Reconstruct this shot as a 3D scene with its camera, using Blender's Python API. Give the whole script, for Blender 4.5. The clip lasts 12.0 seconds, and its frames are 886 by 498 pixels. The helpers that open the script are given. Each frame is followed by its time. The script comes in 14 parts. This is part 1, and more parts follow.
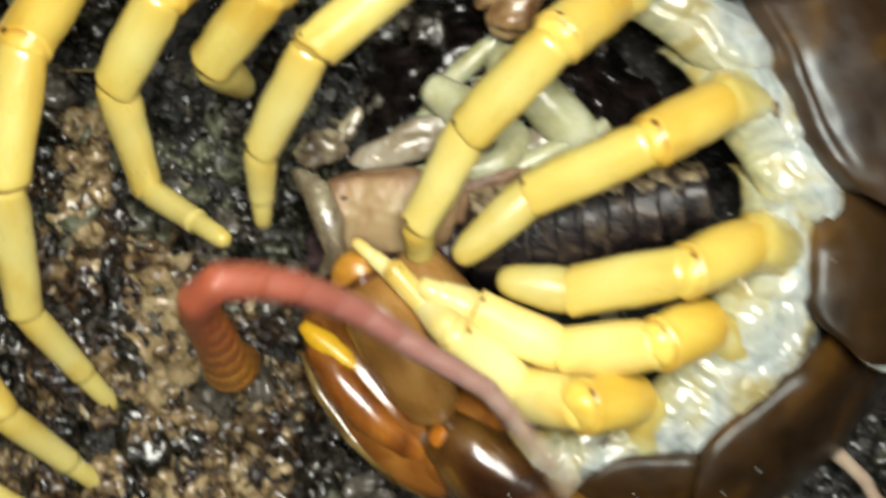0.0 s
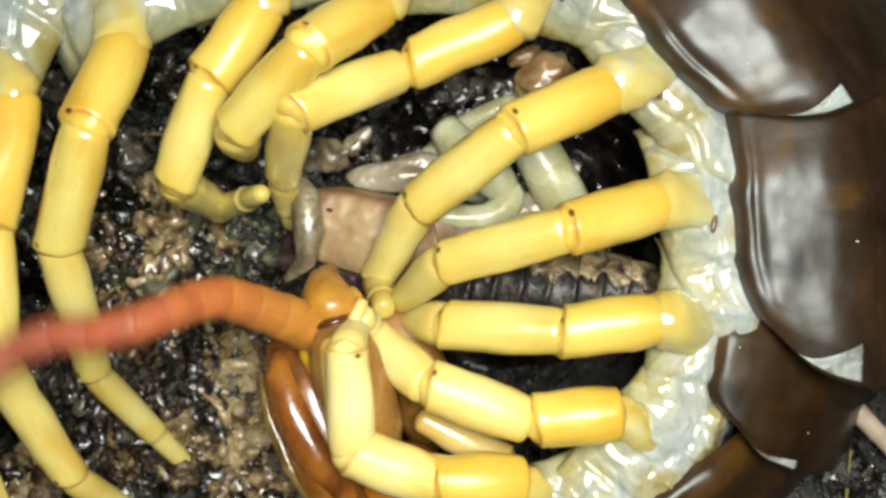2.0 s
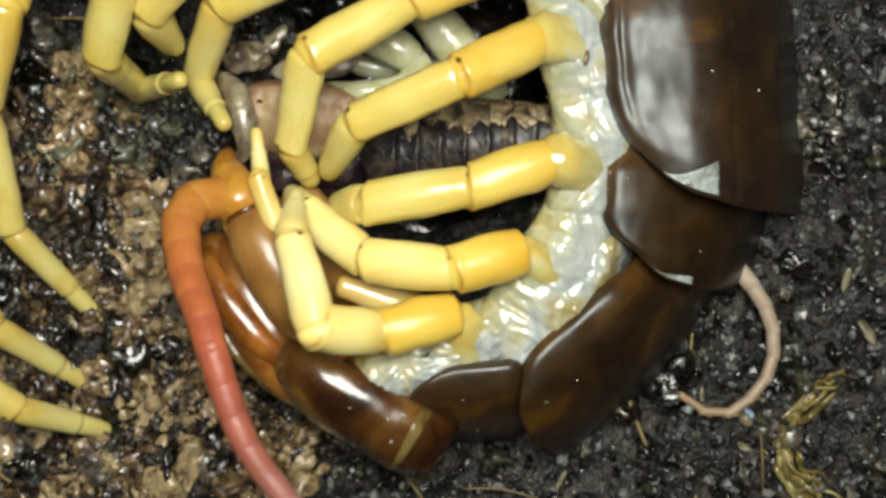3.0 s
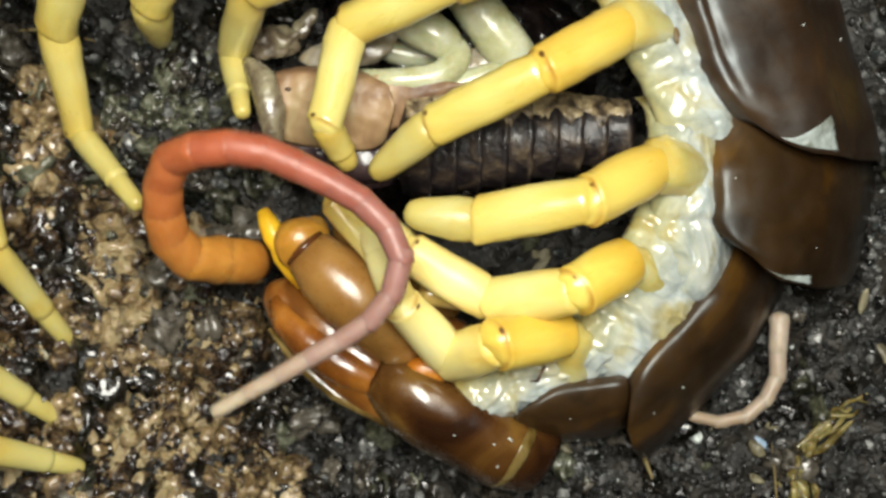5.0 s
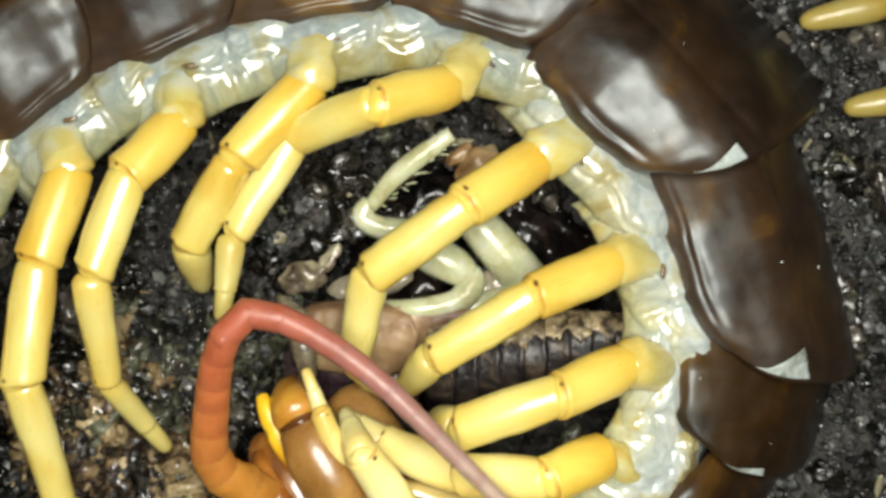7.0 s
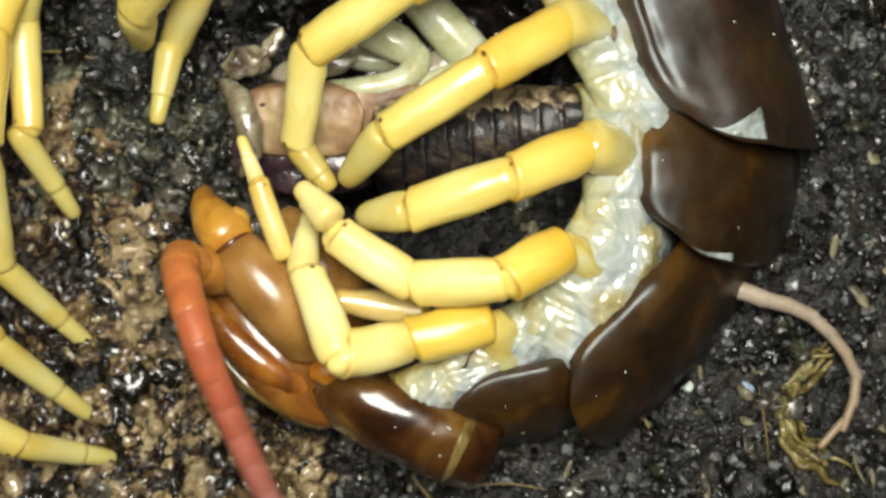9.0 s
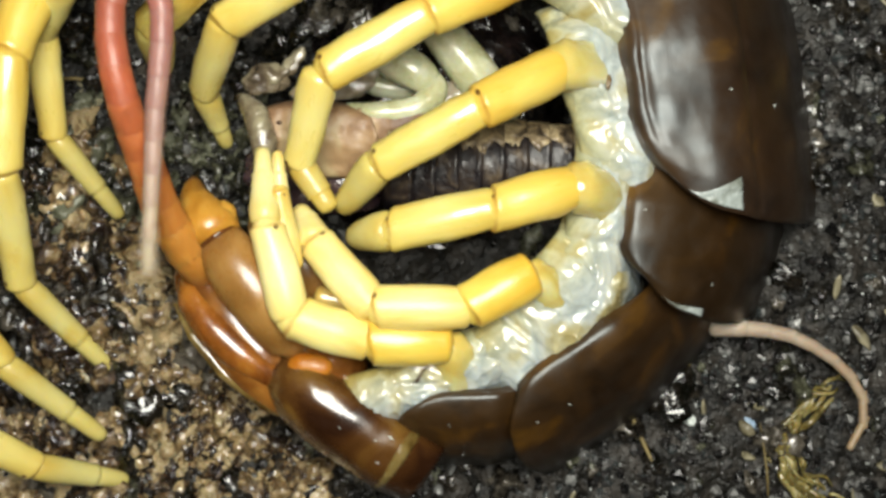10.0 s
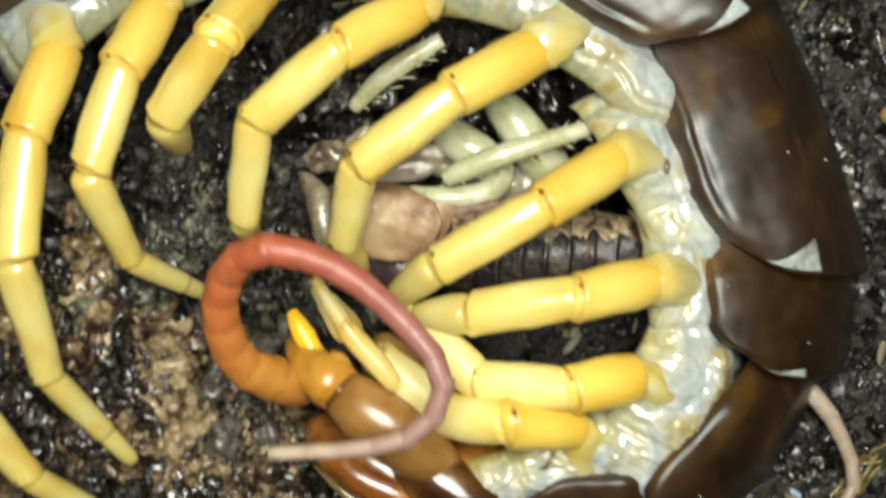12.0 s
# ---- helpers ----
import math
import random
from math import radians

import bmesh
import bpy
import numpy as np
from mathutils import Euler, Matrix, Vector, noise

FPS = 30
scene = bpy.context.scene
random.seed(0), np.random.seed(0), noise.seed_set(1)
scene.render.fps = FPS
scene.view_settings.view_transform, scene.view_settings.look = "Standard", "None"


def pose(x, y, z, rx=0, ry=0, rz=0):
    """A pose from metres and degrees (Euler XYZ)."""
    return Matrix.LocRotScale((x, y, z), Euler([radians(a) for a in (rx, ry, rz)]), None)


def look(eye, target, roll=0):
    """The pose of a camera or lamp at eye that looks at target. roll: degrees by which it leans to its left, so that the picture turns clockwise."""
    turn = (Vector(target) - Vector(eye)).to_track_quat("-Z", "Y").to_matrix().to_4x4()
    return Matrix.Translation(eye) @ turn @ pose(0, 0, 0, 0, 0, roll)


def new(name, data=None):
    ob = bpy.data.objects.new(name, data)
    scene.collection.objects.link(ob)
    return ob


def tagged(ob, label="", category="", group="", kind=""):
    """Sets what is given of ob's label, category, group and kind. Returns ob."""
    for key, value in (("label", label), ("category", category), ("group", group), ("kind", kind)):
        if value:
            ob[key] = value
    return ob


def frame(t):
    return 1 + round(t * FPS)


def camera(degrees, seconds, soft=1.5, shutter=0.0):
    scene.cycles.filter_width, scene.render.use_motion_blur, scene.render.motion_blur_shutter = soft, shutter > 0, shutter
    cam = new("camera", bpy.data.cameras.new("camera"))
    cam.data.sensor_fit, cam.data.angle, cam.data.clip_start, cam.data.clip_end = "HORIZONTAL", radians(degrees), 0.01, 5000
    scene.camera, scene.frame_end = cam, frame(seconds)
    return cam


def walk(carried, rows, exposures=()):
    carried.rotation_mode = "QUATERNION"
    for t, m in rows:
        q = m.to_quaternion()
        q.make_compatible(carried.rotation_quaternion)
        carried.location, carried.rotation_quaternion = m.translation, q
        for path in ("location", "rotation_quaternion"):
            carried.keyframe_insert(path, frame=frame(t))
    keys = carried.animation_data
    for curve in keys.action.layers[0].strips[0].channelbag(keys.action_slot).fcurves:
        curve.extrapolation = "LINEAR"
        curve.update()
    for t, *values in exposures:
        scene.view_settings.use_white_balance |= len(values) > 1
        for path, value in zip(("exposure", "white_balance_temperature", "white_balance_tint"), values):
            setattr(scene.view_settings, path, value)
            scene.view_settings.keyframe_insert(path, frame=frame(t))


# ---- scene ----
cam = camera(40, 12.0, soft=3.0, shutter=0.5)
walk(cam, [
    (0, pose(-0.002695, 0.002154, 0.061274, 0, 0, 1.24)),
    (0.2, pose(-0.004525, 0.004056, 0.059051, 0, 0, 1.68)),
    (0.5, pose(-0.003275, 0.004956, 0.061184, 0, 0, 0.5)),
    (1, pose(-0.002811, 0.004745, 0.061918, 0, 0, 1.16)),
    (1.5, pose(-0.004784, 0.004289, 0.062669, 0, 0, 0.43)),
    (1.8, pose(-0.005823, 0.005069, 0.060512, 0, 0, -0.02)),
    (2, pose(-0.006524, 0.0052, 0.061925, 0, 0, 1.11)),
    (2.2, pose(-0.006773, 0.005348, 0.061146, 0, 0, 0.72)),
    (2.5, pose(-0.004358, 0.003591, 0.063393, 0, 0, 0.45)),
    (3, pose(0.00022, -0.002037, 0.068596, 0, 0, 0.68)),
    (3.2, pose(-0.001712, -0.000783, 0.069548, 0, 0, 0.66)),
    (4.8, pose(0, 0, 0.064621, 0, 0, 0)),
    (5, pose(0.000611, -0.000827, 0.064671, 0, 0, 0.22)),
    (5.5, pose(0.000238, 0.000946, 0.066156, 0, 0, 0.51)),
    (6, pose(-0.001502, 0.006954, 0.069368, 0, 0, -0.63)),
    (6.5, pose(-0.002464, 0.011537, 0.06939, 0, 0, -1.31)),
    (7, pose(-0.001022, 0.011688, 0.069734, 0, 0, -3.91)),
    (7.2, pose(-0.000031, 0.009392, 0.069272, 0, 0, -3.37)),
    (7.5, pose(0.001254, 0.005236, 0.069409, 0, 0, -4.4)),
    (7.7, pose(0.001117, 0.003133, 0.069323, 0, 0, -4.65)),
    (9.3, pose(0.00077, -0.002084, 0.068789, 0, 0, -3.8)),
    (9.5, pose(0.000484, -0.001753, 0.069188, 0, 0, -3.55)),
    (9.8, pose(0.000414, -0.000968, 0.070298, 0, 0, -3.47)),
    (10, pose(0.000403, -0.000164, 0.070088, 0, 0, -2.94)),
    (10.2, pose(0.000095, -0.000147, 0.069389, 0, 0, -2.75)),
    (10.5, pose(0.000003, 0.001222, 0.068027, 0, 0, -2.63)),
    (11, pose(-0.000622, 0.00215, 0.068007, 0, 0, -3.08)),
    (11.5, pose(-0.001611, 0.000884, 0.06795, 0, 0, -3.09)),
    (12, pose(-0.001002, 0.004331, 0.068175, 0, 0, -4.81)),
], exposures=[(0, 0), (2.5, 0), (2.9, -0.2), (3.2, -0.15), (4.8, 0), (12, 0)])

MM = 0.001

# ---- world and light ----
world = bpy.data.worlds.new("night")
scene.world = world
world.use_nodes = True
world.node_tree.nodes["Background"].inputs[0].default_value = (0.75, 0.85, 1.0, 1)
world.node_tree.nodes["Background"].inputs[1].default_value = 0.004


def torch(name, eye, target, size, watts, colour):
    data = bpy.data.lights.new(name, "AREA")
    data.shape, data.size, data.energy, data.color = "DISK", size, watts, colour
    ob = new(name, data)
    ob.matrix_world = look(eye, target)
    return ob


torch("torch_lamp", (0.004, 0.014, 0.090), (0.0, 0.0, 0.0), 0.044, 0.141, (1.0, 0.985, 0.885))


# ---- materials ----
def material(name, colours, scale=900.0, rough=(0.3, 0.5), bump=0.2, bump_scale=2500.0, coat=0.0, sss=0.0, sss_radius=(1.0, 0.5, 0.2),
             tint=False, island=False, band=None, along=None, stretch=(1, 1, 1), spot=None, random_value=0.0, specular=0.5, metal=0.0, alpha=1.0, transmission=0.0, distort=0.6, mask=None, coat_rough=0.08, sheen=(1, 1, 1), patchy=False):
    """A surface with colour and relief at two scales. tint: takes the colour of the object; island: varies from grain to grain."""
    mat = bpy.data.materials.new(name)
    mat.use_nodes = True
    nt = mat.node_tree
    nodes, links = nt.nodes, nt.links
    bsdf = nodes["Principled BSDF"]
    coord = nodes.new("ShaderNodeTexCoord")
    info = nodes.new("ShaderNodeObjectInfo")
    shift = nodes.new("ShaderNodeVectorMath")
    shift.operation = "MULTIPLY_ADD"
    shift.inputs[1].default_value = stretch
    links.new(coord.outputs["Object"], shift.inputs[0])
    spread = nodes.new("ShaderNodeVectorMath")
    spread.operation = "SCALE"
    spread.inputs[0].default_value = (0.31, 0.17, 0.23)
    links.new(info.outputs["Random"], spread.inputs["Scale"])
    links.new(spread.outputs[0], shift.inputs[2])
    wide = nodes.new("ShaderNodeTexNoise")
    wide.inputs["Scale"].default_value, wide.inputs["Detail"].default_value, wide.inputs["Distortion"].default_value = scale, 4, distort
    fine = nodes.new("ShaderNodeTexNoise")
    fine.inputs["Scale"].default_value, fine.inputs["Detail"].default_value = bump_scale, 3
    links.new(shift.outputs[0], wide.inputs["Vector"])
    links.new(shift.outputs[0], fine.inputs["Vector"])
    ramp = nodes.new("ShaderNodeValToRGB")
    ramp.color_ramp.elements[0].position, ramp.color_ramp.elements[1].position = 0.32, 0.68
    ramp.color_ramp.elements[0].color = (*colours[0], 1)
    ramp.color_ramp.elements[1].color = (*colours[-1], 1)
    for i, c in enumerate(colours[1:-1]):
        ramp.color_ramp.elements.new(0.32 + 0.36 * (i + 1) / (len(colours) - 1)).color = (*c, 1)
    colour = ramp.outputs[0]
    if island:
        geo = nodes.new("ShaderNodeNewGeometry")
        add = nodes.new("ShaderNodeMath")
        add.operation = "MULTIPLY_ADD"
        add.inputs[1].default_value, add.inputs[2].default_value = 0.44, -0.22
        links.new(geo.outputs["Random Per Island"], add.inputs[0])
        both = nodes.new("ShaderNodeMath")
        links.new(wide.outputs[0], both.inputs[0])
        links.new(add.outputs[0], both.inputs[1])
        links.new(both.outputs[0], ramp.inputs[0])
    else:
        links.new(wide.outputs[0], ramp.inputs[0])
    if mask:
        other = nodes.new("ShaderNodeValToRGB")
        for e, c, p in zip(other.color_ramp.elements, (mask[0], mask[-1]), (0.32, 0.68)):
            e.color, e.position = (*c, 1), p
        other.color_ramp.elements.new(0.5).color = (*mask[1], 1)
        links.new(wide.outputs[0], other.inputs[0])
        where = nodes.new("ShaderNodeAttribute")
        where.attribute_name = "humus"
        blend = nodes.new("ShaderNodeMix")
        blend.data_type = "RGBA"
        links.new(where.outputs["Fac"], blend.inputs[0])
        links.new(colour, blend.inputs[6])
        links.new(other.outputs[0], blend.inputs[7])
        colour = blend.outputs[2]
    if tint:
        mul = nodes.new("ShaderNodeMix")
        mul.data_type, mul.blend_type = "RGBA", "MULTIPLY"
        mul.inputs[0].default_value = 1
        links.new(colour, mul.inputs[6])
        links.new(info.outputs["Color"], mul.inputs[7])
        colour = mul.outputs[2]
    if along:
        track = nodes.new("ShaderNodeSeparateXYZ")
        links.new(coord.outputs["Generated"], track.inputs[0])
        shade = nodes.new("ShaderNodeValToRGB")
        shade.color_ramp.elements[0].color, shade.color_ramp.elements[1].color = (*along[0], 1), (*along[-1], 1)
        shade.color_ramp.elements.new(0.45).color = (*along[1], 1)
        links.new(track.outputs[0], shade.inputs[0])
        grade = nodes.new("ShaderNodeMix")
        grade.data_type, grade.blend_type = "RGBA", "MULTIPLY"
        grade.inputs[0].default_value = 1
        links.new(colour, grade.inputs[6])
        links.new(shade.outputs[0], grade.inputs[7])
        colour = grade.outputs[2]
    if band:
        near = nodes.new("ShaderNodeAttribute")
        near.attribute_name = "joint"
        mixed = nodes.new("ShaderNodeMix")
        mixed.data_type = "RGBA"
        links.new(near.outputs["Fac"], mixed.inputs[0])
        links.new(colour, mixed.inputs[6])
        mixed.inputs[7].default_value = (*band, 1)
        colour = mixed.outputs[2]
    if spot:
        away = nodes.new("ShaderNodeVectorMath")
        away.operation = "DISTANCE"
        away.inputs[1].default_value = (4 * spot[0], spot[1], spot[2])
        wider = nodes.new("ShaderNodeVectorMath")
        wider.operation = "MULTIPLY"
        wider.inputs[1].default_value = (4, 1, 1)
        links.new(coord.outputs["Generated"], wider.inputs[0])
        links.new(wider.outputs[0], away.inputs[0])
        rim = nodes.new("ShaderNodeMapRange")
        rim.inputs[1].default_value, rim.inputs[2].default_value = 0.045, 0.10
        rim.inputs[3].default_value, rim.inputs[4].default_value = 1, 0
        links.new(away.outputs["Value"], rim.inputs[0])
        dark = nodes.new("ShaderNodeMix")
        dark.data_type = "RGBA"
        links.new(rim.outputs[0], dark.inputs[0])
        links.new(colour, dark.inputs[6])
        dark.inputs[7].default_value = (0.10, 0.045, 0.012, 1)
        colour = dark.outputs[2]
    links.new(colour, bsdf.inputs["Base Color"])
    gloss = nodes.new("ShaderNodeMapRange")
    gloss.inputs[1].default_value, gloss.inputs[2].default_value = 0.3, 0.7
    gloss.inputs[3].default_value, gloss.inputs[4].default_value = rough
    links.new(fine.outputs[0], gloss.inputs[0])
    links.new(gloss.outputs[0], bsdf.inputs["Roughness"])
    relief = nodes.new("ShaderNodeBump")
    relief.inputs["Strength"].default_value, relief.inputs["Distance"].default_value = bump, 0.0002
    links.new(fine.outputs[0], relief.inputs["Height"])
    coarse = nodes.new("ShaderNodeBump")
    coarse.inputs["Strength"].default_value, coarse.inputs["Distance"].default_value = bump * 0.6, 0.0004
    links.new(wide.outputs[0], coarse.inputs["Height"])
    links.new(coarse.outputs[0], relief.inputs["Normal"])
    links.new(relief.outputs[0], bsdf.inputs["Normal"])
    bsdf.inputs["Coat Weight"].default_value = coat
    if patchy:
        film = nodes.new("ShaderNodeTexNoise")
        film.inputs["Scale"].default_value, film.inputs["Detail"].default_value, film.inputs["Distortion"].default_value = 330, 5, 1.5
        links.new(shift.outputs[0], film.inputs["Vector"])
        wet = nodes.new("ShaderNodeMapRange")
        wet.inputs[1].default_value, wet.inputs[2].default_value = 0.30, 0.54
        wet.inputs[3].default_value, wet.inputs[4].default_value = 0.08 * coat, coat
        links.new(film.outputs[0], wet.inputs[0])
        links.new(wet.outputs[0], bsdf.inputs["Coat Weight"])
    bsdf.inputs["Coat Roughness"].default_value = coat_rough
    bsdf.inputs["Specular Tint"].default_value = (*sheen, 1)
    bsdf.inputs["Subsurface Weight"].default_value = sss
    bsdf.inputs["Subsurface Radius"].default_value = sss_radius
    bsdf.inputs["Subsurface Scale"].default_value = 0.0008
    bsdf.inputs["Specular IOR Level"].default_value = specular
    bsdf.inputs["Metallic"].default_value = metal
    bsdf.inputs["Transmission Weight"].default_value = transmission
    return mat


M_SOIL = material("black_soil", [(0.003, 0.003, 0.003), (0.010, 0.009, 0.007), (0.036, 0.031, 0.026)], 700, (0.25, 0.7), 1.0, 3500, specular=0.35,
                  mask=[(0.006, 0.004, 0.003), (0.030, 0.018, 0.008), (0.10, 0.062, 0.024)])
M_CRUMB = material("soil_crumbs", [(0.002, 0.002, 0.002), (0.008, 0.007, 0.006), (0.022, 0.019, 0.020), (0.026, 0.034, 0.034), (0.050, 0.045, 0.044), (0.15, 0.152, 0.146)], 1200, (0.08, 0.5), 0.75, 4000, island=True, specular=0.5, coat=0.3, coat_rough=0.1)
M_GRIT = material("pale_grit", [(0.10, 0.10, 0.09), (0.24, 0.25, 0.24), (0.5, 0.53, 0.52)], 1500, (0.06, 0.4), 0.5, 4000, island=True)
M_BROWN = material("brown_humus", [(0.012, 0.007, 0.005), (0.066, 0.041, 0.020), (0.18, 0.122, 0.058), (0.36, 0.275, 0.15)], 1300, (0.05, 0.34), 1.0, 3600, island=True, sss=0.2, coat=0.8, coat_rough=0.06)
M_CLOD = material("wet_clod", [(0.002, 0.002, 0.001), (0.009, 0.007, 0.005), (0.028, 0.024, 0.018), (0.10, 0.088, 0.07)], 1000, (0.06, 0.4), 1.0, 2400, island=True, coat=0.75, coat_rough=0.05)
M_OLIVE = material("olive_humus", [(0.006, 0.006, 0.004), (0.030, 0.030, 0.019), (0.055, 0.056, 0.034), (0.12, 0.125, 0.085)], 1100, (0.08, 0.45), 1.0, 2600, island=True, coat=0.6, coat_rough=0.06)
LEG_SKIN = [(0.88, 0.72, 0.42), (0.98, 0.92, 0.78), (1.0, 1.0, 1.0)]
LEG_SHADE = [(0.92, 0.80, 0.52), (1.0, 1.0, 1.0), (0.97, 0.90, 0.70)]
M_LEG = material("leg_cuticle", LEG_SKIN, 420, (0.24, 0.42), 0.16, 1700, stretch=(0.35, 1, 1), spot=(0.88, 0.24, 0.85), coat=1.0, coat_rough=0.19, specular=0.8, sss=0.20, sss_radius=(1.0, 0.7, 0.2), tint=True, along=LEG_SHADE,
                 band=(0.42, 0.21, 0.03))
M_FRONT_LEG = material("front_leg_cuticle", LEG_SKIN, 420, (0.36, 0.55), 0.16, 1700, stretch=(0.35, 1, 1), spot=(0.88, 0.24, 0.85), coat=0.22, coat_rough=0.28, sss=0.3, sss_radius=(1.0, 0.8, 0.3), tint=True, along=LEG_SHADE,
                       band=(0.42, 0.21, 0.03))
M_THIGH = material("thigh_cuticle", LEG_SKIN, 420, (0.26, 0.44), 0.18, 1700, stretch=(0.35, 1, 1), spot=(0.88, 0.24, 0.85), coat=0.2, coat_rough=0.16, sss=0.20, sss_radius=(1.0, 0.7, 0.2), tint=True,
                   along=[(0.92, 0.78, 0.48), (0.98, 0.94, 0.86), (1.0, 1.0, 1.0)], band=(0.42, 0.21, 0.03))
M_TIP = material("leg_tip_cuticle", LEG_SKIN, 300, (0.28, 0.42), 0.10, 2200, coat=0.10, sss=0.25, sss_radius=(1.0, 0.7, 0.2), tint=True, along=LEG_SHADE)
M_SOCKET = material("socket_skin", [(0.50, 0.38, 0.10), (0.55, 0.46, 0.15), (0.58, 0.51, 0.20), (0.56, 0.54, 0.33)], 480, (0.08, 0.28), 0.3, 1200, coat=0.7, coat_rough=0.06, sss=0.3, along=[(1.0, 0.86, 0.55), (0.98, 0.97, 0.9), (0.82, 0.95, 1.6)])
M_ANTENNA = material("antenna_cuticle", [(0.80, 0.74, 0.72), (1.0, 1.0, 1.0)], 900, (0.38, 0.55), 0.15, 3500, coat=0.06, sss=0.35, tint=True)
# along: shade of the downturned outer side, put into the plate colour
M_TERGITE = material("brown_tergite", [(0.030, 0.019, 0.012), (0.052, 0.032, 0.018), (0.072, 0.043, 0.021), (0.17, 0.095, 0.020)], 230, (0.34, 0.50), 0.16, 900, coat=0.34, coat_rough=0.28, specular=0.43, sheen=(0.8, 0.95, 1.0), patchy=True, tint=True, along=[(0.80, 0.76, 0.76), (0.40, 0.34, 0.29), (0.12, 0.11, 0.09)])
M_SHIELD = material("red_brown_shield", [(0.022, 0.008, 0.003), (0.050, 0.019, 0.005), (0.085, 0.036, 0.008), (0.15, 0.075, 0.015)], 260, (0.20, 0.34), 0.08, 1200, coat=0.6, coat_rough=0.12, patchy=True)
M_SEAM = material("golden_joint_skin", [(0.05, 0.027, 0.007), (0.12, 0.075, 0.018), (0.24, 0.17, 0.06)], 500, (0.12, 0.35), 0.4, 1800, coat=0.6, coat_rough=0.08, sss=0.2)
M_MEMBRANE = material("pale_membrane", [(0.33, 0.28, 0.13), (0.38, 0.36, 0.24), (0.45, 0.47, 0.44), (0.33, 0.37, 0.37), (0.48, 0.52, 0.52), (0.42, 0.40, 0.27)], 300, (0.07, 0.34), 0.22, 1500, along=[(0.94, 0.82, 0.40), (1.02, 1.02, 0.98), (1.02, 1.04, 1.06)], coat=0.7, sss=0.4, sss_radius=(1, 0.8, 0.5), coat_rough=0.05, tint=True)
M_SOFT = material("white_joint_skin", [(0.13, 0.14, 0.11), (0.25, 0.28, 0.26), (0.40, 0.45, 0.44)], 700, (0.15, 0.35), 0.8, 2500, coat=0.4)
M_HEAD = material("amber_head", [(0.08, 0.027, 0.006), (0.19, 0.068, 0.012), (0.33, 0.14, 0.026)], 300, (0.14, 0.26), 0.05, 3000, coat=0.5, sss=0.12)
M_CLAW = material("amber_claw", [(0.15, 0.068, 0.014), (0.25, 0.120, 0.028), (0.36, 0.195, 0.055)], 260, (0.24, 0.36), 0.06, 3000, coat=0.45, coat_rough=0.22, sss=0.15)
M_CHEEK = material("orange_red_cheek", [(0.10, 0.030, 0.006), (0.22, 0.072, 0.011), (0.36, 0.14, 0.020)], 330, (0.18, 0.34), 0.12, 2200, coat=0.6, coat_rough=0.08, sss=0.15)
M_ORANGE = material("orange_claw_end", [(0.20, 0.08, 0.012), (0.42, 0.19, 0.022), (0.52, 0.27, 0.04)], 420, (0.26, 0.42), 0.25, 2400, coat=0.3, sss=0.2)
M_FANG = material("dark_fang", [(0.05, 0.015, 0.006), (0.12, 0.04, 0.01)], 600, (0.15, 0.3), 0.05, 3000, coat=0.5)
M_POINT = material("black_fang", [(0.004, 0.003, 0.003), (0.012, 0.008, 0.006)], 600, (0.12, 0.25), 0.05, 3000, coat=0.5)
M_TAN = material("tan_pronotum", [(0.12, 0.060, 0.030), (0.24, 0.140, 0.070), (0.33, 0.210, 0.105), (0.36, 0.275, 0.145)], 420, (0.45, 0.65), 0.10, 2600, coat=0.05, coat_rough=0.2)
M_HAUNCH = material("tan_haunch", [(0.16, 0.085, 0.035), (0.32, 0.21, 0.10), (0.44, 0.35, 0.20)], 520, (0.2, 0.4), 0.3, 1800, coat=0.5, coat_rough=0.08, sss=0.3)
M_ABDOMEN = material("dark_abdomen", [(0.004, 0.003, 0.004), (0.011, 0.008, 0.009), (0.030, 0.021, 0.016), (0.09, 0.066, 0.042)], 800, (0.3, 0.6), 0.5, 2500, coat=0.12, specular=0.35)
M_FRINGE = material("tan_abdomen_edge", [(0.012, 0.009, 0.008), (0.07, 0.05, 0.03), (0.24, 0.18, 0.10), (0.44, 0.36, 0.21)], 1100, (0.2, 0.5), 0.9, 2600, coat=0.3)
M_PALE = material("pale_green_leg", [(0.36, 0.35, 0.18), (0.46, 0.47, 0.29), (0.56, 0.57, 0.42)], 600, (0.16, 0.35), 0.2, 3000, coat=0.3, sss=0.25)
M_WING = material("clear_wing", [(0.13, 0.10, 0.06), (0.25, 0.21, 0.145), (0.42, 0.39, 0.32)], 500, (0.10, 0.3), 0.6, 1500, coat=0.4, sss=0.2)
M_FACE = material("grey_cricket_head", [(0.04, 0.028, 0.022), (0.14, 0.11, 0.07), (0.32, 0.29, 0.19)], 600, (0.12, 0.4), 0.8, 1800, coat=0.7, coat_rough=0.06)
# near black: dark flesh, with the shade between the legs in its colour
M_SHADE_SHEET = material("black_shade_sheet", [(0.0015, 0.001, 0.001), (0.004, 0.003, 0.003), (0.016, 0.010, 0.009)], 500, (0.12, 0.4), 0.5, 1600, coat=0.35, coat_rough=0.06, specular=0.3)
M_FLESH = material("purple_flesh", [(0.010, 0.006, 0.008), (0.035, 0.020, 0.026), (0.10, 0.062, 0.060)], 500, (0.12, 0.35), 0.6, 1800, coat=0.3, sss=0.1)
M_PORE = material("brown_pore", [(0.05, 0.03, 0.014), (0.14, 0.09, 0.04), (0.22, 0.16, 0.09)], 900, (0.15, 0.4), 0.3, 2500, coat=0.3)
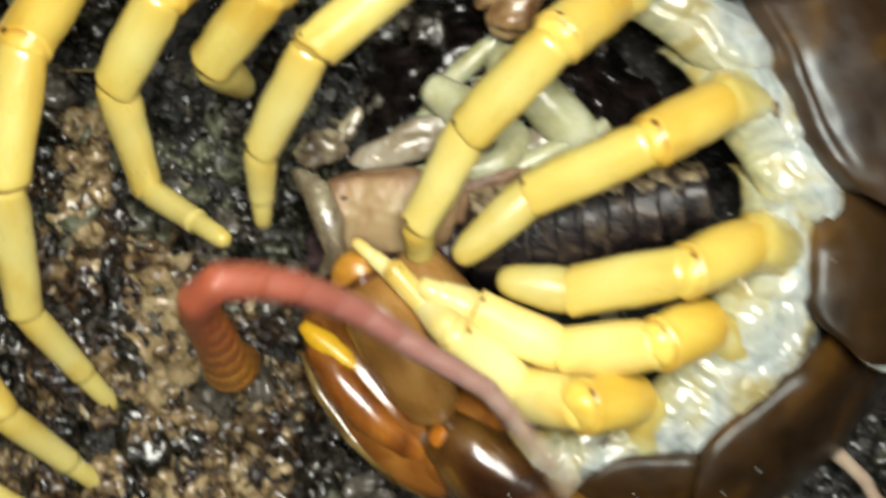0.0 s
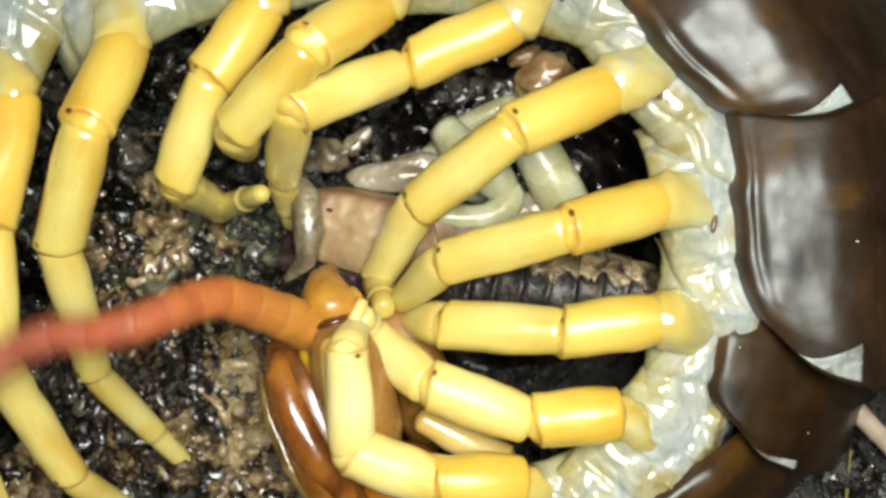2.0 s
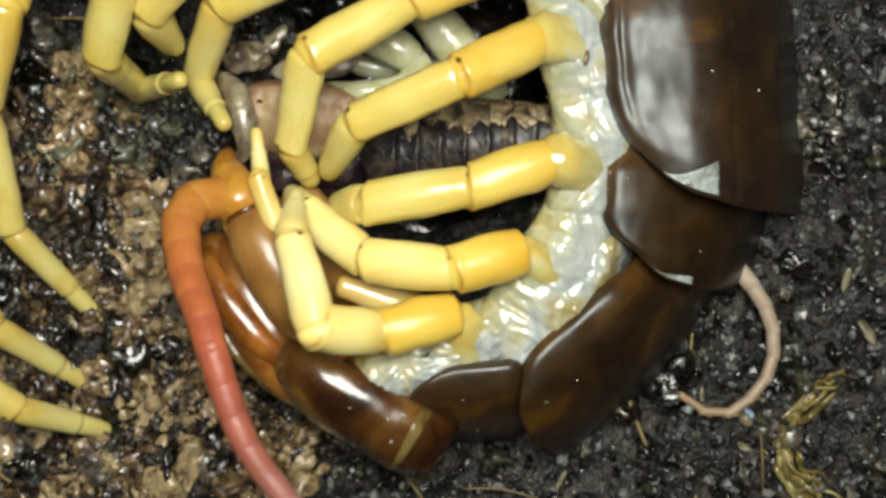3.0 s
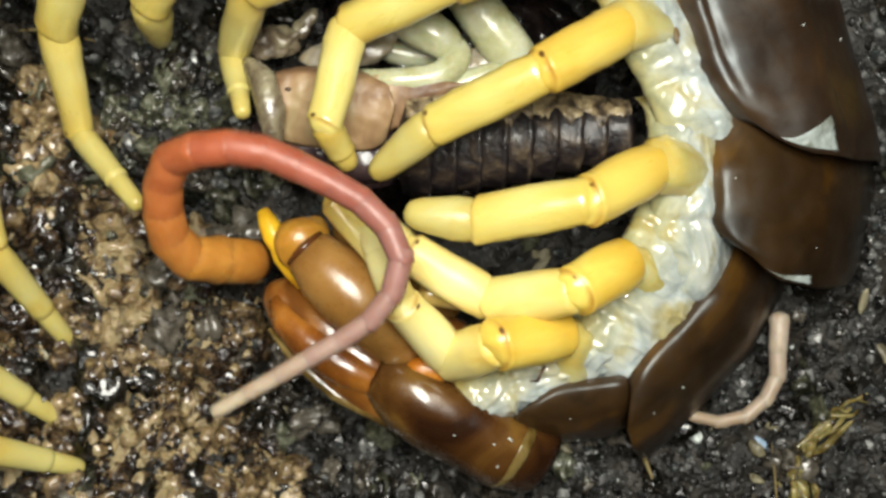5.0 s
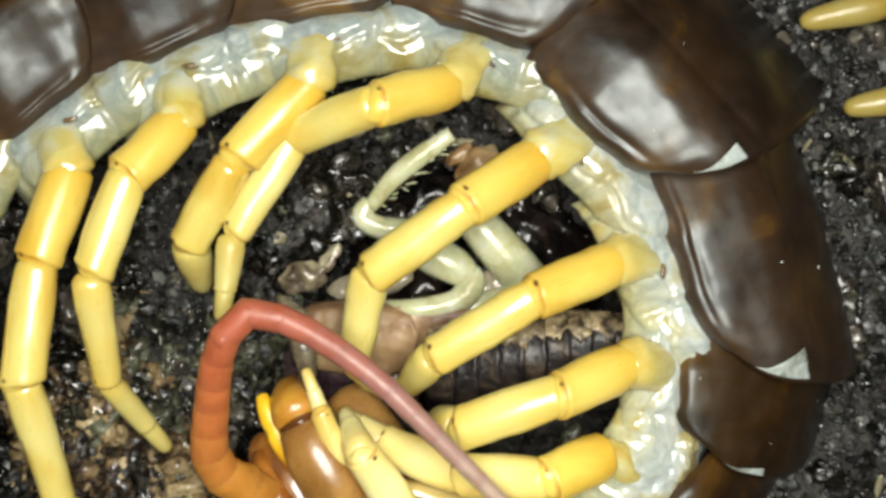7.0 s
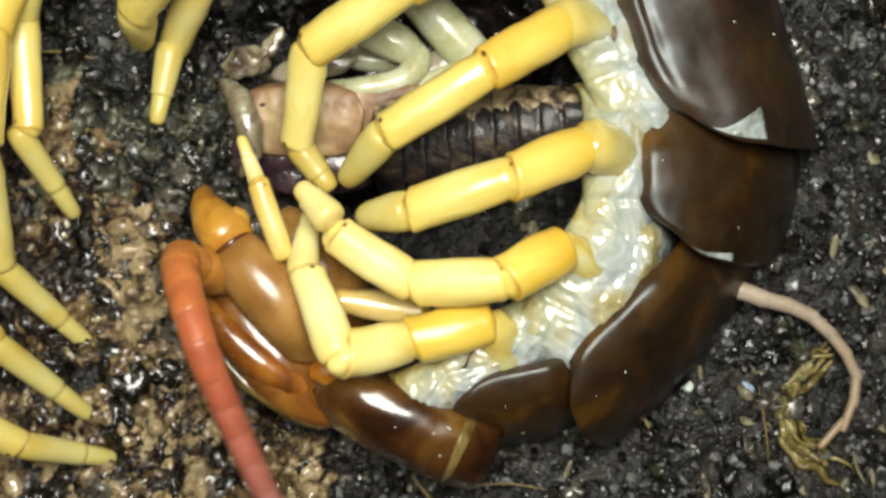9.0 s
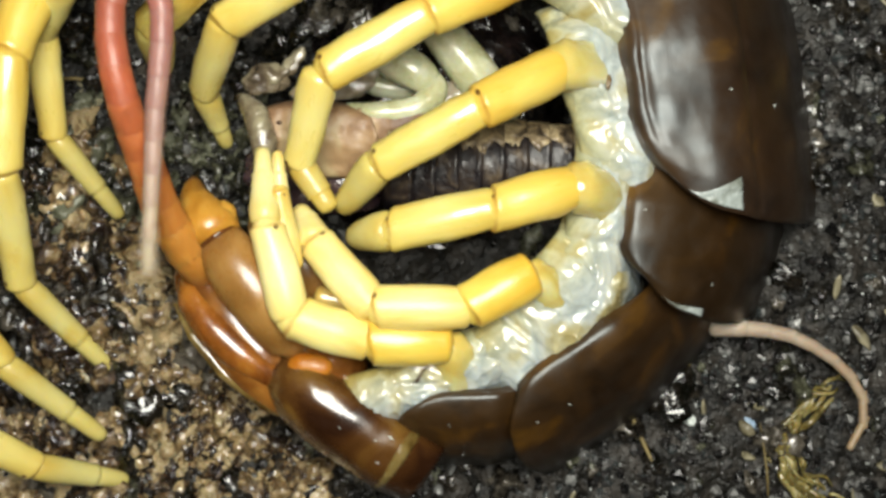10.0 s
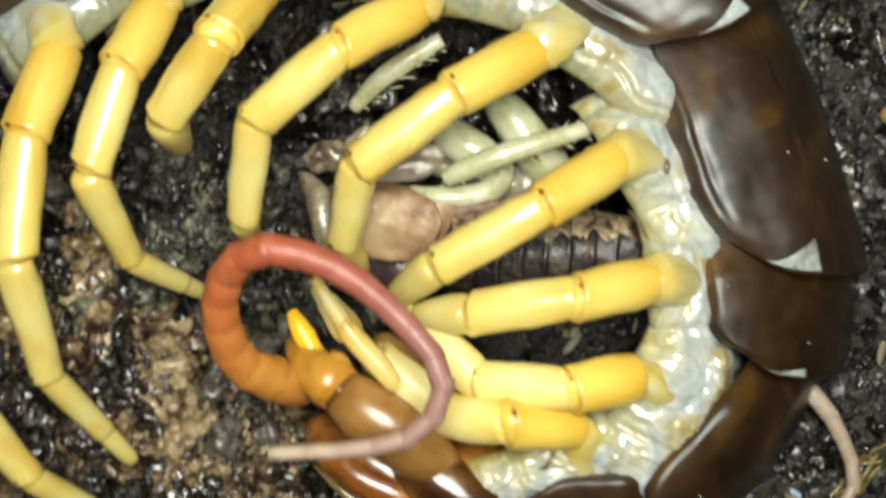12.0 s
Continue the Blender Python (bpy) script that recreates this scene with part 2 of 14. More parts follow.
M_DOT = material("dark_dot", [(0.03, 0.015, 0.006), (0.07, 0.03, 0.01)], 900, (0.3, 0.5), 0.1, 3000)
M_FIBRE = material("dry_fibre", [(0.12, 0.085, 0.025), (0.26, 0.20, 0.075)], 700, (0.4, 0.7), 0.5, 3000, sss=0.1)
M_MOSS = material("dry_moss", [(0.06, 0.047, 0.014), (0.17, 0.135, 0.042), (0.34, 0.29, 0.12)], 700, (0.15, 0.45), 0.7, 1800, sss=0.4, coat=0.4)
M_WHITE = material("white_grit", [(0.55, 0.62, 0.58), (0.78, 0.82, 0.78)], 1500, (0.3, 0.5), 0.4, 3000)
M_BLUE = material("blue_grit", [(0.20, 0.30, 0.42), (0.36, 0.46, 0.58)], 1500, (0.3, 0.5), 0.3, 3000)
M_LEAF = material("dead_leaf", [(0.10, 0.085, 0.05), (0.20, 0.18, 0.11), (0.30, 0.27, 0.18)], 700, (0.3, 0.6), 0.5, 2500)


# ---- building helpers ----
def mesh_of(name, bm, material, smooth=True):
    me = bpy.data.meshes.new(name)
    bm.to_mesh(me)
    bm.free()
    me.materials.append(material)
    if smooth:
        me.polygons.foreach_set("use_smooth", [True] * len(me.polygons))
    return me


def part(name, bm, material, parent, label="", smooth=True, colour=None):
    ob = new(name, mesh_of(name, bm, material, smooth))
    ob.parent = parent
    if label:
        ob["label"] = label
    if colour:
        ob.color = (*colour, 1)
    return ob


def tube(bm, rings, sides=14, flat=1.0):
    """Closed skin round a line of rings (x, y, z, radius) that run along x."""
    loops = []
    for x, y, z, r in rings:
        loops.append([bm.verts.new((x, y + r * math.cos(a), z + flat * r * math.sin(a)))
                      for a in (2 * math.pi * i / sides for i in range(sides))])
    for a, b in zip(loops, loops[1:]):
        for i in range(sides):
            bm.faces.new((a[i], b[i], b[(i + 1) % sides], a[(i + 1) % sides]))
    for loop, x, flip in ((loops[0], rings[0], True), (loops[-1], rings[-1], False)):
        tip = bm.verts.new((x[0] + (-0.25 if flip else 0.25) * x[3], x[1], x[2]))
        for i in range(sides):
            p, q = loop[i], loop[(i + 1) % sides]
            bm.faces.new((tip, p, q) if flip else (tip, q, p))
    bmesh.ops.recalc_face_normals(bm, faces=bm.faces)
    return bm


def bent(bm, points, radii, sides=10):
    """A tube along a free line of points."""
    points = [Vector(p) for p in points]
    loops, side = [], None
    for i, p in enumerate(points):
        d = (points[min(i + 1, len(points) - 1)] - points[max(i - 1, 0)]).normalized()
        if side is None:
            side = d.orthogonal().normalized()
        side = (side - d * side.dot(d)).normalized()
        up = d.cross(side)
        loops.append([bm.verts.new(p + radii[i] * (side * math.cos(a) + up * math.sin(a)))
                      for a in (2 * math.pi * k / sides for k in range(sides))])
    for a, b in zip(loops, loops[1:]):
        for i in range(sides):
            bm.faces.new((a[i], b[i], b[(i + 1) % sides], a[(i + 1) % sides]))
    bm.faces.new(loops[0])
    bm.faces.new(loops[-1])
    bmesh.ops.recalc_face_normals(bm, faces=bm.faces)
    return bm


def blob(bm, centre, size, amount=0.0, seed=0.0, cuts=3, turn=0.0):
    """A rounded lump with an uneven skin."""
    made = bmesh.ops.create_icosphere(bm, subdivisions=cuts, radius=1.0)
    m = Matrix.Translation(centre) @ Matrix.Rotation(turn, 4, "Z") @ Matrix.Diagonal((*size, 1))
    for v in made["verts"]:
        n = 1 + amount * noise.noise(v.co * 1.7 + Vector((seed, seed * 0.7, 3.1)))
        v.co = m @ (v.co * n)
    return bm


def thicken(bm, depth):
    """Gives an open sheet a back and a rim."""
    bm.normal_update()
    front = bm.faces[:]
    rim = [e for e in bm.edges if len(e.link_faces) == 1]
    back = {v: bm.verts.new(v.co - v.normal * depth) for v in bm.verts[:]}
    for f in front:
        bm.faces.new([back[v] for v in reversed(f.verts)])
    for e in rim:
        p, q = e.verts
        bm.faces.new((p, q, back[q], back[p]))
    bmesh.ops.recalc_face_normals(bm, faces=bm.faces)


# ---- ground ----
def humus(x, y):
    """How much brown humus lies at a place, 0 to 1."""
    def heap(cx, cy, rx, ry):
        return max(0.0, 1 - ((x / MM - cx) / rx) ** 2 - ((y / MM - cy) / ry) ** 2)
    f = max(heap(-18.5, -6, 6, 9), heap(-15, -13.5, 8, 7), heap(-22, 2, 5, 7), heap(-13, -6, 4.5, 6.5), heap(-24, -12, 6, 8))
    return min(1.0, 1.6 * f)


def hollow(x, y):
    """1 in the hollow under the prey, thinned of grains to deepen its shade, 0 outside it."""
    return math.exp(-(((x / MM - 1) / 8) ** 2 + ((y / MM - 4) / 8.5) ** 2))


def ground_height(x, y):
    p = Vector((x, y, 0.0))
    h = 1.1 * noise.fractal(p * 160, 1.0, 2.0, 4) + 0.45 * noise.fractal(p * 700 + Vector((7, 3, 1)), 0.8, 2.1, 3)
    if abs(x) < 0.06 and abs(y) < 0.06:
        h += 0.22 * noise.noise(p * 2400)
    far = min(1.0, max(0.0, (math.hypot(x, y) - 0.05) / 0.2))
    h += 1.4 * humus(x, y) - 0.9
    return MM * (h * (1 - far) - 2.6 * hollow(x, y))


def patch(x, y):
    """1 where humus is heaped, 0 in the dark gaps between."""
    n = noise.noise(Vector((x * 330, y * 330, 4))) + 0.5 * noise.noise(Vector((x * 900, y * 900, 7)))
    return min(1.0, max(0.0, 0.68 + 2.4 * n))


def build_ground():
    steps = [0.00028 * i for i in range(165)]
    s = 0.00028
    while steps[-1] < 8.0:
        s *= 1.28
        steps.append(steps[-1] + s)
    axis = [-v for v in reversed(steps[1:])] + steps
    n = len(axis)
    verts = [(x, y, ground_height(x, y)) for y in axis for x in axis]
    faces = [(j * n + i, j * n + i + 1, (j + 1) * n + i + 1, (j + 1) * n + i) for j in range(n - 1) for i in range(n - 1)]
    me = bpy.data.meshes.new("ground")
    me.from_pydata(verts, [], faces)
    layer = me.attributes.new("humus", "FLOAT", "POINT")
    layer.data.foreach_set("value", [humus(x, y) * patch(x, y) for x, y, _ in verts])
    me.materials.append(M_SOIL)
    me.polygons.foreach_set("use_smooth", [True] * len(me.polygons))
    return tagged(new("ground", me), "damp black potting soil with an uneven crumbly surface", "soil", kind="structure")


def build_crumbs(name, count, inside, sizes, material, label, seed, lift=0.3, smooth=False, squash=0.7, cuts=1, power=3, rugged=0.0):
    rng = np.random.default_rng(seed)
    bm = bmesh.new()
    bmesh.ops.create_icosphere(bm, subdivisions=cuts, radius=1.0)
    base = np.array([v.co[:] for v in bm.verts])
    tris = np.array([[v.index for v in f.verts] for f in bm.faces])
    bm.free()
    verts, faces, made = [], [], 0
    while made < count:
        x, y = rng.uniform(-0.034, 0.034), rng.uniform(-0.027, 0.027)
        if rng.random() > inside(x, y):
            continue
        r = MM * (sizes[0] + (sizes[1] - sizes[0]) * rng.random() ** power)
        q = Euler(rng.uniform(0, 6.28, 3)).to_matrix()
        if rugged:
            o = rng.uniform(0, 50)
            skin = np.array([[1 + rugged * noise.noise(Vector(b) * 1.4 + Vector((o, 0, 0))) + 0.5 * rugged * noise.noise(Vector(b) * 3.5 + Vector((0, o, 0)))] for b in base])
        else:
            skin = rng.uniform(0.72, 1.25, (len(base), 1))
        v = base * skin * r * np.array([1, rng.uniform(0.6, 1), rng.uniform(0.45, squash)])
        v = v @ np.array(q) + np.array([x, y, ground_height(x, y) + lift * r])
        faces.append(tris + made * len(base))
        verts.append(v)
        made += 1
    me = bpy.data.meshes.new(name)
    me.from_pydata(np.concatenate(verts).tolist(), [], np.concatenate(faces).tolist())
    me.materials.append(material)
    if smooth:
        me.polygons.foreach_set("use_smooth", [True] * len(me.polygons))
    return tagged(new(name, me), label, "soil grains", kind="stuff")


build_ground()
build_crumbs("soil_grains", 15000, lambda x, y: (1 - 0.6 * humus(x, y)) * (1 - hollow(x, y)) ** 2, (0.10, 0.58), M_CRUMB, "loose black and grey grains of damp soil", 3, squash=0.75)
build_crumbs("humus_grains", 12000, lambda x, y: humus(x, y) ** 0.7 * patch(x, y), (0.07, 0.36), M_BROWN, "fine wet brown grains of humus", 5, lift=0.5, squash=0.95)
build_crumbs("humus_lumps", 850, lambda x, y: humus(x, y) ** 0.8 * patch(x, y), (0.3, 1.35), M_BROWN, "wet brown lumps of humus on the soil", 15, lift=0.05, smooth=True, squash=0.95, cuts=3, power=2, rugged=0.75)


def olive(x, y):
    return max(0.0, 1 - ((x / MM + 16) / 9) ** 2 - ((y / MM - 4) / 8) ** 2) + 0.05


build_crumbs("olive_lumps", 300, olive, (0.3, 1.3), M_OLIVE, "grey-green lumps of rotted leaf in the soil", 25, lift=0.0, smooth=True, cuts=3, power=2, rugged=0.8)
build_crumbs("soil_clods", 560, lambda x, y: (1.0 if x < 0.006 and y < 0.026 else 0.5) * (1 - hollow(x, y)) ** 2, (0.4, 1.7), M_CLOD, "wet black clods of soil and rotted bark", 45, lift=0.1, smooth=True, squash=0.8, cuts=3, power=2, rugged=0.9)
build_crumbs("pale_grit", 4600, lambda x, y: (1 - hollow(x, y)) ** 2, (0.03, 0.15), M_GRIT, "tiny pale mineral specks scattered on the soil", 35, lift=0.8)


# ---- centipede ----
centipede = tagged(new("centipede"), "giant brown centipede with yellow legs curled round its prey", "centipede")
LEG_COLOURS = [(0.71, 0.565, 0.135), (0.72, 0.645, 0.22), (0.71, 0.65, 0.255), (0.56, 0.52, 0.215)]
PALE_COLOURS = [(0.77, 0.62, 0.14), (0.84, 0.765, 0.33), (0.84, 0.79, 0.40), (0.72, 0.68, 0.36)]


def leg_piece(length, r0, r1, belly=0.04):
    """One leg article along x: narrow where it starts, full in the middle, with a lip at its far end that overhangs the next article."""
    L = length
    rings = [(-0.05 * L, 0, 0, 0.55 * r0), (-0.025 * L, 0, 0, 0.74 * r0), (0.005 * L, 0, 0, 0.84 * r0), (0.04 * L, 0, 0, 0.87 * r0), (0.10 * L, 0, 0, 0.89 * r0), (0.20 * L, 0, 0, (0.92 + 0.3 * belly) * r0)]
    for u in (0.30, 0.40, 0.50, 0.60, 0.70, 0.80, 0.86):
        rings.append((u * L, 0, 0.02 * r0, ((0.905 * r0) * (0.9 - u) + 1.01 * r1 * u) / 0.9 * (1 + belly * math.sin(math.pi * min(1, u / 0.9)))))
    rings += [(0.91 * L, 0, 0, 1.02 * r1), (0.955 * L, 0, 0, 1.03 * r1), (0.985 * L, 0, 0, 1.02 * r1), (1.0 * L, 0, 0, 0.985 * r1), (L + 0.05 * r1, 0, 0, 0.915 * r1), (L + 0.10 * r1, 0, 0, 0.865 * r1),
              (L + 0.24 * r1, 0, 0, 0.78 * r1), (L + 0.42 * r1, 0, 0, 0.60 * r1), (L + 0.54 * r1, 0, 0, 0.34 * r1)]
    bm = tube(bmesh.new(), rings, 26, 0.94)
    layer = bm.verts.layers.float.new("joint")
    for v in bm.verts:
        v[layer] = (0.55 + 0.3 * math.sin(3 * math.atan2(v.co.z, v.co.y) + 7e4 * L)) * math.exp(-((v.co.x - L - 0.06 * r1) / (0.06 * r1)) ** 2) + 0.15 * math.exp(-((v.co.x - 0.98 * L) / (0.16 * r1)) ** 2)
    for v in bm.verts:
        far = max(0.0, v.co.x / L - 0.86) / 0.14
        v.co.x += 0.22 * far * v.co.y * math.sin(9e4 * L) + 0.10 * r1 * far * noise.noise(Vector((v.co.y * 1400, v.co.z * 1400, L * 2e4)))
        v.co.y += 0.05 * r0 * noise.noise(Vector((v.co.x * 500, L * 3e4, 0))) + 0.06 * r0 * noise.noise(v.co * 900 + Vector((L * 1e4, 0, 0)))
        v.co.z += 0.06 * r0 * noise.noise(v.co * 700 + Vector((0, L * 1e4, 3)))
    return bm


def tip_piece(length, r0, r1, ringed=True):
    """The last article: a tapering foot with a blunt end, and a ring where it is a full foot."""
    L = length
    if not ringed:
        return tube(bmesh.new(), [(-0.03 * L, 0, 0, 0.6 * r0), (0.01 * L, 0, 0, 0.84 * r0), (0.10 * L, 0, 0, 0.93 * r0), (0.30 * L, 0, 0, 0.94 * r0), (0.55 * L, 0, 0, 0.55 * r0 + 0.42 * r1), (0.78 * L, 0, 0, 0.24 * r0 + 0.74 * r1),
                                  (0.90 * L, 0, 0, 0.92 * r1), (0.96 * L, 0, 0, 0.74 * r1), (1.0 * L, 0, 0, 0.42 * r1)], 20)
    rings = [(-0.02 * L, 0, 0, 0.6 * r0), (0.03 * L, 0, 0, 0.84 * r0), (0.15 * L, 0, 0, 0.9 * r0), (0.4 * L, 0, 0, 0.55 * r0 + 0.42 * r1), (0.60 * L, 0, 0, 0.2 * r0 + 0.84 * r1), (0.635 * L, 0, 0, 0.22 * r0 + 0.88 * r1),
             (0.65 * L, 0, 0, 0.12 * r0 + 0.76 * r1), (0.67 * L, 0, 0, 0.12 * r0 + 0.82 * r1), (0.85 * L, 0, 0, 0.92 * r1), (0.94 * L, 0, 0, 0.84 * r1), (0.985 * L, 0, 0, 0.66 * r1), (1.0 * L, 0, 0, 0.36 * r1)]
    return tube(bmesh.new(), rings, 14)


LEG_NAMES = ["leg", "femur", "tibia", "tarsus"]


def build_leg(lengths, radii, colours=LEG_COLOURS, belly=0.04):
    """A leg: its first article is the part, the others are its own pieces."""
    made = []
    for i, L in enumerate(lengths):
        r0, r1 = radii[i], radii[i + 1]
        last = i == len(lengths) - 1
        bm = tip_piece(L * MM, r0 * MM, r1 * MM, i == 3) if last else leg_piece(L * MM, r0 * MM, r1 * MM, belly)
        colour = colours[i if not last else 3]
        made.append(part(LEG_NAMES[i] if not last else ("tarsus" if i else "leg"), bm, M_TIP if last else (M_THIGH if not made else (M_FRONT_LEG if colours is PALE_COLOURS else M_LEG)), made[0] if made else centipede,
                         "orange-yellow jointed leg with amber joint rings" if not made else "", colour=colour))
    return made


legs = {
    "A": build_leg((4.97, 5.5, 5.82, 4.35), (1.30, 1.14, 1.06, 0.86, 0.5)),
    "B": build_leg((5.16, 5.8, 5.26, 2.95), (1.36, 1.20, 1.10, 0.86, 0.62)),
    "C": build_leg((4.99, 5.8, 4.37), (1.34, 1.18, 1.02, 0.66)),
    "D": build_leg((4.42, 5.32, 3.3), (1.32, 1.20, 1.12, 0.7), belly=0.07),
    "E": build_leg((3.67, 4.6, 4.54, 2.72), (1.36, 1.22, 1.14, 0.98, 0.6), PALE_COLOURS, 0.07),
    "F": build_leg((3.97, 3.86, 4.68, 4.3), (1.30, 1.22, 1.14, 0.92, 0.5), PALE_COLOURS, 0.07),
    "Z": build_leg((5.3, 5.06, 4.03), (1.28, 1.16, 1.06, 0.6)),
    "Y": build_leg((4.01, 5.04, 6.01, 6.0), (1.32, 1.16, 1.04, 0.76, 0.52)),
    "X": build_leg((4.89, 5.99, 6.98, 7.3), (1.36, 1.20, 1.12, 0.84, 0.56)),
    "W": build_leg((5.82, 6.1, 7.13, 7.34), (1.36, 1.20, 1.12, 0.84, 0.56)),
    "V": build_leg((5.38, 5.67, 6.57, 5.84), (1.36, 1.20, 1.12, 0.84, 0.56)),
}


# the ends of three hind legs, which lie on the soil beyond the curl; light falloff is put into their darker colour
hind_legs = []
for x, y, turn in ((33.0, 18.6, 181), (30.8, 24.2, 184), (34.6, 9.6, 178)):
    hind = build_leg((6.2, 4.6), (1.15, 1.0, 0.62), [(0.36, 0.30, 0.10)] * 4)
    hind[0].matrix_basis = pose(x * MM, y * MM, 1.6 * MM, 0, 4, turn)
    hind[1].matrix_basis = pose(6.2 * MM, 0, 0, 0, 3, 4)
    hind_legs.append(hind)


def spline(points, u):
    """A smooth line through (x, z) points, at u from 0 to 1."""
    k = u * (len(points) - 1)
    i = min(int(k), len(points) - 2)
    t = k - i
    a, b, c, d = points[max(i - 1, 0)], points[i], points[i + 1], points[min(i + 2, len(points) - 1)]
    return [0.5 * (2 * q + (r - p) * t + (2 * p - 5 * q + 4 * r - s) * t * t + (3 * q - p - 3 * r + s) * t ** 3) for p, q, r, s in zip(a, b, c, d)]


def sheet(bm, nu, nv, place):
    grid = [[bm.verts.new(Vector(place(i / nu, j / nv)) * MM) for j in range(nv + 1)] for i in range(nu + 1)]
    for i in range(nu):
        for j in range(nv):
            bm.faces.new((grid[i][j], grid[i + 1][j], grid[i + 1][j + 1], grid[i][j + 1]))
    bmesh.ops.recalc_face_normals(bm, faces=bm.faces)
    return bm


def crease(p):
    """1 on the creases of a crumpled film, falling to 0 between them."""
    return max(0.0, 1 - 2.4 * abs(noise.noise(p)))


def build_segment(spacing, inner, outer, tail, front, fan, turn, soft, flat, seed):
    """One body ring seen from its flank, in millimetres: folded pale skin, a brown back plate, the socket of the leg. x points away from the legs, y to the tail."""
    rise = [(3.4, -8.0), (1.8, -4.2), (0.0, -1.9), (0.5, -0.7), (inner - 0.6, -0.2), (inner + 0.6, -1.0), (inner + 2.2, -3.6)]

    def skin(u, v):
        x, z = spline(rise, u)
        y = 3.6 - (spacing + (4.4 if turn < -15 else 5.6)) * v
        bay = math.cos(2 * math.pi * (y + 0.2) / spacing)
        x += 0.25 * (1 - bay) * max(0, 1 - 1.6 * u)
        p = Vector((x, y, seed))
        n = noise.fractal(p * 0.30, 0.9, 2.0, 2)
        w = min(1, 3 * u)
        long = crease(Vector((x * 0.34 + 0.7 * n, y * (0.62 if turn < -15 else 0.55) + 1.3 * n, seed + 5)))
        cross = crease(Vector((x * 0.95 + 0.8 * n, y * 0.40 + 0.4 * x, seed + 9)))
        film = crease(Vector((x * 1.5 + n, y * 1.1 + 2 * n, seed + 21)))
        fine = crease(Vector((x * 2.6 + 2 * n, y * 2.9 + n, seed + 12)))
        calm = (1.0 if seed > 26 else 0.3) * (0.5 + 0.5 * min(1.0, max(0.0, 0.5 + 2.2 * noise.noise(p * 0.45 + Vector((3, 8, 1))))))
        z += w * (0.40 * n + (0.17 if turn < -15 else 0.08) * long ** 3 + (0.12 if seed > 26 else 0.06) * cross ** 3 + calm * (0.10 if turn < -15 else 0.035) * (film ** 2 + 0.5 * fine ** 2) - 0.26)
        z -= 0.25 * abs(2 * v - 1) ** 2 + 1.8 * abs(2 * v - 1) ** 7
        if turn < -20:
            z -= 0.9 * max(0.0, u - 0.62) * max(0.0, -1.0 - y)
        z += w * (0.35 * math.exp(-(y / 1.5) ** 2 - ((x - 1.3) / 1.1) ** 2) - 0.22 * math.exp(-((abs(y + 0.2) - spacing / 2) / 0.25) ** 2) - 0.20 * math.exp(-((x - inner + 1.1 + 0.3 * math.sin(1.7 * y + seed)) / 0.14) ** 2))
        return x, y * (1 + 0.5 * fan * max(0, x - 2) / 10), z

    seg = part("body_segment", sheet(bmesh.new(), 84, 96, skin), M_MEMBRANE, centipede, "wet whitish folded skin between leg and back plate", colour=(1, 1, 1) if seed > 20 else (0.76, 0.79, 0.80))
    bm = bmesh.new()
    tube(bm, [(-0.55 * MM, 0, -0.02 * MM, 1.10 * MM), (-0.25 * MM, 0, -0.03 * MM, 1.27 * MM), (0.1 * MM, 0, -0.08 * MM, 1.30 * MM), (0.5 * MM, 0, -0.15 * MM, 1.42 * MM), (1.0 * MM, -0.1 * MM, -0.4 * MM, 1.28 * MM),
              (1.5 * MM, -0.2 * MM, -0.75 * MM, 1.35 * MM), (2.1 * MM, -0.3 * MM, -1.2 * MM, 1.4 * MM), (2.8 * MM, -0.4 * MM, -1.8 * MM, 1.4 * MM)], 22, 0.9)
    for v in bm.verts:
        v.co += 0.30 * MM * min(1.0, max(0.0, v.co.x / MM + 0.5)) * noise.noise_vector(v.co * 620 + Vector((seed, 0, 0)))
    if turn < -15:
        for v in bm.verts:
            v.co = Vector((v.co.x + 0.35 * MM, 0.74 * v.co.y, 0.74 * v.co.z - 0.55 * MM))
    socket_bm = bm
    for k in (-1,) if flat > 0 else ():
        bm = bmesh.new()
        blob(bm, ((inner - 0.9) * MM, (1.1 * k - 0.3) * MM, -0.16 * MM), (0.14 * MM, 0.40 * MM, 0.12 * MM), 0.3, seed + k, 3, 0.4 * k)
        part("spiracle", bm, M_PORE, seg, "small brown breathing pore")
    bm = socket_bm
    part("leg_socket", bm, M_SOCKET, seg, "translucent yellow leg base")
    if not outer:
        return seg
    w = outer - inner
    steep = [(0.0, -1.6), (0.035, 0.1), (0.10, 0.5), (0.24, 0.45), (0.38, -0.2), (0.54, -1.2), (0.74, -3.4), (1.0, -8.2)]
    broad = [(0.0, -1.7), (0.035, 0.0), (0.09, 0.40), (0.22, 0.52), (0.36, 0.40), (0.50, -0.6), (0.72, -3.6), (0.985, -10.5)]
    tilted = [(0.0, -0.75), (0.04, -0.30), (0.11, -0.22), (0.24, -0.45), (0.40, -1.15), (0.56, -2.2), (0.76, -4.4), (1.0, -8.6)]
    corner = flat < 0
    inward = [(0.0, -2.2), (0.035, -0.5), (0.09, -0.1), (0.26, 0.50), (0.44, 1.10), (0.57, 0.7), (0.76, -2.2), (0.985, -9.5)]
    if flat > 1:
        steep, broad, flat = broad, inward, flat - 1
    if flat < 0:
        broad, flat = tilted, -flat
    arch = [(inner + w * (a + (c - a) * flat), b + (d - b) * flat) for (a, b), (c, d) in zip(steep, broad)]
    spin = Matrix.Rotation(math.radians(turn), 3, "Z")
    pivot = Vector((inner, 0, 0))

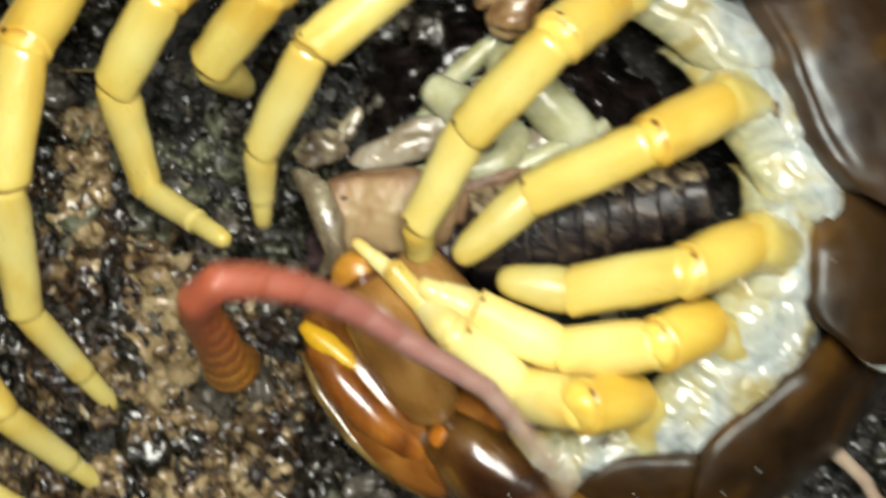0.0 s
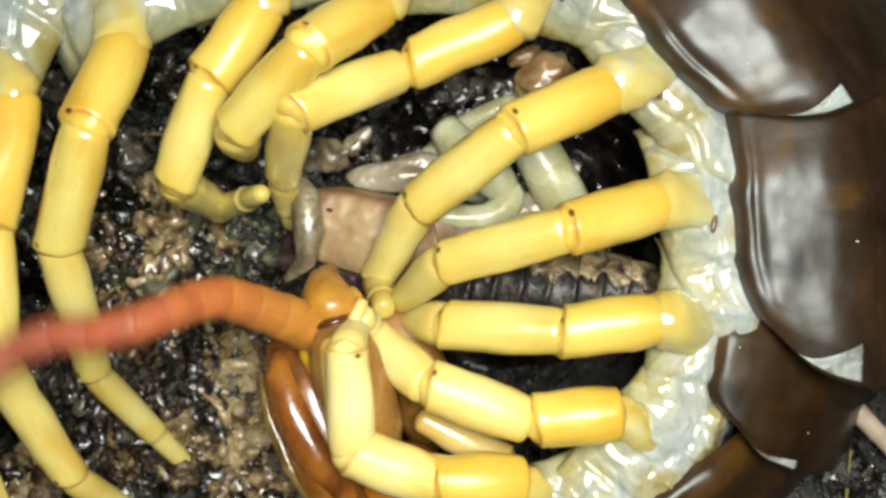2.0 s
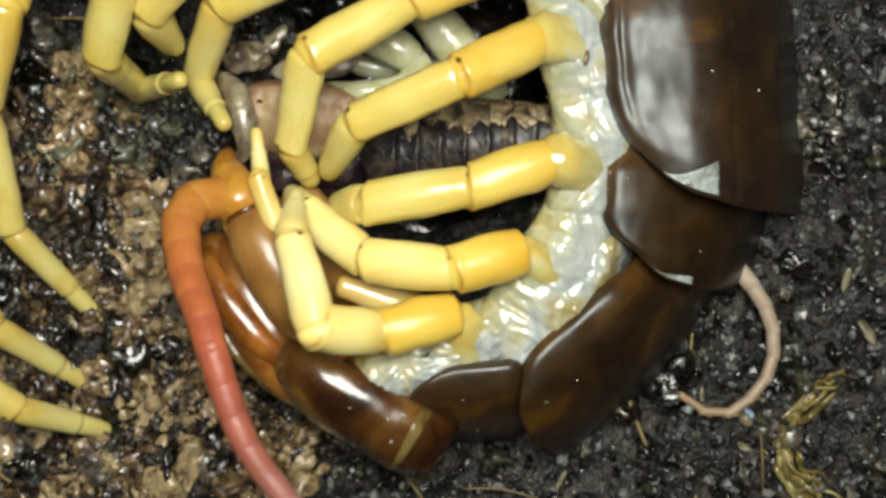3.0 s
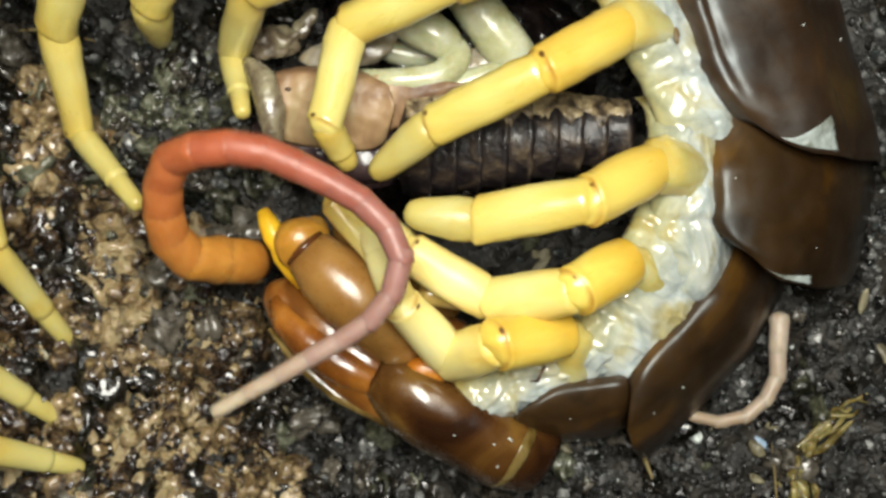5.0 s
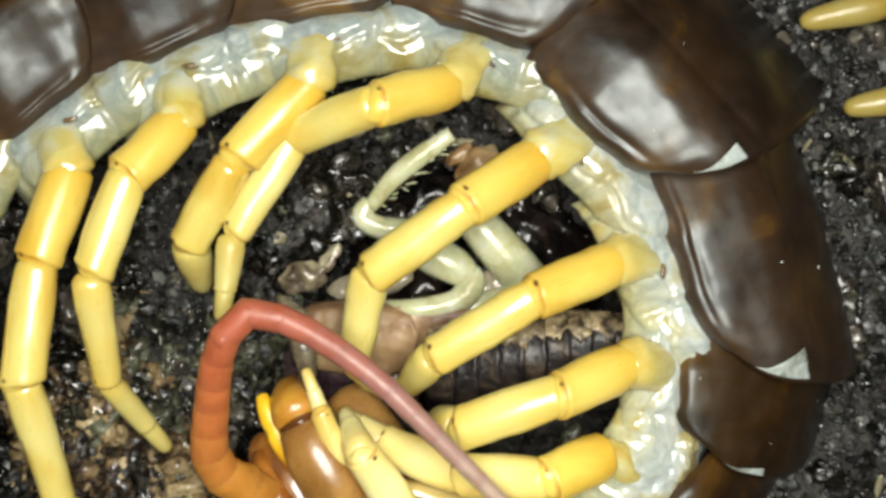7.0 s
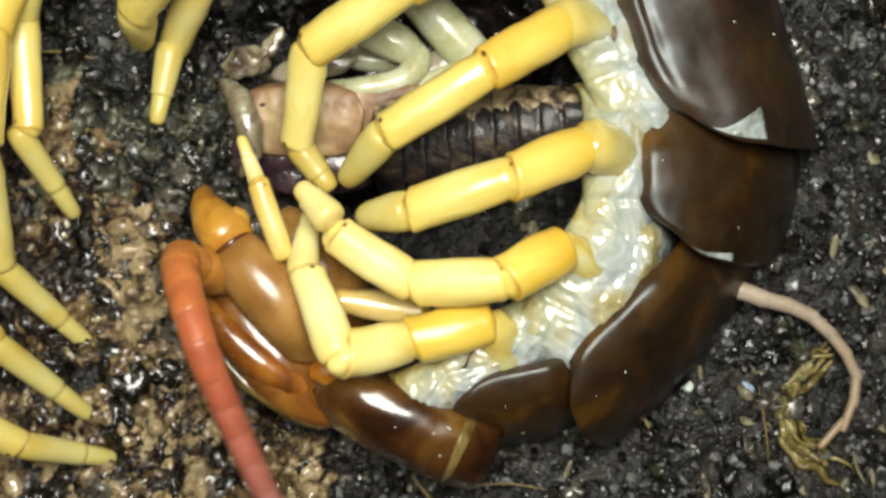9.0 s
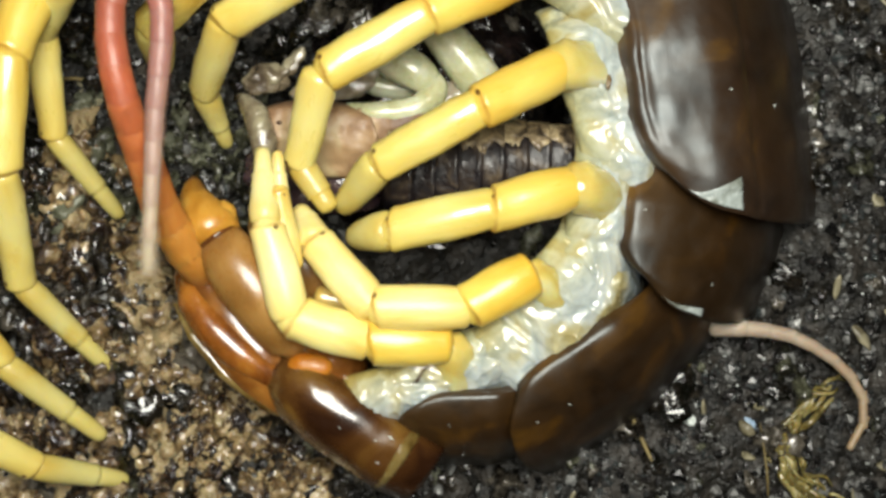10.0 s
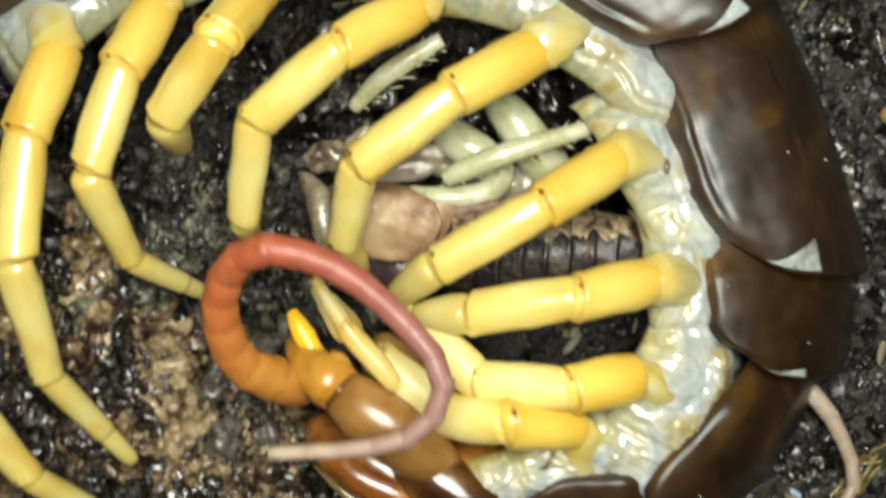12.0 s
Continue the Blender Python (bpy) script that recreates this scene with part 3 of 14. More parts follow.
    def turned(x, y, z):
        return pivot + spin @ (Vector((x, y, z)) - pivot)

    def plate(u, v):
        x, z = spline(arch, u)
        y = tail + 2.2 - (tail + 2.2 + front) * v
        s = min(1.0, max(0.0, (x - inner) / w))
        late = max(0.0, v - 0.5) * 2
        y *= 1 + fan * (x - 2) / 10 - (0.46 if corner else 0.28) * (max(0, s - 0.45) / 0.55) ** 1.8 * late - 0.20 * (max(0, 0.32 - s) / 0.32) ** 2 * late
        tuck = max(0.0, 0.4 - v) / 0.4
        x += 0.45 * (1 - u) ** 3 * noise.noise(Vector((y * 0.45, seed, 2)))
        x += (1.5 if soft else 0.9) * (max(0, 0.32 - s) / 0.32) * late ** 3
        if corner and not turn:
            x -= 1.5 * max(0.0, v - 0.15) / 0.85 * s ** 1.5
        rim = 0.05 * math.exp(-((1 - v) / 0.035) ** 2) + 0.06 * math.exp(-(u / 0.04) ** 2)
        mid = max(0.0, math.sin(math.pi * min(1, max(0, (v - 0.18) / 0.68)))) ** 0.6
        line = 0.285 + 0.03 * (v - 0.5) + 0.008 * math.sin(9 * v)
        groove = -0.11 * math.exp(-((u - line) / 0.026) ** 2) * mid - 0.12 * math.exp(-((u - 0.70) / 0.014) ** 2)
        groove += 0.10 * math.exp(-((v - 0.83 + 0.1 * u) / 0.05) ** 2) * (1 - u)
        if corner:
            groove = 0.0
        dents = 0.20 * noise.noise(Vector((x * 0.33, y * 0.30, seed))) + 0.05 * noise.noise(Vector((x * 1.1, y * 0.8, seed + 3)))
        z += rim + groove + dents - (2.6 if corner and turn else 1.2) * tuck - 0.4 * max(0, v - 0.9) / 0.1
        x -= 0.35 * tuck * u
        return turned(x, y, z)

    bm = sheet(bmesh.new(), 84, 34, plate)
    thicken(bm, 0.16 * MM)
    bmesh.ops.recalc_face_normals(bm, faces=bm.faces)
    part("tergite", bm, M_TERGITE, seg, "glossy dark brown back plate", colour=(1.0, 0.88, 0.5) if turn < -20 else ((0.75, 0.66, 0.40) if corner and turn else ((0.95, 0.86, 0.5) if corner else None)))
    grit = random.Random(int(seed * 10))
    for k in range(2 if soft or corner else 0):
        at = Vector(plate(grit.uniform(0.2, 0.8), grit.uniform(0.45, 0.9)))
        bm = bmesh.new()
        r = grit.uniform(0.015, 0.04)
        blob(bm, (at + Vector((0, 0, 0.03))) * MM, (grit.uniform(1.2, 3.5) * r * MM, r * MM, 0.6 * r * MM), 0.6, k, 2, grit.uniform(0, 3))
        part("grit_speck", bm, M_WHITE, seg, "tiny white speck of grit" if k == 0 else "")
    if soft:
        def fold(u, v):
            p = plate(0.36 + 0.26 * u, 0.985 - 0.115 * min(1.0, soft + 0.2) * u ** 1.3 * v)
            return p + Vector((0, 0, 0.05 + 0.04 * noise.noise(p * 2.0)))

        soft_bm = sheet(bmesh.new(), 20, 12, fold)
        thicken(soft_bm, 0.03 * MM)
        part("soft_joint", soft_bm, M_SOFT, seg, "white soft skin showing between two back plates")
    return seg


segments = {}
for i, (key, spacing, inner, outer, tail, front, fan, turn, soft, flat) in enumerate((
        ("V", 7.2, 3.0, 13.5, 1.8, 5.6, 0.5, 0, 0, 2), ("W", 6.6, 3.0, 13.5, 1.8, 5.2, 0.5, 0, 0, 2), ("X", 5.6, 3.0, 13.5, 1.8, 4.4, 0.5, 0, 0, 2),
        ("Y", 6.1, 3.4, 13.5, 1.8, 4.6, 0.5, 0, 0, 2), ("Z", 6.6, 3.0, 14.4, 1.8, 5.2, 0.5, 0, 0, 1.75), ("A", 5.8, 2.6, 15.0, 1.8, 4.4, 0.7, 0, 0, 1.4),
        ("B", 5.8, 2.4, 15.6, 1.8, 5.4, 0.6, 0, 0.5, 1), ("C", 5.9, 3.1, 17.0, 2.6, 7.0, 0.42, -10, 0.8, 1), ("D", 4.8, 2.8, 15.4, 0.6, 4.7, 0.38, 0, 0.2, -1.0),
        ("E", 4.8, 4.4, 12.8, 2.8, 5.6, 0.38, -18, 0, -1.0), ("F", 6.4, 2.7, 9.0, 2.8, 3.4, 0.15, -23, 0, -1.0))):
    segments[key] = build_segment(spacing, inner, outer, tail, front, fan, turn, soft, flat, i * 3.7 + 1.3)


bm = bmesh.new()
bent(bm, [(0.7 * MM, -1.3 * MM, 0.2 * MM), (0.9 * MM, -1.8 * MM, 0.7 * MM), (1.2 * MM, -2.2 * MM, 0.8 * MM), (1.2 * MM, -2.5 * MM, 0.4 * MM)], [0.03 * MM, 0.07 * MM, 0.09 * MM, 0.03 * MM], 6)
part("bristle", bm, M_DOT, segments["F"], "single black bristle")


def build_head_plate():
    """The shield behind the head, which closes the curl of the back: a domed red-brown plate with a golden seam."""
    spin = Matrix.Rotation(math.radians(-57), 3, "Z")
    rise = [(0.9, -1.9), (1.1, -0.75), (1.7, -0.22), (2.7, -0.02), (3.8, -0.40), (4.6, -1.4), (5.2, -3.0), (5.5, -5.6)]

    def dome(u, v):
        x, z = spline(rise, u)
        y = 3.4 - 10.0 * v
        front = max(0.0, v - 0.55) / 0.45
        x = x * (1 - 0.30 * front ** 2) + 0.9 * front ** 2.2
        z -= 1.5 * front ** 3 + 1.3 * (max(0.0, 0.24 - v) / 0.24) ** 1.5
        z += 0.16 * noise.noise(Vector((x * 0.4, y * 0.35, 6))) + 0.04 * noise.noise(Vector((x * 1.3, y * 1.1, 2)))
        return Vector((2.3, -3.3, 0)) + spin @ Vector((x, y, z))

    bm = sheet(bmesh.new(), 40, 40, dome)
    thicken(bm, 0.15 * MM)
    shield = part("head_plate", bm, M_SHIELD, segments["F"], "glossy red-brown plate behind the head")

    def seam(u, v):
        p = dome(0.06 + 0.80 * u, 0.17 + (0.045 + 0.02 * math.sin(5 * u)) * v)
        return p + Vector((0, 0, 0.07 * math.sin(math.pi * v) + 0.03 * noise.noise(p * 3)))

    bm = sheet(bmesh.new(), 36, 8, seam)
    thicken(bm, 0.05 * MM)
    part("joint_skin", bm, M_SEAM, segments["F"], "golden translucent skin between two plates")
    for k, (u, v) in enumerate(((0.30, 0.30), (0.38, 0.36), (0.50, 0.28), (0.45, 0.55))):
        bm = bmesh.new()
        blob(bm, (dome(u, v) + Vector((0, 0, 0.05))) * MM, (0.15 * MM / (1 + k), 0.045 * MM, 0.04 * MM), 0.6, k, 2, 0.4 + k)
        part("grit_speck", bm, M_WHITE, segments["F"], "tiny white speck of grit" if k == 0 else "")
    return shield


build_head_plate()


def build_head():
    """The underside of the head: amber shield below, two poison claws with dark points above it."""
    bm = bmesh.new()
    blob(bm, (5.2 * MM, -2.2 * MM, -2.8 * MM), (5.6 * MM, 2.2 * MM, 2.0 * MM), 0.05, 1.0, 4, 0.10)
    blob(bm, (8.6 * MM, 0.2 * MM, -2.9 * MM), (2.4 * MM, 2.8 * MM, 2.2 * MM), 0.06, 4.0, 4)
    ob = part("head", bm, M_HEAD, centipede, "amber-orange glossy head seen from below")
    bm = bmesh.new()
    bent(bm, [(0.6 * MM, -2.9 * MM, -2.1 * MM), (1.8 * MM, -3.2 * MM, -1.7 * MM), (3.6 * MM, -3.1 * MM, -1.5 * MM), (5.6 * MM, -2.7 * MM, -1.5 * MM), (7.6 * MM, -2.0 * MM, -1.7 * MM), (9.2 * MM, -1.3 * MM, -2.2 * MM)],
         [0.4 * MM, 0.85 * MM, 1.05 * MM, 1.0 * MM, 0.8 * MM, 0.35 * MM], 22)
    for v in bm.verts:
        v.co += 0.16 * MM * noise.noise_vector(v.co * 500)
    part("cheek", bm, M_CHEEK, ob, "glossy orange-red side lobe of the head")
    bm = bmesh.new()
    bent(bm, [(1.4 * MM, -4.2 * MM, -2.2 * MM), (3.4 * MM, -4.35 * MM, -2.0 * MM), (6.0 * MM, -4.1 * MM, -2.0 * MM), (8.6 * MM, -3.3 * MM, -2.1 * MM), (10.2 * MM, -2.5 * MM, -2.4 * MM)],
         [0.12 * MM, 0.30 * MM, 0.34 * MM, 0.30 * MM, 0.12 * MM], 14)
    part("head_rim", bm, M_SEAM, ob, "thin translucent amber rim of the head")
    for k, (dy, dz, turn) in enumerate(((0.0, 0.0, 0.0), (2.3, -3.1, 3.0))):
        bm = bmesh.new()
        tube(bm, [(-0.1 * MM, 0, 0, 0.95 * MM), (0.3 * MM, 0, 0, 1.28 * MM), (1.6 * MM, 0, 0.1 * MM, 1.62 * MM), (3.4 * MM, 0.1 * MM, 0.1 * MM, 1.75 * MM),
                  (5.2 * MM, 0.1 * MM, -0.2 * MM, 1.62 * MM), (6.6 * MM, 0, -0.8 * MM, 1.2 * MM), (7.4 * MM, 0, -1.3 * MM, 0.6 * MM)], 22, 0.9)
        claw = part("poison_claw", bm, M_CLAW, ob, "smooth amber poison claw with a dark joint line")
        bm = bmesh.new()
        bent(bm, [(0.15 * MM, 0, 0), (-0.6 * MM, 0, -0.2 * MM), (-1.5 * MM, -0.1 * MM, -0.7 * MM), (-2.5 * MM, -0.1 * MM, -1.5 * MM), (-3.3 * MM, 0.1 * MM, -2.4 * MM), (-3.7 * MM, 0.3 * MM, -2.9 * MM)],
             [1.25 * MM, 1.36 * MM, 1.16 * MM, 0.84 * MM, 0.52 * MM, 0.24 * MM], 20)
        blob(bm, (-0.7 * MM, 0.95 * MM, -0.35 * MM), (0.85 * MM, 0.55 * MM, 0.6 * MM), 0.15, 7.0, 3, -0.25)
        for v in bm.verts:
            v.co += 0.12 * MM * noise.noise_vector(v.co * 650)
        if k:
            bm.free()
            claw.matrix_basis = pose(0, dy * MM, dz * MM, 0, 0, turn)
            continue
        fang = claw_end = part("fang", bm, M_ORANGE, ob, "tapering orange claw end")
        bm = bmesh.new()
        bent(bm, [(-3.2 * MM, 0.15 * MM, -2.6 * MM), (-3.7 * MM, 0.3 * MM, -3.3 * MM), (-4.1 * MM, 0.5 * MM, -4.2 * MM), (-4.3 * MM, 0.8 * MM, -5.0 * MM)],
             [0.30 * MM, 0.26 * MM, 0.18 * MM, 0.05 * MM], 12)
        claw_point = part("fang_point", bm, M_POINT, ob, "black curved fang point")
        bm = bmesh.new()
        tube(bm, [(-0.12 * MM, 0, 0, 1.10 * MM), (-0.02 * MM, 0, 0, 1.16 * MM), (0.10 * MM, 0, 0, 1.12 * MM)], 22, 0.95)
        ring = part("claw_joint", bm, M_FANG, ob, "dark joint line")
        for o in (claw, fang, ring):
            o.matrix_basis = pose(0, dy * MM, dz * MM, 0, 0, turn)
    side_palp = part("palp", leg_piece(4.4 * MM, 0.74 * MM, 0.84 * MM, 0.08), M_LEG, ob, "pale yellow mouth palp with dark spots", colour=(0.66, 0.54, 0.23))
    side_palp.matrix_basis = pose(5.5 * MM, 2.5 * MM, -1.2 * MM, 0, 8, 45)
    bm = bmesh.new()
    blob(bm, (8.3 * MM, 0.1 * MM, -0.75 * MM), (1.2 * MM, 0.75 * MM, 0.5 * MM), 0.08, 2.0, 4, 0.9)
    part("claw_base", bm, M_TIP, ob, "bright orange claw base", colour=(0.42, 0.17, 0.02))
    return ob, claw_end, claw_point


head, fang, fang_point = build_head()


def palp_piece(length, r0, r1, colour, parent, name):
    bm = leg_piece(length * MM, r0 * MM, r1 * MM)
    return part(name, bm, M_LEG, parent, "", colour=colour)


thin_palp = [palp_piece(3.9, 0.62, 0.56, (0.72, 0.62, 0.24), centipede, "palp")]
thin_palp.append(part("palp_tip", tip_piece(3.3 * MM, 0.52 * MM, 0.34 * MM), M_TIP, thin_palp[0], colour=(0.72, 0.66, 0.34)))
bm = bmesh.new()
tube(bm, [(0, 0, 0, 0.12 * MM), (0.8 * MM, 0, 0, 0.42 * MM), (1.7 * MM, 0, 0, 0.62 * MM), (2.2 * MM, 0, 0, 0.56 * MM), (2.8 * MM, 0.05 * MM, 0, 0.62 * MM),
          (3.5 * MM, 0.1 * MM, 0, 0.5 * MM), (4.2 * MM, 0.1 * MM, 0, 0.30 * MM)], 14)
short_palp = [part("short_palp", bm, M_TIP, centipede, "small bright yellow mouth palp", colour=(0.82, 0.52, 0.03))]


def build_antenna(count, length, r0, r1, ramp, name):
    bm = bmesh.new()
    blob(bm, (0, 0, -0.1 * MM), (1.08 * r0 * MM, 1.08 * r0 * MM, 1.0 * r0 * MM), 0.05, 3.0, 3)
    made = [part(name, bm, M_ANTENNA, centipede, "orange-red antenna fading to a pale pinkish tip", colour=[0.85 * c for c in ramp[0]])]
    for i in range(count):
        u = i / (count - 1)
        L, r = length / count, r0 + (r1 - r0) * u ** 0.8
        bm = bmesh.new()
        q = 0.97
        root = [] if i or count < 12 else [(-2.3 * L * MM, 0, -1.5 * MM, 0.7 * r * MM), (-1.7 * L * MM, 0, -0.9 * MM, 1.0 * r * MM), (-1.0 * L * MM, 0, -0.3 * MM, 1.0 * r * MM)]
        tube(bm, root + [(-0.30 * L * MM, 0, 0, 0.86 * r * MM if not root else r * MM), (-0.12 * L * MM, 0, 0, 0.955 * r * MM), (0.1 * L * MM, 0, 0, 0.99 * r * MM), (0.6 * L * MM, 0, 0, r * MM * q),
                  (0.97 * L * MM, 0, 0, 1.0 * r * MM * q), (1.10 * L * MM, 0, 0, 0.95 * r * MM * q), (1.24 * L * MM, 0, 0, 0.84 * r * MM * q)], 16)
        k = u * (len(ramp) - 1)
        a, b = ramp[int(k)], ramp[min(int(k) + 1, len(ramp) - 1)]
        colour = [a[j] + (b[j] - a[j]) * (k - int(k)) for j in range(3)]
        made.append(part("antenna_article", bm, M_ANTENNA, made[0], colour=colour))
    return made


antenna = build_antenna(20, 30.5, 1.10, 0.34, [(0.50, 0.22, 0.035), (0.47, 0.145, 0.040), (0.40, 0.10, 0.046), (0.35, 0.11, 0.075), (0.32, 0.155, 0.135), (0.36, 0.24, 0.20), (0.46, 0.39, 0.28)], "antenna")
far_antenna = build_antenna(9, 12.5, 0.52, 0.23, [(0.44, 0.37, 0.29), (0.38, 0.30, 0.22), (0.33, 0.25, 0.15)], "antenna")


# ---- prey ----
def build_prey():
    ob = tagged(new("cricket"), "half-eaten cricket with tan thorax and dark ringed abdomen", "insect")
    bm = bmesh.new()
    blob(bm, (2.2 * MM, -2.8 * MM, -3.1 * MM), (4.2 * MM, 2.2 * MM, 1.6 * MM), 0.25, 2.0, 4, -0.05)
    part("thorax", bm, M_FLESH, ob, "dark purplish torn underside of the thorax")

    # added black sheet, stands for dark flesh and the shade inside the curl
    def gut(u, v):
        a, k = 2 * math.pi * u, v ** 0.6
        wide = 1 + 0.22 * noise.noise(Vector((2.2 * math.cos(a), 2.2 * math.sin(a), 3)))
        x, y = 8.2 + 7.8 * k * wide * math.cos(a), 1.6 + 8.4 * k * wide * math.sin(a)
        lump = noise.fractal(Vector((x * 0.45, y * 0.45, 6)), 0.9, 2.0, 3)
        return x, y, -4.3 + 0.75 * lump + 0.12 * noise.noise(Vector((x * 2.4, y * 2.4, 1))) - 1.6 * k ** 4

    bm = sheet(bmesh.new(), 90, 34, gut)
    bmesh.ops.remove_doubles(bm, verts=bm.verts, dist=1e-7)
    part("gut", bm, M_SHADE_SHEET, ob, "black wet sheet of torn flesh and leg shade under the cricket")

    def saddle(u, v):
        x = -1.25 + 6.4 * u + 0.5 * math.sin(math.pi * v) * (u - 0.5)
        round_off = (1 - abs(2 * u - 1) ** 3.5) ** 0.5
        y = -0.9 + (2.05 - (3.9 + 0.5 * u) * v) * (0.45 + 0.55 * round_off)
        z = -0.35 - 0.5 * (abs(v - 0.35) / 0.65) ** 2 * 2.6 - 1.3 * max(0, 0.10 - v) / 0.10 * 0.6
        z += 0.16 * math.exp(-(min(u, 1 - u) / 0.05) ** 2) + 0.30 * math.sin(math.pi * u)
        z += 0.22 * noise.noise(Vector((x * 0.8, y * 0.8, 4))) + 0.10 * noise.noise(Vector((x * 2.3, y * 2.3, 9)))
        return x, y, z

    bm = sheet(bmesh.new(), 40, 26, saddle)
    thicken(bm, 0.2 * MM)
    bmesh.ops.recalc_face_normals(bm, faces=bm.faces)
    part("pronotum", bm, M_TAN, ob, "tan saddle-shaped thorax plate")

    def pad(u, v):
        x = 4.3 + 4.7 * u
        y = 0.75 - 0.25 * u - (2.7 * (1 - u ** 1.6) + 0.15) * v
        return x, y, -0.55 - 0.25 * u - 1.5 * (abs(v - 0.25)) ** 2 + 0.12 * noise.noise(Vector((x * 1.5, y * 1.5, 1)))

    bm = sheet(bmesh.new(), 24, 18, pad)
    thicken(bm, 0.15 * MM)
    bmesh.ops.recalc_face_normals(bm, faces=bm.faces)
    part("wing_pad", bm, M_TAN, ob, "tan pointed wing pad")
    bm = bmesh.new()
    blob(bm, (-0.8 * MM, 2.4 * MM, -1.9 * MM), (1.4 * MM, 0.8 * MM, 0.5 * MM), 0.45, 5.0, 4, 0.3)
    blob(bm, (0.5 * MM, 3.3 * MM, -2.1 * MM), (0.9 * MM, 0.45 * MM, 0.35 * MM), 0.4, 9.0, 4, 0.9)
    part("torn_flesh", bm, M_FACE, ob, "wet greyish torn flesh")
    for x, y in ((0.1, -0.2),):
        bm = bmesh.new()
        blob(bm, (x * MM, y * MM, -0.16 * MM), (0.16 * MM, 0.11 * MM, 0.08 * MM), 0.3, 4, 2)
        part("eye_spot", bm, M_DOT, ob, "small black spot")
    # ringed abdomen
    for i in range(9):
        x = 6.2 + 1.25 * i
        r = 2.7 - 1.25 * (i / 8) ** 2
        bm = bmesh.new()
        tube(bm, [((x - 0.25) * MM, (-2.5 + 0.13 * i) * MM, -2.2 * MM, 0.97 * r * MM), ((x + 0.2) * MM, (-2.5 + 0.13 * i) * MM, -2.2 * MM, 0.99 * r * MM),
                  ((x + 0.92) * MM, (-2.5 + 0.13 * i) * MM, -2.2 * MM, 0.985 * r * MM), ((x + 1.06) * MM, (-2.5 + 0.13 * i) * MM, -2.2 * MM, 1.035 * r * MM), ((x + 1.25) * MM, (-2.5 + 0.13 * i) * MM, -2.2 * MM, 0.90 * r * MM)], 34, 0.8)
        for v in bm.verts:
            v.co += 0.1 * MM * noise.noise_vector(v.co * 1200)
        part("abdomen_ring", bm, M_ABDOMEN, ob, "dark ridged abdomen ring" if i == 0 else "")
        def cover(u, v, x=x, r=r, i=i):
            at = x - 0.22 + 1.34 * u
            end = 70 + 26 * noise.noise(Vector((at * 1.3, 3, 1))) + 7 * noise.noise(Vector((at * 6.0, 8, 2)))
            a = math.radians(-4 + (end + 4) * v)
            k = 1.03 * r + 0.03 + 0.05 * math.sin(math.pi * u) + 0.07 * noise.noise(Vector((at * 3.2, 5 * a, i)))
            return at, -2.5 + 0.13 * i + k * math.cos(a), -2.2 + 0.8 * k * math.sin(a)

        bm = sheet(bmesh.new(), 14, 10, cover)
        thicken(bm, 0.05 * MM)
        part("ring_edge", bm, M_FRINGE, ob, "mottled tan jagged edge of an abdomen ring" if i == 0 else "")
    bm = bmesh.new()
    bent(bm, [(-2.3 * MM, 1.3 * MM, -1.4 * MM), (-1.8 * MM, 0.9 * MM, -0.8 * MM), (-1.2 * MM, 0.2 * MM, -0.2 * MM), (-0.6 * MM, -1.4 * MM, 0.1 * MM), (-0.6 * MM, -2.8 * MM, -0.2 * MM), (-1.5 * MM, -4.1 * MM, -0.9 * MM)],
         [0.25 * MM, 0.5 * MM, 0.7 * MM, 0.7 * MM, 0.5 * MM, 0.2 * MM], 16)
    for v in bm.verts:
        v.co += 0.22 * MM * noise.noise_vector(v.co * 700)
    part("head", bm, M_FACE, ob, "greyish cricket head")
    bm = bmesh.new()
    blob(bm, (3.2 * MM, 2.2 * MM, -1.9 * MM), (2.6 * MM, 0.95 * MM, 0.55 * MM), 0.25, 8.0, 4, 0.32)
    part("wing", bm, M_WING, ob, "pale folded wing")
    bm = bmesh.new()
    blob(bm, (9.3 * MM, 1.6 * MM, -2.6 * MM), (2.3 * MM, 0.9 * MM, 0.5 * MM), 0.25, 3.0, 4, 0.45)
    part("wing", bm, M_WING, ob, "pale folded wing")
    bm = bmesh.new()
    blob(bm, (9.0 * MM, 8.2 * MM, -1.9 * MM), (1.5 * MM, 1.15 * MM, 1.0 * MM), 0.25, 6.0, 4, 0.9)
    blob(bm, (7.9 * MM, 9.0 * MM, -2.1 * MM), (0.9 * MM, 0.45 * MM, 0.5 * MM), 0.3, 2.0, 3, 0.6)
    part("haunch", bm, M_HAUNCH, ob, "plump tan base of the hind leg")

    def limb(points, radii, name, label, sides=14):
        bm = bmesh.new()
        fine = []
        for i in range(4 * (len(points) - 1) + 1):
            u = i / (4 * (len(points) - 1))
            fine.append((*spline(points, u), spline([(r,) for r in radii], u)[0]))
        bent(bm, [(a * MM, b * MM, c * MM) for a, b, c, _ in fine], [r * MM for *_, r in fine], sides)
        return part(name, bm, M_PALE, ob, label, smooth=sides > 8)

    limb([(12.6, 0.6, -3.2), (10.8, 2.8, -2.3), (8.75, 5.2, -1.9), (7.9, 6.0, -2.2)], [1.1, 1.28, 1.12, 0.8], "femur", "pale green cricket thigh", 16)
    limb([(4.6, 4.9, -2.2), (6.0, 3.7, -1.7), (7.4, 2.9, -1.6), (8.2, 2.3, -1.8)], [0.8, 1.1, 1.05, 0.8], "femur", "pale green cricket thigh", 16)

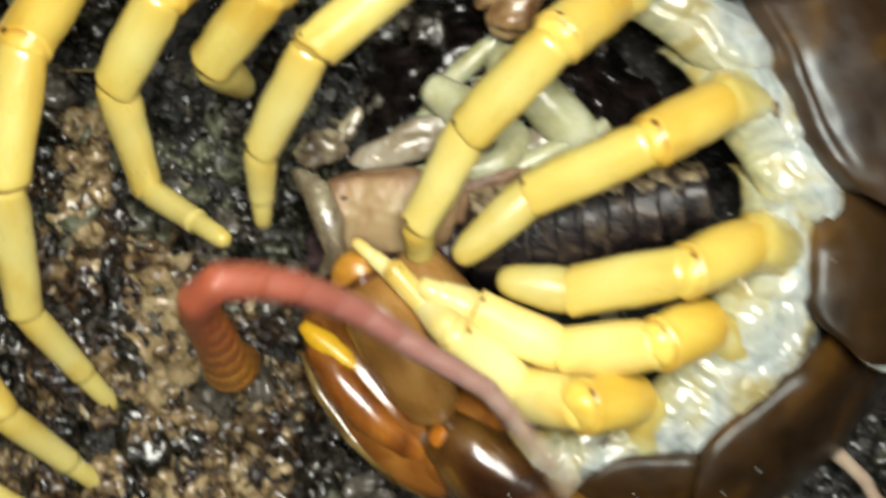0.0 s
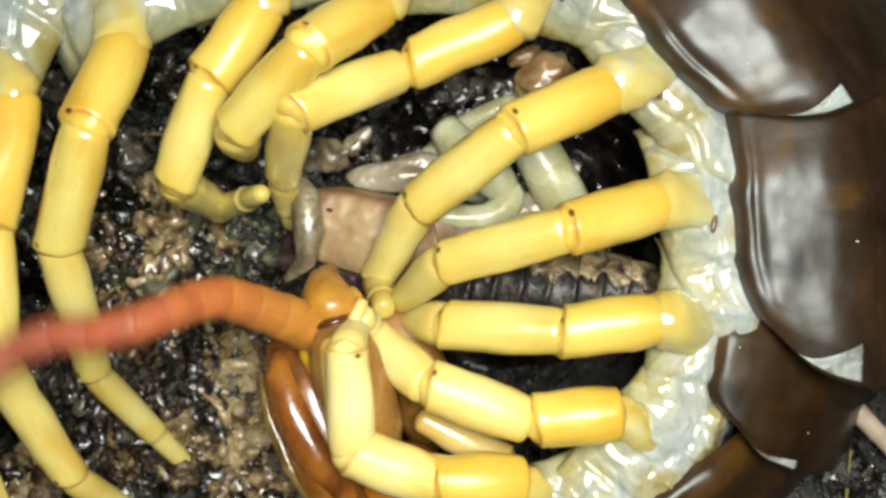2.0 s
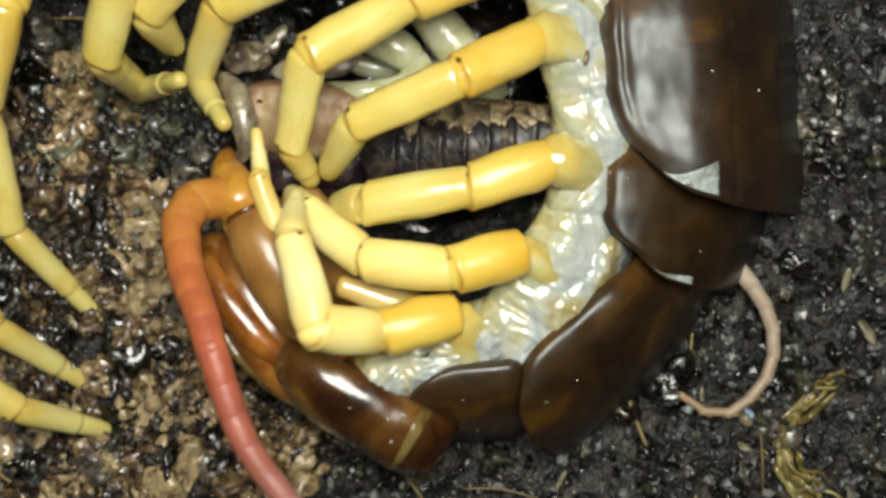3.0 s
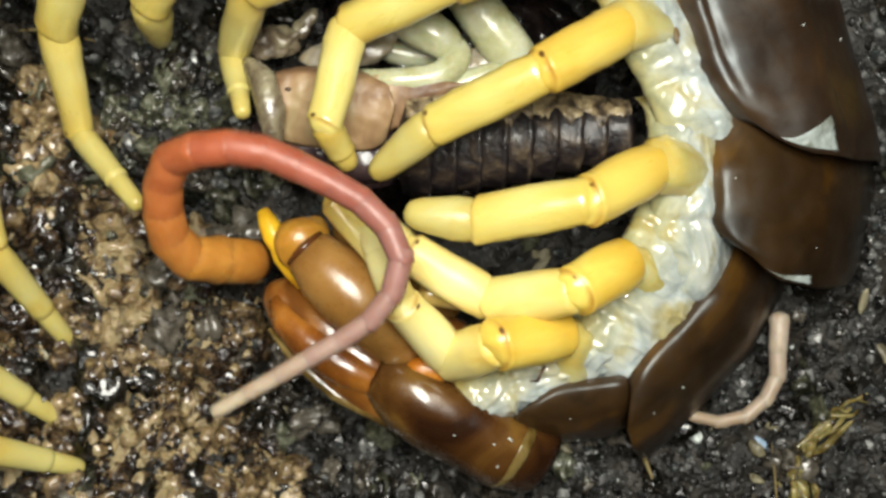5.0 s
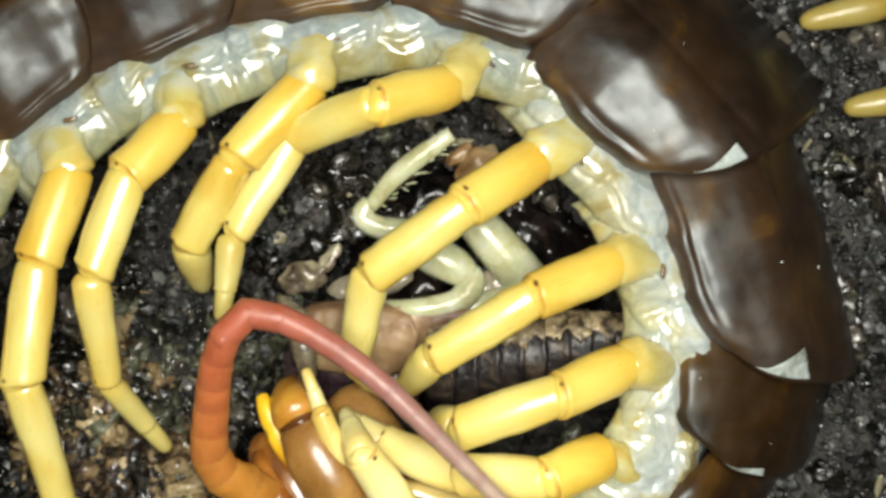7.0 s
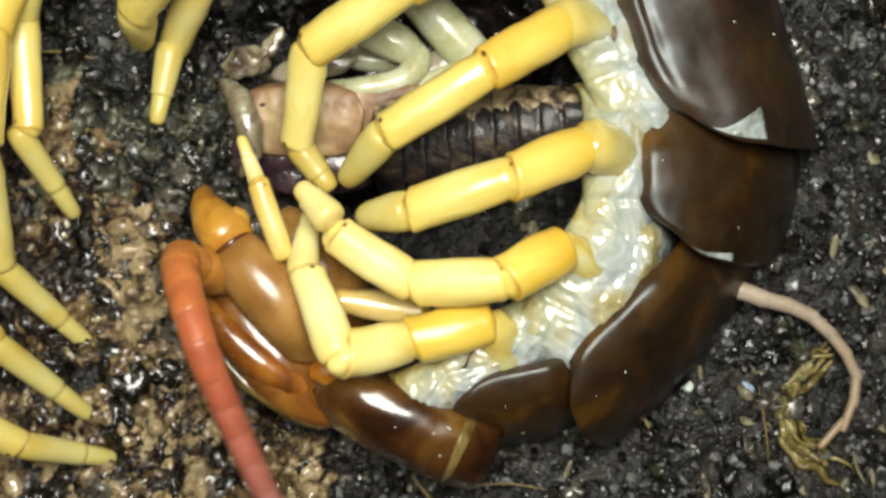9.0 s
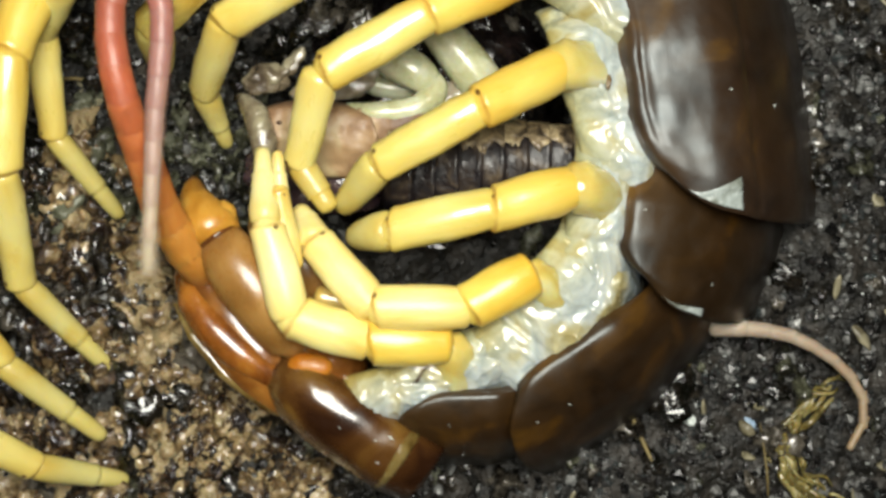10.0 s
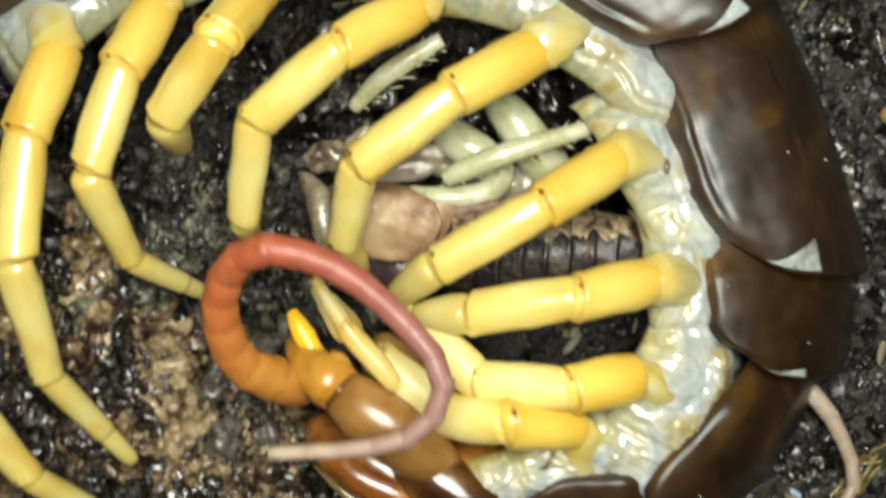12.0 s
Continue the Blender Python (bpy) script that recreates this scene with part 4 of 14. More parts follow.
    def spiny(points, radii):
        shin = limb(points, radii, "shin", "pale spiny cricket shin")
        shin["label"] = "pale spiny cricket shin"
        a, b = Vector(points[0]), Vector(points[-1])
        d = (b - a).normalized()
        side = d.cross(Vector((0, 0, 1))).normalized()
        for k in range(36):
            p = a + (b - a) * (0.08 + 0.90 * (k // 2) / 18) + side * (0.38 if k % 2 else -0.38) * (0.75 + 0.25 * math.sin(4 * k))
            q = p + side * (0.34 if k % 2 else -0.34) * (1 + 0.5 * math.sin(7 * k)) + d * (0.42 + 0.22 * math.sin(5 * k)) + Vector((0, 0, 0.22))
            bm = bmesh.new()
            bent(bm, [p * MM, (p + (q - p) * 0.6) * MM, q * MM], [0.085 * MM, 0.05 * MM, 0.012 * MM], 5)
            part("spine", bm, M_PALE if k % 3 else M_DOT, shin, "fine spine" if k == 0 else "")
        return shin

    folded = spiny([(2.9, 6.2, -1.4), (4.1, 7.6, -0.9), (5.6, 8.8, -0.6), (7.4, 10.0, -0.3)], [0.42, 0.54, 0.58, 0.42])
    knee = limb([(0.0, 0.0, 0.0), (-0.5, -0.7, -0.1), (0.6, -1.4, -0.3), (3.0, -1.6, -0.6)], [0.52, 0.60, 0.66, 0.7], "knee", "curled pale knee")
    knee.matrix_basis = pose(2.9 * MM, 6.4 * MM, -1.5 * MM)
    limb([(8.0, 2.6, -1.8), (8.4, 1.9, -1.7), (7.5, 0.9, -1.4), (5.3, 0.55, -1.1), (3.6, 0.8, -1.2)], [0.7, 0.8, 0.72, 0.62, 0.3], "foot", "curled pale foot")
    kicking = spiny([(5.5, 1.5, -0.2), (6.4, 2.0, 0.2), (8.6, 3.0, 0.6), (13.0, 4.7, 0.4)], [0.45, 0.58, 0.60, 0.40])
    return ob, kicking, folded, knee


prey, kicking_shin, folded_shin, curled_knee = build_prey()


# ---- litter on the soil ----
def on_ground(x, y, lift=0.0):
    return Vector((x * MM, y * MM, ground_height(x * MM, y * MM) + lift * MM))


def litter(name, label, category, x, y, size, material, seed, turn=0.0, lift=0.2, amount=0.35):
    bm = bmesh.new()
    blob(bm, (0, 0, 0), [s * MM for s in size], amount, seed, 2, 0)
    ob = new(name, mesh_of(name, bm, material, False))
    ob.matrix_world = Matrix.Translation(on_ground(x, y, lift)) @ Matrix.Rotation(turn, 4, "Z")
    return tagged(ob, label, category)


litter("pebble", "small white grain of perlite on the soil", "pebble", 14.3, -10.9, (0.34, 0.36, 0.3), M_WHITE, 1.0)
litter("chip", "pale blue splinter lying on the soil", "chip", 17.8, -11.2, (0.5, 0.2, 0.15), M_BLUE, 2.0, -0.7)
litter("seed", "pale straw-coloured seed on the soil", "seed", -11.9, -7.9, (0.26, 0.62, 0.24), M_FIBRE, 3.0, 0.1)


def fibre(name, label, category, points, radius, material, group=""):
    bm = bmesh.new()
    pts = [on_ground(x, y, lift) for x, y, lift in points]
    fine = []
    for i in range(len(pts) - 1):
        a, b, c, d = pts[max(i - 1, 0)], pts[i], pts[i + 1], pts[min(i + 2, len(pts) - 1)]
        for k in range(6):
            u = k / 6
            fine.append(0.5 * ((2 * b) + (c - a) * u + (2 * a - 5 * b + 4 * c - d) * u * u + (3 * b - a - 3 * c + d) * u ** 3))
    fine.append(pts[-1])
    n = len(fine)
    radii = [radius * MM * (1.0 - 0.6 * abs(2 * i / (n - 1) - 1) ** 3) for i in range(n)]
    bent(bm, fine, radii, 8)
    ob = new(name, mesh_of(name, bm, material))
    return tagged(ob, label, category, group)


moss = random.Random(5)
MOSS_ARC = [(22.0, -9.2), (20.6, -9.6), (19.1, -10.9), (18.1, -13.0), (18.8, -14.8), (20.3, -15.8), (21.8, -16.9)]
for k in range(17):
    a = moss.uniform(0, 0.7)
    b = a + moss.uniform(0.25, 0.45)
    dx, dy = moss.uniform(0.2, 2.4), moss.uniform(-0.7, 0.9)
    line = []
    for i in range(7):
        x, y = spline(MOSS_ARC, min(1.0, a + (b - a) * i / 6))
        line.append((x + dx + moss.uniform(-0.25, 0.25), y + dy + moss.uniform(-0.25, 0.25), 0.3 + moss.uniform(0, 0.9) * math.sin(math.pi * i / 6)))
    fibre("moss_strand", "curled yellowish strand of dry moss", "moss", line, moss.uniform(0.09, 0.27), M_MOSS, "moss tangle")


def build_flakes(count, seed):
    """Thin curled bits of leaf pressed into the soil, too many to count."""
    rng = random.Random(seed)
    bm = bmesh.new()
    for _ in range(count):
        x, y = rng.uniform(-30, 30), rng.uniform(-24, 24)
        a, L, w = rng.uniform(0, 6.28), rng.uniform(0.3, 1.0), rng.uniform(0.12, 0.4)
        at = on_ground(x, y, 0.25)
        turn = Matrix.Translation(at) @ Euler((rng.uniform(-0.4, 0.4), rng.uniform(-0.4, 0.4), a)).to_matrix().to_4x4()
        curl = rng.uniform(-0.4, 0.6)
        rows = []
        for i in range(6):
            u = i / 5
            half = w * math.sin(math.pi * (0.08 + 0.84 * u)) * rng.uniform(0.75, 1.15)
            rows.append([bm.verts.new(turn @ (Vector(((u - 0.5) * 2 * L, side * half, curl * (u - 0.5) ** 2 * 2 + (0.06 if k else 0))) * MM))
                         for k, side in enumerate((-1, 0.1, 1))])
        for p, q in zip(rows, rows[1:]):
            for k in range(2):
                bm.faces.new((p[k], q[k], q[k + 1], p[k + 1]))
    thicken(bm, 0.04 * MM)
    return tagged(new("leaf_flakes", mesh_of("leaf_flakes", bm, M_LEAF)), "small grey-brown flakes of dead leaf in the soil", "leaf litter", kind="stuff")


build_flakes(140, 12)
rng = random.Random(77)
for k in range(16):
    x, y = rng.uniform(-24, 24), rng.uniform(-18, 16)
    a, L = rng.uniform(0, 6.28), rng.uniform(1.0, 2.6)
    dx, dy = math.cos(a) * L, math.sin(a) * L
    fibre("plant_fibre", "thin dry plant fibre lying on the soil", "fibre", [(x - dx, y - dy, 0.4), (x, y + rng.uniform(-0.5, 0.5), 0.6), (x + dx, y + dy, 0.35)],
          rng.uniform(0.05, 0.11), M_FIBRE, "loose plant fibres")
fibre("plant_fibre", "thin dry plant fibre lying on the soil", "fibre", [(10.6, -9.6, 0.5), (11.3, -11.6, 0.6), (11.8, -13.0, 0.4)], 0.13, M_FIBRE, "loose plant fibres")


def motions():
    walk(legs["A"][0], [
        (0, pose(-0.00082, 0.01667, 0.008, 0, -28.7, -141.4)), (0.5, pose(-0.00174, 0.01549, 0.008, 0, -30.4, -141.7)),
        (1, pose(-0.00263, 0.01566, 0.008, 0, -30.5, -153.5)), (1.5, pose(-0.00243, 0.0155, 0.008, 0, -15.2, -156.4)),
        (2, pose(-0.00357, 0.01542, 0.008, 0, -1, -155)), (2.5, pose(-0.00352, 0.01494, 0.008, 0, -18.7, -158.4)),
        (3, pose(-0.00192, 0.01329, 0.008, 0, -20.7, -159.8)), (5, pose(0.00058, 0.01334, 0.008, 0, -26.4, -166.5)),
        (5.5, pose(-0.0016, 0.01519, 0.008, 0, -28.4, -168.1)), (6, pose(-0.0002, 0.01908, 0.008, 0, -28.4, -170.9)),
        (6.5, pose(-0.00037, 0.02064, 0.008, 0, -8, -156.7)), (7, pose(0, 0.01998, 0.008, 0, -36.8, -163.8)),
        (7.5, pose(0.00011, 0.01793, 0.008, 0, -39, -168.6)), (9.5, pose(-0.00197, 0.01492, 0.008, 0, -34.6, -158.7)),
        (10, pose(-0.00142, 0.01538, 0.008, 0, -32.7, -157.5)), (10.5, pose(-0.00155, 0.01577, 0.008, 0, -32.2, -155.5)),
        (11, pose(-0.00211, 0.01597, 0.008, 0, -30.3, -154.1)), (11.5, pose(-0.00275, 0.01594, 0.008, 0, -28.2, -152.4)),
        (12, pose(-0.00122, 0.01643, 0.008, 0, -26.2, -151.4))])
    walk(legs["A"][1], [
        (0, pose(0.0049, 0, 0, 0.4, 36.3, 0.9)), (0.5, pose(0.00494, 0, 0, 0.6, 38.1, 1.2)),
        (1, pose(0.00493, 0, 0, 2.4, 43, 4.6)), (1.5, pose(0.00495, 0, 0, 2.3, 31, 8.4)),
        (2, pose(0.00561, 0, 0, 0, -27.1, 1.5)), (2.5, pose(0.00498, 0, 0, 0, 39.6)),
        (3, pose(0.00496, 0, 0, -0.6, 43.1, -1.5)), (5, pose(0.00494, 0, 0, -1.9, 55.7, -3.7)),
        (5.5, pose(0.00494, 0, 0, -2.2, 57.8, -4.1)), (6, pose(0.00495, 0, 0, -0.6, 59.8, -1)),
        (6.5, pose(0.00503, 0, 0, 0.7, 5, 4.8)), (7, pose(0.00493, 0, 0, -9, 73.5, -12.1)),
        (7.5, pose(0.00493, 0, 0, -30.9, 78.1, -37.9)), (9.5, pose(0.00493, 0, 0, -4.6, 62.1, -7.2)),
        (10, pose(0.00491, 0, 0, -0.5, 55.1, -0.9)), (10.5, pose(0.00497, 0, 0, 1.2, 47.9, 2.1)),
        (11, pose(0.00496, 0, 0, -5.9, 55.9, -10.6)), (11.5, pose(0.00497, 0, 0, -9.9, 61, -17.7)),
        (12, pose(0.00497, 0, 0, 2.9, 38.6, 6.5))])
    walk(legs["A"][2], [
        (0, pose(0.00943, 0.00007, -0.00333, 18.8, 62.2, 32.9)), (0.5, pose(0.00934, 0.00009, -0.00345, 30, 54.7, 56.2)),
        (1, pose(0.00895, 0.00032, -0.00376, 57.2, 70.3, 85.8)), (1.5, pose(0.00957, 0.00068, -0.00281, 18.4, 60.1, 52)),
        (2, pose(0.01042, 0.00012, 0.00246, 1.5, 63, 42.1)), (2.5, pose(0.00921, 0, -0.00349, 36.8, 71.8, 69.5)),
        (3, pose(0.00896, -0.00011, -0.00375, 29.5, 64.7, 62)), (5, pose(0.00804, -0.0002, -0.00456, 64.7, 72.1, 99)),
        (5.5, pose(0.00787, -0.00021, -0.00465, 90.5, 73.9, 122.9)), (6, pose(0.0077, -0.00005, -0.00472, 23.1, 26.8, 54.8)),
        (6.5, pose(0.01078, 0.00048, -0.0005, 6.3, 48.5, 35.8)), (7, pose(0.00645, -0.00033, -0.00526, 24.6, 29.8, 44.1)),
        (7.5, pose(0.00581, -0.00069, -0.00535, 28.3, 29.6, 48.9)), (9.5, pose(0.00749, -0.00032, -0.00486, 85.9, 77.4, 104.7)),
        (10, pose(0.00807, -0.00005, -0.00452, 62.8, 72.9, 86.8)), (10.5, pose(0.00867, 0.00014, -0.0041, 129.5, 81.5, 140.3)),
        (11, pose(0.00798, -0.00057, -0.00454, 40.9, 64.9, 67.9)), (11.5, pose(0.00748, -0.0008, -0.00475, 30, 71.7, 45.9)),
        (12, pose(0.00927, 0.00049, -0.00346, 28.5, 50.3, 63.1))])
    walk(legs["A"][3], [
        (0, pose(0.01172, 0.00156, -0.00852, 36.1, 52.7, 74.4)), (0.5, pose(0.01121, 0.00289, -0.0082, 34.6, 38.9, 80.5)),
        (1, pose(0.0091, 0.00228, -0.00924, 46.7, 49.9, 103.6)), (1.5, pose(0.01134, 0.00294, -0.0078, 19, 37.3, 91.3)),
        (2, pose(0.01236, 0.00188, -0.00267, 1.8, 59.1, 65.8)), (2.5, pose(0.00984, 0.00168, -0.00893, 32.4, -53.4, 69.3)),
        (3, pose(0.01013, 0.00209, -0.009, 26, -39.1, 89.2)), (5, pose(0.00776, 0.00157, -0.01011, 31.2, -30.7, 74.6)),
        (5.5, pose(0.00701, 0.00113, -0.01015, 30.8, -21.9, 73.3)), (6, pose(0.01076, 0.00429, -0.0074, 28.9, 15.5, 85.1)),
        (6.5, pose(0.01391, 0.00275, -0.00488, 9.1, 33.4, 76.7)), (7, pose(0.0103, 0.0034, -0.00832, 34.4, 20.9, 70)),
        (7.5, pose(0.00944, 0.00346, -0.00848, 36.3, 19.8, 69.7)), (9.5, pose(0.00717, 0.00089, -0.01047, 29.6, 20.7, 60.4)),
        (10, pose(0.00816, 0.00167, -0.0101, 48.2, 44.6, 116)), (10.5, pose(0.00801, 0.00069, -0.00988, 47.2, -49.8, 81.8)),
        (11, pose(0.00891, 0.0017, -0.00977, 76.3, 76.3, 99.9)), (11.5, pose(0.00873, 0.00049, -0.01018, 22.9, 16.9, 55.6)),
        (12, pose(0.01097, 0.00383, -0.00797, 99.3, 69.2, 149.3))])
    walk(legs["B"][0], [
        (0, pose(0.00453, 0.01334, 0.008, 0, -43.4, -137.7)), (0.5, pose(0.0042, 0.01369, 0.008, 0, -33.2, -137.9)),
        (1, pose(0.00353, 0.01404, 0.008, 0, -27.1, -163.2)), (1.5, pose(0.00355, 0.01377, 0.008, 0, -25.3, -158.9)),
        (2, pose(0.00087, 0.0125, 0.008, 0, -16.4, -154)), (2.5, pose(0.00138, 0.01305, 0.008, 0, -14.6, -156.8)),
        (3, pose(0.00331, 0.01238, 0.008, 0, 0.5, -157.4)), (5, pose(0.00566, 0.01339, 0.008, 0, -9.4, -158.1)),
        (5.5, pose(0.0038, 0.01542, 0.008, 0, -12.8, -158.1)), (6, pose(0.00433, 0.01689, 0.008, 0, -16.3, -158.1)),
        (6.5, pose(0.0041, 0.01697, 0.008, 0, -27.1, -155.6)), (7, pose(0.00418, 0.01596, 0.008, 0, -27.2, -150.5)),
        (7.5, pose(0.00418, 0.01505, 0.008, 0, -25.3, -146.1)), (9.5, pose(0.00454, 0.01299, 0.008, 0, -16.4, -155.5)),
        (10, pose(0.00483, 0.01351, 0.008, 0, -14.5, -157.7)), (10.5, pose(0.00369, 0.0145, 0.008, 0, -11.1, -160.1)),
        (11, pose(0.00395, 0.01393, 0.008, 0, -7.7, -162.3)), (11.5, pose(0.00342, 0.01346, 0.008, 0, -19.9, -163.9)),
        (12, pose(0.00459, 0.01384, 0.008, 0, -16.4, -154.6))])
    walk(legs["B"][1], [
        (0, pose(0.00517, 0, 0, 7.8, 76.4, 9.5)), (0.5, pose(0.00512, 0, 0, 3.2, 64.3, 5)),
        (1, pose(0.00516, 0, 0, 8.4, 55.9, 16.3)), (1.5, pose(0.00515, 0, 0, 7.9, 50.9, 16.8)),
        (2, pose(0.00513, 0, 0, 4.2, 42.2, 13.6)), (2.5, pose(0.00516, 0, 0, 3.4, 35.7, 12.7)),
        (3, pose(0.00561, 0, 0, -0.1, -18.8, 10.4)), (5, pose(0.00522, 0, 0, -0.8, 37.4, -4.5)),
        (5.5, pose(0.00519, 0, 0, -1.8, 42.4, -7.2)), (6, pose(0.00517, 0, 0, 2.6, 20.4, 9.4)),
        (6.5, pose(0.00516, 0, 0, 2.2, 35.8, 4.8)), (7, pose(0.00515, 0, 0, 1.1, 37.5, 2.5)),
        (7.5, pose(0.00515, 0, 0, -1.3, 34.1, -2.9)), (9.5, pose(0.00514, 0, 0, 0.4, 34.6, 1.3)),
        (10, pose(0.00519, 0, 0, 1.1, 15.9, 4.3)), (10.5, pose(0.00521, 0, 0, 1.5, 18.4, 7.6)),
        (11, pose(0.00525, 0, 0, 1.7, 10.5, 12.6)), (11.5, pose(0.00513, 0, 0, 5.5, 32.8, 15.8)),
        (12, pose(0.00514, 0, 0, 1.8, 25.3, 6.1))])
    walk(legs["B"][2], [
        (0, pose(0.0065, 0.00022, -0.0056, 32, 63.3, 44.2)), (0.5, pose(0.00762, 0.00022, -0.00522, 17.1, 52.1, 30)),
        (1, pose(0.00828, 0.00091, -0.0048, 25.7, 42.3, 59.5)), (1.5, pose(0.00862, 0.00105, -0.00446, 23.4, 46.6, 54.5)),
        (2, pose(0.00929, 0.001, -0.00388, 15.3, 51.7, 46.2)), (2.5, pose(0.0097, 0.00103, -0.00335, 13.6, 43.4, 51.1)),
        (3, pose(0.01094, 0.00098, 0.00185, -0.5, 34.3, 51.8)), (5, pose(0.00977, -0.00036, -0.00349, 7.9, -9.8, 54.6)),
        (5.5, pose(0.00942, -0.00053, -0.00388, 9.8, -3.3, 48.9)), (6, pose(0.01065, 0.00091, -0.00207, 14.3, 27.7, 56.9)),
        (6.5, pose(0.00989, 0.0004, -0.00343, 23.2, 25.4, 58.4)), (7, pose(0.00979, 0.0002, -0.00356, 26.3, 44.2, 59.8)),
        (7.5, pose(0.01002, -0.00025, -0.0033, 19.8, 32.3, 50.3)), (9.5, pose(0.00989, 0.00011, -0.00327, 15.7, 39.2, 56.7)),
        (10, pose(0.01105, 0.00044, -0.00167, 13.9, 40.2, 55.2)), (10.5, pose(0.01066, 0.00073, -0.00183, 10.8, 37.9, 56.5)),
        (11, pose(0.01079, 0.00124, -0.00105, 7.5, 39.5, 53.7)), (11.5, pose(0.00982, 0.00133, -0.00314, 28.5, 54.8, 76.1)),
        (12, pose(0.01034, 0.00056, -0.00247, 18.6, 51.5, 58.3))])
    walk(legs["B"][3], [
        (0, pose(0.0082, 0.00188, -0.0103, 76.8, 56.4, 116.9)), (0.5, pose(0.01042, 0.00184, -0.00938, 64.8, 62.1, 107.6)),
        (1, pose(0.01025, 0.00426, -0.00833, 37, 42.1, 104.3)), (1.5, pose(0.01072, 0.00398, -0.00827, 34.5, 43.1, 99.6)),
        (2, pose(0.01153, 0.00334, -0.00798, 29.4, -55.1, 58.3)), (2.5, pose(0.01207, 0.00396, -0.00691, 20.6, -44.2, 76.9)),
        (3, pose(0.01363, 0.0044, -0.00113, -0.8, 48.9, 95)), (5, pose(0.01272, 0.00381, -0.00261, 12.7, 42.8, 106.4)),
        (5.5, pose(0.01284, 0.00338, -0.00358, 15.9, 36, 100.4)), (6, pose(0.01321, 0.00485, -0.00453, 16.3, 6.7, 96.7)),
        (6.5, pose(0.01246, 0.00457, -0.00576, 39.5, 44.5, 125.1)), (7, pose(0.01168, 0.00346, -0.00723, 32.2, 32, 118)),
        (7.5, pose(0.01291, 0.00323, -0.00616, 32.4, 37.1, 108.8)), (9.5, pose(0.01212, 0.0035, -0.00658, 16.2, 2.4, 99.2)),
        (10, pose(0.01333, 0.00373, -0.00505, 14.4, 2.7, 99.8)), (10.5, pose(0.01293, 0.00415, -0.00503, 11.1, 4, 94.5)),
        (11, pose(0.01319, 0.00452, -0.0044, 7.6, 7.2, 102.5)), (11.5, pose(0.01054, 0.00424, -0.00738, 19.9, 1.1, 94.5)),
        (12, pose(0.01206, 0.00333, -0.00657, 28.4, 53.6, 113.2))])
    walk(legs["C"][0], [
        (0, pose(0.00936, 0.00875, 0.008, 0, -34.3, -150.7)), (0.5, pose(0.00827, 0.00856, 0.008, 0, -34.5, -152.5)),
        (1, pose(0.00653, 0.00939, 0.008, 0, -32.3, -166)), (1.5, pose(0.00663, 0.00884, 0.008, 0, -30.4, -164.6)),
        (2, pose(0.00305, 0.00741, 0.008, 0, -24.4, -163.4)), (2.5, pose(0.00379, 0.00782, 0.008, 0, -22.4, -159.2)),
        (3, pose(0.00482, 0.00845, 0.008, 0, -24.4, -150.6)), (5, pose(0.00904, 0.0096, 0.008, 0, -20.6, -148.6)),
        (5.5, pose(0.00706, 0.01059, 0.008, 0, -16.9, -158.5)), (6, pose(0.00791, 0.01081, 0.008, 0, -13.3, -170.2)),
        (6.5, pose(0.00766, 0.01173, 0.008, 0, -16.9, -166.6)), (7, pose(0.00765, 0.01038, 0.008, 0, -22.6, -162.8)),
        (7.5, pose(0.008, 0.00935, 0.008, 0, -24.3, -159)), (9.5, pose(0.00751, 0.00871, 0.008, 0, -17, -151.7)),
        (10, pose(0.00687, 0.0088, 0.008, 0, -17, -154.8)), (10.5, pose(0.00596, 0.00893, 0.008, 0, -13.3, -162.4)),
        (11, pose(0.00613, 0.00837, 0.008, 0, -16.9, -159.6)), (11.5, pose(0.00619, 0.00849, 0.008, 0, -17, -156.6)),
        (12, pose(0.00797, 0.00803, 0.008, 0, -22.4, -152.8))])
    walk(legs["C"][1], [
        (0, pose(0.00496, 0, 0, -5.8, 60.4, -9.2)), (0.5, pose(0.00494, 0, 0, -4.1, 62.2, -6.4)),
        (1, pose(0.00496, 0, 0, 2.1, 53.6, 3.7)), (1.5, pose(0.00493, 0, 0, 2.6, 50.1, 4.8)),
        (2, pose(0.00497, 0, 0, -0.2, 45.8, -0.5)), (2.5, pose(0.00499, 0, 0, -1.3, 40.4, -3.3)),
        (3, pose(0.00496, 0, 0, -4.2, 42.2, -9.7)), (5, pose(0.00498, 0, 0, -3.3, 40.2, -8.9)),
        (5.5, pose(0.005, 0, 0, -1.5, 36.7, -5)), (6, pose(0.005, 0, 0, 3, 14.4, 13.2)),
        (6.5, pose(0.00498, 0, 0, 3.8, 19.4, 13)), (7, pose(0.00495, 0, 0, 4.5, 29.5, 11.7)),
        (7.5, pose(0.00498, 0, 0, 2.2, 33.1, 5.3)), (9.5, pose(0.00496, 0, 0, -0.3, 25.9, -1)),
        (10, pose(0.00497, 0, 0, 0, 27.4, -0.1)), (10.5, pose(0.005, 0, 0, 0.7, 25.3, 3.1)),
        (11, pose(0.00498, 0, 0, 0.4, 27.4, 1.4)), (11.5, pose(0.00497, 0, 0, 0.3, 27.4, 1.1)),
        (12, pose(0.00498, 0, 0, -1.2, 31.3, -3.2))])
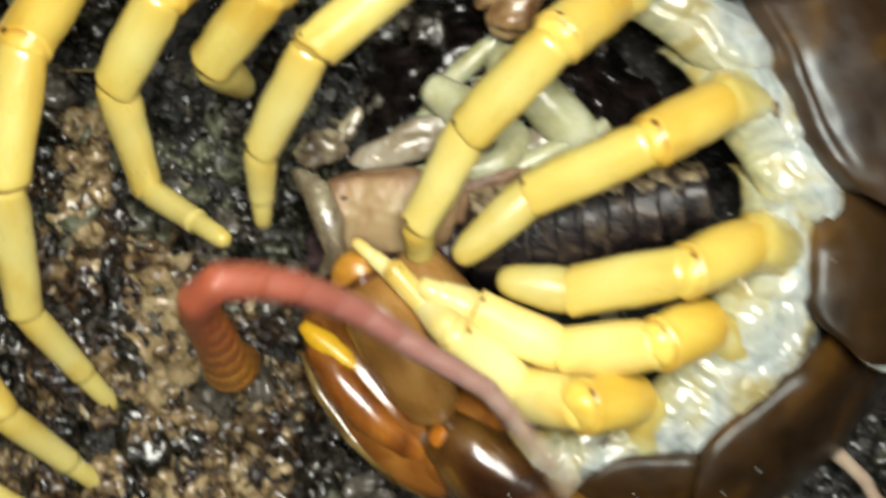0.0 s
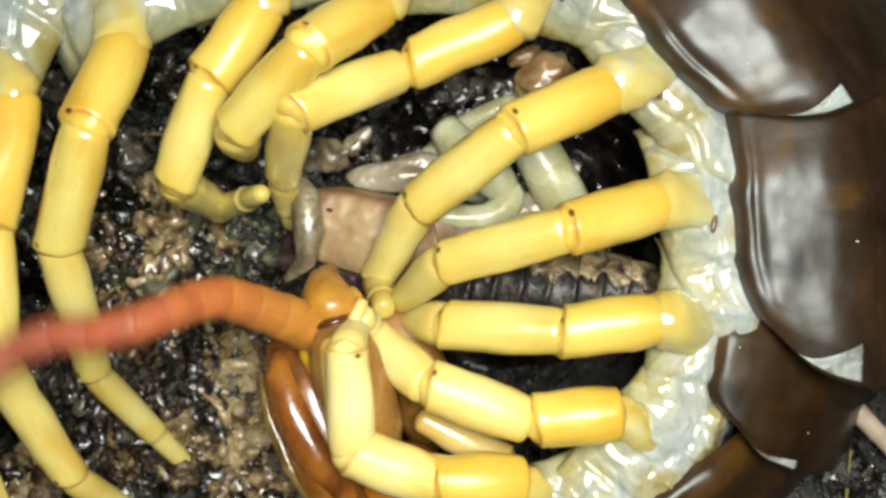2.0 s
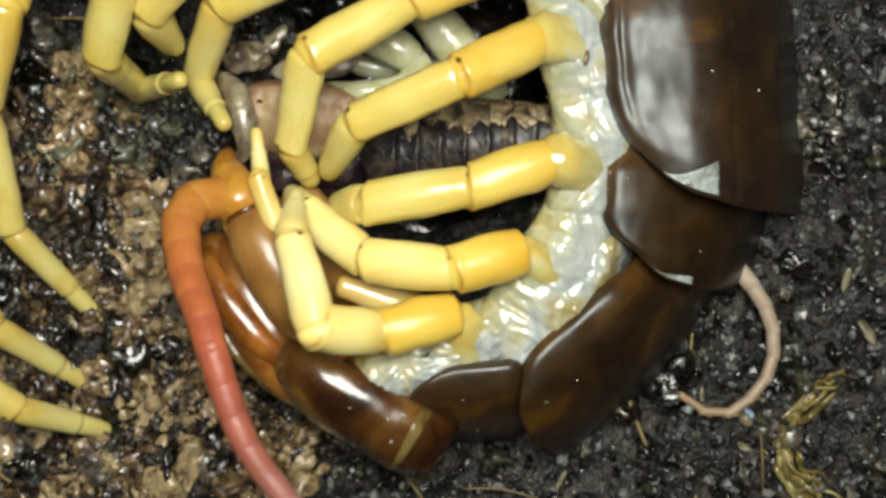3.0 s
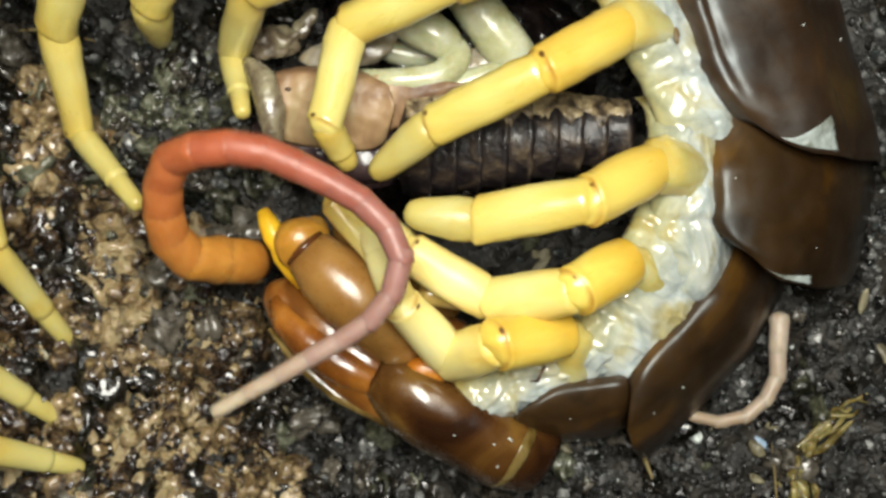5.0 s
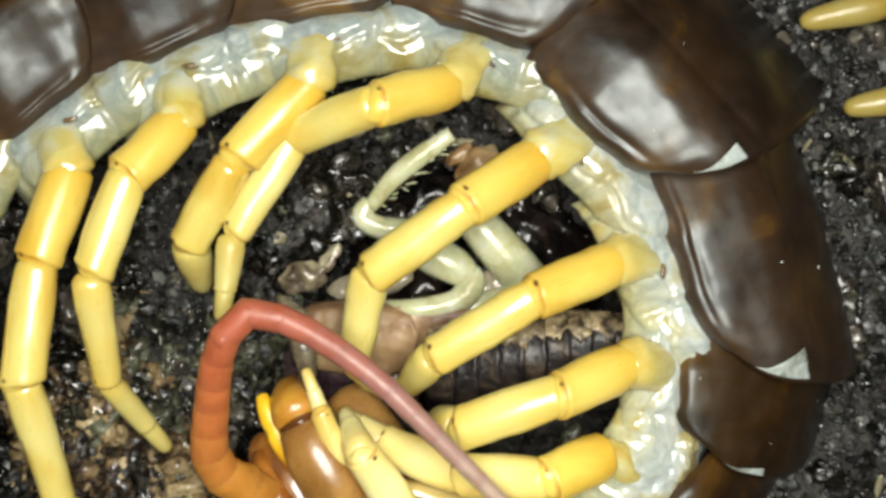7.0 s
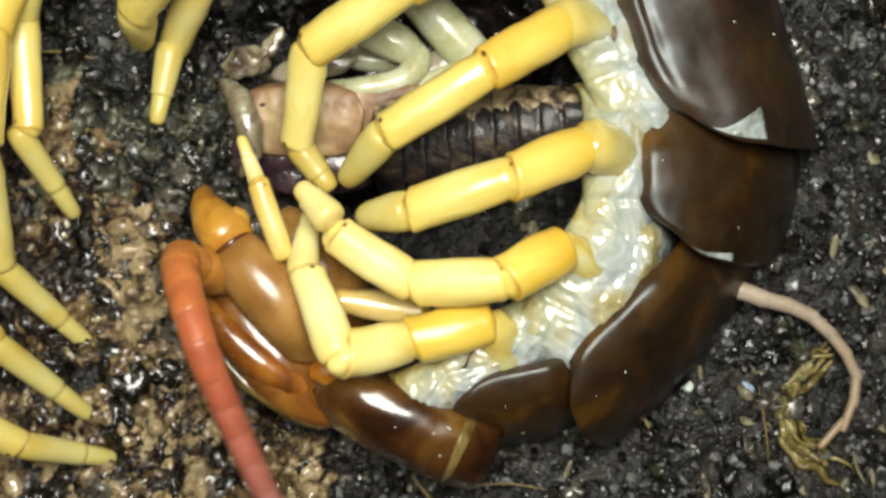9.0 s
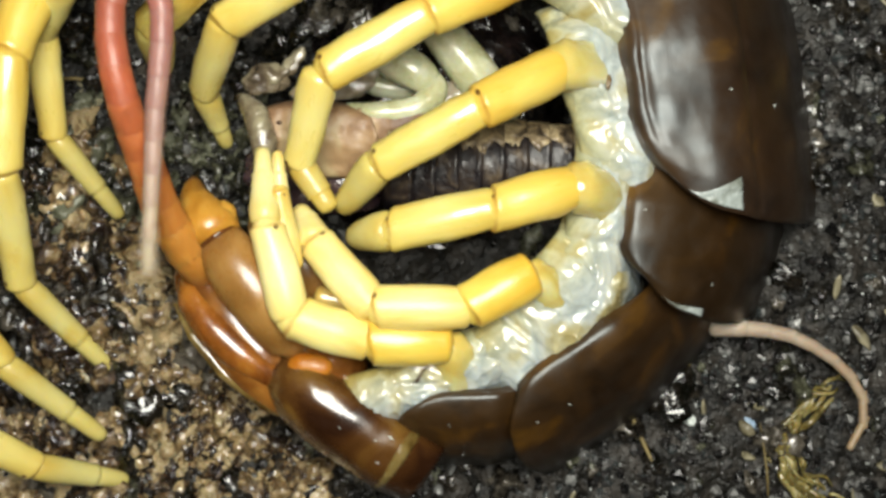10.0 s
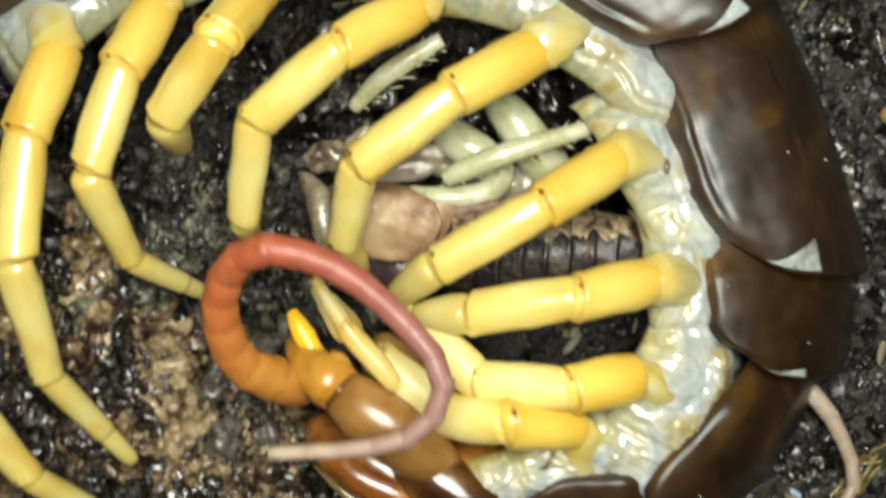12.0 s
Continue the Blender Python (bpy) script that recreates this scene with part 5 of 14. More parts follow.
    walk(legs["C"][2], [
        (0, pose(0.00778, -0.00046, -0.00501, 10.1, 38.6, 18)), (0.5, pose(0.00763, -0.0003, -0.00513, 12.3, 40.4, 21.8)),
        (1, pose(0.00839, 0.00022, -0.00466, 25.3, 55.4, 44.5)), (1.5, pose(0.00864, 0.00031, -0.00444, 22.1, 46.6, 43.5)),
        (2, pose(0.00899, -0.00004, -0.00412, 26.8, 65.6, 49.5)), (2.5, pose(0.00941, -0.00025, -0.00376, 18.9, 64, 37.5)),
        (3, pose(0.00919, -0.00072, -0.00389, 27.2, 66.6, 49.3)), (5, pose(0.00931, -0.00068, -0.00371, 3.4, 53.9, 8)),
        (5.5, pose(0.00958, -0.0004, -0.00343, 7, 49.4, 20.4)), (6, pose(0.01069, 0.00133, -0.0015, 10.5, 31.4, 47.1)),
        (6.5, pose(0.01044, 0.00126, -0.00197, 15.4, 50.9, 45.9)), (7, pose(0.00993, 0.00103, -0.00288, 34.6, 69.5, 62)),
        (7.5, pose(0.00985, 0.00045, -0.00319, 17.4, 51.6, 38.4)), (9.5, pose(0.01018, -0.0001, -0.00253, 7, 60.4, 17.4)),
        (10, pose(0.01013, -0.00001, -0.00267, 10.3, 60, 26.2)), (10.5, pose(0.01021, 0.00028, -0.00247, 11.7, 52.1, 41.2)),
        (11, pose(0.01011, 0.00012, -0.00266, 13.8, 64.5, 32.2)), (11.5, pose(0.01011, 0.0001, -0.00267, 11.2, 62.6, 27.2)),
        (12, pose(0.00996, -0.00028, -0.00303, 6.2, 67.9, 11.3))])
    walk(legs["D"][0], [
        (0, pose(0.01082, 0.00279, 0.008, 0, -34.8, -158.2)), (0.5, pose(0.00961, 0.0028, 0.008, 0, -35.2, -158.3)),
        (1, pose(0.00716, 0.00422, 0.008, 0, -27.8, -179.2)), (1.5, pose(0.00743, 0.00314, 0.008, 0, -25.8, -175.6)),
        (2, pose(0.00322, 0.00231, 0.008, 0, -1.3, -171.4)), (2.5, pose(0.00388, 0.00201, 0.008, 0, -1.3, -166.9)),
        (3, pose(0.00568, 0.0025, 0.008, 0, -5.1, -161)), (5, pose(0.01054, 0.00313, 0.008, 0, -29.8, -152.7)),
        (5.5, pose(0.00739, 0.00457, 0.008, 0, -23.4, -166.3)), (6, pose(0.00777, 0.00571, 0.008, 0, -17.1, -166.1)),
        (6.5, pose(0.00772, 0.0068, 0.008, 0, -19.1, -168.6)), (7, pose(0.00796, 0.00527, 0.008, 0, -25.8, -163)),
        (7.5, pose(0.00861, 0.00416, 0.008, 0, -23.6, -158.8)), (9.5, pose(0.00837, 0.00245, 0.008, 0, -15.1, -163.2)),
        (10, pose(0.0073, 0.00266, 0.008, 0, -11.1, -167.9)), (10.5, pose(0.00569, 0.00291, 0.008, 0, -3.2, -176.2)),
        (11, pose(0.00615, 0.00251, 0.008, 0, -11.1, -174.6)), (11.5, pose(0.00661, 0.00245, 0.008, 0, -15.2, -171)),
        (12, pose(0.0092, 0.00193, 0.008, 0, -23.4, -173.5))])
    walk(legs["D"][1], [
        (0, pose(0.00438, 0, 0, -11.6, 64.4, -17.7)), (0.5, pose(0.00434, 0, 0, -12.4, 62.9, -19.1)),
        (1, pose(0.0044, 0, 0, 1, 45.8, 2.1)), (1.5, pose(0.00437, 0, 0, -0.9, 45.5, -1.9)),
        (2, pose(0.00453, 0, 0, -0.2, 16.2, -10.3)), (2.5, pose(0.00457, 0, 0, -0.2, 7.8, -7.8)),
        (3, pose(0.00447, 0, 0, -0.9, 14.9, -9.6)), (5, pose(0.00443, 0, 0, -12.4, 46, -24.2)),
        (5.5, pose(0.0044, 0, 0, -4.2, 34.4, -10.4)), (6, pose(0.00443, 0, 0, -1.1, 20.1, -3.8)),
        (6.5, pose(0.00443, 0, 0, 0.5, 25.4, 1.5)), (7, pose(0.00437, 0, 0, -0.6, 35.3, -1.4)),
        (7.5, pose(0.00438, 0, 0, -2.7, 33, -6.7)), (9.5, pose(0.00441, 0, 0, -1.4, 26.5, -5.3)),
        (10, pose(0.00442, 0, 0, -0.7, 20.8, -3.5)), (10.5, pose(0.00453, 0, 0, 0, 13, -0.2)),
        (11, pose(0.00443, 0, 0, -0.2, 20.8, -1.2)), (11.5, pose(0.00439, 0, 0, -0.9, 28.3, -3.3)),
        (12, pose(0.0044, 0, 0, -0.8, 39.8, -2))])
    walk(legs["D"][2], [
        (0, pose(0.00657, -0.0007, -0.00481, -19.4, 31.7, -35.6)), (0.5, pose(0.00662, -0.00079, -0.00473, -19.9, 31.9, -36.2)),
        (1, pose(0.0081, 0.00013, -0.00381, 3.4, 59.5, 6.2)), (1.5, pose(0.00811, -0.00012, -0.0038, -4.7, 50.8, -9.7)),
        (2, pose(0.00947, -0.0009, -0.00146, -0.4, 55.8, -9.6)), (2.5, pose(0.00972, -0.0007, -0.00071, -1.2, 56.6, -31.5)),
        (3, pose(0.00951, -0.00085, -0.00136, -3.2, 60.7, -20.2)), (5, pose(0.00781, -0.00152, -0.00384, -17.8, 26.8, -38)),
        (5.5, pose(0.00874, -0.00079, -0.00302, -7.9, 50.9, -17.8)), (6, pose(0.0096, -0.00034, -0.0019, -2.6, 71.4, -5.2)),
        (6.5, pose(0.00935, 0.00013, -0.00234, -39, 80.2, -56.8)), (7, pose(0.00878, -0.00011, -0.00313, -110.2, 76.8, -137.8)),
        (7.5, pose(0.00887, -0.00053, -0.00294, -16.9, 64.3, -32.2)), (9.5, pose(0.00914, -0.00044, -0.00237, -6.5, 49.8, -20.7)),
        (10, pose(0.00937, -0.0003, -0.00189, -2, 56.5, -7.4)), (10.5, pose(0.00967, -0.00001, -0.00119, 1, 55.4, 11.7)),
        (11, pose(0.00938, -0.0001, -0.00189, -2.8, 76, -6.2)), (11.5, pose(0.00905, -0.00027, -0.00251, -17.9, 79.2, -29.8)),
        (12, pose(0.0085, -0.00014, -0.00341, -4.7, 51.6, -10.4))])
    walk(legs["E"][0], [
        (0, pose(0.009, -0.00086, 0.008, 0, -40.9, -163.2)), (0.5, pose(0.00789, -0.00087, 0.008, 0, -40.1, -165.8)),
        (1, pose(0.00541, 0.00043, 0.008, 0, -25.9, -178.6)), (1.5, pose(0.00556, -0.00081, 0.008, 0, -26.1, -175.7)),
        (2, pose(0.0014, -0.00193, 0.008, 0, 0.7, -174.2)), (2.5, pose(0.00163, -0.00228, 0.008, 0, -1.4, -162.4)),
        (3, pose(0.0041, -0.0021, 0.008, 0, -15.9, -164.3)), (5, pose(0.00919, -0.00135, 0.008, 0, -34.7, -153.2)),
        (5.5, pose(0.00459, 0.00074, 0.008, 0, -6.1, -153.3)), (6, pose(0.00545, 0.00164, 0.008, 0, -15.9, -165.8)),
        (6.5, pose(0.00586, 0.00268, 0.008, 0, -18.5, -170)), (7, pose(0.00639, 0.00073, 0.008, 0, -28.7, -166.4)),
        (7.5, pose(0.00725, -0.00077, 0.008, 0, -28.6, -168.7)), (9.5, pose(0.00642, -0.00246, 0.008, 0, -15.8, -154.3)),
        (10, pose(0.00483, -0.00163, 0.008, 0, -6.1, -155.1)), (10.5, pose(0.00257, -0.00113, 0.008, 0, -5.9, -162.3)),
        (11, pose(0.00383, -0.00172, 0.008, 0, -20.8, -173.4)), (11.5, pose(0.00483, -0.00225, 0.008, 0, -20.7, -173.2)),
        (12, pose(0.00796, -0.00273, 0.008, 0, -21, -176))])
    walk(legs["E"][1], [
        (0, pose(0.00359, 0, 0, -18.1, 76.3, -22.5)), (0.5, pose(0.00365, 0, 0, -16.5, 75.6, -20.8)),
        (1, pose(0.00367, 0, 0, -10.3, 43.5, -22.8)), (1.5, pose(0.00364, 0, 0, -11.7, 45.5, -25.5)),
        (2, pose(0.00407, 0, 0, 0.3, -2.4, -25)), (2.5, pose(0.00423, 0, 0, -0.7, -20.2, -30)),
        (3, pose(0.00364, 0, 0, -6.6, 32, -23.5)), (5, pose(0.0036, 0, 0, -25.8, 67.7, -38.1)),
        (5.5, pose(0.00379, 0, 0, -2.5, 15.1, -23.6)), (6, pose(0.00365, 0, 0, -4.6, 20.9, -17)),
        (6.5, pose(0.00363, 0, 0, -6.6, 28.7, -20.9)), (7, pose(0.00364, 0, 0, -11.9, 50.4, -23.3)),
        (7.5, pose(0.00366, 0, 0, -11.3, 52.6, -21.7)), (9.5, pose(0.00368, 0, 0, -7.6, 19.5, -28.9)),
        (10, pose(0.00375, 0, 0, -2.9, 3.6, -28)), (10.5, pose(0.00388, 0, 0, -2.7, 1.7, -27.2)),
        (11, pose(0.00366, 0, 0, -7.1, 23.3, -20.3)), (11.5, pose(0.00367, 0, 0, -7.2, 28.9, -20.5)),
        (12, pose(0.00363, 0, 0, -4.7, 39.7, -12.6))])
    walk(legs["E"][2], [
        (0, pose(0.00459, -0.00041, -0.00443, -27.7, 22.8, -44.8)), (0.5, pose(0.00471, -0.0004, -0.00443, -27.8, 32.3, -46.3)),
        (1, pose(0.00673, -0.00129, -0.00315, -13, 32.4, -30.5)), (1.5, pose(0.00652, -0.00137, -0.00325, -14.8, 25.6, -35.5)),
        (2, pose(0.00837, -0.002, 0.0002, 0.6, 41.8, -39.8)), (2.5, pose(0.00792, -0.00213, 0.00156, -1.4, 30.4, -64.6)),
        (3, pose(0.0072, -0.00154, -0.00242, -15, 32.5, -59.9)), (5, pose(0.00497, -0.00107, -0.00424, -30.2, 16, -62)),
        (5.5, pose(0.0078, -0.00175, -0.00118, -6.1, 16.9, -77)), (6, pose(0.00776, -0.00126, -0.00164, -12.7, 26, -50.8)),
        (6.5, pose(0.00739, -0.00144, -0.0022, -12.6, 38.5, -39)), (7, pose(0.00632, -0.00116, -0.00352, -23, 42.9, -49.2)),
        (7.5, pose(0.00623, -0.00102, -0.00362, -18.6, 22.1, -41.8)), (9.5, pose(0.00749, -0.00211, -0.00154, -14.9, 3.6, -70.4)),
        (10, pose(0.00793, -0.00222, -0.0003, -6.1, 14.8, -77.3)), (10.5, pose(0.00813, -0.00218, -0.00014, -6.4, 26.9, -77.2)),
        (11, pose(0.00767, -0.00148, -0.00185, -19.8, 29.8, -64)), (11.5, pose(0.00746, -0.00142, -0.00223, -18.6, 26.6, -60.4)),
        (12, pose(0.00707, -0.00077, -0.00293, -18.7, 27.2, -59.8))])
    walk(legs["E"][3], [
        (0, pose(0.00751, -0.00332, -0.00616, -29.4, 33, -48.5)), (0.5, pose(0.00736, -0.00318, -0.00686, -27.9, 33.3, -46.4)),
        (1, pose(0.01004, -0.00323, -0.00559, -15.9, 65.3, -28.2)), (1.5, pose(0.0099, -0.00379, -0.00524, -24.5, 63.6, -44.8)),
        (2, pose(0.01092, -0.00413, -0.00277, 1.6, -63.4, -84.8)), (2.5, pose(0.00959, -0.00565, -0.00073, -2, 49.7, -107.1)),
        (3, pose(0.00911, -0.00482, -0.00483, -29.5, 60.1, -88.4)), (5, pose(0.00715, -0.00518, -0.00557, -34.1, 15.5, -78)),
        (5.5, pose(0.00878, -0.00595, -0.00249, -7.3, 33.4, -93.5)), (6, pose(0.01032, -0.0044, -0.00362, -38.7, 68, -94.4)),
        (6.5, pose(0.01014, -0.00366, -0.00502, -29.5, 61.7, -72.6)), (7, pose(0.00847, -0.00365, -0.00659, -24.3, 27, -57.4)),
        (7.5, pose(0.00948, -0.00393, -0.00539, -25, 33.5, -58.3)), (9.5, pose(0.00914, -0.00675, -0.00186, -19.1, 34.8, -90.8)),
        (10, pose(0.0089, -0.00652, -0.00146, -8.1, 40.6, -92.1)), (10.5, pose(0.00902, -0.00612, -0.00219, -6.6, 32.3, -112.6)),
        (11, pose(0.0094, -0.00502, -0.00411, -33, 54.6, -88.9)), (11.5, pose(0.00947, -0.00496, -0.00428, -33.2, 56.7, -85.3)),
        (12, pose(0.00908, -0.00422, -0.00498, -29.9, 65.4, -61.2))])
    walk(legs["F"][0], [
        (0, pose(0.00608, -0.00425, 0.0075, 0, -43.9, -178.3)), (0.5, pose(0.00483, -0.00395, 0.0075, 0, -42.6, -172.6)),
        (1, pose(0.00201, -0.00228, 0.0075, 0, -40.1, 174.8)), (1.5, pose(0.00209, -0.0037, 0.0075, 0, -37.8, -179.2)),
        (2, pose(-0.00276, -0.00506, 0.0075, 0, -10.9, -179.1)), (2.5, pose(-0.00242, -0.00542, 0.0075, 0, -8.4, -162.3)),
        (3, pose(0.00091, -0.00526, 0.0075, 0, -13, -165.5)), (5, pose(0.00639, -0.00476, 0.0075, 0, -32.3, -173.5)),
        (5.5, pose(0.00071, -0.00297, 0.0075, 0, -37.2, -175.3)), (6, pose(0.00148, -0.00181, 0.0075, 0, -32.2, -171.4)),
        (6.5, pose(0.00218, -0.00032, 0.0075, 0, -32, -178.6)), (7, pose(0.00251, -0.00271, 0.0075, 0, -34.9, 176.9)),
        (7.5, pose(0.00391, -0.00373, 0.0075, 0, -13, -171.5)), (9.5, pose(0.00211, -0.00613, 0.0075, 0, -4, -170.3)),
        (10, pose(0.00039, -0.00493, 0.0075, 0, -6.3, 176.6)), (10.5, pose(-0.00217, -0.00385, 0.0075, 0, -20.1, 171.3)),
        (11, pose(0.00006, -0.00405, 0.0075, 0, -17.6, 173)), (11.5, pose(0.00124, -0.00458, 0.0075, 0, -20.1, 174.6)),
        (12, pose(0.00488, -0.00504, 0.0075, 0, -27, 168.7))])
    walk(legs["F"][1], [
        (0, pose(0.00389, 0, 0, -144, 82.4, -148.9)), (0.5, pose(0.00399, 0, 0, 137.7, 82.9, 143.1)),
        (1, pose(0.00396, 0, 0, -17, 56, -25.6)), (1.5, pose(0.00391, 0, 0, -20.7, 60.6, -31.4)),
        (2, pose(0.00398, 0, 0, -4, 3.4, -21.6)), (2.5, pose(0.00412, 0, 0, -5.4, -16.2, -36.5)),
        (3, pose(0.004, 0, 0, -5.5, -27.3, -19.3)), (5, pose(0.00393, 0, 0, 66.4, 79.5, 81.6)),
        (5.5, pose(0.00397, 0, 0, -11.9, 47, -19.5)), (6, pose(0.00394, 0, 0, -11, 37.3, -20.8)),
        (6.5, pose(0.00396, 0, 0, -11.1, 56.7, -19.2)), (7, pose(0.00393, 0, 0, -11.5, 68, -16.9)),
        (7.5, pose(0.00399, 0, 0, -3.2, -39.1, -8.9)), (9.5, pose(0.00427, 0, 0, -0.3, -21.5, -3.9)),
        (10, pose(0.00412, 0, 0, -2, -2.5, -18.5)), (10.5, pose(0.00393, 0, 0, -7.3, 12.7, -21.6)),
        (11, pose(0.00396, 0, 0, -4.3, 13, -14.2)), (11.5, pose(0.00393, 0, 0, -5.9, 17.1, -17.5)),
        (12, pose(0.00396, 0, 0, 5.4, 65.8, 9.3))])
    walk(legs["F"][2], [
        (0, pose(0.00346, -0.00026, -0.00375, -28.1, 7.7, -37.4)), (0.5, pose(0.00362, 0.00028, -0.00373, -36.9, 23.1, -62.4)),
        (1, pose(0.00591, -0.00093, -0.00321, -49, 54.5, -78.5)), (1.5, pose(0.00552, -0.00098, -0.00334, -31.3, 3, -53.3)),
        (2, pose(0.00759, -0.00143, -0.00023, -11, -10.4, -84.5)), (2.5, pose(0.0071, -0.0022, 0.00108, -8.1, 6.9, -106)),
        (3, pose(0.00716, -0.00111, 0.00173, -13.6, 17.1, -90.1)), (5, pose(0.00404, 0.00069, -0.00379, -27.6, -18.2, -41.7)),
        (5.5, pose(0.00645, -0.00088, -0.00283, -40.8, 24.8, -95.6)), (6, pose(0.00682, -0.00109, -0.00234, -38.4, 34, -96.3)),
        (6.5, pose(0.00593, -0.00068, -0.00317, -28.8, -8.4, -55.4)), (7, pose(0.00529, -0.00041, -0.00351, -29.8, -4.7, -52.1)),
        (7.5, pose(0.00691, -0.00046, 0.0024, -12.7, 26.1, -65.9)), (9.5, pose(0.00782, -0.00024, 0.0014, -4.1, 15.6, -80.7)),
        (10, pose(0.008, -0.0013, 0.00018, -6, -0.1, -74.4)), (10.5, pose(0.0078, -0.00153, -0.00094, -20.2, 9.4, -85.7)),
        (11, pose(0.00787, -0.00099, -0.00093, -22.8, 41.2, -88.6)), (11.5, pose(0.00773, -0.0012, -0.00123, -30.5, 55.3, -81.6)),
        (12, pose(0.00551, 0.00025, -0.00348, -15.8, 20.8, -36.8))])
    walk(legs["F"][3], [
        (0, pose(0.00714, -0.00307, -0.00437, -71.5, 59.4, -103.7)), (0.5, pose(0.00571, -0.00373, -0.00566, -74.7, 52, -124.1)),
        (1, pose(0.00645, -0.00358, -0.00699, -45.3, -37.7, -22.2)), (1.5, pose(0.00827, -0.00468, -0.00358, -69.9, 51, -135.4)),
        (2, pose(0.00802, -0.00595, 0.0006, -25.6, 65.3, -130.3)), (2.5, pose(0.0058, -0.00674, 0.00051, -13.5, 55.7, -126.6)),
        (3, pose(0.00716, -0.00562, 0.00035, -21.3, 52.4, -117.4)), (5, pose(0.00734, -0.00225, -0.00233, -34.4, 28.3, -83.2)),
        (5.5, pose(0.00604, -0.00507, -0.00478, -48.6, 36.5, -129.4)), (6, pose(0.0064, -0.00488, -0.00491, -57.3, -54.5, -65.2)),
        (6.5, pose(0.00853, -0.00445, -0.0025, -66.7, 55.6, -138.7)), (7, pose(0.00815, -0.00409, -0.00312, -79.2, 61.4, -127.4)),
        (7.5, pose(0.00865, -0.00436, 0.0003, -33.2, 66.1, -109.3)), (9.5, pose(0.00854, -0.00468, 0.00015, -4.6, 33.3, -110.7)),
        (10, pose(0.00931, -0.006, 0.00019, -6.9, 25.5, -86.4)), (10.5, pose(0.00814, -0.00615, -0.0017, -20.1, -3.9, -90.9)),
        (11, pose(0.00795, -0.00444, -0.00395, -17.4, -2.1, -79.4)), (11.5, pose(0.00812, -0.00381, -0.00504, -19.6, -0.2, -76.3)),
        (12, pose(0.01026, -0.00331, -0.00574, -37.9, 61.2, -71.7))])
    walk(legs["Z"][0], [
        (0, pose(-0.00789, 0.01666, 0.008, 0, -32, -120.5)), (0.5, pose(-0.00841, 0.01654, 0.008, 0, -32.4, -121)),
        (1, pose(-0.00939, 0.01565, 0.008, 0, -57.1, -129.8)), (1.5, pose(-0.00954, 0.0157, 0.008, 0, -60.3, -139.7)),
        (2, pose(-0.00959, 0.01593, 0.008, 0, -45.1, -136.4)), (2.5, pose(-0.00899, 0.01609, 0.008, 0, -42.1, -134.8)),
        (3, pose(-0.00836, 0.01538, 0.008, 0, -37.9, -132.9)), (5, pose(-0.00732, 0.01675, 0.008, 0, -15.8, -137)),
        (5.5, pose(-0.00768, 0.01722, 0.008, 0, -7.4, -138.7)), (6, pose(-0.00695, 0.02076, 0.008, 0, -4.1, -138)),
        (6.5, pose(-0.00735, 0.02094, 0.008, 0, -3.9, -136.6)), (7, pose(-0.00714, 0.02061, 0.008, 0, -5.5, -136.9)),
        (7.5, pose(-0.0087, 0.01861, 0.008, 0, -34.3, -124.8)), (9.5, pose(-0.0083, 0.01639, 0.008, 0, -40.3, -121.4)),
        (10, pose(-0.00862, 0.01698, 0.008, 0, -42.5, -120.7)), (10.5, pose(-0.00867, 0.01661, 0.008, 0, -44.8, -120.1)),
        (11, pose(-0.0089, 0.01696, 0.008, 0, -46.8, -119.4)), (11.5, pose(-0.00966, 0.01598, 0.008, 0, -47.6, -119.1)),
        (12, pose(-0.00894, 0.01792, 0.008, 0, -50, -118.6))])
    walk(legs["Z"][1], [
        (0, pose(0.00529, 0, 0, -24.6, 67.9, -37.8)), (0.5, pose(0.00523, 0, 0, -31.3, 75.1, -42.8)),
        (1, pose(0.0053, 0, 0, -146.7, 57, -162.9)), (1.5, pose(0.00513, 0, 0, -134.3, 72.2, -143.1)),
        (2, pose(0.00522, 0, 0, 1.3, 69.4, 1.7)), (2.5, pose(0.00529, 0, 0, -7.5, 68.2, -10)),
        (3, pose(0.00529, 0, 0, -12.1, 69.1, -16.9)), (5, pose(0.00532, 0, 0, -1.6, 63.7, -3.9)),
        (5.5, pose(0.00542, 0, 0, 0.2, 58.2, 1.2)), (6, pose(0.00564, 0, 0, 0.7, 19.6, 9.9)),
        (6.5, pose(0.00594, 0, 0, 0.9, 24.7, 12.1)), (7, pose(0.00577, 0, 0, 1.1, 26.4, 11.2)),
        (7.5, pose(0.00523, 0, 0, -16.4, 71.3, -23.2)), (9.5, pose(0.00525, 0, 0, -65.1, 70.2, -86.1)),
        (10, pose(0.00525, 0, 0, -71.8, 67.8, -95.2)), (10.5, pose(0.00525, 0, 0, -76.7, 64.9, -102.5)),
        (11, pose(0.00528, 0, 0, -68.5, 66.1, -89.2)), (11.5, pose(0.00521, 0, 0, -84.1, 60.4, -114.2)),
        (12, pose(0.00522, 0, 0, -40.1, 70.3, -49.1))])
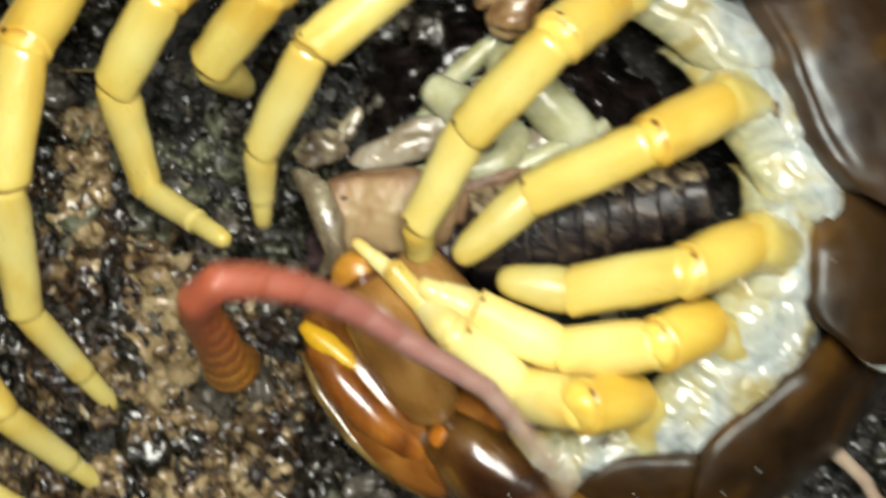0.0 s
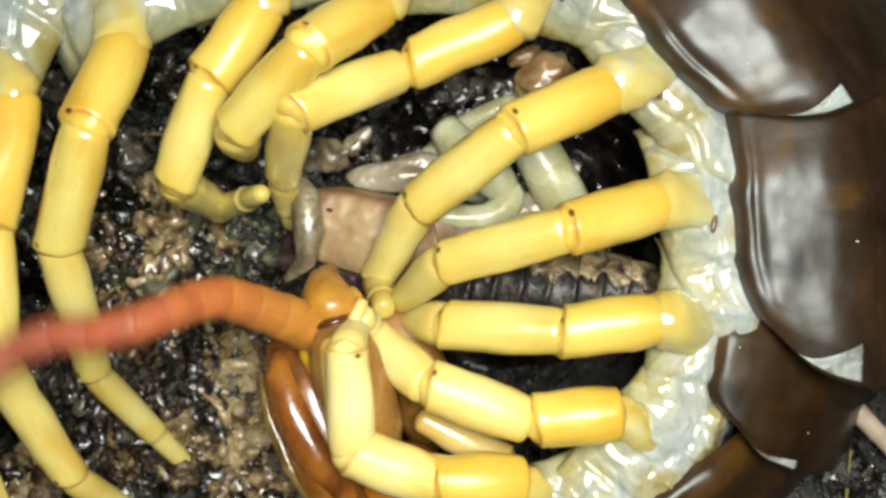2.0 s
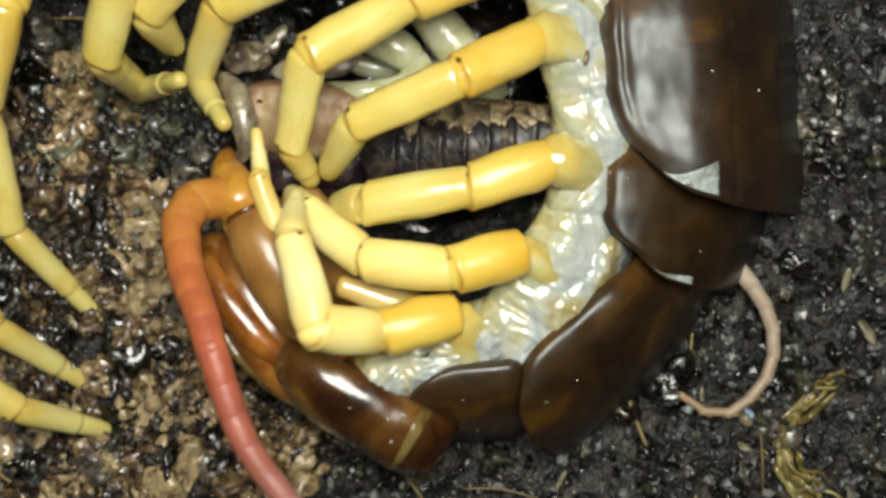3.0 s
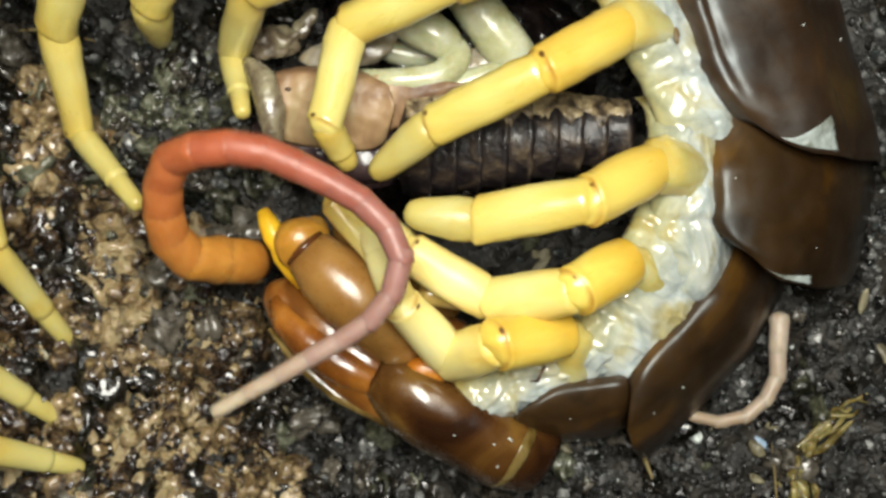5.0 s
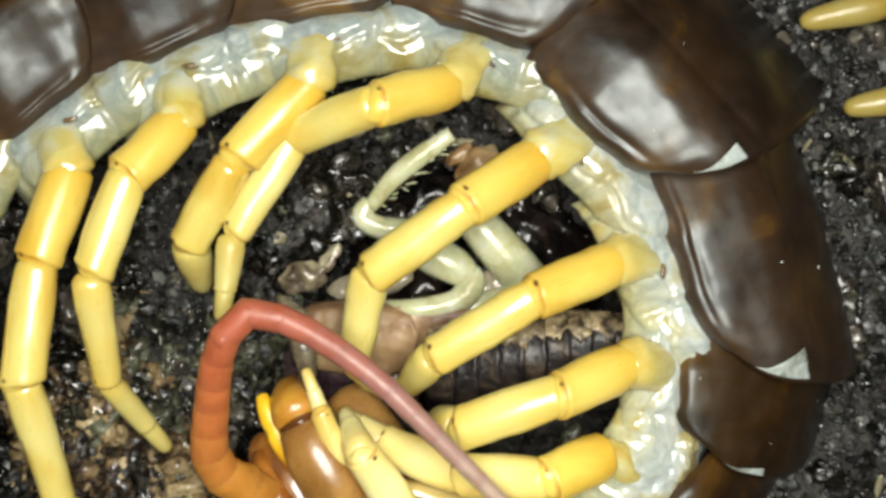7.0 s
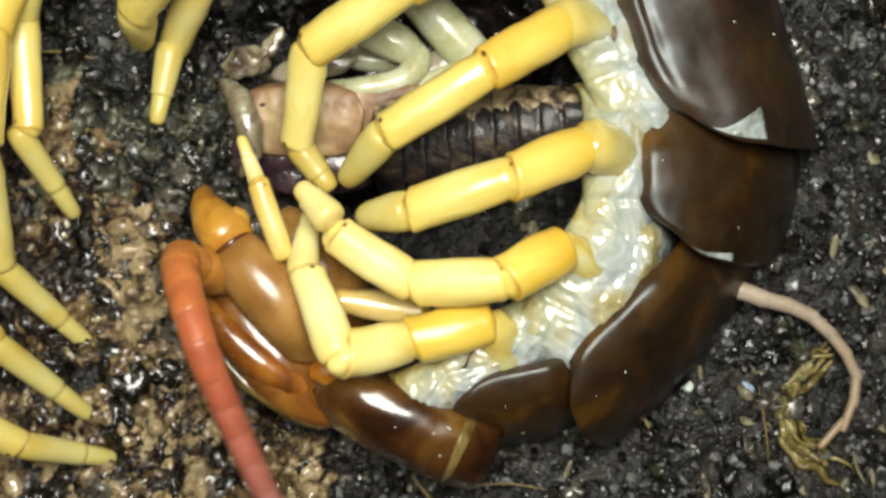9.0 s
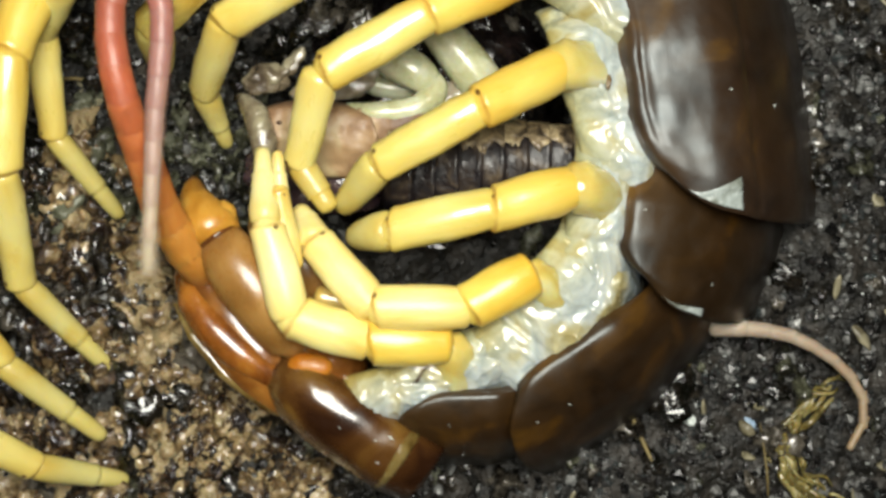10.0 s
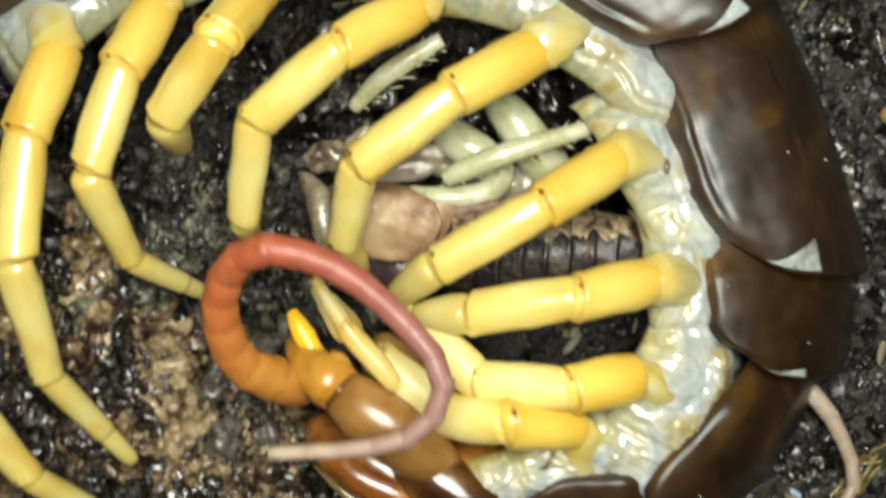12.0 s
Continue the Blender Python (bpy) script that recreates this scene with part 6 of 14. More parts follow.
    walk(legs["Z"][2], [
        (0, pose(0.00678, -0.00116, -0.00465, 67.9, 55.3, 148.1)), (0.5, pose(0.00618, -0.00088, -0.00486, 63.2, 53.5, 155.8)),
        (1, pose(0.00267, -0.00081, -0.00423, -169.3, 62.7, -173.7)), (1.5, pose(0.00389, -0.00093, -0.0048, 126.9, 58.2, 146.9)),
        (2, pose(0.00701, 0.00005, -0.00477, 128.4, 51, 169.9)), (2.5, pose(0.00715, -0.00033, -0.00472, 105, 49.3, 173.3)),
        (3, pose(0.00704, -0.00053, -0.00478, 78.6, 53.5, 143.2)), (5, pose(0.00756, -0.00015, -0.00453, 55.1, 79.5, 86.8)),
        (5.5, pose(0.00807, 0.00006, -0.00428, 16.6, 73.5, 54.7)), (6, pose(0.01031, 0.00081, -0.00169, 5.1, 49.7, 57.4)),
        (6.5, pose(0.01042, 0.00096, -0.00211, 5.5, 58.2, 53.6)), (7, pose(0.01018, 0.00088, -0.00223, 7, 55.8, 51.3)),
        (7.5, pose(0.00673, -0.00064, -0.00484, 90, 75.1, 112.9)), (9.5, pose(0.00537, -0.00173, -0.00482, 176.5, 69.7, 178.1)),
        (10, pose(0.00508, -0.00192, -0.00472, 131.1, 71.7, 148)), (10.5, pose(0.00479, -0.0021, -0.00461, 125.4, 62.3, 153.1)),
        (11, pose(0.00531, -0.00206, -0.00463, 122.7, 58.4, 154.5)), (11.5, pose(0.00418, -0.0023, -0.00443, 122.6, 55.4, 157.7)),
        (12, pose(0.00636, -0.00131, -0.00485, 140.1, 53.9, 166))])
    walk(legs["Y"][0], [
        (0, pose(-0.01357, 0.01508, 0.008, 0, -44.8, -111.8)), (0.5, pose(-0.01421, 0.0155, 0.008, 0, -45.4, -112.2)),
        (1, pose(-0.01515, 0.01579, 0.008, 0, -63.3, -130.7)), (1.5, pose(-0.01512, 0.0154, 0.008, 0, -44.5, -130.9)),
        (2, pose(-0.01472, 0.01583, 0.008, 0, -9.8, -122.7)), (2.5, pose(-0.01496, 0.01485, 0.008, 0, -42.3, -108.9)),
        (3, pose(-0.01427, 0.01366, 0.008, 0, -43.9, -111.6)), (5, pose(-0.01388, 0.01452, 0.008, 0, -44.3, -132.1)),
        (5.5, pose(-0.01427, 0.01458, 0.008, 0, -44.1, -138)), (6, pose(-0.01402, 0.0188, 0.008, 0, -41.4, -145.4)),
        (6.5, pose(-0.01408, 0.01967, 0.008, 0, -11.6, -141.9)), (7, pose(-0.01385, 0.01906, 0.008, 0, -23.7, -133.2)),
        (7.5, pose(-0.0137, 0.01857, 0.008, 0, -14.3, -143.4)), (9.5, pose(-0.01593, 0.01692, 0.008, 0, -23.5, -130.6)),
        (10, pose(-0.01541, 0.01744, 0.008, 0, -23.7, -128.1)), (10.5, pose(-0.01491, 0.01747, 0.008, 0, -25.8, -124.6)),
        (11, pose(-0.0144, 0.01759, 0.008, 0, -25.9, -122.1)), (11.5, pose(-0.01522, 0.01679, 0.008, 0, -25.9, -119.4)),
        (12, pose(-0.01402, 0.01751, 0.008, 0, -25.9, -116.9))])
    walk(legs["Y"][1], [
        (0, pose(0.00397, 0, 0, -36.9, 72.9, -46.1)), (0.5, pose(0.00393, 0, 0, -9.3, 69.8, -11.9)),
        (1, pose(0.00397, 0, 0, -99.5, 82.1, -103.6)), (1.5, pose(0.00399, 0, 0, -13.7, 78.5, -16.1)),
        (2, pose(0.00409, 0, 0, 2.1, 27.3, 12.1)), (2.5, pose(0.00394, 0, 0, -3.3, 68.7, -4.4)),
        (3, pose(0.00404, 0, 0, -17.6, 82.3, -19.9)), (5, pose(0.00401, 0, 0, 120.6, 84.8, 125.4)),
        (5.5, pose(0.00402, 0, 0, 25.7, 81.8, 29.2)), (6, pose(0.004, 0, 0, 22, 39.6, 34.4)),
        (6.5, pose(0.00424, 0, 0, 5.3, 5.5, 27.3)), (7, pose(0.00398, 0, 0, 8.7, 19, 22)),
        (7.5, pose(0.00406, 0, 0, 4.9, 13.4, 20.2)), (9.5, pose(0.00401, 0, 0, -1.1, 75.3, -1.8)),
        (10, pose(0.00398, 0, 0, -18, 70.9, -30.4)), (10.5, pose(0.00402, 0, 0, -9.7, 55.5, -19.4)),
        (11, pose(0.00401, 0, 0, 2.6, 32.5, 5.8)), (11.5, pose(0.00401, 0, 0, -10.4, 55.7, -20.7)),
        (12, pose(0.004, 0, 0, 2, 27.5, 4.6))])
    walk(legs["Y"][2], [
        (0, pose(0.005, -0.00107, -0.00483, 73.4, 69.9, 93)), (0.5, pose(0.00563, -0.00036, -0.0047, 120.1, 69.9, 139.6)),
        (1, pose(0.00381, -0.00068, -0.00502, 111.6, 57, 132.4)), (1.5, pose(0.00496, -0.00028, -0.00494, 95.4, 69.4, 118)),
        (2, pose(0.0084, 0.00092, -0.00227, 38.9, 74.6, 113.9)), (2.5, pose(0.00577, -0.00014, -0.00472, 100.9, 51.1, 163.2)),
        (3, pose(0.00467, -0.00023, -0.00498, 118.1, 51.9, 166.7)), (5, pose(0.00374, 0.00037, -0.00498, 61.3, 57.7, 90.1)),
        (5.5, pose(0.00465, 0.00035, -0.00499, 84.4, 62.8, 115.6)), (6, pose(0.00736, 0.0023, -0.00336, 44.9, 45.6, 75.5)),
        (6.5, pose(0.009, 0.00245, -0.00051, 9.8, 32.5, 50.8)), (7, pose(0.00876, 0.00193, -0.00177, 21.3, 44.8, 52.7)),
        (7.5, pose(0.00876, 0.00173, -0.0012, 11.8, 42.2, 45.2)), (9.5, pose(0.00526, -0.00004, -0.0048, 17.3, 5.8, 47.1)),
        (10, pose(0.00538, -0.00083, -0.00471, 18.1, 42.2, 44.9)), (10.5, pose(0.0067, -0.00094, -0.00413, 19.3, 59.5, 37.5)),
        (11, pose(0.00833, 0.00044, -0.00276, 29.8, 69.4, 49.7)), (11.5, pose(0.00663, -0.00099, -0.00411, 23.5, 62.3, 44)),
        (12, pose(0.00879, 0.00039, -0.00249, 34.1, 63.6, 63.1))])
    walk(legs["Y"][3], [
        (0, pose(0.0049, 0.00098, -0.01043, 47.5, -18.4, 61.5)), (0.5, pose(0.00405, 0.00099, -0.01037, 50, -22.7, 55.6)),
        (1, pose(0.00162, 0.00172, -0.01002, 95.3, 37.2, 139.6)), (1.5, pose(0.00398, 0.00156, -0.0105, 52.6, -28.9, 47.6)),
        (2, pose(0.00777, 0.00235, -0.00795, 17.5, -66.2, 119.1)), (2.5, pose(0.00219, 0.00094, -0.00936, 76.5, -51.3, 49.8)),
        (3, pose(0.0011, 0.00062, -0.00965, 73.1, -47.3, 50.2)), (5, pose(0.00374, 0.00355, -0.01001, 46.5, -16.1, 68.6)),
        (5.5, pose(0.00347, 0.00282, -0.01032, 64.6, -43.9, 62.4)), (6, pose(0.00842, 0.00642, -0.0077, 48.1, 32.7, 96.7)),
        (6.5, pose(0.01225, 0.00644, -0.00378, 14.7, 40.6, 83.9)), (7, pose(0.01135, 0.00533, -0.00602, 30.9, 43.3, 88.9)),
        (7.5, pose(0.0119, 0.0049, -0.00525, 16.8, 40.1, 74.1)), (9.5, pose(0.00926, 0.00427, -0.0054, 30.5, 44.8, 85)),
        (10, pose(0.0085, 0.00229, -0.00871, 27, 34.1, 83.1)), (10.5, pose(0.00912, 0.00091, -0.00929, 26.3, -15.6, 69.5)),
        (11, pose(0.0097, 0.00206, -0.00843, 36.2, 44.9, 98.8)), (11.5, pose(0.00864, 0.00094, -0.00942, 25.7, -13, 67.2)),
        (12, pose(0.01, 0.00279, -0.00792, 39.4, 47.2, 110.3))])
    walk(legs["X"][0], [
        (0, pose(-0.01949, 0.01369, 0.008, 0, -40, -101)), (0.5, pose(-0.02037, 0.01421, 0.008, 0, -34.9, -91.7)),
        (1, pose(-0.02039, 0.01468, 0.008, 0, -24.8, -99)), (1.5, pose(-0.02057, 0.01435, 0.008, 0, -31.3, -99.9)),
        (2, pose(-0.02082, 0.01396, 0.008, 0, -35, -101.2)), (2.5, pose(-0.02036, 0.01429, 0.008, 0, -31.1, -101.8)),
        (3, pose(-0.02009, 0.01377, 0.008, 0, -26.9, -102.6)), (5, pose(-0.01913, 0.01593, 0.008, 0, -8.2, -109.8)),
        (5.5, pose(-0.01931, 0.01662, 0.008, 0, -4.5, -110.7)), (6, pose(-0.01974, 0.01715, 0.008, 0, -4.3, -109.5)),
        (6.5, pose(-0.01997, 0.01767, 0.008, 0, -5.7, -109)), (7, pose(-0.01959, 0.01701, 0.008, 0, -9.5, -110.4)),
        (7.5, pose(-0.01945, 0.01612, 0.008, 0, -8, -111.5)), (9.5, pose(-0.01885, 0.01493, 0.008, 0, -13.6, -109.3)),
        (10, pose(-0.01933, 0.01517, 0.008, 0, -15.4, -108.5)), (10.5, pose(-0.01893, 0.0151, 0.008, 0, -15.5, -108.4)),
        (11, pose(-0.01899, 0.01544, 0.008, 0, -17.3, -107.6)), (11.5, pose(-0.01963, 0.01499, 0.008, 0, -29.1, -105)),
        (12, pose(-0.01907, 0.01583, 0.008, 0, -19.1, -108.9))])
    walk(legs["X"][1], [
        (0, pose(0.00482, 0, 0, -2.1, 55.9, -3.1)), (0.5, pose(0.00489, 0, 0, -16.1, 54.9, -26.6)),
        (1, pose(0.00489, 0, 0, -2, 46.8, -4.4)), (1.5, pose(0.00482, 0, 0, -9.7, 54.2, -17.2)),
        (2, pose(0.00489, 0, 0, -11.1, 60.9, -17.5)), (2.5, pose(0.00484, 0, 0, -8.5, 54.1, -15.2)),
        (3, pose(0.00487, 0, 0, -9.9, 56.1, -19.2)), (5, pose(0.00492, 0, 0, 0.6, 16.9, 4.5)),
        (5.5, pose(0.00506, 0, 0, 0.7, 4.5, 8.7)), (6, pose(0.00532, 0, 0, 0.6, 1.4, 7.8)),
        (6.5, pose(0.00556, 0, 0, 0.4, 14.3, 3.7)), (7, pose(0.00514, 0, 0, 1.5, 10.8, 9.4)),
        (7.5, pose(0.00503, 0, 0, 1.7, 7.8, 12)), (9.5, pose(0.0049, 0, 0, 2.5, 19.1, 10.6)),
        (10, pose(0.00491, 0, 0, 2.4, 25.3, 9)), (10.5, pose(0.00487, 0, 0, 2.6, 25.4, 9.7)),
        (11, pose(0.00488, 0, 0, 1.4, 27.3, 4.7)), (11.5, pose(0.00483, 0, 0, 0.2, 45.1, 0.3)),
        (12, pose(0.00489, 0, 0, 3, 20.3, 9.1))])
    walk(legs["X"][2], [
        (0, pose(0.00819, -0.00018, -0.00499, 18.8, 76.4, 23.5)), (0.5, pose(0.00796, -0.00154, -0.00489, 1.6, 67.2, 2.4)),
        (1, pose(0.00897, -0.00032, -0.00437, 4.2, 57.1, 8.5)), (1.5, pose(0.00815, -0.00103, -0.00483, 15.6, 57.5, 27.2)),
        (2, pose(0.00767, -0.00088, -0.00524, 22, 62.9, 34.1)), (2.5, pose(0.00822, -0.00092, -0.00485, 16.7, 56.9, 29.4)),
        (3, pose(0.00801, -0.0011, -0.00496, 12.5, 53.8, 24.9)), (5, pose(0.01057, 0.00044, -0.00172, 4.3, 25.8, 30.2)),
        (5.5, pose(0.011, 0.00091, -0.00047, 2.4, 21.3, 30.9)), (6, pose(0.01132, 0.00082, -0.00015, 2.2, 22.3, 29.2)),
        (6.5, pose(0.01134, 0.00037, -0.00148, 3.3, 14.5, 34.5)), (7, pose(0.01096, 0.00096, -0.00113, 4.7, 31.3, 27.5)),
        (7.5, pose(0.01089, 0.00125, -0.00082, 3.8, 32.6, 25.7)), (9.5, pose(0.01045, 0.00104, -0.00196, 3.3, 48.7, 11.5)),
        (10, pose(0.01025, 0.00085, -0.00256, 5.1, 49.2, 16.1)), (10.5, pose(0.01017, 0.0009, -0.00256, 3.5, 50.9, 10.6)),
        (11, pose(0.01019, 0.00044, -0.00275, 5.7, 49.3, 16.5)), (11.5, pose(0.00907, 0.00002, -0.00425, 14.4, 60.1, 25.5)),
        (12, pose(0.01059, 0.00091, -0.00213, 9.1, 50.5, 24.1))])
    walk(legs["X"][3], [
        (0, pose(0.00969, 0.00047, -0.01174, 53.2, 57.1, 83.4)), (0.5, pose(0.01068, -0.00142, -0.01136, 38.3, 58.3, 63.4)),
        (1, pose(0.01272, 0.00024, -0.01023, 24.5, 44.2, 59.9)), (1.5, pose(0.01148, 0.00068, -0.01072, 34.9, 50.4, 68.5)),
        (2, pose(0.01031, 0.00091, -0.01148, 40.3, 48.8, 74.8)), (2.5, pose(0.01156, 0.00096, -0.01071, 35.8, 49.1, 71.9)),
        (3, pose(0.01173, 0.00062, -0.01054, 28.3, 42.2, 67.5)), (5, pose(0.01605, 0.00362, -0.00478, 8.5, 46.6, 51.5)),
        (5.5, pose(0.01662, 0.00427, -0.00302, 4.6, 42.4, 51)), (6, pose(0.01703, 0.00401, -0.00284, 4.1, 36.8, 52.1)),
        (6.5, pose(0.01697, 0.00424, -0.00324, 5.1, 34.9, 49.7)), (7, pose(0.01625, 0.00371, -0.00475, 8.9, 32.9, 56.2)),
        (7.5, pose(0.01621, 0.0038, -0.0046, 8.1, 37.3, 58.2)), (9.5, pose(0.01498, 0.00196, -0.00722, 14.3, 39.4, 62.8)),
        (10, pose(0.01459, 0.0021, -0.00779, 15.7, 38.6, 61.8)), (10.5, pose(0.01448, 0.00171, -0.00795, 15.3, 38, 60)),
        (11, pose(0.01455, 0.00173, -0.00804, 17.2, 40, 59.5)), (11.5, pose(0.01221, 0.00152, -0.0103, 31.1, 46.1, 67)),
        (12, pose(0.01462, 0.00272, -0.0075, 19.7, 43.8, 60.5))])
    walk(legs["W"][0], [
        (0, pose(-0.02483, 0.01152, 0.008, 0, -14.5, -95.9)), (0.5, pose(-0.02532, 0.01173, 0.008, 0, -14.4, -95.9)),
        (1, pose(-0.0254, 0.0114, 0.008, 0, -14.4, -95.9)), (1.5, pose(-0.02551, 0.01149, 0.008, 0, -14.4, -95.9)),
        (2, pose(-0.02555, 0.01155, 0.008, 0, -14.4, -95.9)), (2.5, pose(-0.02546, 0.01147, 0.008, 0, -14.4, -95.9)),
        (3, pose(-0.02529, 0.01109, 0.008, 0, -14.5, -95.9)), (5, pose(-0.02528, 0.01144, 0.008, 0, -14.5, -96)),
        (5.5, pose(-0.02518, 0.01197, 0.008, 0, -14.5, -95.9)), (6, pose(-0.02524, 0.01203, 0.008, 0, -14.4, -95.9)),
        (6.5, pose(-0.0252, 0.01207, 0.008, 0, -14.4, -95.9)), (7, pose(-0.02516, 0.01212, 0.008, 0, -14.4, -95.9)),
        (7.5, pose(-0.02512, 0.01216, 0.008, 0, -14.4, -95.9)), (9.5, pose(-0.02495, 0.01232, 0.008, 0, -14.5, -95.9)),
        (10, pose(-0.02538, 0.0124, 0.008, 0, -14.5, -95.9)), (10.5, pose(-0.02491, 0.01264, 0.008, 0, -14.5, -95.9)),
        (11, pose(-0.02507, 0.01212, 0.008, 0, -14.5, -95.9)), (11.5, pose(-0.0251, 0.01213, 0.008, 0, -14.5, -95.9)),
        (12, pose(-0.02527, 0.01169, 0.008, 0, -14.4, -95.9))])
    walk(legs["W"][1], [
        (0, pose(0.00581, 0, 0, 1.7, 22.9, 6.8)), (0.5, pose(0.00581, 0, 0, 1.7, 22.9, 6.8)),
        (1, pose(0.00581, 0, 0, 1.7, 22.9, 6.8)), (1.5, pose(0.00581, 0, 0, 1.7, 22.9, 6.8)),
        (2, pose(0.00581, 0, 0, 1.7, 22.9, 6.7)), (2.5, pose(0.00581, 0, 0, 1.7, 22.9, 6.8)),
        (3, pose(0.00581, 0, 0, 1.7, 22.9, 6.8)), (5, pose(0.00581, 0, 0, 1.7, 22.9, 6.9)),
        (5.5, pose(0.00581, 0, 0, 1.7, 22.9, 6.8)), (6, pose(0.00581, 0, 0, 1.7, 22.9, 6.8)),
        (6.5, pose(0.00582, 0, 0, 1.6, 24.2, 6.2)), (7, pose(0.00582, 0, 0, 1.6, 24.2, 6.2)),
        (7.5, pose(0.00581, 0, 0, 1.7, 22.9, 6.8)), (9.5, pose(0.00581, 0, 0, 1.7, 22.9, 6.8)),
        (10, pose(0.00581, 0, 0, 1.7, 22.9, 6.8)), (10.5, pose(0.00581, 0, 0, 1.7, 22.9, 6.8)),
        (11, pose(0.00581, 0, 0, 1.7, 22.9, 6.8)), (11.5, pose(0.00581, 0, 0, 1.7, 22.9, 6.8)),
        (12, pose(0.00581, 0, 0, 1.7, 22.9, 6.8))])
    walk(legs["W"][2], [
        (0, pose(0.01138, 0.00067, -0.00237, 9.2, 41.4, 34)), (0.5, pose(0.01138, 0.00067, -0.00236, 9.2, 41.4, 34)),
        (1, pose(0.01138, 0.00067, -0.00236, 9.2, 41.4, 34)), (1.5, pose(0.01138, 0.00066, -0.00236, 9.2, 41.4, 33.9)),
        (2, pose(0.01138, 0.00066, -0.00236, 9.2, 41.5, 33.9)), (2.5, pose(0.01138, 0.00066, -0.00236, 9.2, 41.4, 33.9)),
        (3, pose(0.01138, 0.00067, -0.00237, 9.2, 41.4, 34)), (5, pose(0.01138, 0.00067, -0.00237, 9.2, 41.4, 34)),
        (5.5, pose(0.01138, 0.00067, -0.00237, 9.2, 41.4, 34)), (6, pose(0.01138, 0.00066, -0.00236, 9.2, 41.4, 33.9)),
        (6.5, pose(0.01137, 0.0006, -0.00251, 9.2, 41.4, 33.9)), (7, pose(0.01137, 0.0006, -0.00251, 9.2, 41.4, 34)),
        (7.5, pose(0.01138, 0.00067, -0.00236, 9.2, 41.4, 34)), (9.5, pose(0.01138, 0.00067, -0.00237, 9.2, 41.4, 33.9)),
        (10, pose(0.01138, 0.00067, -0.00237, 9.2, 41.4, 34)), (10.5, pose(0.01138, 0.00067, -0.00237, 9.2, 41.4, 34)),
        (11, pose(0.01138, 0.00066, -0.00237, 9.2, 41.4, 33.9)), (11.5, pose(0.01138, 0.00066, -0.00237, 9.2, 41.4, 33.9)),
        (12, pose(0.01138, 0.00066, -0.00236, 9.2, 41.4, 33.9))])
    walk(legs["W"][3], [
        (0, pose(0.0158, 0.00364, -0.00707, 15.7, 48.5, 57)), (0.5, pose(0.01579, 0.00364, -0.00706, 15.7, 48, 57.6)),
        (1, pose(0.01579, 0.00364, -0.00706, 17.2, 51.1, 60.6)), (1.5, pose(0.0158, 0.00363, -0.00706, 17.5, 53, 59.9)),
        (2, pose(0.0158, 0.00362, -0.00706, 17.2, 50.8, 61)), (2.5, pose(0.0158, 0.00363, -0.00706, 17.3, 50, 62.5)),
        (3, pose(0.0158, 0.00364, -0.00707, 17.4, 47.9, 65.8)), (5, pose(0.0158, 0.00365, -0.00707, 16.3, 46.4, 61.8)),
        (5.5, pose(0.0158, 0.00365, -0.00707, 16, 46, 60.9)), (6, pose(0.0158, 0.00363, -0.00706, 15.3, 43.4, 60.2)),
        (6.5, pose(0.0158, 0.00358, -0.00721, 15.1, 43.4, 58.9)), (7, pose(0.0158, 0.00358, -0.00721, 14.8, 43.5, 57.6)),
        (7.5, pose(0.0158, 0.00364, -0.00706, 14.7, 43.8, 56.5)), (9.5, pose(0.0158, 0.00364, -0.00707, 13.4, 41.9, 52)),
        (10, pose(0.0158, 0.00364, -0.00707, 13.4, 36.9, 55.3)), (10.5, pose(0.0158, 0.00364, -0.00707, 12.5, 38, 49.8)),
        (11, pose(0.0158, 0.00364, -0.00707, 14.2, 42.9, 54.9)), (11.5, pose(0.0158, 0.00364, -0.00707, 14.6, 43.9, 55.8)),
        (12, pose(0.0158, 0.00364, -0.00706, 15.8, 46, 60.1))])
    walk(legs["V"][0], [
        (0, pose(-0.02683, 0.00336, 0.008, 0, -15.7, -102.8)), (0.5, pose(-0.02683, 0.00336, 0.008, 0, -15.7, -102.8)),
        (1, pose(-0.02683, 0.00336, 0.008, 0, -15.7, -102.8)), (1.5, pose(-0.02683, 0.00336, 0.008, 0, -15.7, -102.8)),
        (2, pose(-0.02683, 0.00336, 0.008, 0, -15.7, -102.7)), (2.5, pose(-0.02683, 0.00336, 0.008, 0, -15.7, -102.8)),
        (3, pose(-0.02683, 0.00336, 0.008, 0, -15.7, -102.8)), (5, pose(-0.02683, 0.00336, 0.008, 0, -15.7, -102.8)),
        (5.5, pose(-0.02683, 0.00336, 0.008, 0, -15.7, -102.8)), (6, pose(-0.02683, 0.00336, 0.008, 0, -15.7, -102.8)),
        (6.5, pose(-0.02683, 0.00336, 0.008, 0, -15.6, -102.7)), (7, pose(-0.02683, 0.00336, 0.008, 0, -15.6, -102.7)),
        (7.5, pose(-0.02683, 0.00336, 0.008, 0, -15.7, -102.8)), (9.5, pose(-0.02683, 0.00336, 0.008, 0, -15.7, -102.8)),
        (10, pose(-0.02683, 0.00336, 0.008, 0, -15.7, -102.8)), (10.5, pose(-0.02683, 0.00336, 0.008, 0, -15.7, -102.8)),
        (11, pose(-0.02683, 0.00336, 0.008, 0, -15.7, -102.8)), (11.5, pose(-0.02683, 0.00336, 0.008, 0, -15.7, -102.8)),
        (12, pose(-0.02683, 0.00336, 0.008, 0, -15.7, -102.8))])
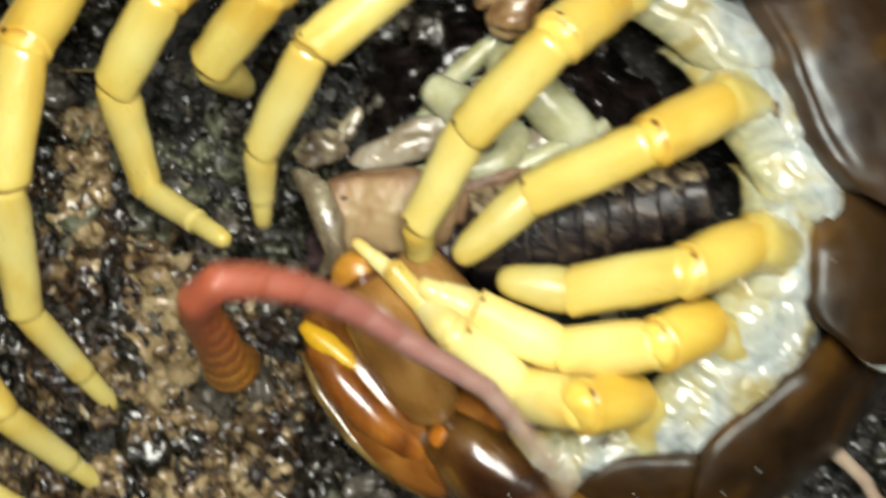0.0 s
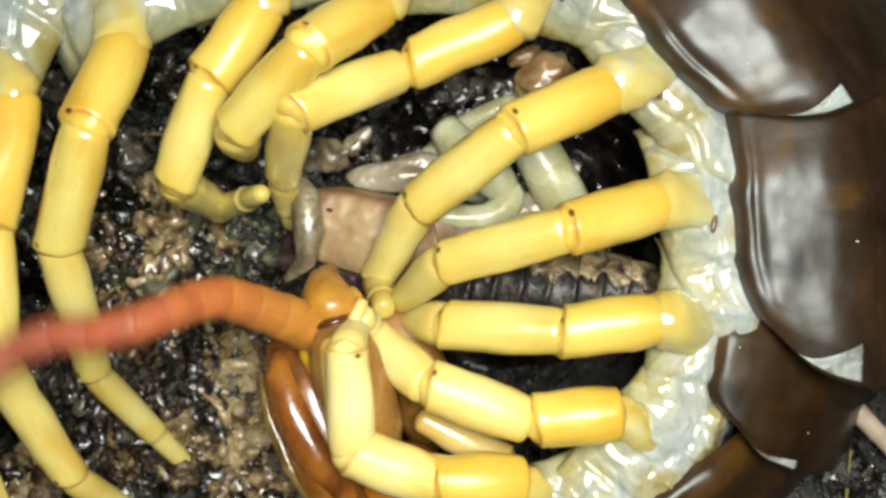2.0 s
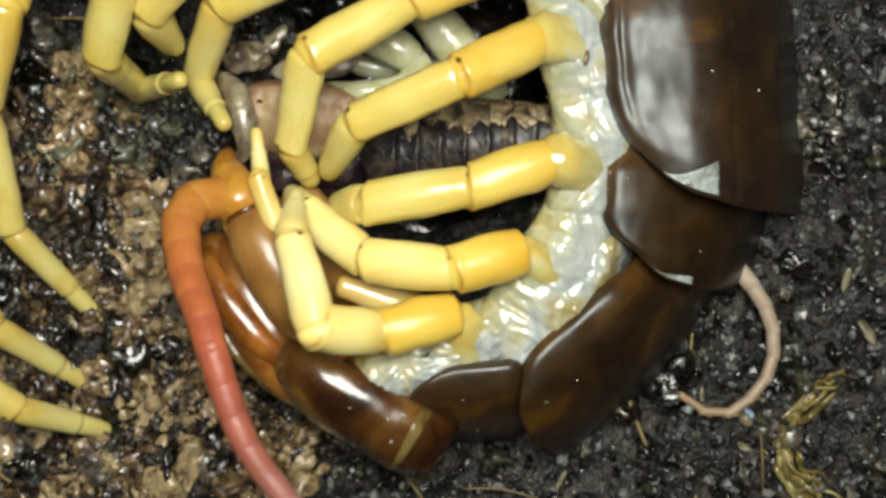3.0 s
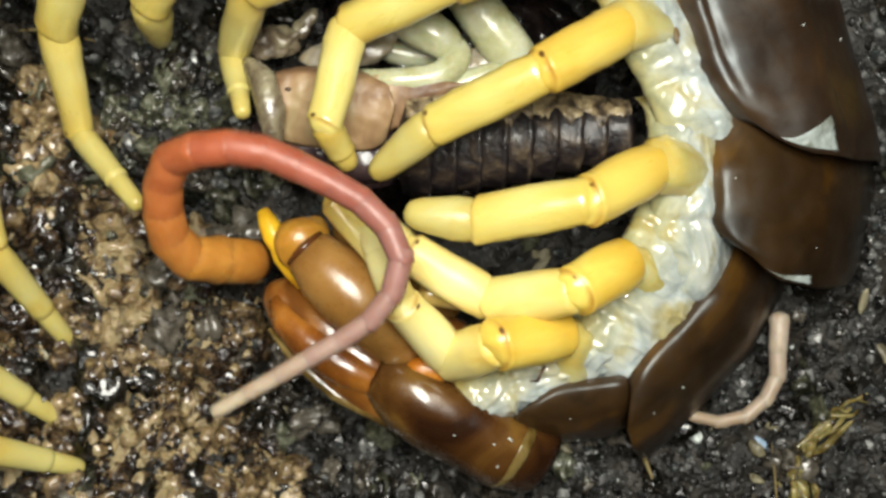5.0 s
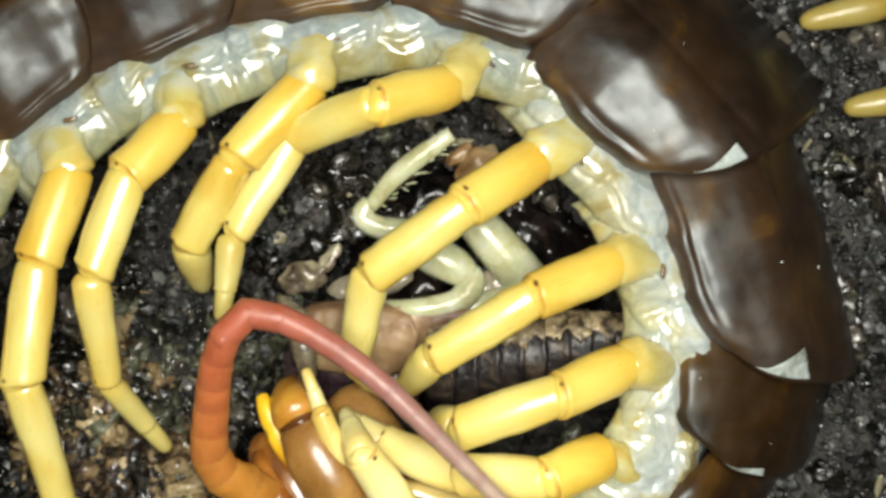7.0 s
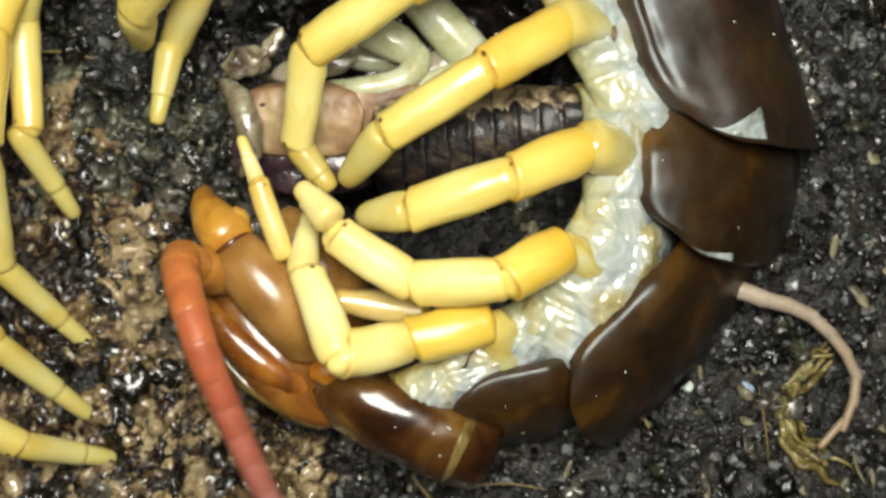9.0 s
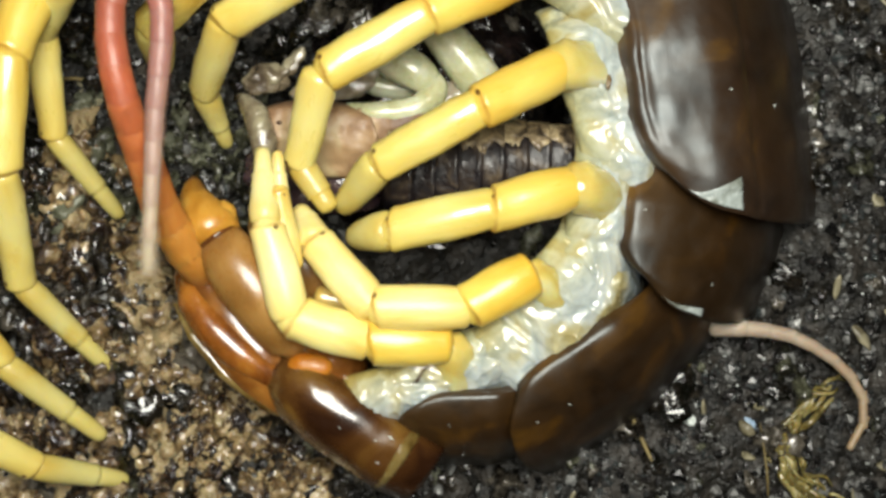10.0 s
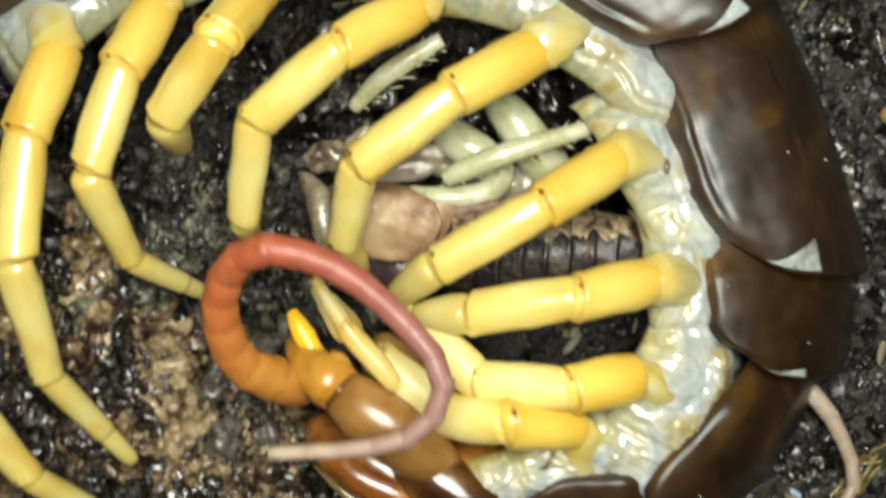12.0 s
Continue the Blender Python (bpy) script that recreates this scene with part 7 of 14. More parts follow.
    walk(legs["V"][1], [
        (0, pose(0.00537, 0, 0, 8.6, 22.5, 33.2)), (0.5, pose(0.00537, 0, 0, 8.6, 22.5, 33.2)),
        (1, pose(0.00537, 0, 0, 8.6, 22.5, 33.2)), (1.5, pose(0.00537, 0, 0, 8.6, 22.5, 33.1)),
        (2, pose(0.00537, 0, 0, 8.6, 22.5, 33.1)), (2.5, pose(0.00537, 0, 0, 8.6, 22.5, 33.1)),
        (3, pose(0.00537, 0, 0, 8.6, 22.5, 33.1)), (5, pose(0.00537, 0, 0, 8.6, 22.5, 33.2)),
        (5.5, pose(0.00537, 0, 0, 8.6, 22.5, 33.2)), (6, pose(0.00537, 0, 0, 8.5, 24, 32.6)),
        (6.5, pose(0.00538, 0, 0, 8.5, 24, 32.6)), (7, pose(0.00538, 0, 0, 8.5, 24, 32.6)),
        (7.5, pose(0.00537, 0, 0, 8.6, 22.5, 33.2)), (9.5, pose(0.00537, 0, 0, 8.6, 22.5, 33.1)),
        (10, pose(0.00537, 0, 0, 8.6, 22.5, 33.1)), (10.5, pose(0.00537, 0, 0, 8.6, 22.5, 33.1)),
        (11, pose(0.00537, 0, 0, 8.6, 22.5, 33.1)), (11.5, pose(0.00537, 0, 0, 8.6, 22.5, 33.1)),
        (12, pose(0.00537, 0, 0, 8.6, 22.5, 33.1))])
    walk(legs["V"][2], [
        (0, pose(0.00974, 0.00286, -0.00216, 17.6, 38, 72.2)), (0.5, pose(0.00974, 0.00286, -0.00216, 17.6, 38, 72.2)),
        (1, pose(0.00974, 0.00286, -0.00216, 17.6, 38, 72.2)), (1.5, pose(0.00974, 0.00285, -0.00216, 17.6, 38, 72.2)),
        (2, pose(0.00975, 0.00285, -0.00216, 17.6, 38, 72.2)), (2.5, pose(0.00975, 0.00285, -0.00216, 17.6, 38, 72.2)),
        (3, pose(0.00975, 0.00286, -0.00216, 17.6, 38, 72.2)), (5, pose(0.00975, 0.00286, -0.00216, 17.6, 38, 72.2)),
        (5.5, pose(0.00975, 0.00286, -0.00216, 17.6, 38, 72.2)), (6, pose(0.00975, 0.0028, -0.00232, 17.6, 37.9, 72.2)),
        (6.5, pose(0.00976, 0.0028, -0.00232, 17.6, 37.9, 72.2)), (7, pose(0.00976, 0.0028, -0.00232, 17.6, 37.9, 72.2)),
        (7.5, pose(0.00974, 0.00286, -0.00216, 17.6, 38, 72.2)), (9.5, pose(0.00975, 0.00286, -0.00216, 17.6, 38, 72.2)),
        (10, pose(0.00975, 0.00286, -0.00216, 17.6, 38, 72.2)), (10.5, pose(0.00975, 0.00286, -0.00216, 17.6, 38, 72.2)),
        (11, pose(0.00975, 0.00286, -0.00216, 17.6, 38, 72.2)), (11.5, pose(0.00975, 0.00285, -0.00216, 17.6, 38, 72.2)),
        (12, pose(0.00974, 0.00285, -0.00216, 17.6, 38, 72.2))])
    walk(legs["V"][3], [
        (0, pose(0.01132, 0.00777, -0.00619, 21.8, 44.6, 94.3)), (0.5, pose(0.01132, 0.00776, -0.00618, 21.8, 44.6, 94.3)),
        (1, pose(0.01132, 0.00776, -0.00618, 21.8, 44.6, 94.3)), (1.5, pose(0.01132, 0.00776, -0.00619, 21.8, 44.6, 94.3)),
        (2, pose(0.01132, 0.00775, -0.00619, 21.8, 44.6, 94.3)), (2.5, pose(0.01132, 0.00776, -0.00619, 21.8, 44.6, 94.3)),
        (3, pose(0.01133, 0.00777, -0.00619, 21.9, 44.6, 94.4)), (5, pose(0.01132, 0.00778, -0.00619, 21.9, 44.6, 94.4)),
        (5.5, pose(0.01132, 0.00777, -0.00619, 21.9, 44.6, 94.4)), (6, pose(0.01133, 0.00772, -0.00634, 21.8, 44.5, 94.3)),
        (6.5, pose(0.01134, 0.00772, -0.00634, 21.8, 44.5, 94.2)), (7, pose(0.01134, 0.00772, -0.00634, 21.8, 44.5, 94.2)),
        (7.5, pose(0.01132, 0.00777, -0.00618, 21.8, 44.6, 94.3)), (9.5, pose(0.01133, 0.00777, -0.00619, 21.9, 44.6, 94.4)),
        (10, pose(0.01133, 0.00777, -0.00619, 21.9, 44.6, 94.4)), (10.5, pose(0.01132, 0.00777, -0.00619, 21.9, 44.6, 94.4)),
        (11, pose(0.01132, 0.00777, -0.00619, 21.8, 44.6, 94.3)), (11.5, pose(0.01133, 0.00776, -0.00619, 21.9, 44.6, 94.4)),
        (12, pose(0.01132, 0.00776, -0.00619, 21.8, 44.6, 94.3))])
    walk(hind_legs[2][0], [
        (0, pose(0.0375, 0.0096, 0.0016, 0, 4, 178)), (11.2, pose(0.0375, 0.0096, 0.0016, 0, 4, 178)),
        (12, pose(0.0346, 0.0096, 0.0016, 0, 4, 178))])
    walk(segments["V"], [
        (0, pose(-0.02683, 0.00336, 0.008, 0, 0, 166.2)), (0.5, pose(-0.02683, 0.00336, 0.008, 0, 0, 169.8)),
        (1, pose(-0.02683, 0.00336, 0.008, 0, 0, 169.9)), (1.5, pose(-0.02683, 0.00336, 0.008, 0, 0, 170.8)),
        (2, pose(-0.02683, 0.00336, 0.008, 0, 0, 171.1)), (2.5, pose(-0.02683, 0.00336, 0.008, 0, 0, 170.4)),
        (3, pose(-0.02683, 0.00336, 0.008, 0, 0, 168.7)), (5, pose(-0.02683, 0.00336, 0.008, 0, 0, 169.1)),
        (5.5, pose(-0.02683, 0.00336, 0.008, 0, 0, 169.1)), (6, pose(-0.02683, 0.00336, 0.008, 0, 0, 169.6)),
        (6.5, pose(-0.02683, 0.00336, 0.008, 0, 0, 169.4)), (7, pose(-0.02683, 0.00336, 0.008, 0, 0, 169.2)),
        (7.5, pose(-0.02683, 0.00336, 0.008, 0, 0, 168.9)), (9.5, pose(-0.02683, 0.00336, 0.008, 0, 0, 168.1)),
        (10, pose(-0.02683, 0.00336, 0.008, 0, 0, 170.9)), (10.5, pose(-0.02683, 0.00336, 0.008, 0, 0, 168.3)),
        (11, pose(-0.02683, 0.00336, 0.008, 0, 0, 168.6)), (11.5, pose(-0.02683, 0.00336, 0.008, 0, 0, 168.8)),
        (12, pose(-0.02683, 0.00336, 0.008, 0, 0, 169.3))])
    walk(segments["W"], [
        (0, pose(-0.02483, 0.01152, 0.008, 0, 0, 144.6)), (0.5, pose(-0.02532, 0.01173, 0.008, 0, 0, 149.2)),
        (1, pose(-0.0254, 0.0114, 0.008, 0, 0, 150.3)), (1.5, pose(-0.02551, 0.01149, 0.008, 0, 0, 150.3)),
        (2, pose(-0.02555, 0.01155, 0.008, 0, 0, 150.4)), (2.5, pose(-0.02546, 0.01147, 0.008, 0, 0, 149.4)),
        (3, pose(-0.02529, 0.01109, 0.008, 0, 0, 147.1)), (5, pose(-0.02528, 0.01144, 0.008, 0, 0, 148.5)),
        (5.5, pose(-0.02518, 0.01197, 0.008, 0, 0, 150.4)), (6, pose(-0.02524, 0.01203, 0.008, 0, 0, 152.8)),
        (6.5, pose(-0.0252, 0.01207, 0.008, 0, 0, 154.4)), (7, pose(-0.02516, 0.01212, 0.008, 0, 0, 152)),
        (7.5, pose(-0.02512, 0.01216, 0.008, 0, 0, 149.9)), (9.5, pose(-0.02495, 0.01232, 0.008, 0, 0, 145.4)),
        (10, pose(-0.02538, 0.0124, 0.008, 0, 0, 147.6)), (10.5, pose(-0.02491, 0.01264, 0.008, 0, 0, 146.1)),
        (11, pose(-0.02507, 0.01212, 0.008, 0, 0, 147)), (11.5, pose(-0.0251, 0.01213, 0.008, 0, 0, 148.2)),
        (12, pose(-0.02527, 0.01169, 0.008, 0, 0, 148.1))])
    walk(segments["X"], [
        (0, pose(-0.01949, 0.01369, 0.008, 0, 0, 107.5)), (0.5, pose(-0.02037, 0.01421, 0.008, 0, 0, 108.7)),
        (1, pose(-0.02039, 0.01468, 0.008, 0, 0, 113.2)), (1.5, pose(-0.02057, 0.01435, 0.008, 0, 0, 110.6)),
        (2, pose(-0.02082, 0.01396, 0.008, 0, 0, 111.6)), (2.5, pose(-0.02036, 0.01429, 0.008, 0, 0, 107.8)),
        (3, pose(-0.02009, 0.01377, 0.008, 0, 0, 103.2)), (5, pose(-0.01913, 0.01593, 0.008, 0, 0, 105.1)),
        (5.5, pose(-0.01931, 0.01662, 0.008, 0, 0, 103.4)), (6, pose(-0.01974, 0.01715, 0.008, 0, 0, 121.1)),
        (6.5, pose(-0.01997, 0.01767, 0.008, 0, 0, 124.3)), (7, pose(-0.01959, 0.01701, 0.008, 0, 0, 121.5)),
        (7.5, pose(-0.01945, 0.01612, 0.008, 0, 0, 119.3)), (9.5, pose(-0.01885, 0.01493, 0.008, 0, 0, 117)),
        (10, pose(-0.01933, 0.01517, 0.008, 0, 0, 116.8)), (10.5, pose(-0.01893, 0.0151, 0.008, 0, 0, 115.8)),
        (11, pose(-0.01899, 0.01544, 0.008, 0, 0, 117.1)), (11.5, pose(-0.01963, 0.01499, 0.008, 0, 0, 115.3)),
        (12, pose(-0.01907, 0.01583, 0.008, 0, 0, 117.4))])
    walk(segments["Y"], [
        (0, pose(-0.01357, 0.01508, 0.008, 0, 0, 104.4)), (0.5, pose(-0.01421, 0.0155, 0.008, 0, 0, 101)),
        (1, pose(-0.01515, 0.01579, 0.008, 0, 0, 95.1)), (1.5, pose(-0.01512, 0.0154, 0.008, 0, 0, 97)),
        (2, pose(-0.01472, 0.01583, 0.008, 0, 0, 100)), (2.5, pose(-0.01496, 0.01485, 0.008, 0, 0, 99)),
        (3, pose(-0.01427, 0.01366, 0.008, 0, 0, 97.8)), (5, pose(-0.01388, 0.01452, 0.008, 0, 0, 94)),
        (5.5, pose(-0.01427, 0.01458, 0.008, 0, 0, 92.9)), (6, pose(-0.01402, 0.0188, 0.008, 0, 0, 105.7)),
        (6.5, pose(-0.01408, 0.01967, 0.008, 0, 0, 104.5)), (7, pose(-0.01385, 0.01906, 0.008, 0, 0, 106.1)),
        (7.5, pose(-0.0137, 0.01857, 0.008, 0, 0, 103)), (9.5, pose(-0.01593, 0.01692, 0.008, 0, 0, 97.9)),
        (10, pose(-0.01541, 0.01744, 0.008, 0, 0, 99.6)), (10.5, pose(-0.01491, 0.01747, 0.008, 0, 0, 98.3)),
        (11, pose(-0.0144, 0.01759, 0.008, 0, 0, 98.6)), (11.5, pose(-0.01522, 0.01679, 0.008, 0, 0, 95.7)),
        (12, pose(-0.01402, 0.01751, 0.008, 0, 0, 101.7))])
    walk(segments["Z"], [
        (0, pose(-0.00789, 0.01666, 0.008, 0, 0, 97.1)), (0.5, pose(-0.00841, 0.01654, 0.008, 0, 0, 89.9)),
        (1, pose(-0.00939, 0.01565, 0.008, 0, 0, 89.4)), (1.5, pose(-0.00954, 0.0157, 0.008, 0, 0, 90.4)),
        (2, pose(-0.00959, 0.01593, 0.008, 0, 0, 87.9)), (2.5, pose(-0.00899, 0.01609, 0.008, 0, 0, 90.5)),
        (3, pose(-0.00836, 0.01538, 0.008, 0, 0, 88.2)), (5, pose(-0.00732, 0.01675, 0.008, 0, 0, 85.3)),
        (5.5, pose(-0.00768, 0.01722, 0.008, 0, 0, 92.8)), (6, pose(-0.00695, 0.02076, 0.008, 0, 0, 91.1)),
        (6.5, pose(-0.00735, 0.02094, 0.008, 0, 0, 94)), (7, pose(-0.00714, 0.02061, 0.008, 0, 0, 93.8)),
        (7.5, pose(-0.0087, 0.01861, 0.008, 0, 0, 87.4)), (9.5, pose(-0.0083, 0.01639, 0.008, 0, 0, 81.9)),
        (10, pose(-0.00862, 0.01698, 0.008, 0, 0, 81.6)), (10.5, pose(-0.00867, 0.01661, 0.008, 0, 0, 82.8)),
        (11, pose(-0.0089, 0.01696, 0.008, 0, 0, 82.5)), (11.5, pose(-0.00966, 0.01598, 0.008, 0, 0, 86.1)),
        (12, pose(-0.00894, 0.01792, 0.008, 0, 0, 85.2))])
    walk(segments["A"], [
        (0, pose(-0.00082, 0.01667, 0.008, 0, 0, 75.1)), (0.5, pose(-0.00174, 0.01549, 0.008, 0, 0, 77.3)),
        (1, pose(-0.00263, 0.01566, 0.008, 0, 0, 82.9)), (1.5, pose(-0.00243, 0.0155, 0.008, 0, 0, 81.6)),
        (2, pose(-0.00357, 0.01542, 0.008, 0, 0, 71.9)), (2.5, pose(-0.00352, 0.01494, 0.008, 0, 0, 73.6)),
        (3, pose(-0.00192, 0.01329, 0.008, 0, 0, 75.5)), (5, pose(0.00058, 0.01334, 0.008, 0, 0, 75.5)),
        (5.5, pose(-0.0016, 0.01519, 0.008, 0, 0, 81.1)), (6, pose(-0.0002, 0.01908, 0.008, 0, 0, 71.1)),
        (6.5, pose(-0.00037, 0.02064, 0.008, 0, 0, 70.9)), (7, pose(0, 0.01998, 0.008, 0, 0, 67.7)),
        (7.5, pose(0.00011, 0.01793, 0.008, 0, 0, 74.5)), (9.5, pose(-0.00197, 0.01492, 0.008, 0, 0, 75.2)),
        (10, pose(-0.00142, 0.01538, 0.008, 0, 0, 75.5)), (10.5, pose(-0.00155, 0.01577, 0.008, 0, 0, 80.3)),
        (11, pose(-0.00211, 0.01597, 0.008, 0, 0, 76.7)), (11.5, pose(-0.00275, 0.01594, 0.008, 0, 0, 79.1)),
        (12, pose(-0.00122, 0.01643, 0.008, 0, 0, 73.2))])
    walk(segments["B"], [
        (0, pose(0.00453, 0.01334, 0.008, 0, -5, 52.1)), (0.5, pose(0.0042, 0.01369, 0.008, 0, -5, 55.3)),
        (1, pose(0.00353, 0.01404, 0.008, 0, -5, 55.6)), (1.5, pose(0.00355, 0.01377, 0.008, 0, -5, 53.7)),
        (2, pose(0.00087, 0.0125, 0.008, 0, -5, 39.6)), (2.5, pose(0.00138, 0.01305, 0.008, 0, -5, 45.8)),
        (3, pose(0.00331, 0.01238, 0.008, 0, -5, 54.4)), (5, pose(0.00566, 0.01339, 0.008, 0, -5, 66.1)),
        (5.5, pose(0.0038, 0.01542, 0.008, 0, -5, 62)), (6, pose(0.00433, 0.01689, 0.008, 0, -5, 44.5)),
        (6.5, pose(0.0041, 0.01697, 0.008, 0, -5, 42)), (7, pose(0.00418, 0.01596, 0.008, 0, -5, 38.5)),
        (7.5, pose(0.00418, 0.01505, 0.008, 0, -5, 42.6)), (9.5, pose(0.00454, 0.01299, 0.008, 0, -5, 56.7)),
        (10, pose(0.00483, 0.01351, 0.008, 0, -5, 51.5)), (10.5, pose(0.00369, 0.0145, 0.008, 0, -5, 47.7)),
        (11, pose(0.00395, 0.01393, 0.008, 0, -5, 47.3)), (11.5, pose(0.00342, 0.01346, 0.008, 0, -5, 50.2)),
        (12, pose(0.00459, 0.01384, 0.008, 0, -5, 47.6))])
    walk(segments["C"], [
        (0, pose(0.00936, 0.00875, 0.008, 0, 9.6, 30.8)), (0.5, pose(0.00827, 0.00856, 0.008, 0, 9.6, 26.4)),
        (1, pose(0.00653, 0.00939, 0.008, 0, 8, 20.3)), (1.5, pose(0.00663, 0.00884, 0.008, 0, 4.8, 20.1)),
        (2, pose(0.00305, 0.00741, 0.008, 0, 0, 13)), (2.5, pose(0.00379, 0.00782, 0.008, 0, 0, 12.8)),
        (3, pose(0.00482, 0.00845, 0.008, 0, 1.6, 13.5)), (5, pose(0.00904, 0.0096, 0.008, 0, 11.2, 25.4)),
        (5.5, pose(0.00706, 0.01059, 0.008, 0, 11.2, 18.3)), (6, pose(0.00791, 0.01081, 0.008, 0, 11.2, 17.1)),
        (6.5, pose(0.00766, 0.01173, 0.008, 0, 9.6, 19.6)), (7, pose(0.00765, 0.01038, 0.008, 0, 9.6, 19.5)),
        (7.5, pose(0.008, 0.00935, 0.008, 0, 9.6, 22.1)), (9.5, pose(0.00751, 0.00871, 0.008, 0, 9.6, 20)),
        (10, pose(0.00687, 0.0088, 0.008, 0, 3.2, 12.8)), (10.5, pose(0.00596, 0.00893, 0.008, 0, 1.6, 9.8)),
        (11, pose(0.00613, 0.00837, 0.008, 0, 4.8, 10.9)), (11.5, pose(0.00619, 0.00849, 0.008, 0, 8, 16.2)),
        (12, pose(0.00797, 0.00803, 0.008, 0, 9.6, 21.1))])
    walk(segments["D"], [
        (0, pose(0.01082, 0.00279, 0.008, 0, 6, -2.2)), (0.5, pose(0.00961, 0.0028, 0.008, 0, 6, -2.3)),
        (1, pose(0.00716, 0.00422, 0.008, 0, 6, -7.1)), (1.5, pose(0.00743, 0.00314, 0.008, 0, 6, -6.3)),
        (2, pose(0.00322, 0.00231, 0.008, 0, 6, -10)), (2.5, pose(0.00388, 0.00201, 0.008, 0, 6, -12.1)),
        (3, pose(0.00568, 0.0025, 0.008, 0, 6, -3.9)), (5, pose(0.01054, 0.00313, 0.008, 0, 6, 0.8)),
        (5.5, pose(0.00739, 0.00457, 0.008, 0, 6, -14.1)), (6, pose(0.00777, 0.00571, 0.008, 0, 6, -15)),
        (6.5, pose(0.00772, 0.0068, 0.008, 0, 6, -11.3)), (7, pose(0.00796, 0.00527, 0.008, 0, 6, -7.4)),
        (7.5, pose(0.00861, 0.00416, 0.008, 0, 6, -4.2)), (9.5, pose(0.00837, 0.00245, 0.008, 0, 6, -5.6)),
        (10, pose(0.0073, 0.00266, 0.008, 0, 6, -11)), (10.5, pose(0.00569, 0.00291, 0.008, 0, 6, -18.6)),
        (11, pose(0.00615, 0.00251, 0.008, 0, 6, -12.8)), (11.5, pose(0.00661, 0.00245, 0.008, 0, 6, -7.2)),
        (12, pose(0.0092, 0.00193, 0.008, 0, 6, 0))])
    walk(segments["E"], [
        (0, pose(0.009, -0.00086, 0.008, 0, 8, -33.9)), (0.5, pose(0.00789, -0.00087, 0.008, 0, 8, -35.3)),
        (1, pose(0.00541, 0.00043, 0.008, 0, 8, -38.4)), (1.5, pose(0.00556, -0.00081, 0.008, 0, 8, -38)),
        (2, pose(0.0014, -0.00193, 0.008, 0, 8, -39.1)), (2.5, pose(0.00163, -0.00228, 0.008, 0, 8, -40.3)),
        (3, pose(0.0041, -0.0021, 0.008, 0, 8, -31.6)), (5, pose(0.00919, -0.00135, 0.008, 0, 17, -27.8)),
        (5.5, pose(0.00459, 0.00074, 0.008, 0, 8, -41.5)), (6, pose(0.00545, 0.00164, 0.008, 0, 8, -39.9)),
        (6.5, pose(0.00586, 0.00268, 0.008, 0, 8, -37.9)), (7, pose(0.00639, 0.00073, 0.008, 0, 8, -34.3)),
        (7.5, pose(0.00725, -0.00077, 0.008, 0, 8, -30.8)), (9.5, pose(0.00642, -0.00246, 0.008, 0, 8, -36.1)),
        (10, pose(0.00483, -0.00163, 0.008, 0, 8, -42.3)), (10.5, pose(0.00257, -0.00113, 0.008, 0, 8, -49.3)),
        (11, pose(0.00383, -0.00172, 0.008, 0, 8, -42.9)), (11.5, pose(0.00483, -0.00225, 0.008, 0, 8, -37.4)),
        (12, pose(0.00796, -0.00273, 0.008, 0, 8, -31.8))])
    walk(segments["F"], [
        (0, pose(0.00608, -0.00425, 0.0075, 0, 5, -68.2)), (0.5, pose(0.00483, -0.00395, 0.0075, 0, 5, -66.9)),
        (1, pose(0.00201, -0.00228, 0.0075, 0, 5, -68.3)), (1.5, pose(0.00209, -0.0037, 0.0075, 0, 5, -67.8)),
        (2, pose(-0.00276, -0.00506, 0.0075, 0, 5, -65.7)), (2.5, pose(-0.00242, -0.00542, 0.0075, 0, 5, -68)),
        (3, pose(0.00091, -0.00526, 0.0075, 0, 5, -64.5)), (5, pose(0.00639, -0.00476, 0.0075, 0, 14, -63.3)),
        (5.5, pose(0.00071, -0.00297, 0.0075, 0, 5, -71.4)), (6, pose(0.00148, -0.00181, 0.0075, 0, 5, -67.4)),
        (6.5, pose(0.00218, -0.00032, 0.0075, 0, 5, -70.8)), (7, pose(0.00251, -0.00271, 0.0075, 0, 5, -71.8)),
        (7.5, pose(0.00391, -0.00373, 0.0075, 0, 5, -64.2)), (9.5, pose(0.00211, -0.00613, 0.0075, 0, 5, -62.7)),
        (10, pose(0.00039, -0.00493, 0.0075, 0, 5, -71.2)), (10.5, pose(-0.00217, -0.00385, 0.0075, 0, 5, -75.6)),
        (11, pose(0.00006, -0.00405, 0.0075, 0, 5, -72.7)), (11.5, pose(0.00124, -0.00458, 0.0075, 0, 5, -67.7)),
        (12, pose(0.00488, -0.00504, 0.0075, 0, 5, -73.6))])
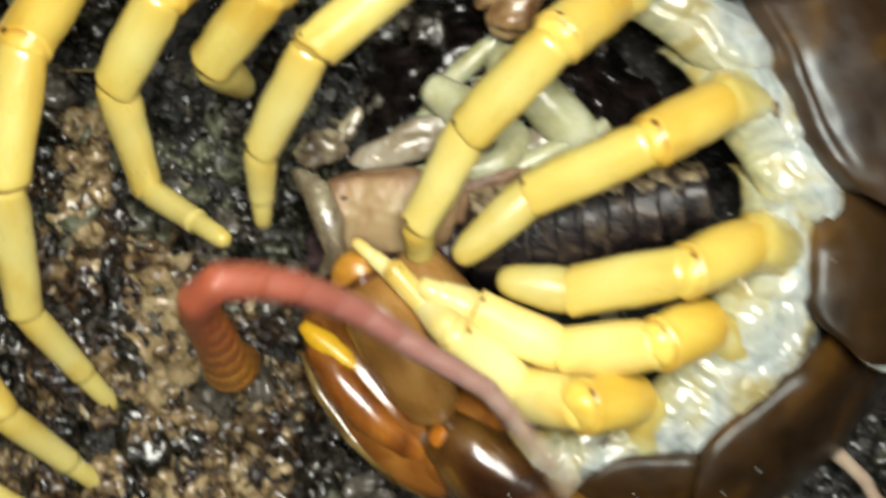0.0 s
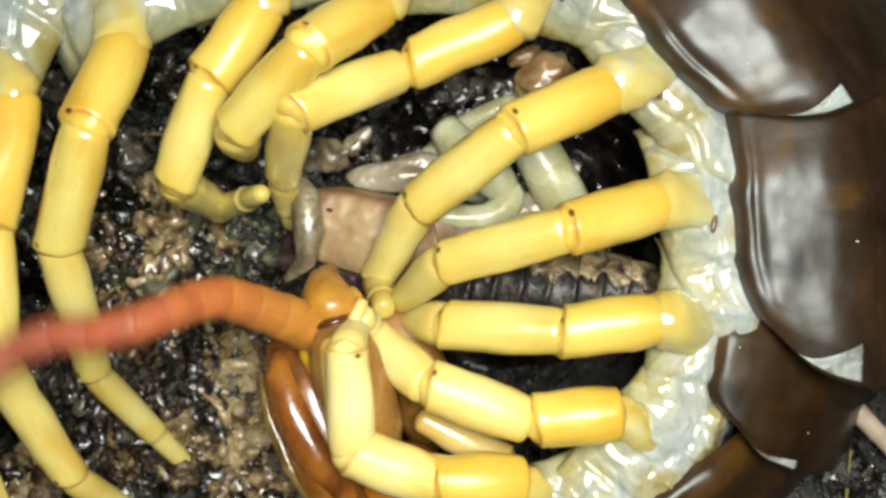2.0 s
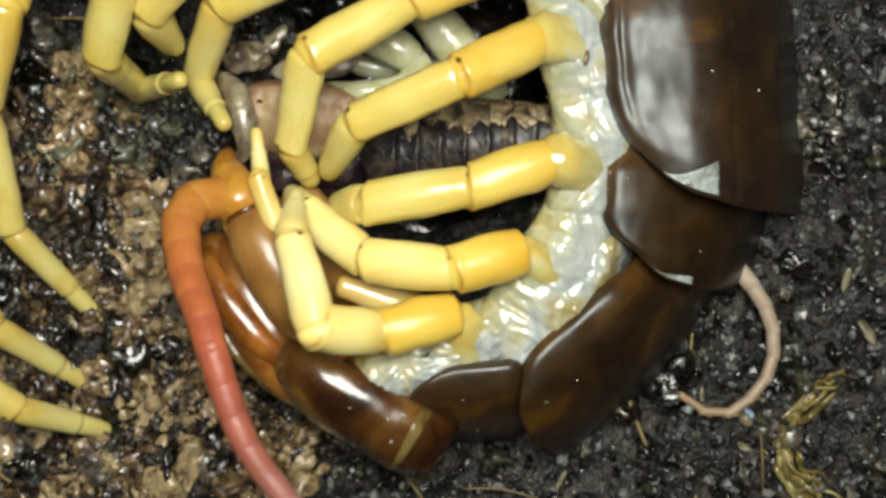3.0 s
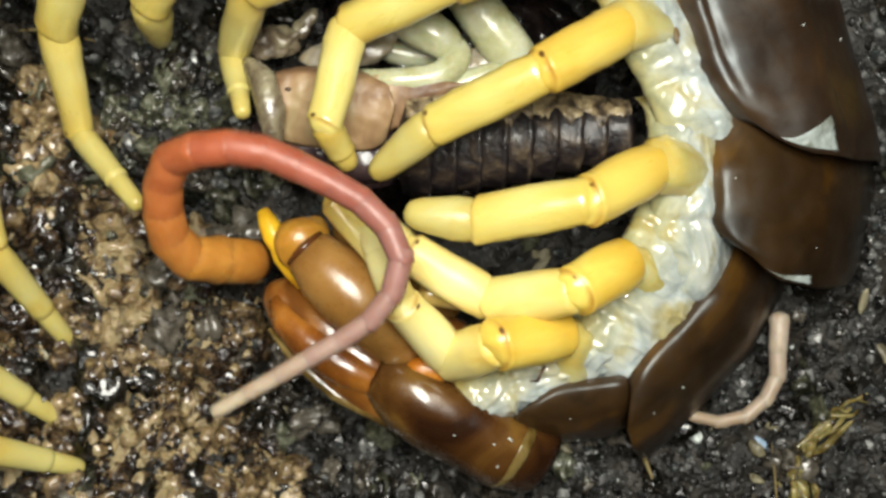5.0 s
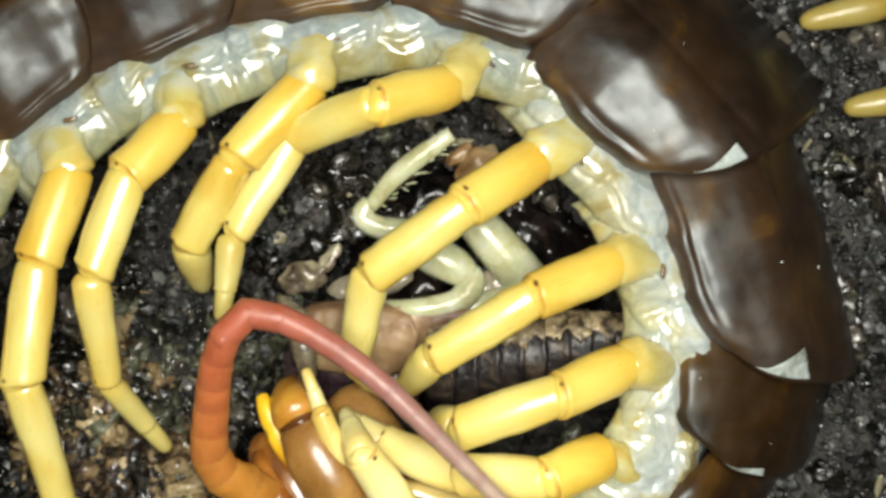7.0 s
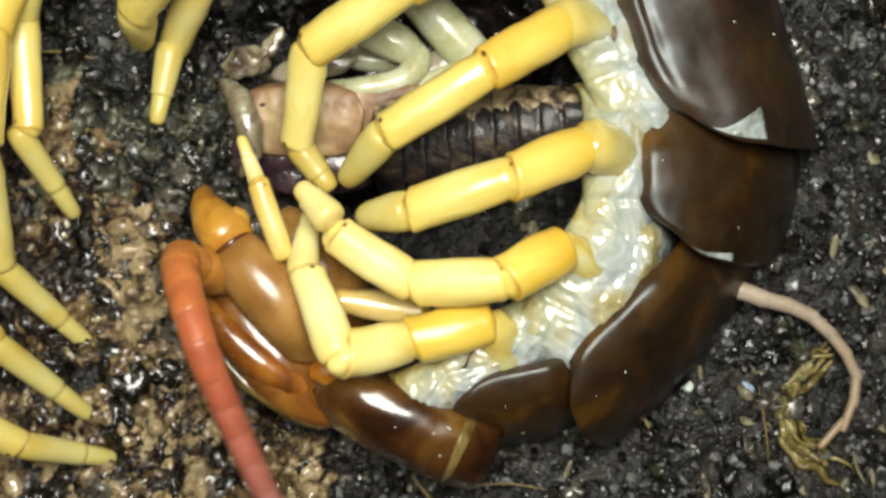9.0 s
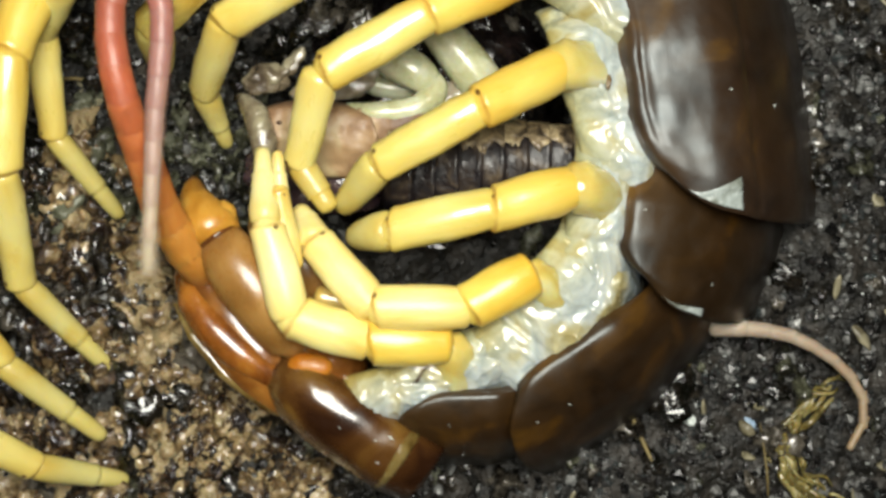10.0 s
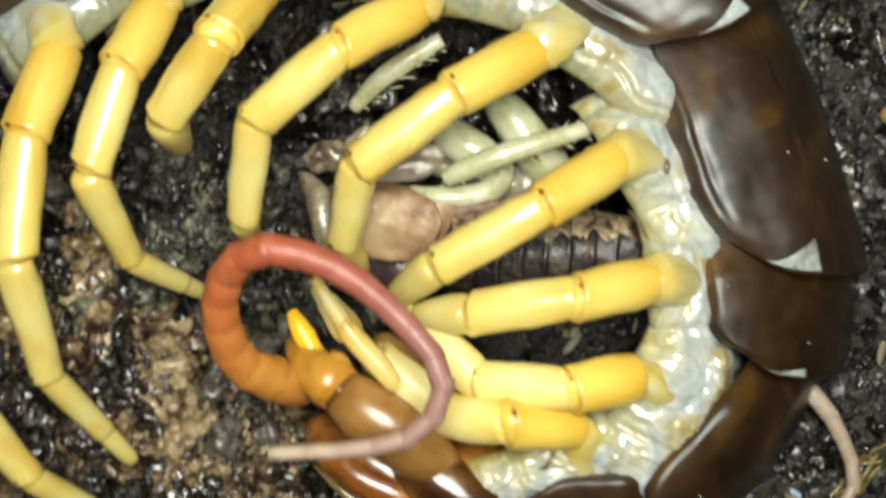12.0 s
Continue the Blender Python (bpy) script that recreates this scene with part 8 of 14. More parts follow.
    walk(head, [
        (0, pose(-0.00629, 0.00059, 0.007, 0, 0, -59.1)), (0.5, pose(-0.00748, 0.00004, 0.007, 0, 0, -51.3)),
        (1, pose(-0.00988, 0.00271, 0.007, 0, 0, -55.3)), (1.5, pose(-0.00965, 0.00208, 0.007, 0, 0, -57.7)),
        (2, pose(-0.01141, 0.00181, 0.007, 0, 0, -72.2)), (2.5, pose(-0.011, 0.00252, 0.007, 0, 0, -77)),
        (3, pose(-0.00978, -0.00027, 0.007, 0, 0, -62.3)), (5, pose(-0.00592, -0.00083, 0.007, 0, 0, -45.4)),
        (5.5, pose(-0.0102, 0.0039, 0.007, 0, 0, -75.1)), (6, pose(-0.01035, 0.00274, 0.007, 0, 0, -62.1)),
        (6.5, pose(-0.00924, 0.00535, 0.007, 0, 0, -67.8)), (7, pose(-0.00901, 0.00336, 0.007, 0, 0, -66.1)),
        (7.5, pose(-0.00806, 0.0009, 0.007, 0, 0, -59.3)), (9.5, pose(-0.01058, -0.00104, 0.007, 0, 0, -57.2)),
        (10, pose(-0.01124, 0.00105, 0.007, 0, 0, -58.8)), (10.5, pose(-0.01179, 0.00321, 0.007, 0, 0, -69.1)),
        (11, pose(-0.01083, 0.00159, 0.007, 0, 0, -63.8)), (11.5, pose(-0.00997, 0.00037, 0.007, 0, 0, -59.7)),
        (12, pose(-0.0068, -0.00228, 0.007, 0, 0, -42.6))])
    walk(fang, [
        (0, pose(0, 0, 0, 0, -50)), (1.5, pose(0, 0, 0, 0, -50)),
        (2.4, pose(0, 0, 0)), (3, pose(0, 0, 0)),
        (4.8, pose(0, 0, 0, 0, -35)), (5.5, pose(0, 0, 0, 0, -50)),
        (6.5, pose(0, 0, 0, 0, -50)), (7.4, pose(0, 0, 0, 0, -10)),
        (9.4, pose(0, 0, 0)), (12, pose(0, 0, 0))])
    walk(fang_point, [
        (0, pose(0, 0, 0, 0, -50)), (1.5, pose(0, 0, 0, 0, -50)),
        (2.4, pose(0, 0, 0)), (3, pose(0, 0, 0)),
        (4.8, pose(0, 0, 0, 0, -35)), (5.5, pose(0, 0, 0, 0, -50)),
        (6.5, pose(0, 0, 0, 0, -50)), (7.4, pose(0, 0, 0, 0, -10)),
        (9.4, pose(0, 0, 0)), (12, pose(0, 0, 0))])
    walk(thin_palp[0], [
        (0, pose(-0.00222, -0.00155, 0.0076, 0, -8.3, 134)), (0.5, pose(-0.0028, -0.00347, 0.0076, 0, -4.9, 126.3)),
        (1, pose(-0.0048, -0.00183, 0.0076, 0, -6.4, 129.8)), (1.5, pose(-0.00508, -0.00336, 0.0076, 0, -5.4, 122.7)),
        (2, pose(-0.01101, -0.00293, 0.0076, 0, -8.1, 95.5)), (2.5, pose(-0.01048, -0.00472, 0.0076, 0, -6.2, 91.8)),
        (3, pose(-0.00782, -0.0021, 0.0076, 0, -7.7, 109)), (5, pose(-0.00214, -0.00161, 0.0076, 0, -9.4, 130.4)),
        (5.5, pose(-0.0083, 0.0009, 0.0076, 0, -9.2, 101.7)), (6, pose(-0.00757, 0.00017, 0.0076, 0, -6.9, 106.2)),
        (6.5, pose(-0.00678, 0.00363, 0.0076, 0, -11.6, 113.9)), (7, pose(-0.00655, 0.00024, 0.0076, 0, -7.9, 108.9)),
        (7.5, pose(-0.00574, 0.00005, 0.0076, 0, -8.7, 113.8)), (9.5, pose(-0.00739, -0.0021, 0.0076, 0, -7.1, 100.8)),
        (10, pose(-0.00729, -0.00061, 0.0076, 0, -8.6, 98.5)), (10.5, pose(-0.00885, 0.00053, 0.0076, 0, -7.4, 94)),
        (11, pose(-0.00822, 0.00399, 0.0076, 0, -10.2, 92.8)), (11.5, pose(-0.00842, 0.00156, 0.0076, 0, -10.1, 92.9)),
        (12, pose(-0.00392, -0.00217, 0.0076, 0, -6.7, 126.1))])
    walk(thin_palp[1], [
        (0, pose(0.00276, 0, 0, 1.1, 18.9, 7.7)), (0.5, pose(0.00466, 0, 0, -0.3, 14.7, -3.1)),
        (1, pose(0.00361, 0, 0, -1.6, 11.9, -14.1)), (1.5, pose(0.00429, 0, 0, -1.4, 11.5, -15.6)),
        (2, pose(0.00285, 0, 0, -4, 15.5, -29.1)), (2.5, pose(0.00368, 0, 0, -2.9, 13.5, -27.9)),
        (3, pose(0.00299, 0, 0, -1.5, 16.3, -11.1)), (5, pose(0.00245, 0, 0, -1.7, 19.8, -10.3)),
        (5.5, pose(0.00251, 0, 0, -0.1, 16, -0.8)), (6, pose(0.00334, 0, 0, -1.9, 15.5, -16.2)),
        (6.5, pose(0.00199, 0, 0, -0.1, 19.7, -0.3)), (7, pose(0.00291, 0, 0, -0.2, 15.8, -1.5)),
        (7.5, pose(0.00266, 0, 0, 1.5, 16.4, 10.1)), (9.5, pose(0.00326, 0, 0, -0.2, 15.2, -1.4)),
        (10, pose(0.00268, 0, 0, -0.9, 15, -6)), (10.5, pose(0.00312, 0, 0, -1.1, 14, -8.2)),
        (11, pose(0.00227, 0, 0, -0.8, 20.8, -4.7)), (11.5, pose(0.00227, 0, 0, 2.3, 21.6, 13)),
        (12, pose(0.00341, 0, 0, -0.8, 14.2, -6.6))])
    walk(short_palp[0], [
        (0, pose(-0.00577, -0.00409, 0.0056, 0, 0, 139.9)), (0.5, pose(-0.00665, -0.00408, 0.0056, 0, 0, 137.3)),
        (1, pose(-0.00986, -0.00086, 0.0056, 0, 0, 115.1)), (1.5, pose(-0.00988, -0.00155, 0.0056, 0, 0, 108)),
        (2, pose(-0.01186, -0.00142, 0.0056, 0, 0, 109.5)), (2.5, pose(-0.01032, -0.00314, 0.0056, 0, 0, 98.2)),
        (3, pose(-0.00982, -0.00359, 0.0056, 0, 0, 104.7)), (5, pose(-0.00635, -0.00275, 0.0056, 0, 0, 114.2)),
        (5.5, pose(-0.01126, 0.00059, 0.0056, 0, 0, 108.2)), (6, pose(-0.01042, 0.00057, 0.0056, 0, 0, 105.4)),
        (6.5, pose(-0.00991, 0.00196, 0.0056, 0, 0, 115.3)), (7, pose(-0.0098, 0.00068, 0.0056, 0, 0, 106.7)),
        (7.5, pose(-0.00911, -0.00047, 0.0056, 0, 0, 104)), (9.5, pose(-0.00926, -0.00437, 0.0056, 0, 0, 101.7)),
        (10, pose(-0.01002, -0.0023, 0.0056, 0, 0, 102.3)), (10.5, pose(-0.01061, 0, 0.0056, 0, 0, 100.2)),
        (11, pose(-0.00965, -0.00169, 0.0056, 0, 0, 102.2)), (11.5, pose(-0.00861, -0.00306, 0.0056, 0, 0, 102.2)),
        (12, pose(-0.00749, -0.00209, 0.0056, 0, 0, 110))])
    walk(prey, [
        (0, pose(-0.00752, 0.00463, 0.0045, 0, 0, 6.3)), (0.5, pose(-0.0082, 0.00494, 0.0045, 0, 0, 4.1)),
        (1, pose(-0.00998, 0.00836, 0.0045, 0, 0, -5.3)), (1.5, pose(-0.00945, 0.00771, 0.0045, 0, 0, -5.6)),
        (2, pose(-0.012, 0.00715, 0.0045, 0, 0, -9.8)), (2.5, pose(-0.01177, 0.007, 0.0045, 0, 0, -7.5)),
        (3, pose(-0.00966, 0.00585, 0.0045, 0, 0, -0.8)), (5, pose(-0.00721, 0.00727, 0.0045, 0, 0, -1.8)),
        (5.5, pose(-0.00926, 0.00991, 0.0045, 0, 0, -6.9)), (6, pose(-0.00852, 0.00992, 0.0045, 0, 0, -5.4)),
        (6.5, pose(-0.0081, 0.01013, 0.0045, 0, 0, -4.6)), (7, pose(-0.00806, 0.00825, 0.0045, 0, 0, -3.1)),
        (7.5, pose(-0.00834, 0.00706, 0.0045, 0, 0, -1.8)), (9.5, pose(-0.00815, 0.00648, 0.0045, 0, 0, -1.2)),
        (10, pose(-0.00818, 0.00732, 0.0045, 0, 0, -4.3)), (10.5, pose(-0.00867, 0.0077, 0.0045, 0, 0, -5.3)),
        (11, pose(-0.0086, 0.00704, 0.0045, 0, 0, -5.3)), (11.5, pose(-0.00774, 0.007, 0.0045, 0, 0, -4.9)),
        (12, pose(-0.00621, 0.00732, 0.0045, 0, 0, -8.6))])
    walk(kicking_shin, [
        (0, pose(0, -0.0024, -0.0026)), (10.4, pose(0, -0.0024, -0.0026)),
        (10.9, pose(0, 0, 0)), (12, pose(0, 0, 0))])
    walk(folded_shin, [
        (0, pose(0.0012, -0.0026, -0.0032)), (5.5, pose(0.0012, -0.0026, -0.0032)),
        (6, pose(0, -0.0005, 0)), (6.5, pose(0, 0, 0)),
        (7.6, pose(0, 0, 0)), (9.2, pose(0.0012, -0.0026, -0.0032)),
        (11.1, pose(0.0012, -0.0026, -0.0032)), (12, pose(-0.0026, -0.0012, 0))])
    walk(curled_knee, [
        (0, pose(0.0046, 0.0038, -0.0034)), (5.5, pose(0.0046, 0.0038, -0.0034)),
        (6, pose(0.0029, 0.0059, -0.0015)), (6.5, pose(0.0029, 0.0064, -0.0015)),
        (7.6, pose(0.0029, 0.0064, -0.0015)), (9.2, pose(0.0046, 0.0038, -0.0034)),
        (12, pose(0.0046, 0.0038, -0.0034))])
    walk(antenna[0], [
        (0, pose(-0.0123, -0.00342, 0.006)), (0.1, pose(-0.01248, -0.00269, 0.0065)),
        (0.2, pose(-0.01266, -0.00196, 0.007)), (0.35, pose(-0.01277, -0.0013, 0.007)),
        (0.5, pose(-0.01289, -0.00064, 0.007)), (0.75, pose(-0.01341, 0.00023, 0.007)),
        (1, pose(-0.01393, 0.0011, 0.007)), (1.25, pose(-0.01392, 0.00061, 0.007)),
        (1.5, pose(-0.0139, 0.00011, 0.007)), (1.65, pose(-0.01289, 0.00099, 0.007)),
        (1.8, pose(-0.01189, 0.00187, 0.007)), (1.9, pose(-0.01228, 0.00176, 0.007)),
        (2, pose(-0.01268, 0.00166, 0.007)), (2.1, pose(-0.01258, 0.00147, 0.007)),
        (2.2, pose(-0.01248, 0.00128, 0.007)), (2.35, pose(-0.01259, 0.00163, 0.007)),
        (2.5, pose(-0.0127, 0.00198, 0.007)), (2.75, pose(-0.01189, 0.00121, 0.007)),
        (3, pose(-0.01108, 0.00043, 0.007)), (3.2, pose(-0.01054, -0.00086, 0.007)),
        (3.4, pose(-0.01049, -0.00093, 0.00696)), (3.6, pose(-0.01036, -0.00114, 0.00684)),
        (3.8, pose(-0.01017, -0.00144, 0.00668)), (4, pose(-0.00995, -0.00177, 0.0065)),
        (4.2, pose(-0.00973, -0.00211, 0.00632)), (4.4, pose(-0.00955, -0.00241, 0.00616)),
        (4.6, pose(-0.00941, -0.00262, 0.00604)), (4.8, pose(-0.00936, -0.00269, 0.006)),
        (5, pose(-0.01007, -0.00138, 0.007)), (5.25, pose(-0.01149, -0.00047, 0.007)),
        (5.5, pose(-0.01291, 0.00045, 0.007)), (5.75, pose(-0.01287, 0.00074, 0.007)),
        (6, pose(-0.01283, 0.00103, 0.007)), (6.25, pose(-0.01274, 0.00134, 0.007)),
        (6.5, pose(-0.01266, 0.00166, 0.007)), (6.75, pose(-0.0124, 0.00094, 0.007)),
        (7, pose(-0.01214, 0.00022, 0.007)), (7.1, pose(-0.01166, -0.00036, 0.007)),
        (7.2, pose(-0.01118, -0.00093, 0.007)), (7.35, pose(-0.01122, -0.00098, 0.007)),
        (7.5, pose(-0.01126, -0.00104, 0.007)), (7.7, pose(-0.01129, -0.00164, 0.007)),
        (7.9, pose(-0.01127, -0.00167, 0.007)), (8.1, pose(-0.01122, -0.00176, 0.007)),
        (8.3, pose(-0.01116, -0.00189, 0.007)), (8.5, pose(-0.01108, -0.00203, 0.007)),
        (8.7, pose(-0.011, -0.00218, 0.007)), (8.9, pose(-0.01093, -0.00231, 0.007)),
        (9.1, pose(-0.01089, -0.0024, 0.007)), (9.3, pose(-0.01087, -0.00243, 0.007)),
        (9.5, pose(-0.01134, -0.00171, 0.007)), (9.65, pose(-0.01156, -0.0014, 0.007)),
        (9.8, pose(-0.01178, -0.00108, 0.007)), (9.9, pose(-0.01233, -0.00027, 0.007)),
        (10, pose(-0.01288, 0.00055, 0.007)), (10.1, pose(-0.01322, 0.00112, 0.007)),
        (10.2, pose(-0.01356, 0.0017, 0.007)), (10.35, pose(-0.01342, 0.00178, 0.007)),
        (10.5, pose(-0.01327, 0.00186, 0.007)), (10.75, pose(-0.01293, 0.00121, 0.007)),
        (11, pose(-0.01259, 0.00055, 0.007)), (11.25, pose(-0.01213, 0.00044, 0.007)),
        (11.5, pose(-0.01167, 0.00032, 0.007)), (11.75, pose(-0.01091, -0.00055, 0.007)),
        (12, pose(-0.01015, -0.00143, 0.007))])
    walk(antenna[1], [
        (0, pose(0, 0, 0, 0, -67.8, 87.4)), (0.1, pose(0, 0, 0, 0, -52.1, 111)),
        (0.2, pose(0, 0, 0, 0, -40.7, 134.6)), (0.35, pose(0, 0, 0, 0, -40.6, 137.4)),
        (0.5, pose(0, 0, 0, 0, -40.5, 140.2)), (0.75, pose(0, 0, 0, 0, -39.8, 127.5)),
        (1, pose(0, 0, 0, 0, -39.1, 114.7)), (1.25, pose(0, 0, 0, 0, -39.1, 122.7)),
        (1.5, pose(0, 0, 0, 0, -39.1, 130.7)), (1.65, pose(0, 0, 0, 0, -39.4, 131)),
        (1.8, pose(0, 0, 0, 0, -39.7, 131.3)), (1.9, pose(0, 0, 0, 0, -39.9, 143.8)),
        (2, pose(0, 0, 0, 0, -40, 156.2)), (2.1, pose(0, 0, 0, 0, -40.6, 168.2)),
        (2.2, pose(0, 0, 0, 0, -41.2, -179.8)), (2.35, pose(0, 0, 0, 0, -41, -167.3)),
        (2.5, pose(0, 0, 0, 0, -40.9, -154.8)), (2.75, pose(0, 0, 0, 0, -39.7, -161.2)),
        (3, pose(0, 0, 0, 0, -38.5, -167.6)), (3.2, pose(0, 0, 0, 0, -37, 153.2)),
        (3.4, pose(0, 0, 0, 0, -38.1, 169.8)), (3.6, pose(0, 0, 0, 0, -41, -146.4)),
        (3.8, pose(0, 0, 0, 0, -45.4, -84.5)), (4, pose(0, 0, 0, 0, -50.9, -13.5)),
        (4.2, pose(0, 0, 0, 0, -57.1, 57.4)), (4.4, pose(0, 0, 0, 0, -63.6, 119.3)),
        (4.6, pose(0, 0, 0, 0, -69.2, 163.1)), (4.8, pose(0, 0, 0, 0, -71.8, 179.7)),
        (5, pose(0, 0, 0, 0, -41, 175.6)), (5.25, pose(0, 0, 0, 0, -40.9, 168.6)),
        (5.5, pose(0, 0, 0, 0, -40.8, 161.6)), (5.75, pose(0, 0, 0, 0, -39.1, 161)),
        (6, pose(0, 0, 0, 0, -37.5, 160.3)), (6.25, pose(0, 0, 0, 0, -37.1, 157.5)),
        (6.5, pose(0, 0, 0, 0, -36.7, 154.7)), (6.75, pose(0, 0, 0, 0, -35.9, 146.2)),
        (7, pose(0, 0, 0, 0, -35, 137.7)), (7.1, pose(0, 0, 0, 0, -36.2, 149.7)),
        (7.2, pose(0, 0, 0, 0, -37.3, 161.8)), (7.35, pose(0, 0, 0, 0, -37.8, 163.3)),
        (7.5, pose(0, 0, 0, 0, -38.2, 164.8)), (7.7, pose(0, 0, 0, 0, -38.7, 178.2)),
        (7.9, pose(0, 0, 0, 0, -39.7, 176.5)), (8.1, pose(0, 0, 0, 0, -42.5, 171.9)),
        (8.3, pose(0, 0, 0, 0, -46.7, 165.3)), (8.5, pose(0, 0, 0, 0, -52, 157.8)),
        (8.7, pose(0, 0, 0, 0, -57.9, 150.3)), (8.9, pose(0, 0, 0, 0, -64.1, 143.8)),
        (9.1, pose(0, 0, 0, 0, -69.4, 139.2)), (9.3, pose(0, 0, 0, 0, -71.8, 137.4)),
        (9.5, pose(0, 0, 0, 0, -71.8, 129.9)), (9.65, pose(0, 0, 0, 0, -71.8, 134)),
        (9.8, pose(0, 0, 0, 0, -71.8, 138.1)), (9.9, pose(0, 0, 0, 0, -50.5, 127)),
        (10, pose(0, 0, 0, 0, -36.5, 116)), (10.1, pose(0, 0, 0, 0, -47.4, 121.4)),
        (10.2, pose(0, 0, 0, 0, -61.5, 126.9)), (10.35, pose(0, 0, 0, 0, -66.1, 120)),
        (10.5, pose(0, 0, 0, 0, -71.8, 113.1)), (10.75, pose(0, 0, 0, 0, -50, 107)),
        (11, pose(0, 0, 0, 0, -35.7, 100.8)), (11.25, pose(0, 0, 0, 0, -37, 129.3)),
        (11.5, pose(0, 0, 0, 0, -38.3, 157.9)), (11.75, pose(0, 0, 0, 0, -37.6, 152.7)),
        (12, pose(0, 0, 0, 0, -36.8, 147.4))])
    walk(antenna[2], [
        (0, pose(0.00003, 0.00057, 0.00141, 0, -68.4, 86)), (0.1, pose(-0.00034, 0.00087, 0.0012, 0, -52.7, 106.2)),
        (0.2, pose(-0.00081, 0.00082, 0.00099, 0, -41.3, 126.3)), (0.35, pose(-0.00085, 0.00078, 0.00099, 0, -41.4, 131.4)),
        (0.5, pose(-0.00089, 0.00074, 0.00099, 0, -41.4, 136.4)), (0.75, pose(-0.00071, 0.00093, 0.00098, 0, -40.7, 124.9)),
        (1, pose(-0.0005, 0.00108, 0.00096, 0, -40.1, 113.4)), (1.25, pose(-0.00064, 0.001, 0.00096, 0, -39.8, 117.4)),
        (1.5, pose(-0.00077, 0.0009, 0.00096, 0, -39.6, 121.4)), (1.65, pose(-0.00077, 0.00089, 0.00097, 0, -40.1, 124)),
        (1.8, pose(-0.00077, 0.00088, 0.00097, 0, -40.6, 126.6)), (1.9, pose(-0.00094, 0.00069, 0.00098, 0, -40.9, 141.7)),
        (2, pose(-0.00107, 0.00047, 0.00098, 0, -41.2, 156.8)), (2.1, pose(-0.00113, 0.00024, 0.00099, 0, -42.4, -165.9)),
        (2.2, pose(-0.00115, 0, 0.001, 0, -43.8, -128.6)), (2.35, pose(-0.00112, -0.00025, 0.001, 0, -42.2, -115.3)),
        (2.5, pose(-0.00104, -0.00049, 0.001, 0, -40.7, -102)), (2.75, pose(-0.00111, -0.00038, 0.00097, 0, -39.9, -106.7)),
        (3, pose(-0.00117, -0.00026, 0.00095, 0, -39.1, -111.4)), (3.2, pose(-0.00109, 0.00055, 0.00092, 0, -42.6, -135.9)),
        (3.4, pose(-0.00118, 0.00021, 0.00094, 0, -43.6, -122.3)), (3.6, pose(-0.00096, -0.00064, 0.001, 0, -46.1, -86.5)),
        (3.8, pose(0.0001, -0.00107, 0.00109, 0, -49.8, -36)), (4, pose(0.00094, -0.00022, 0.00118, 0, -54.5, 22)),
        (4.2, pose(0.00045, 0.0007, 0.00128, 0, -59.7, 80)), (4.4, pose(-0.00033, 0.00059, 0.00137, 0, -65.1, 130.5)),
        (4.6, pose(-0.00052, 0.00016, 0.00143, 0, -69.8, 166.3)), (4.8, pose(-0.00048, 0, 0.00145, 0, -71.8, 179.9)),
        (5, pose(-0.00115, 0.00009, 0.001, 0, -41.4, 126.1)), (5.25, pose(-0.00113, 0.00023, 0.001, 0, -41, 124.1)),
        (5.5, pose(-0.0011, 0.00036, 0.001, 0, -40.6, 122.2)), (5.75, pose(-0.00112, 0.00039, 0.00096, 0, -39.2, 126.2)),
        (6, pose(-0.00114, 0.00041, 0.00093, 0, -37.8, 130.1)), (6.25, pose(-0.00112, 0.00047, 0.00092, 0, -35.7, 113.2)),
        (6.5, pose(-0.00111, 0.00052, 0.00091, 0, -33.6, 96.2)), (6.75, pose(-0.00103, 0.00069, 0.00089, 0, -33.8, 100.8)),
        (7, pose(-0.00092, 0.00084, 0.00087, 0, -34, 105.3)), (7.1, pose(-0.00106, 0.00062, 0.0009, 0, -35.5, 121.8)),
        (7.2, pose(-0.00115, 0.00038, 0.00092, 0, -36.9, 138.3)), (7.35, pose(-0.00115, 0.00035, 0.00093, 0, -36.9, 133.4)),
        (7.5, pose(-0.00116, 0.00031, 0.00094, 0, -37, 128.6)), (7.7, pose(-0.00119, 0.00004, 0.00095, 0, -38.8, 139)),
        (7.9, pose(-0.00117, 0.00007, 0.00097, 0, -39.9, 138.9)), (8.1, pose(-0.00111, 0.00016, 0.00103, 0, -42.7, 138.6)),
        (8.3, pose(-0.00101, 0.00026, 0.00111, 0, -46.8, 138.2)), (8.5, pose(-0.00087, 0.00035, 0.0012, 0, -52.1, 137.8)),
        (8.7, pose(-0.0007, 0.0004, 0.00129, 0, -58, 137.3)), (8.9, pose(-0.00054, 0.00039, 0.00137, 0, -64.1, 136.9)),
        (9.1, pose(-0.00041, 0.00035, 0.00143, 0, -69.4, 136.6)), (9.3, pose(-0.00035, 0.00032, 0.00145, 0, -71.8, 136.5)),
        (9.5, pose(-0.00031, 0.00037, 0.00145, 0, -71.8, 128.1)), (9.65, pose(-0.00033, 0.00034, 0.00145, 0, -71.8, 133)),
        (9.8, pose(-0.00035, 0.00032, 0.00145, 0, -71.8, 137.8)), (9.9, pose(-0.00058, 0.00077, 0.00118, 0, -50.7, 121.5)),
        (10, pose(-0.00054, 0.0011, 0.00091, 0, -36.7, 105.3)), (10.1, pose(-0.00054, 0.00088, 0.00112, 0, -47.5, 114.3)),
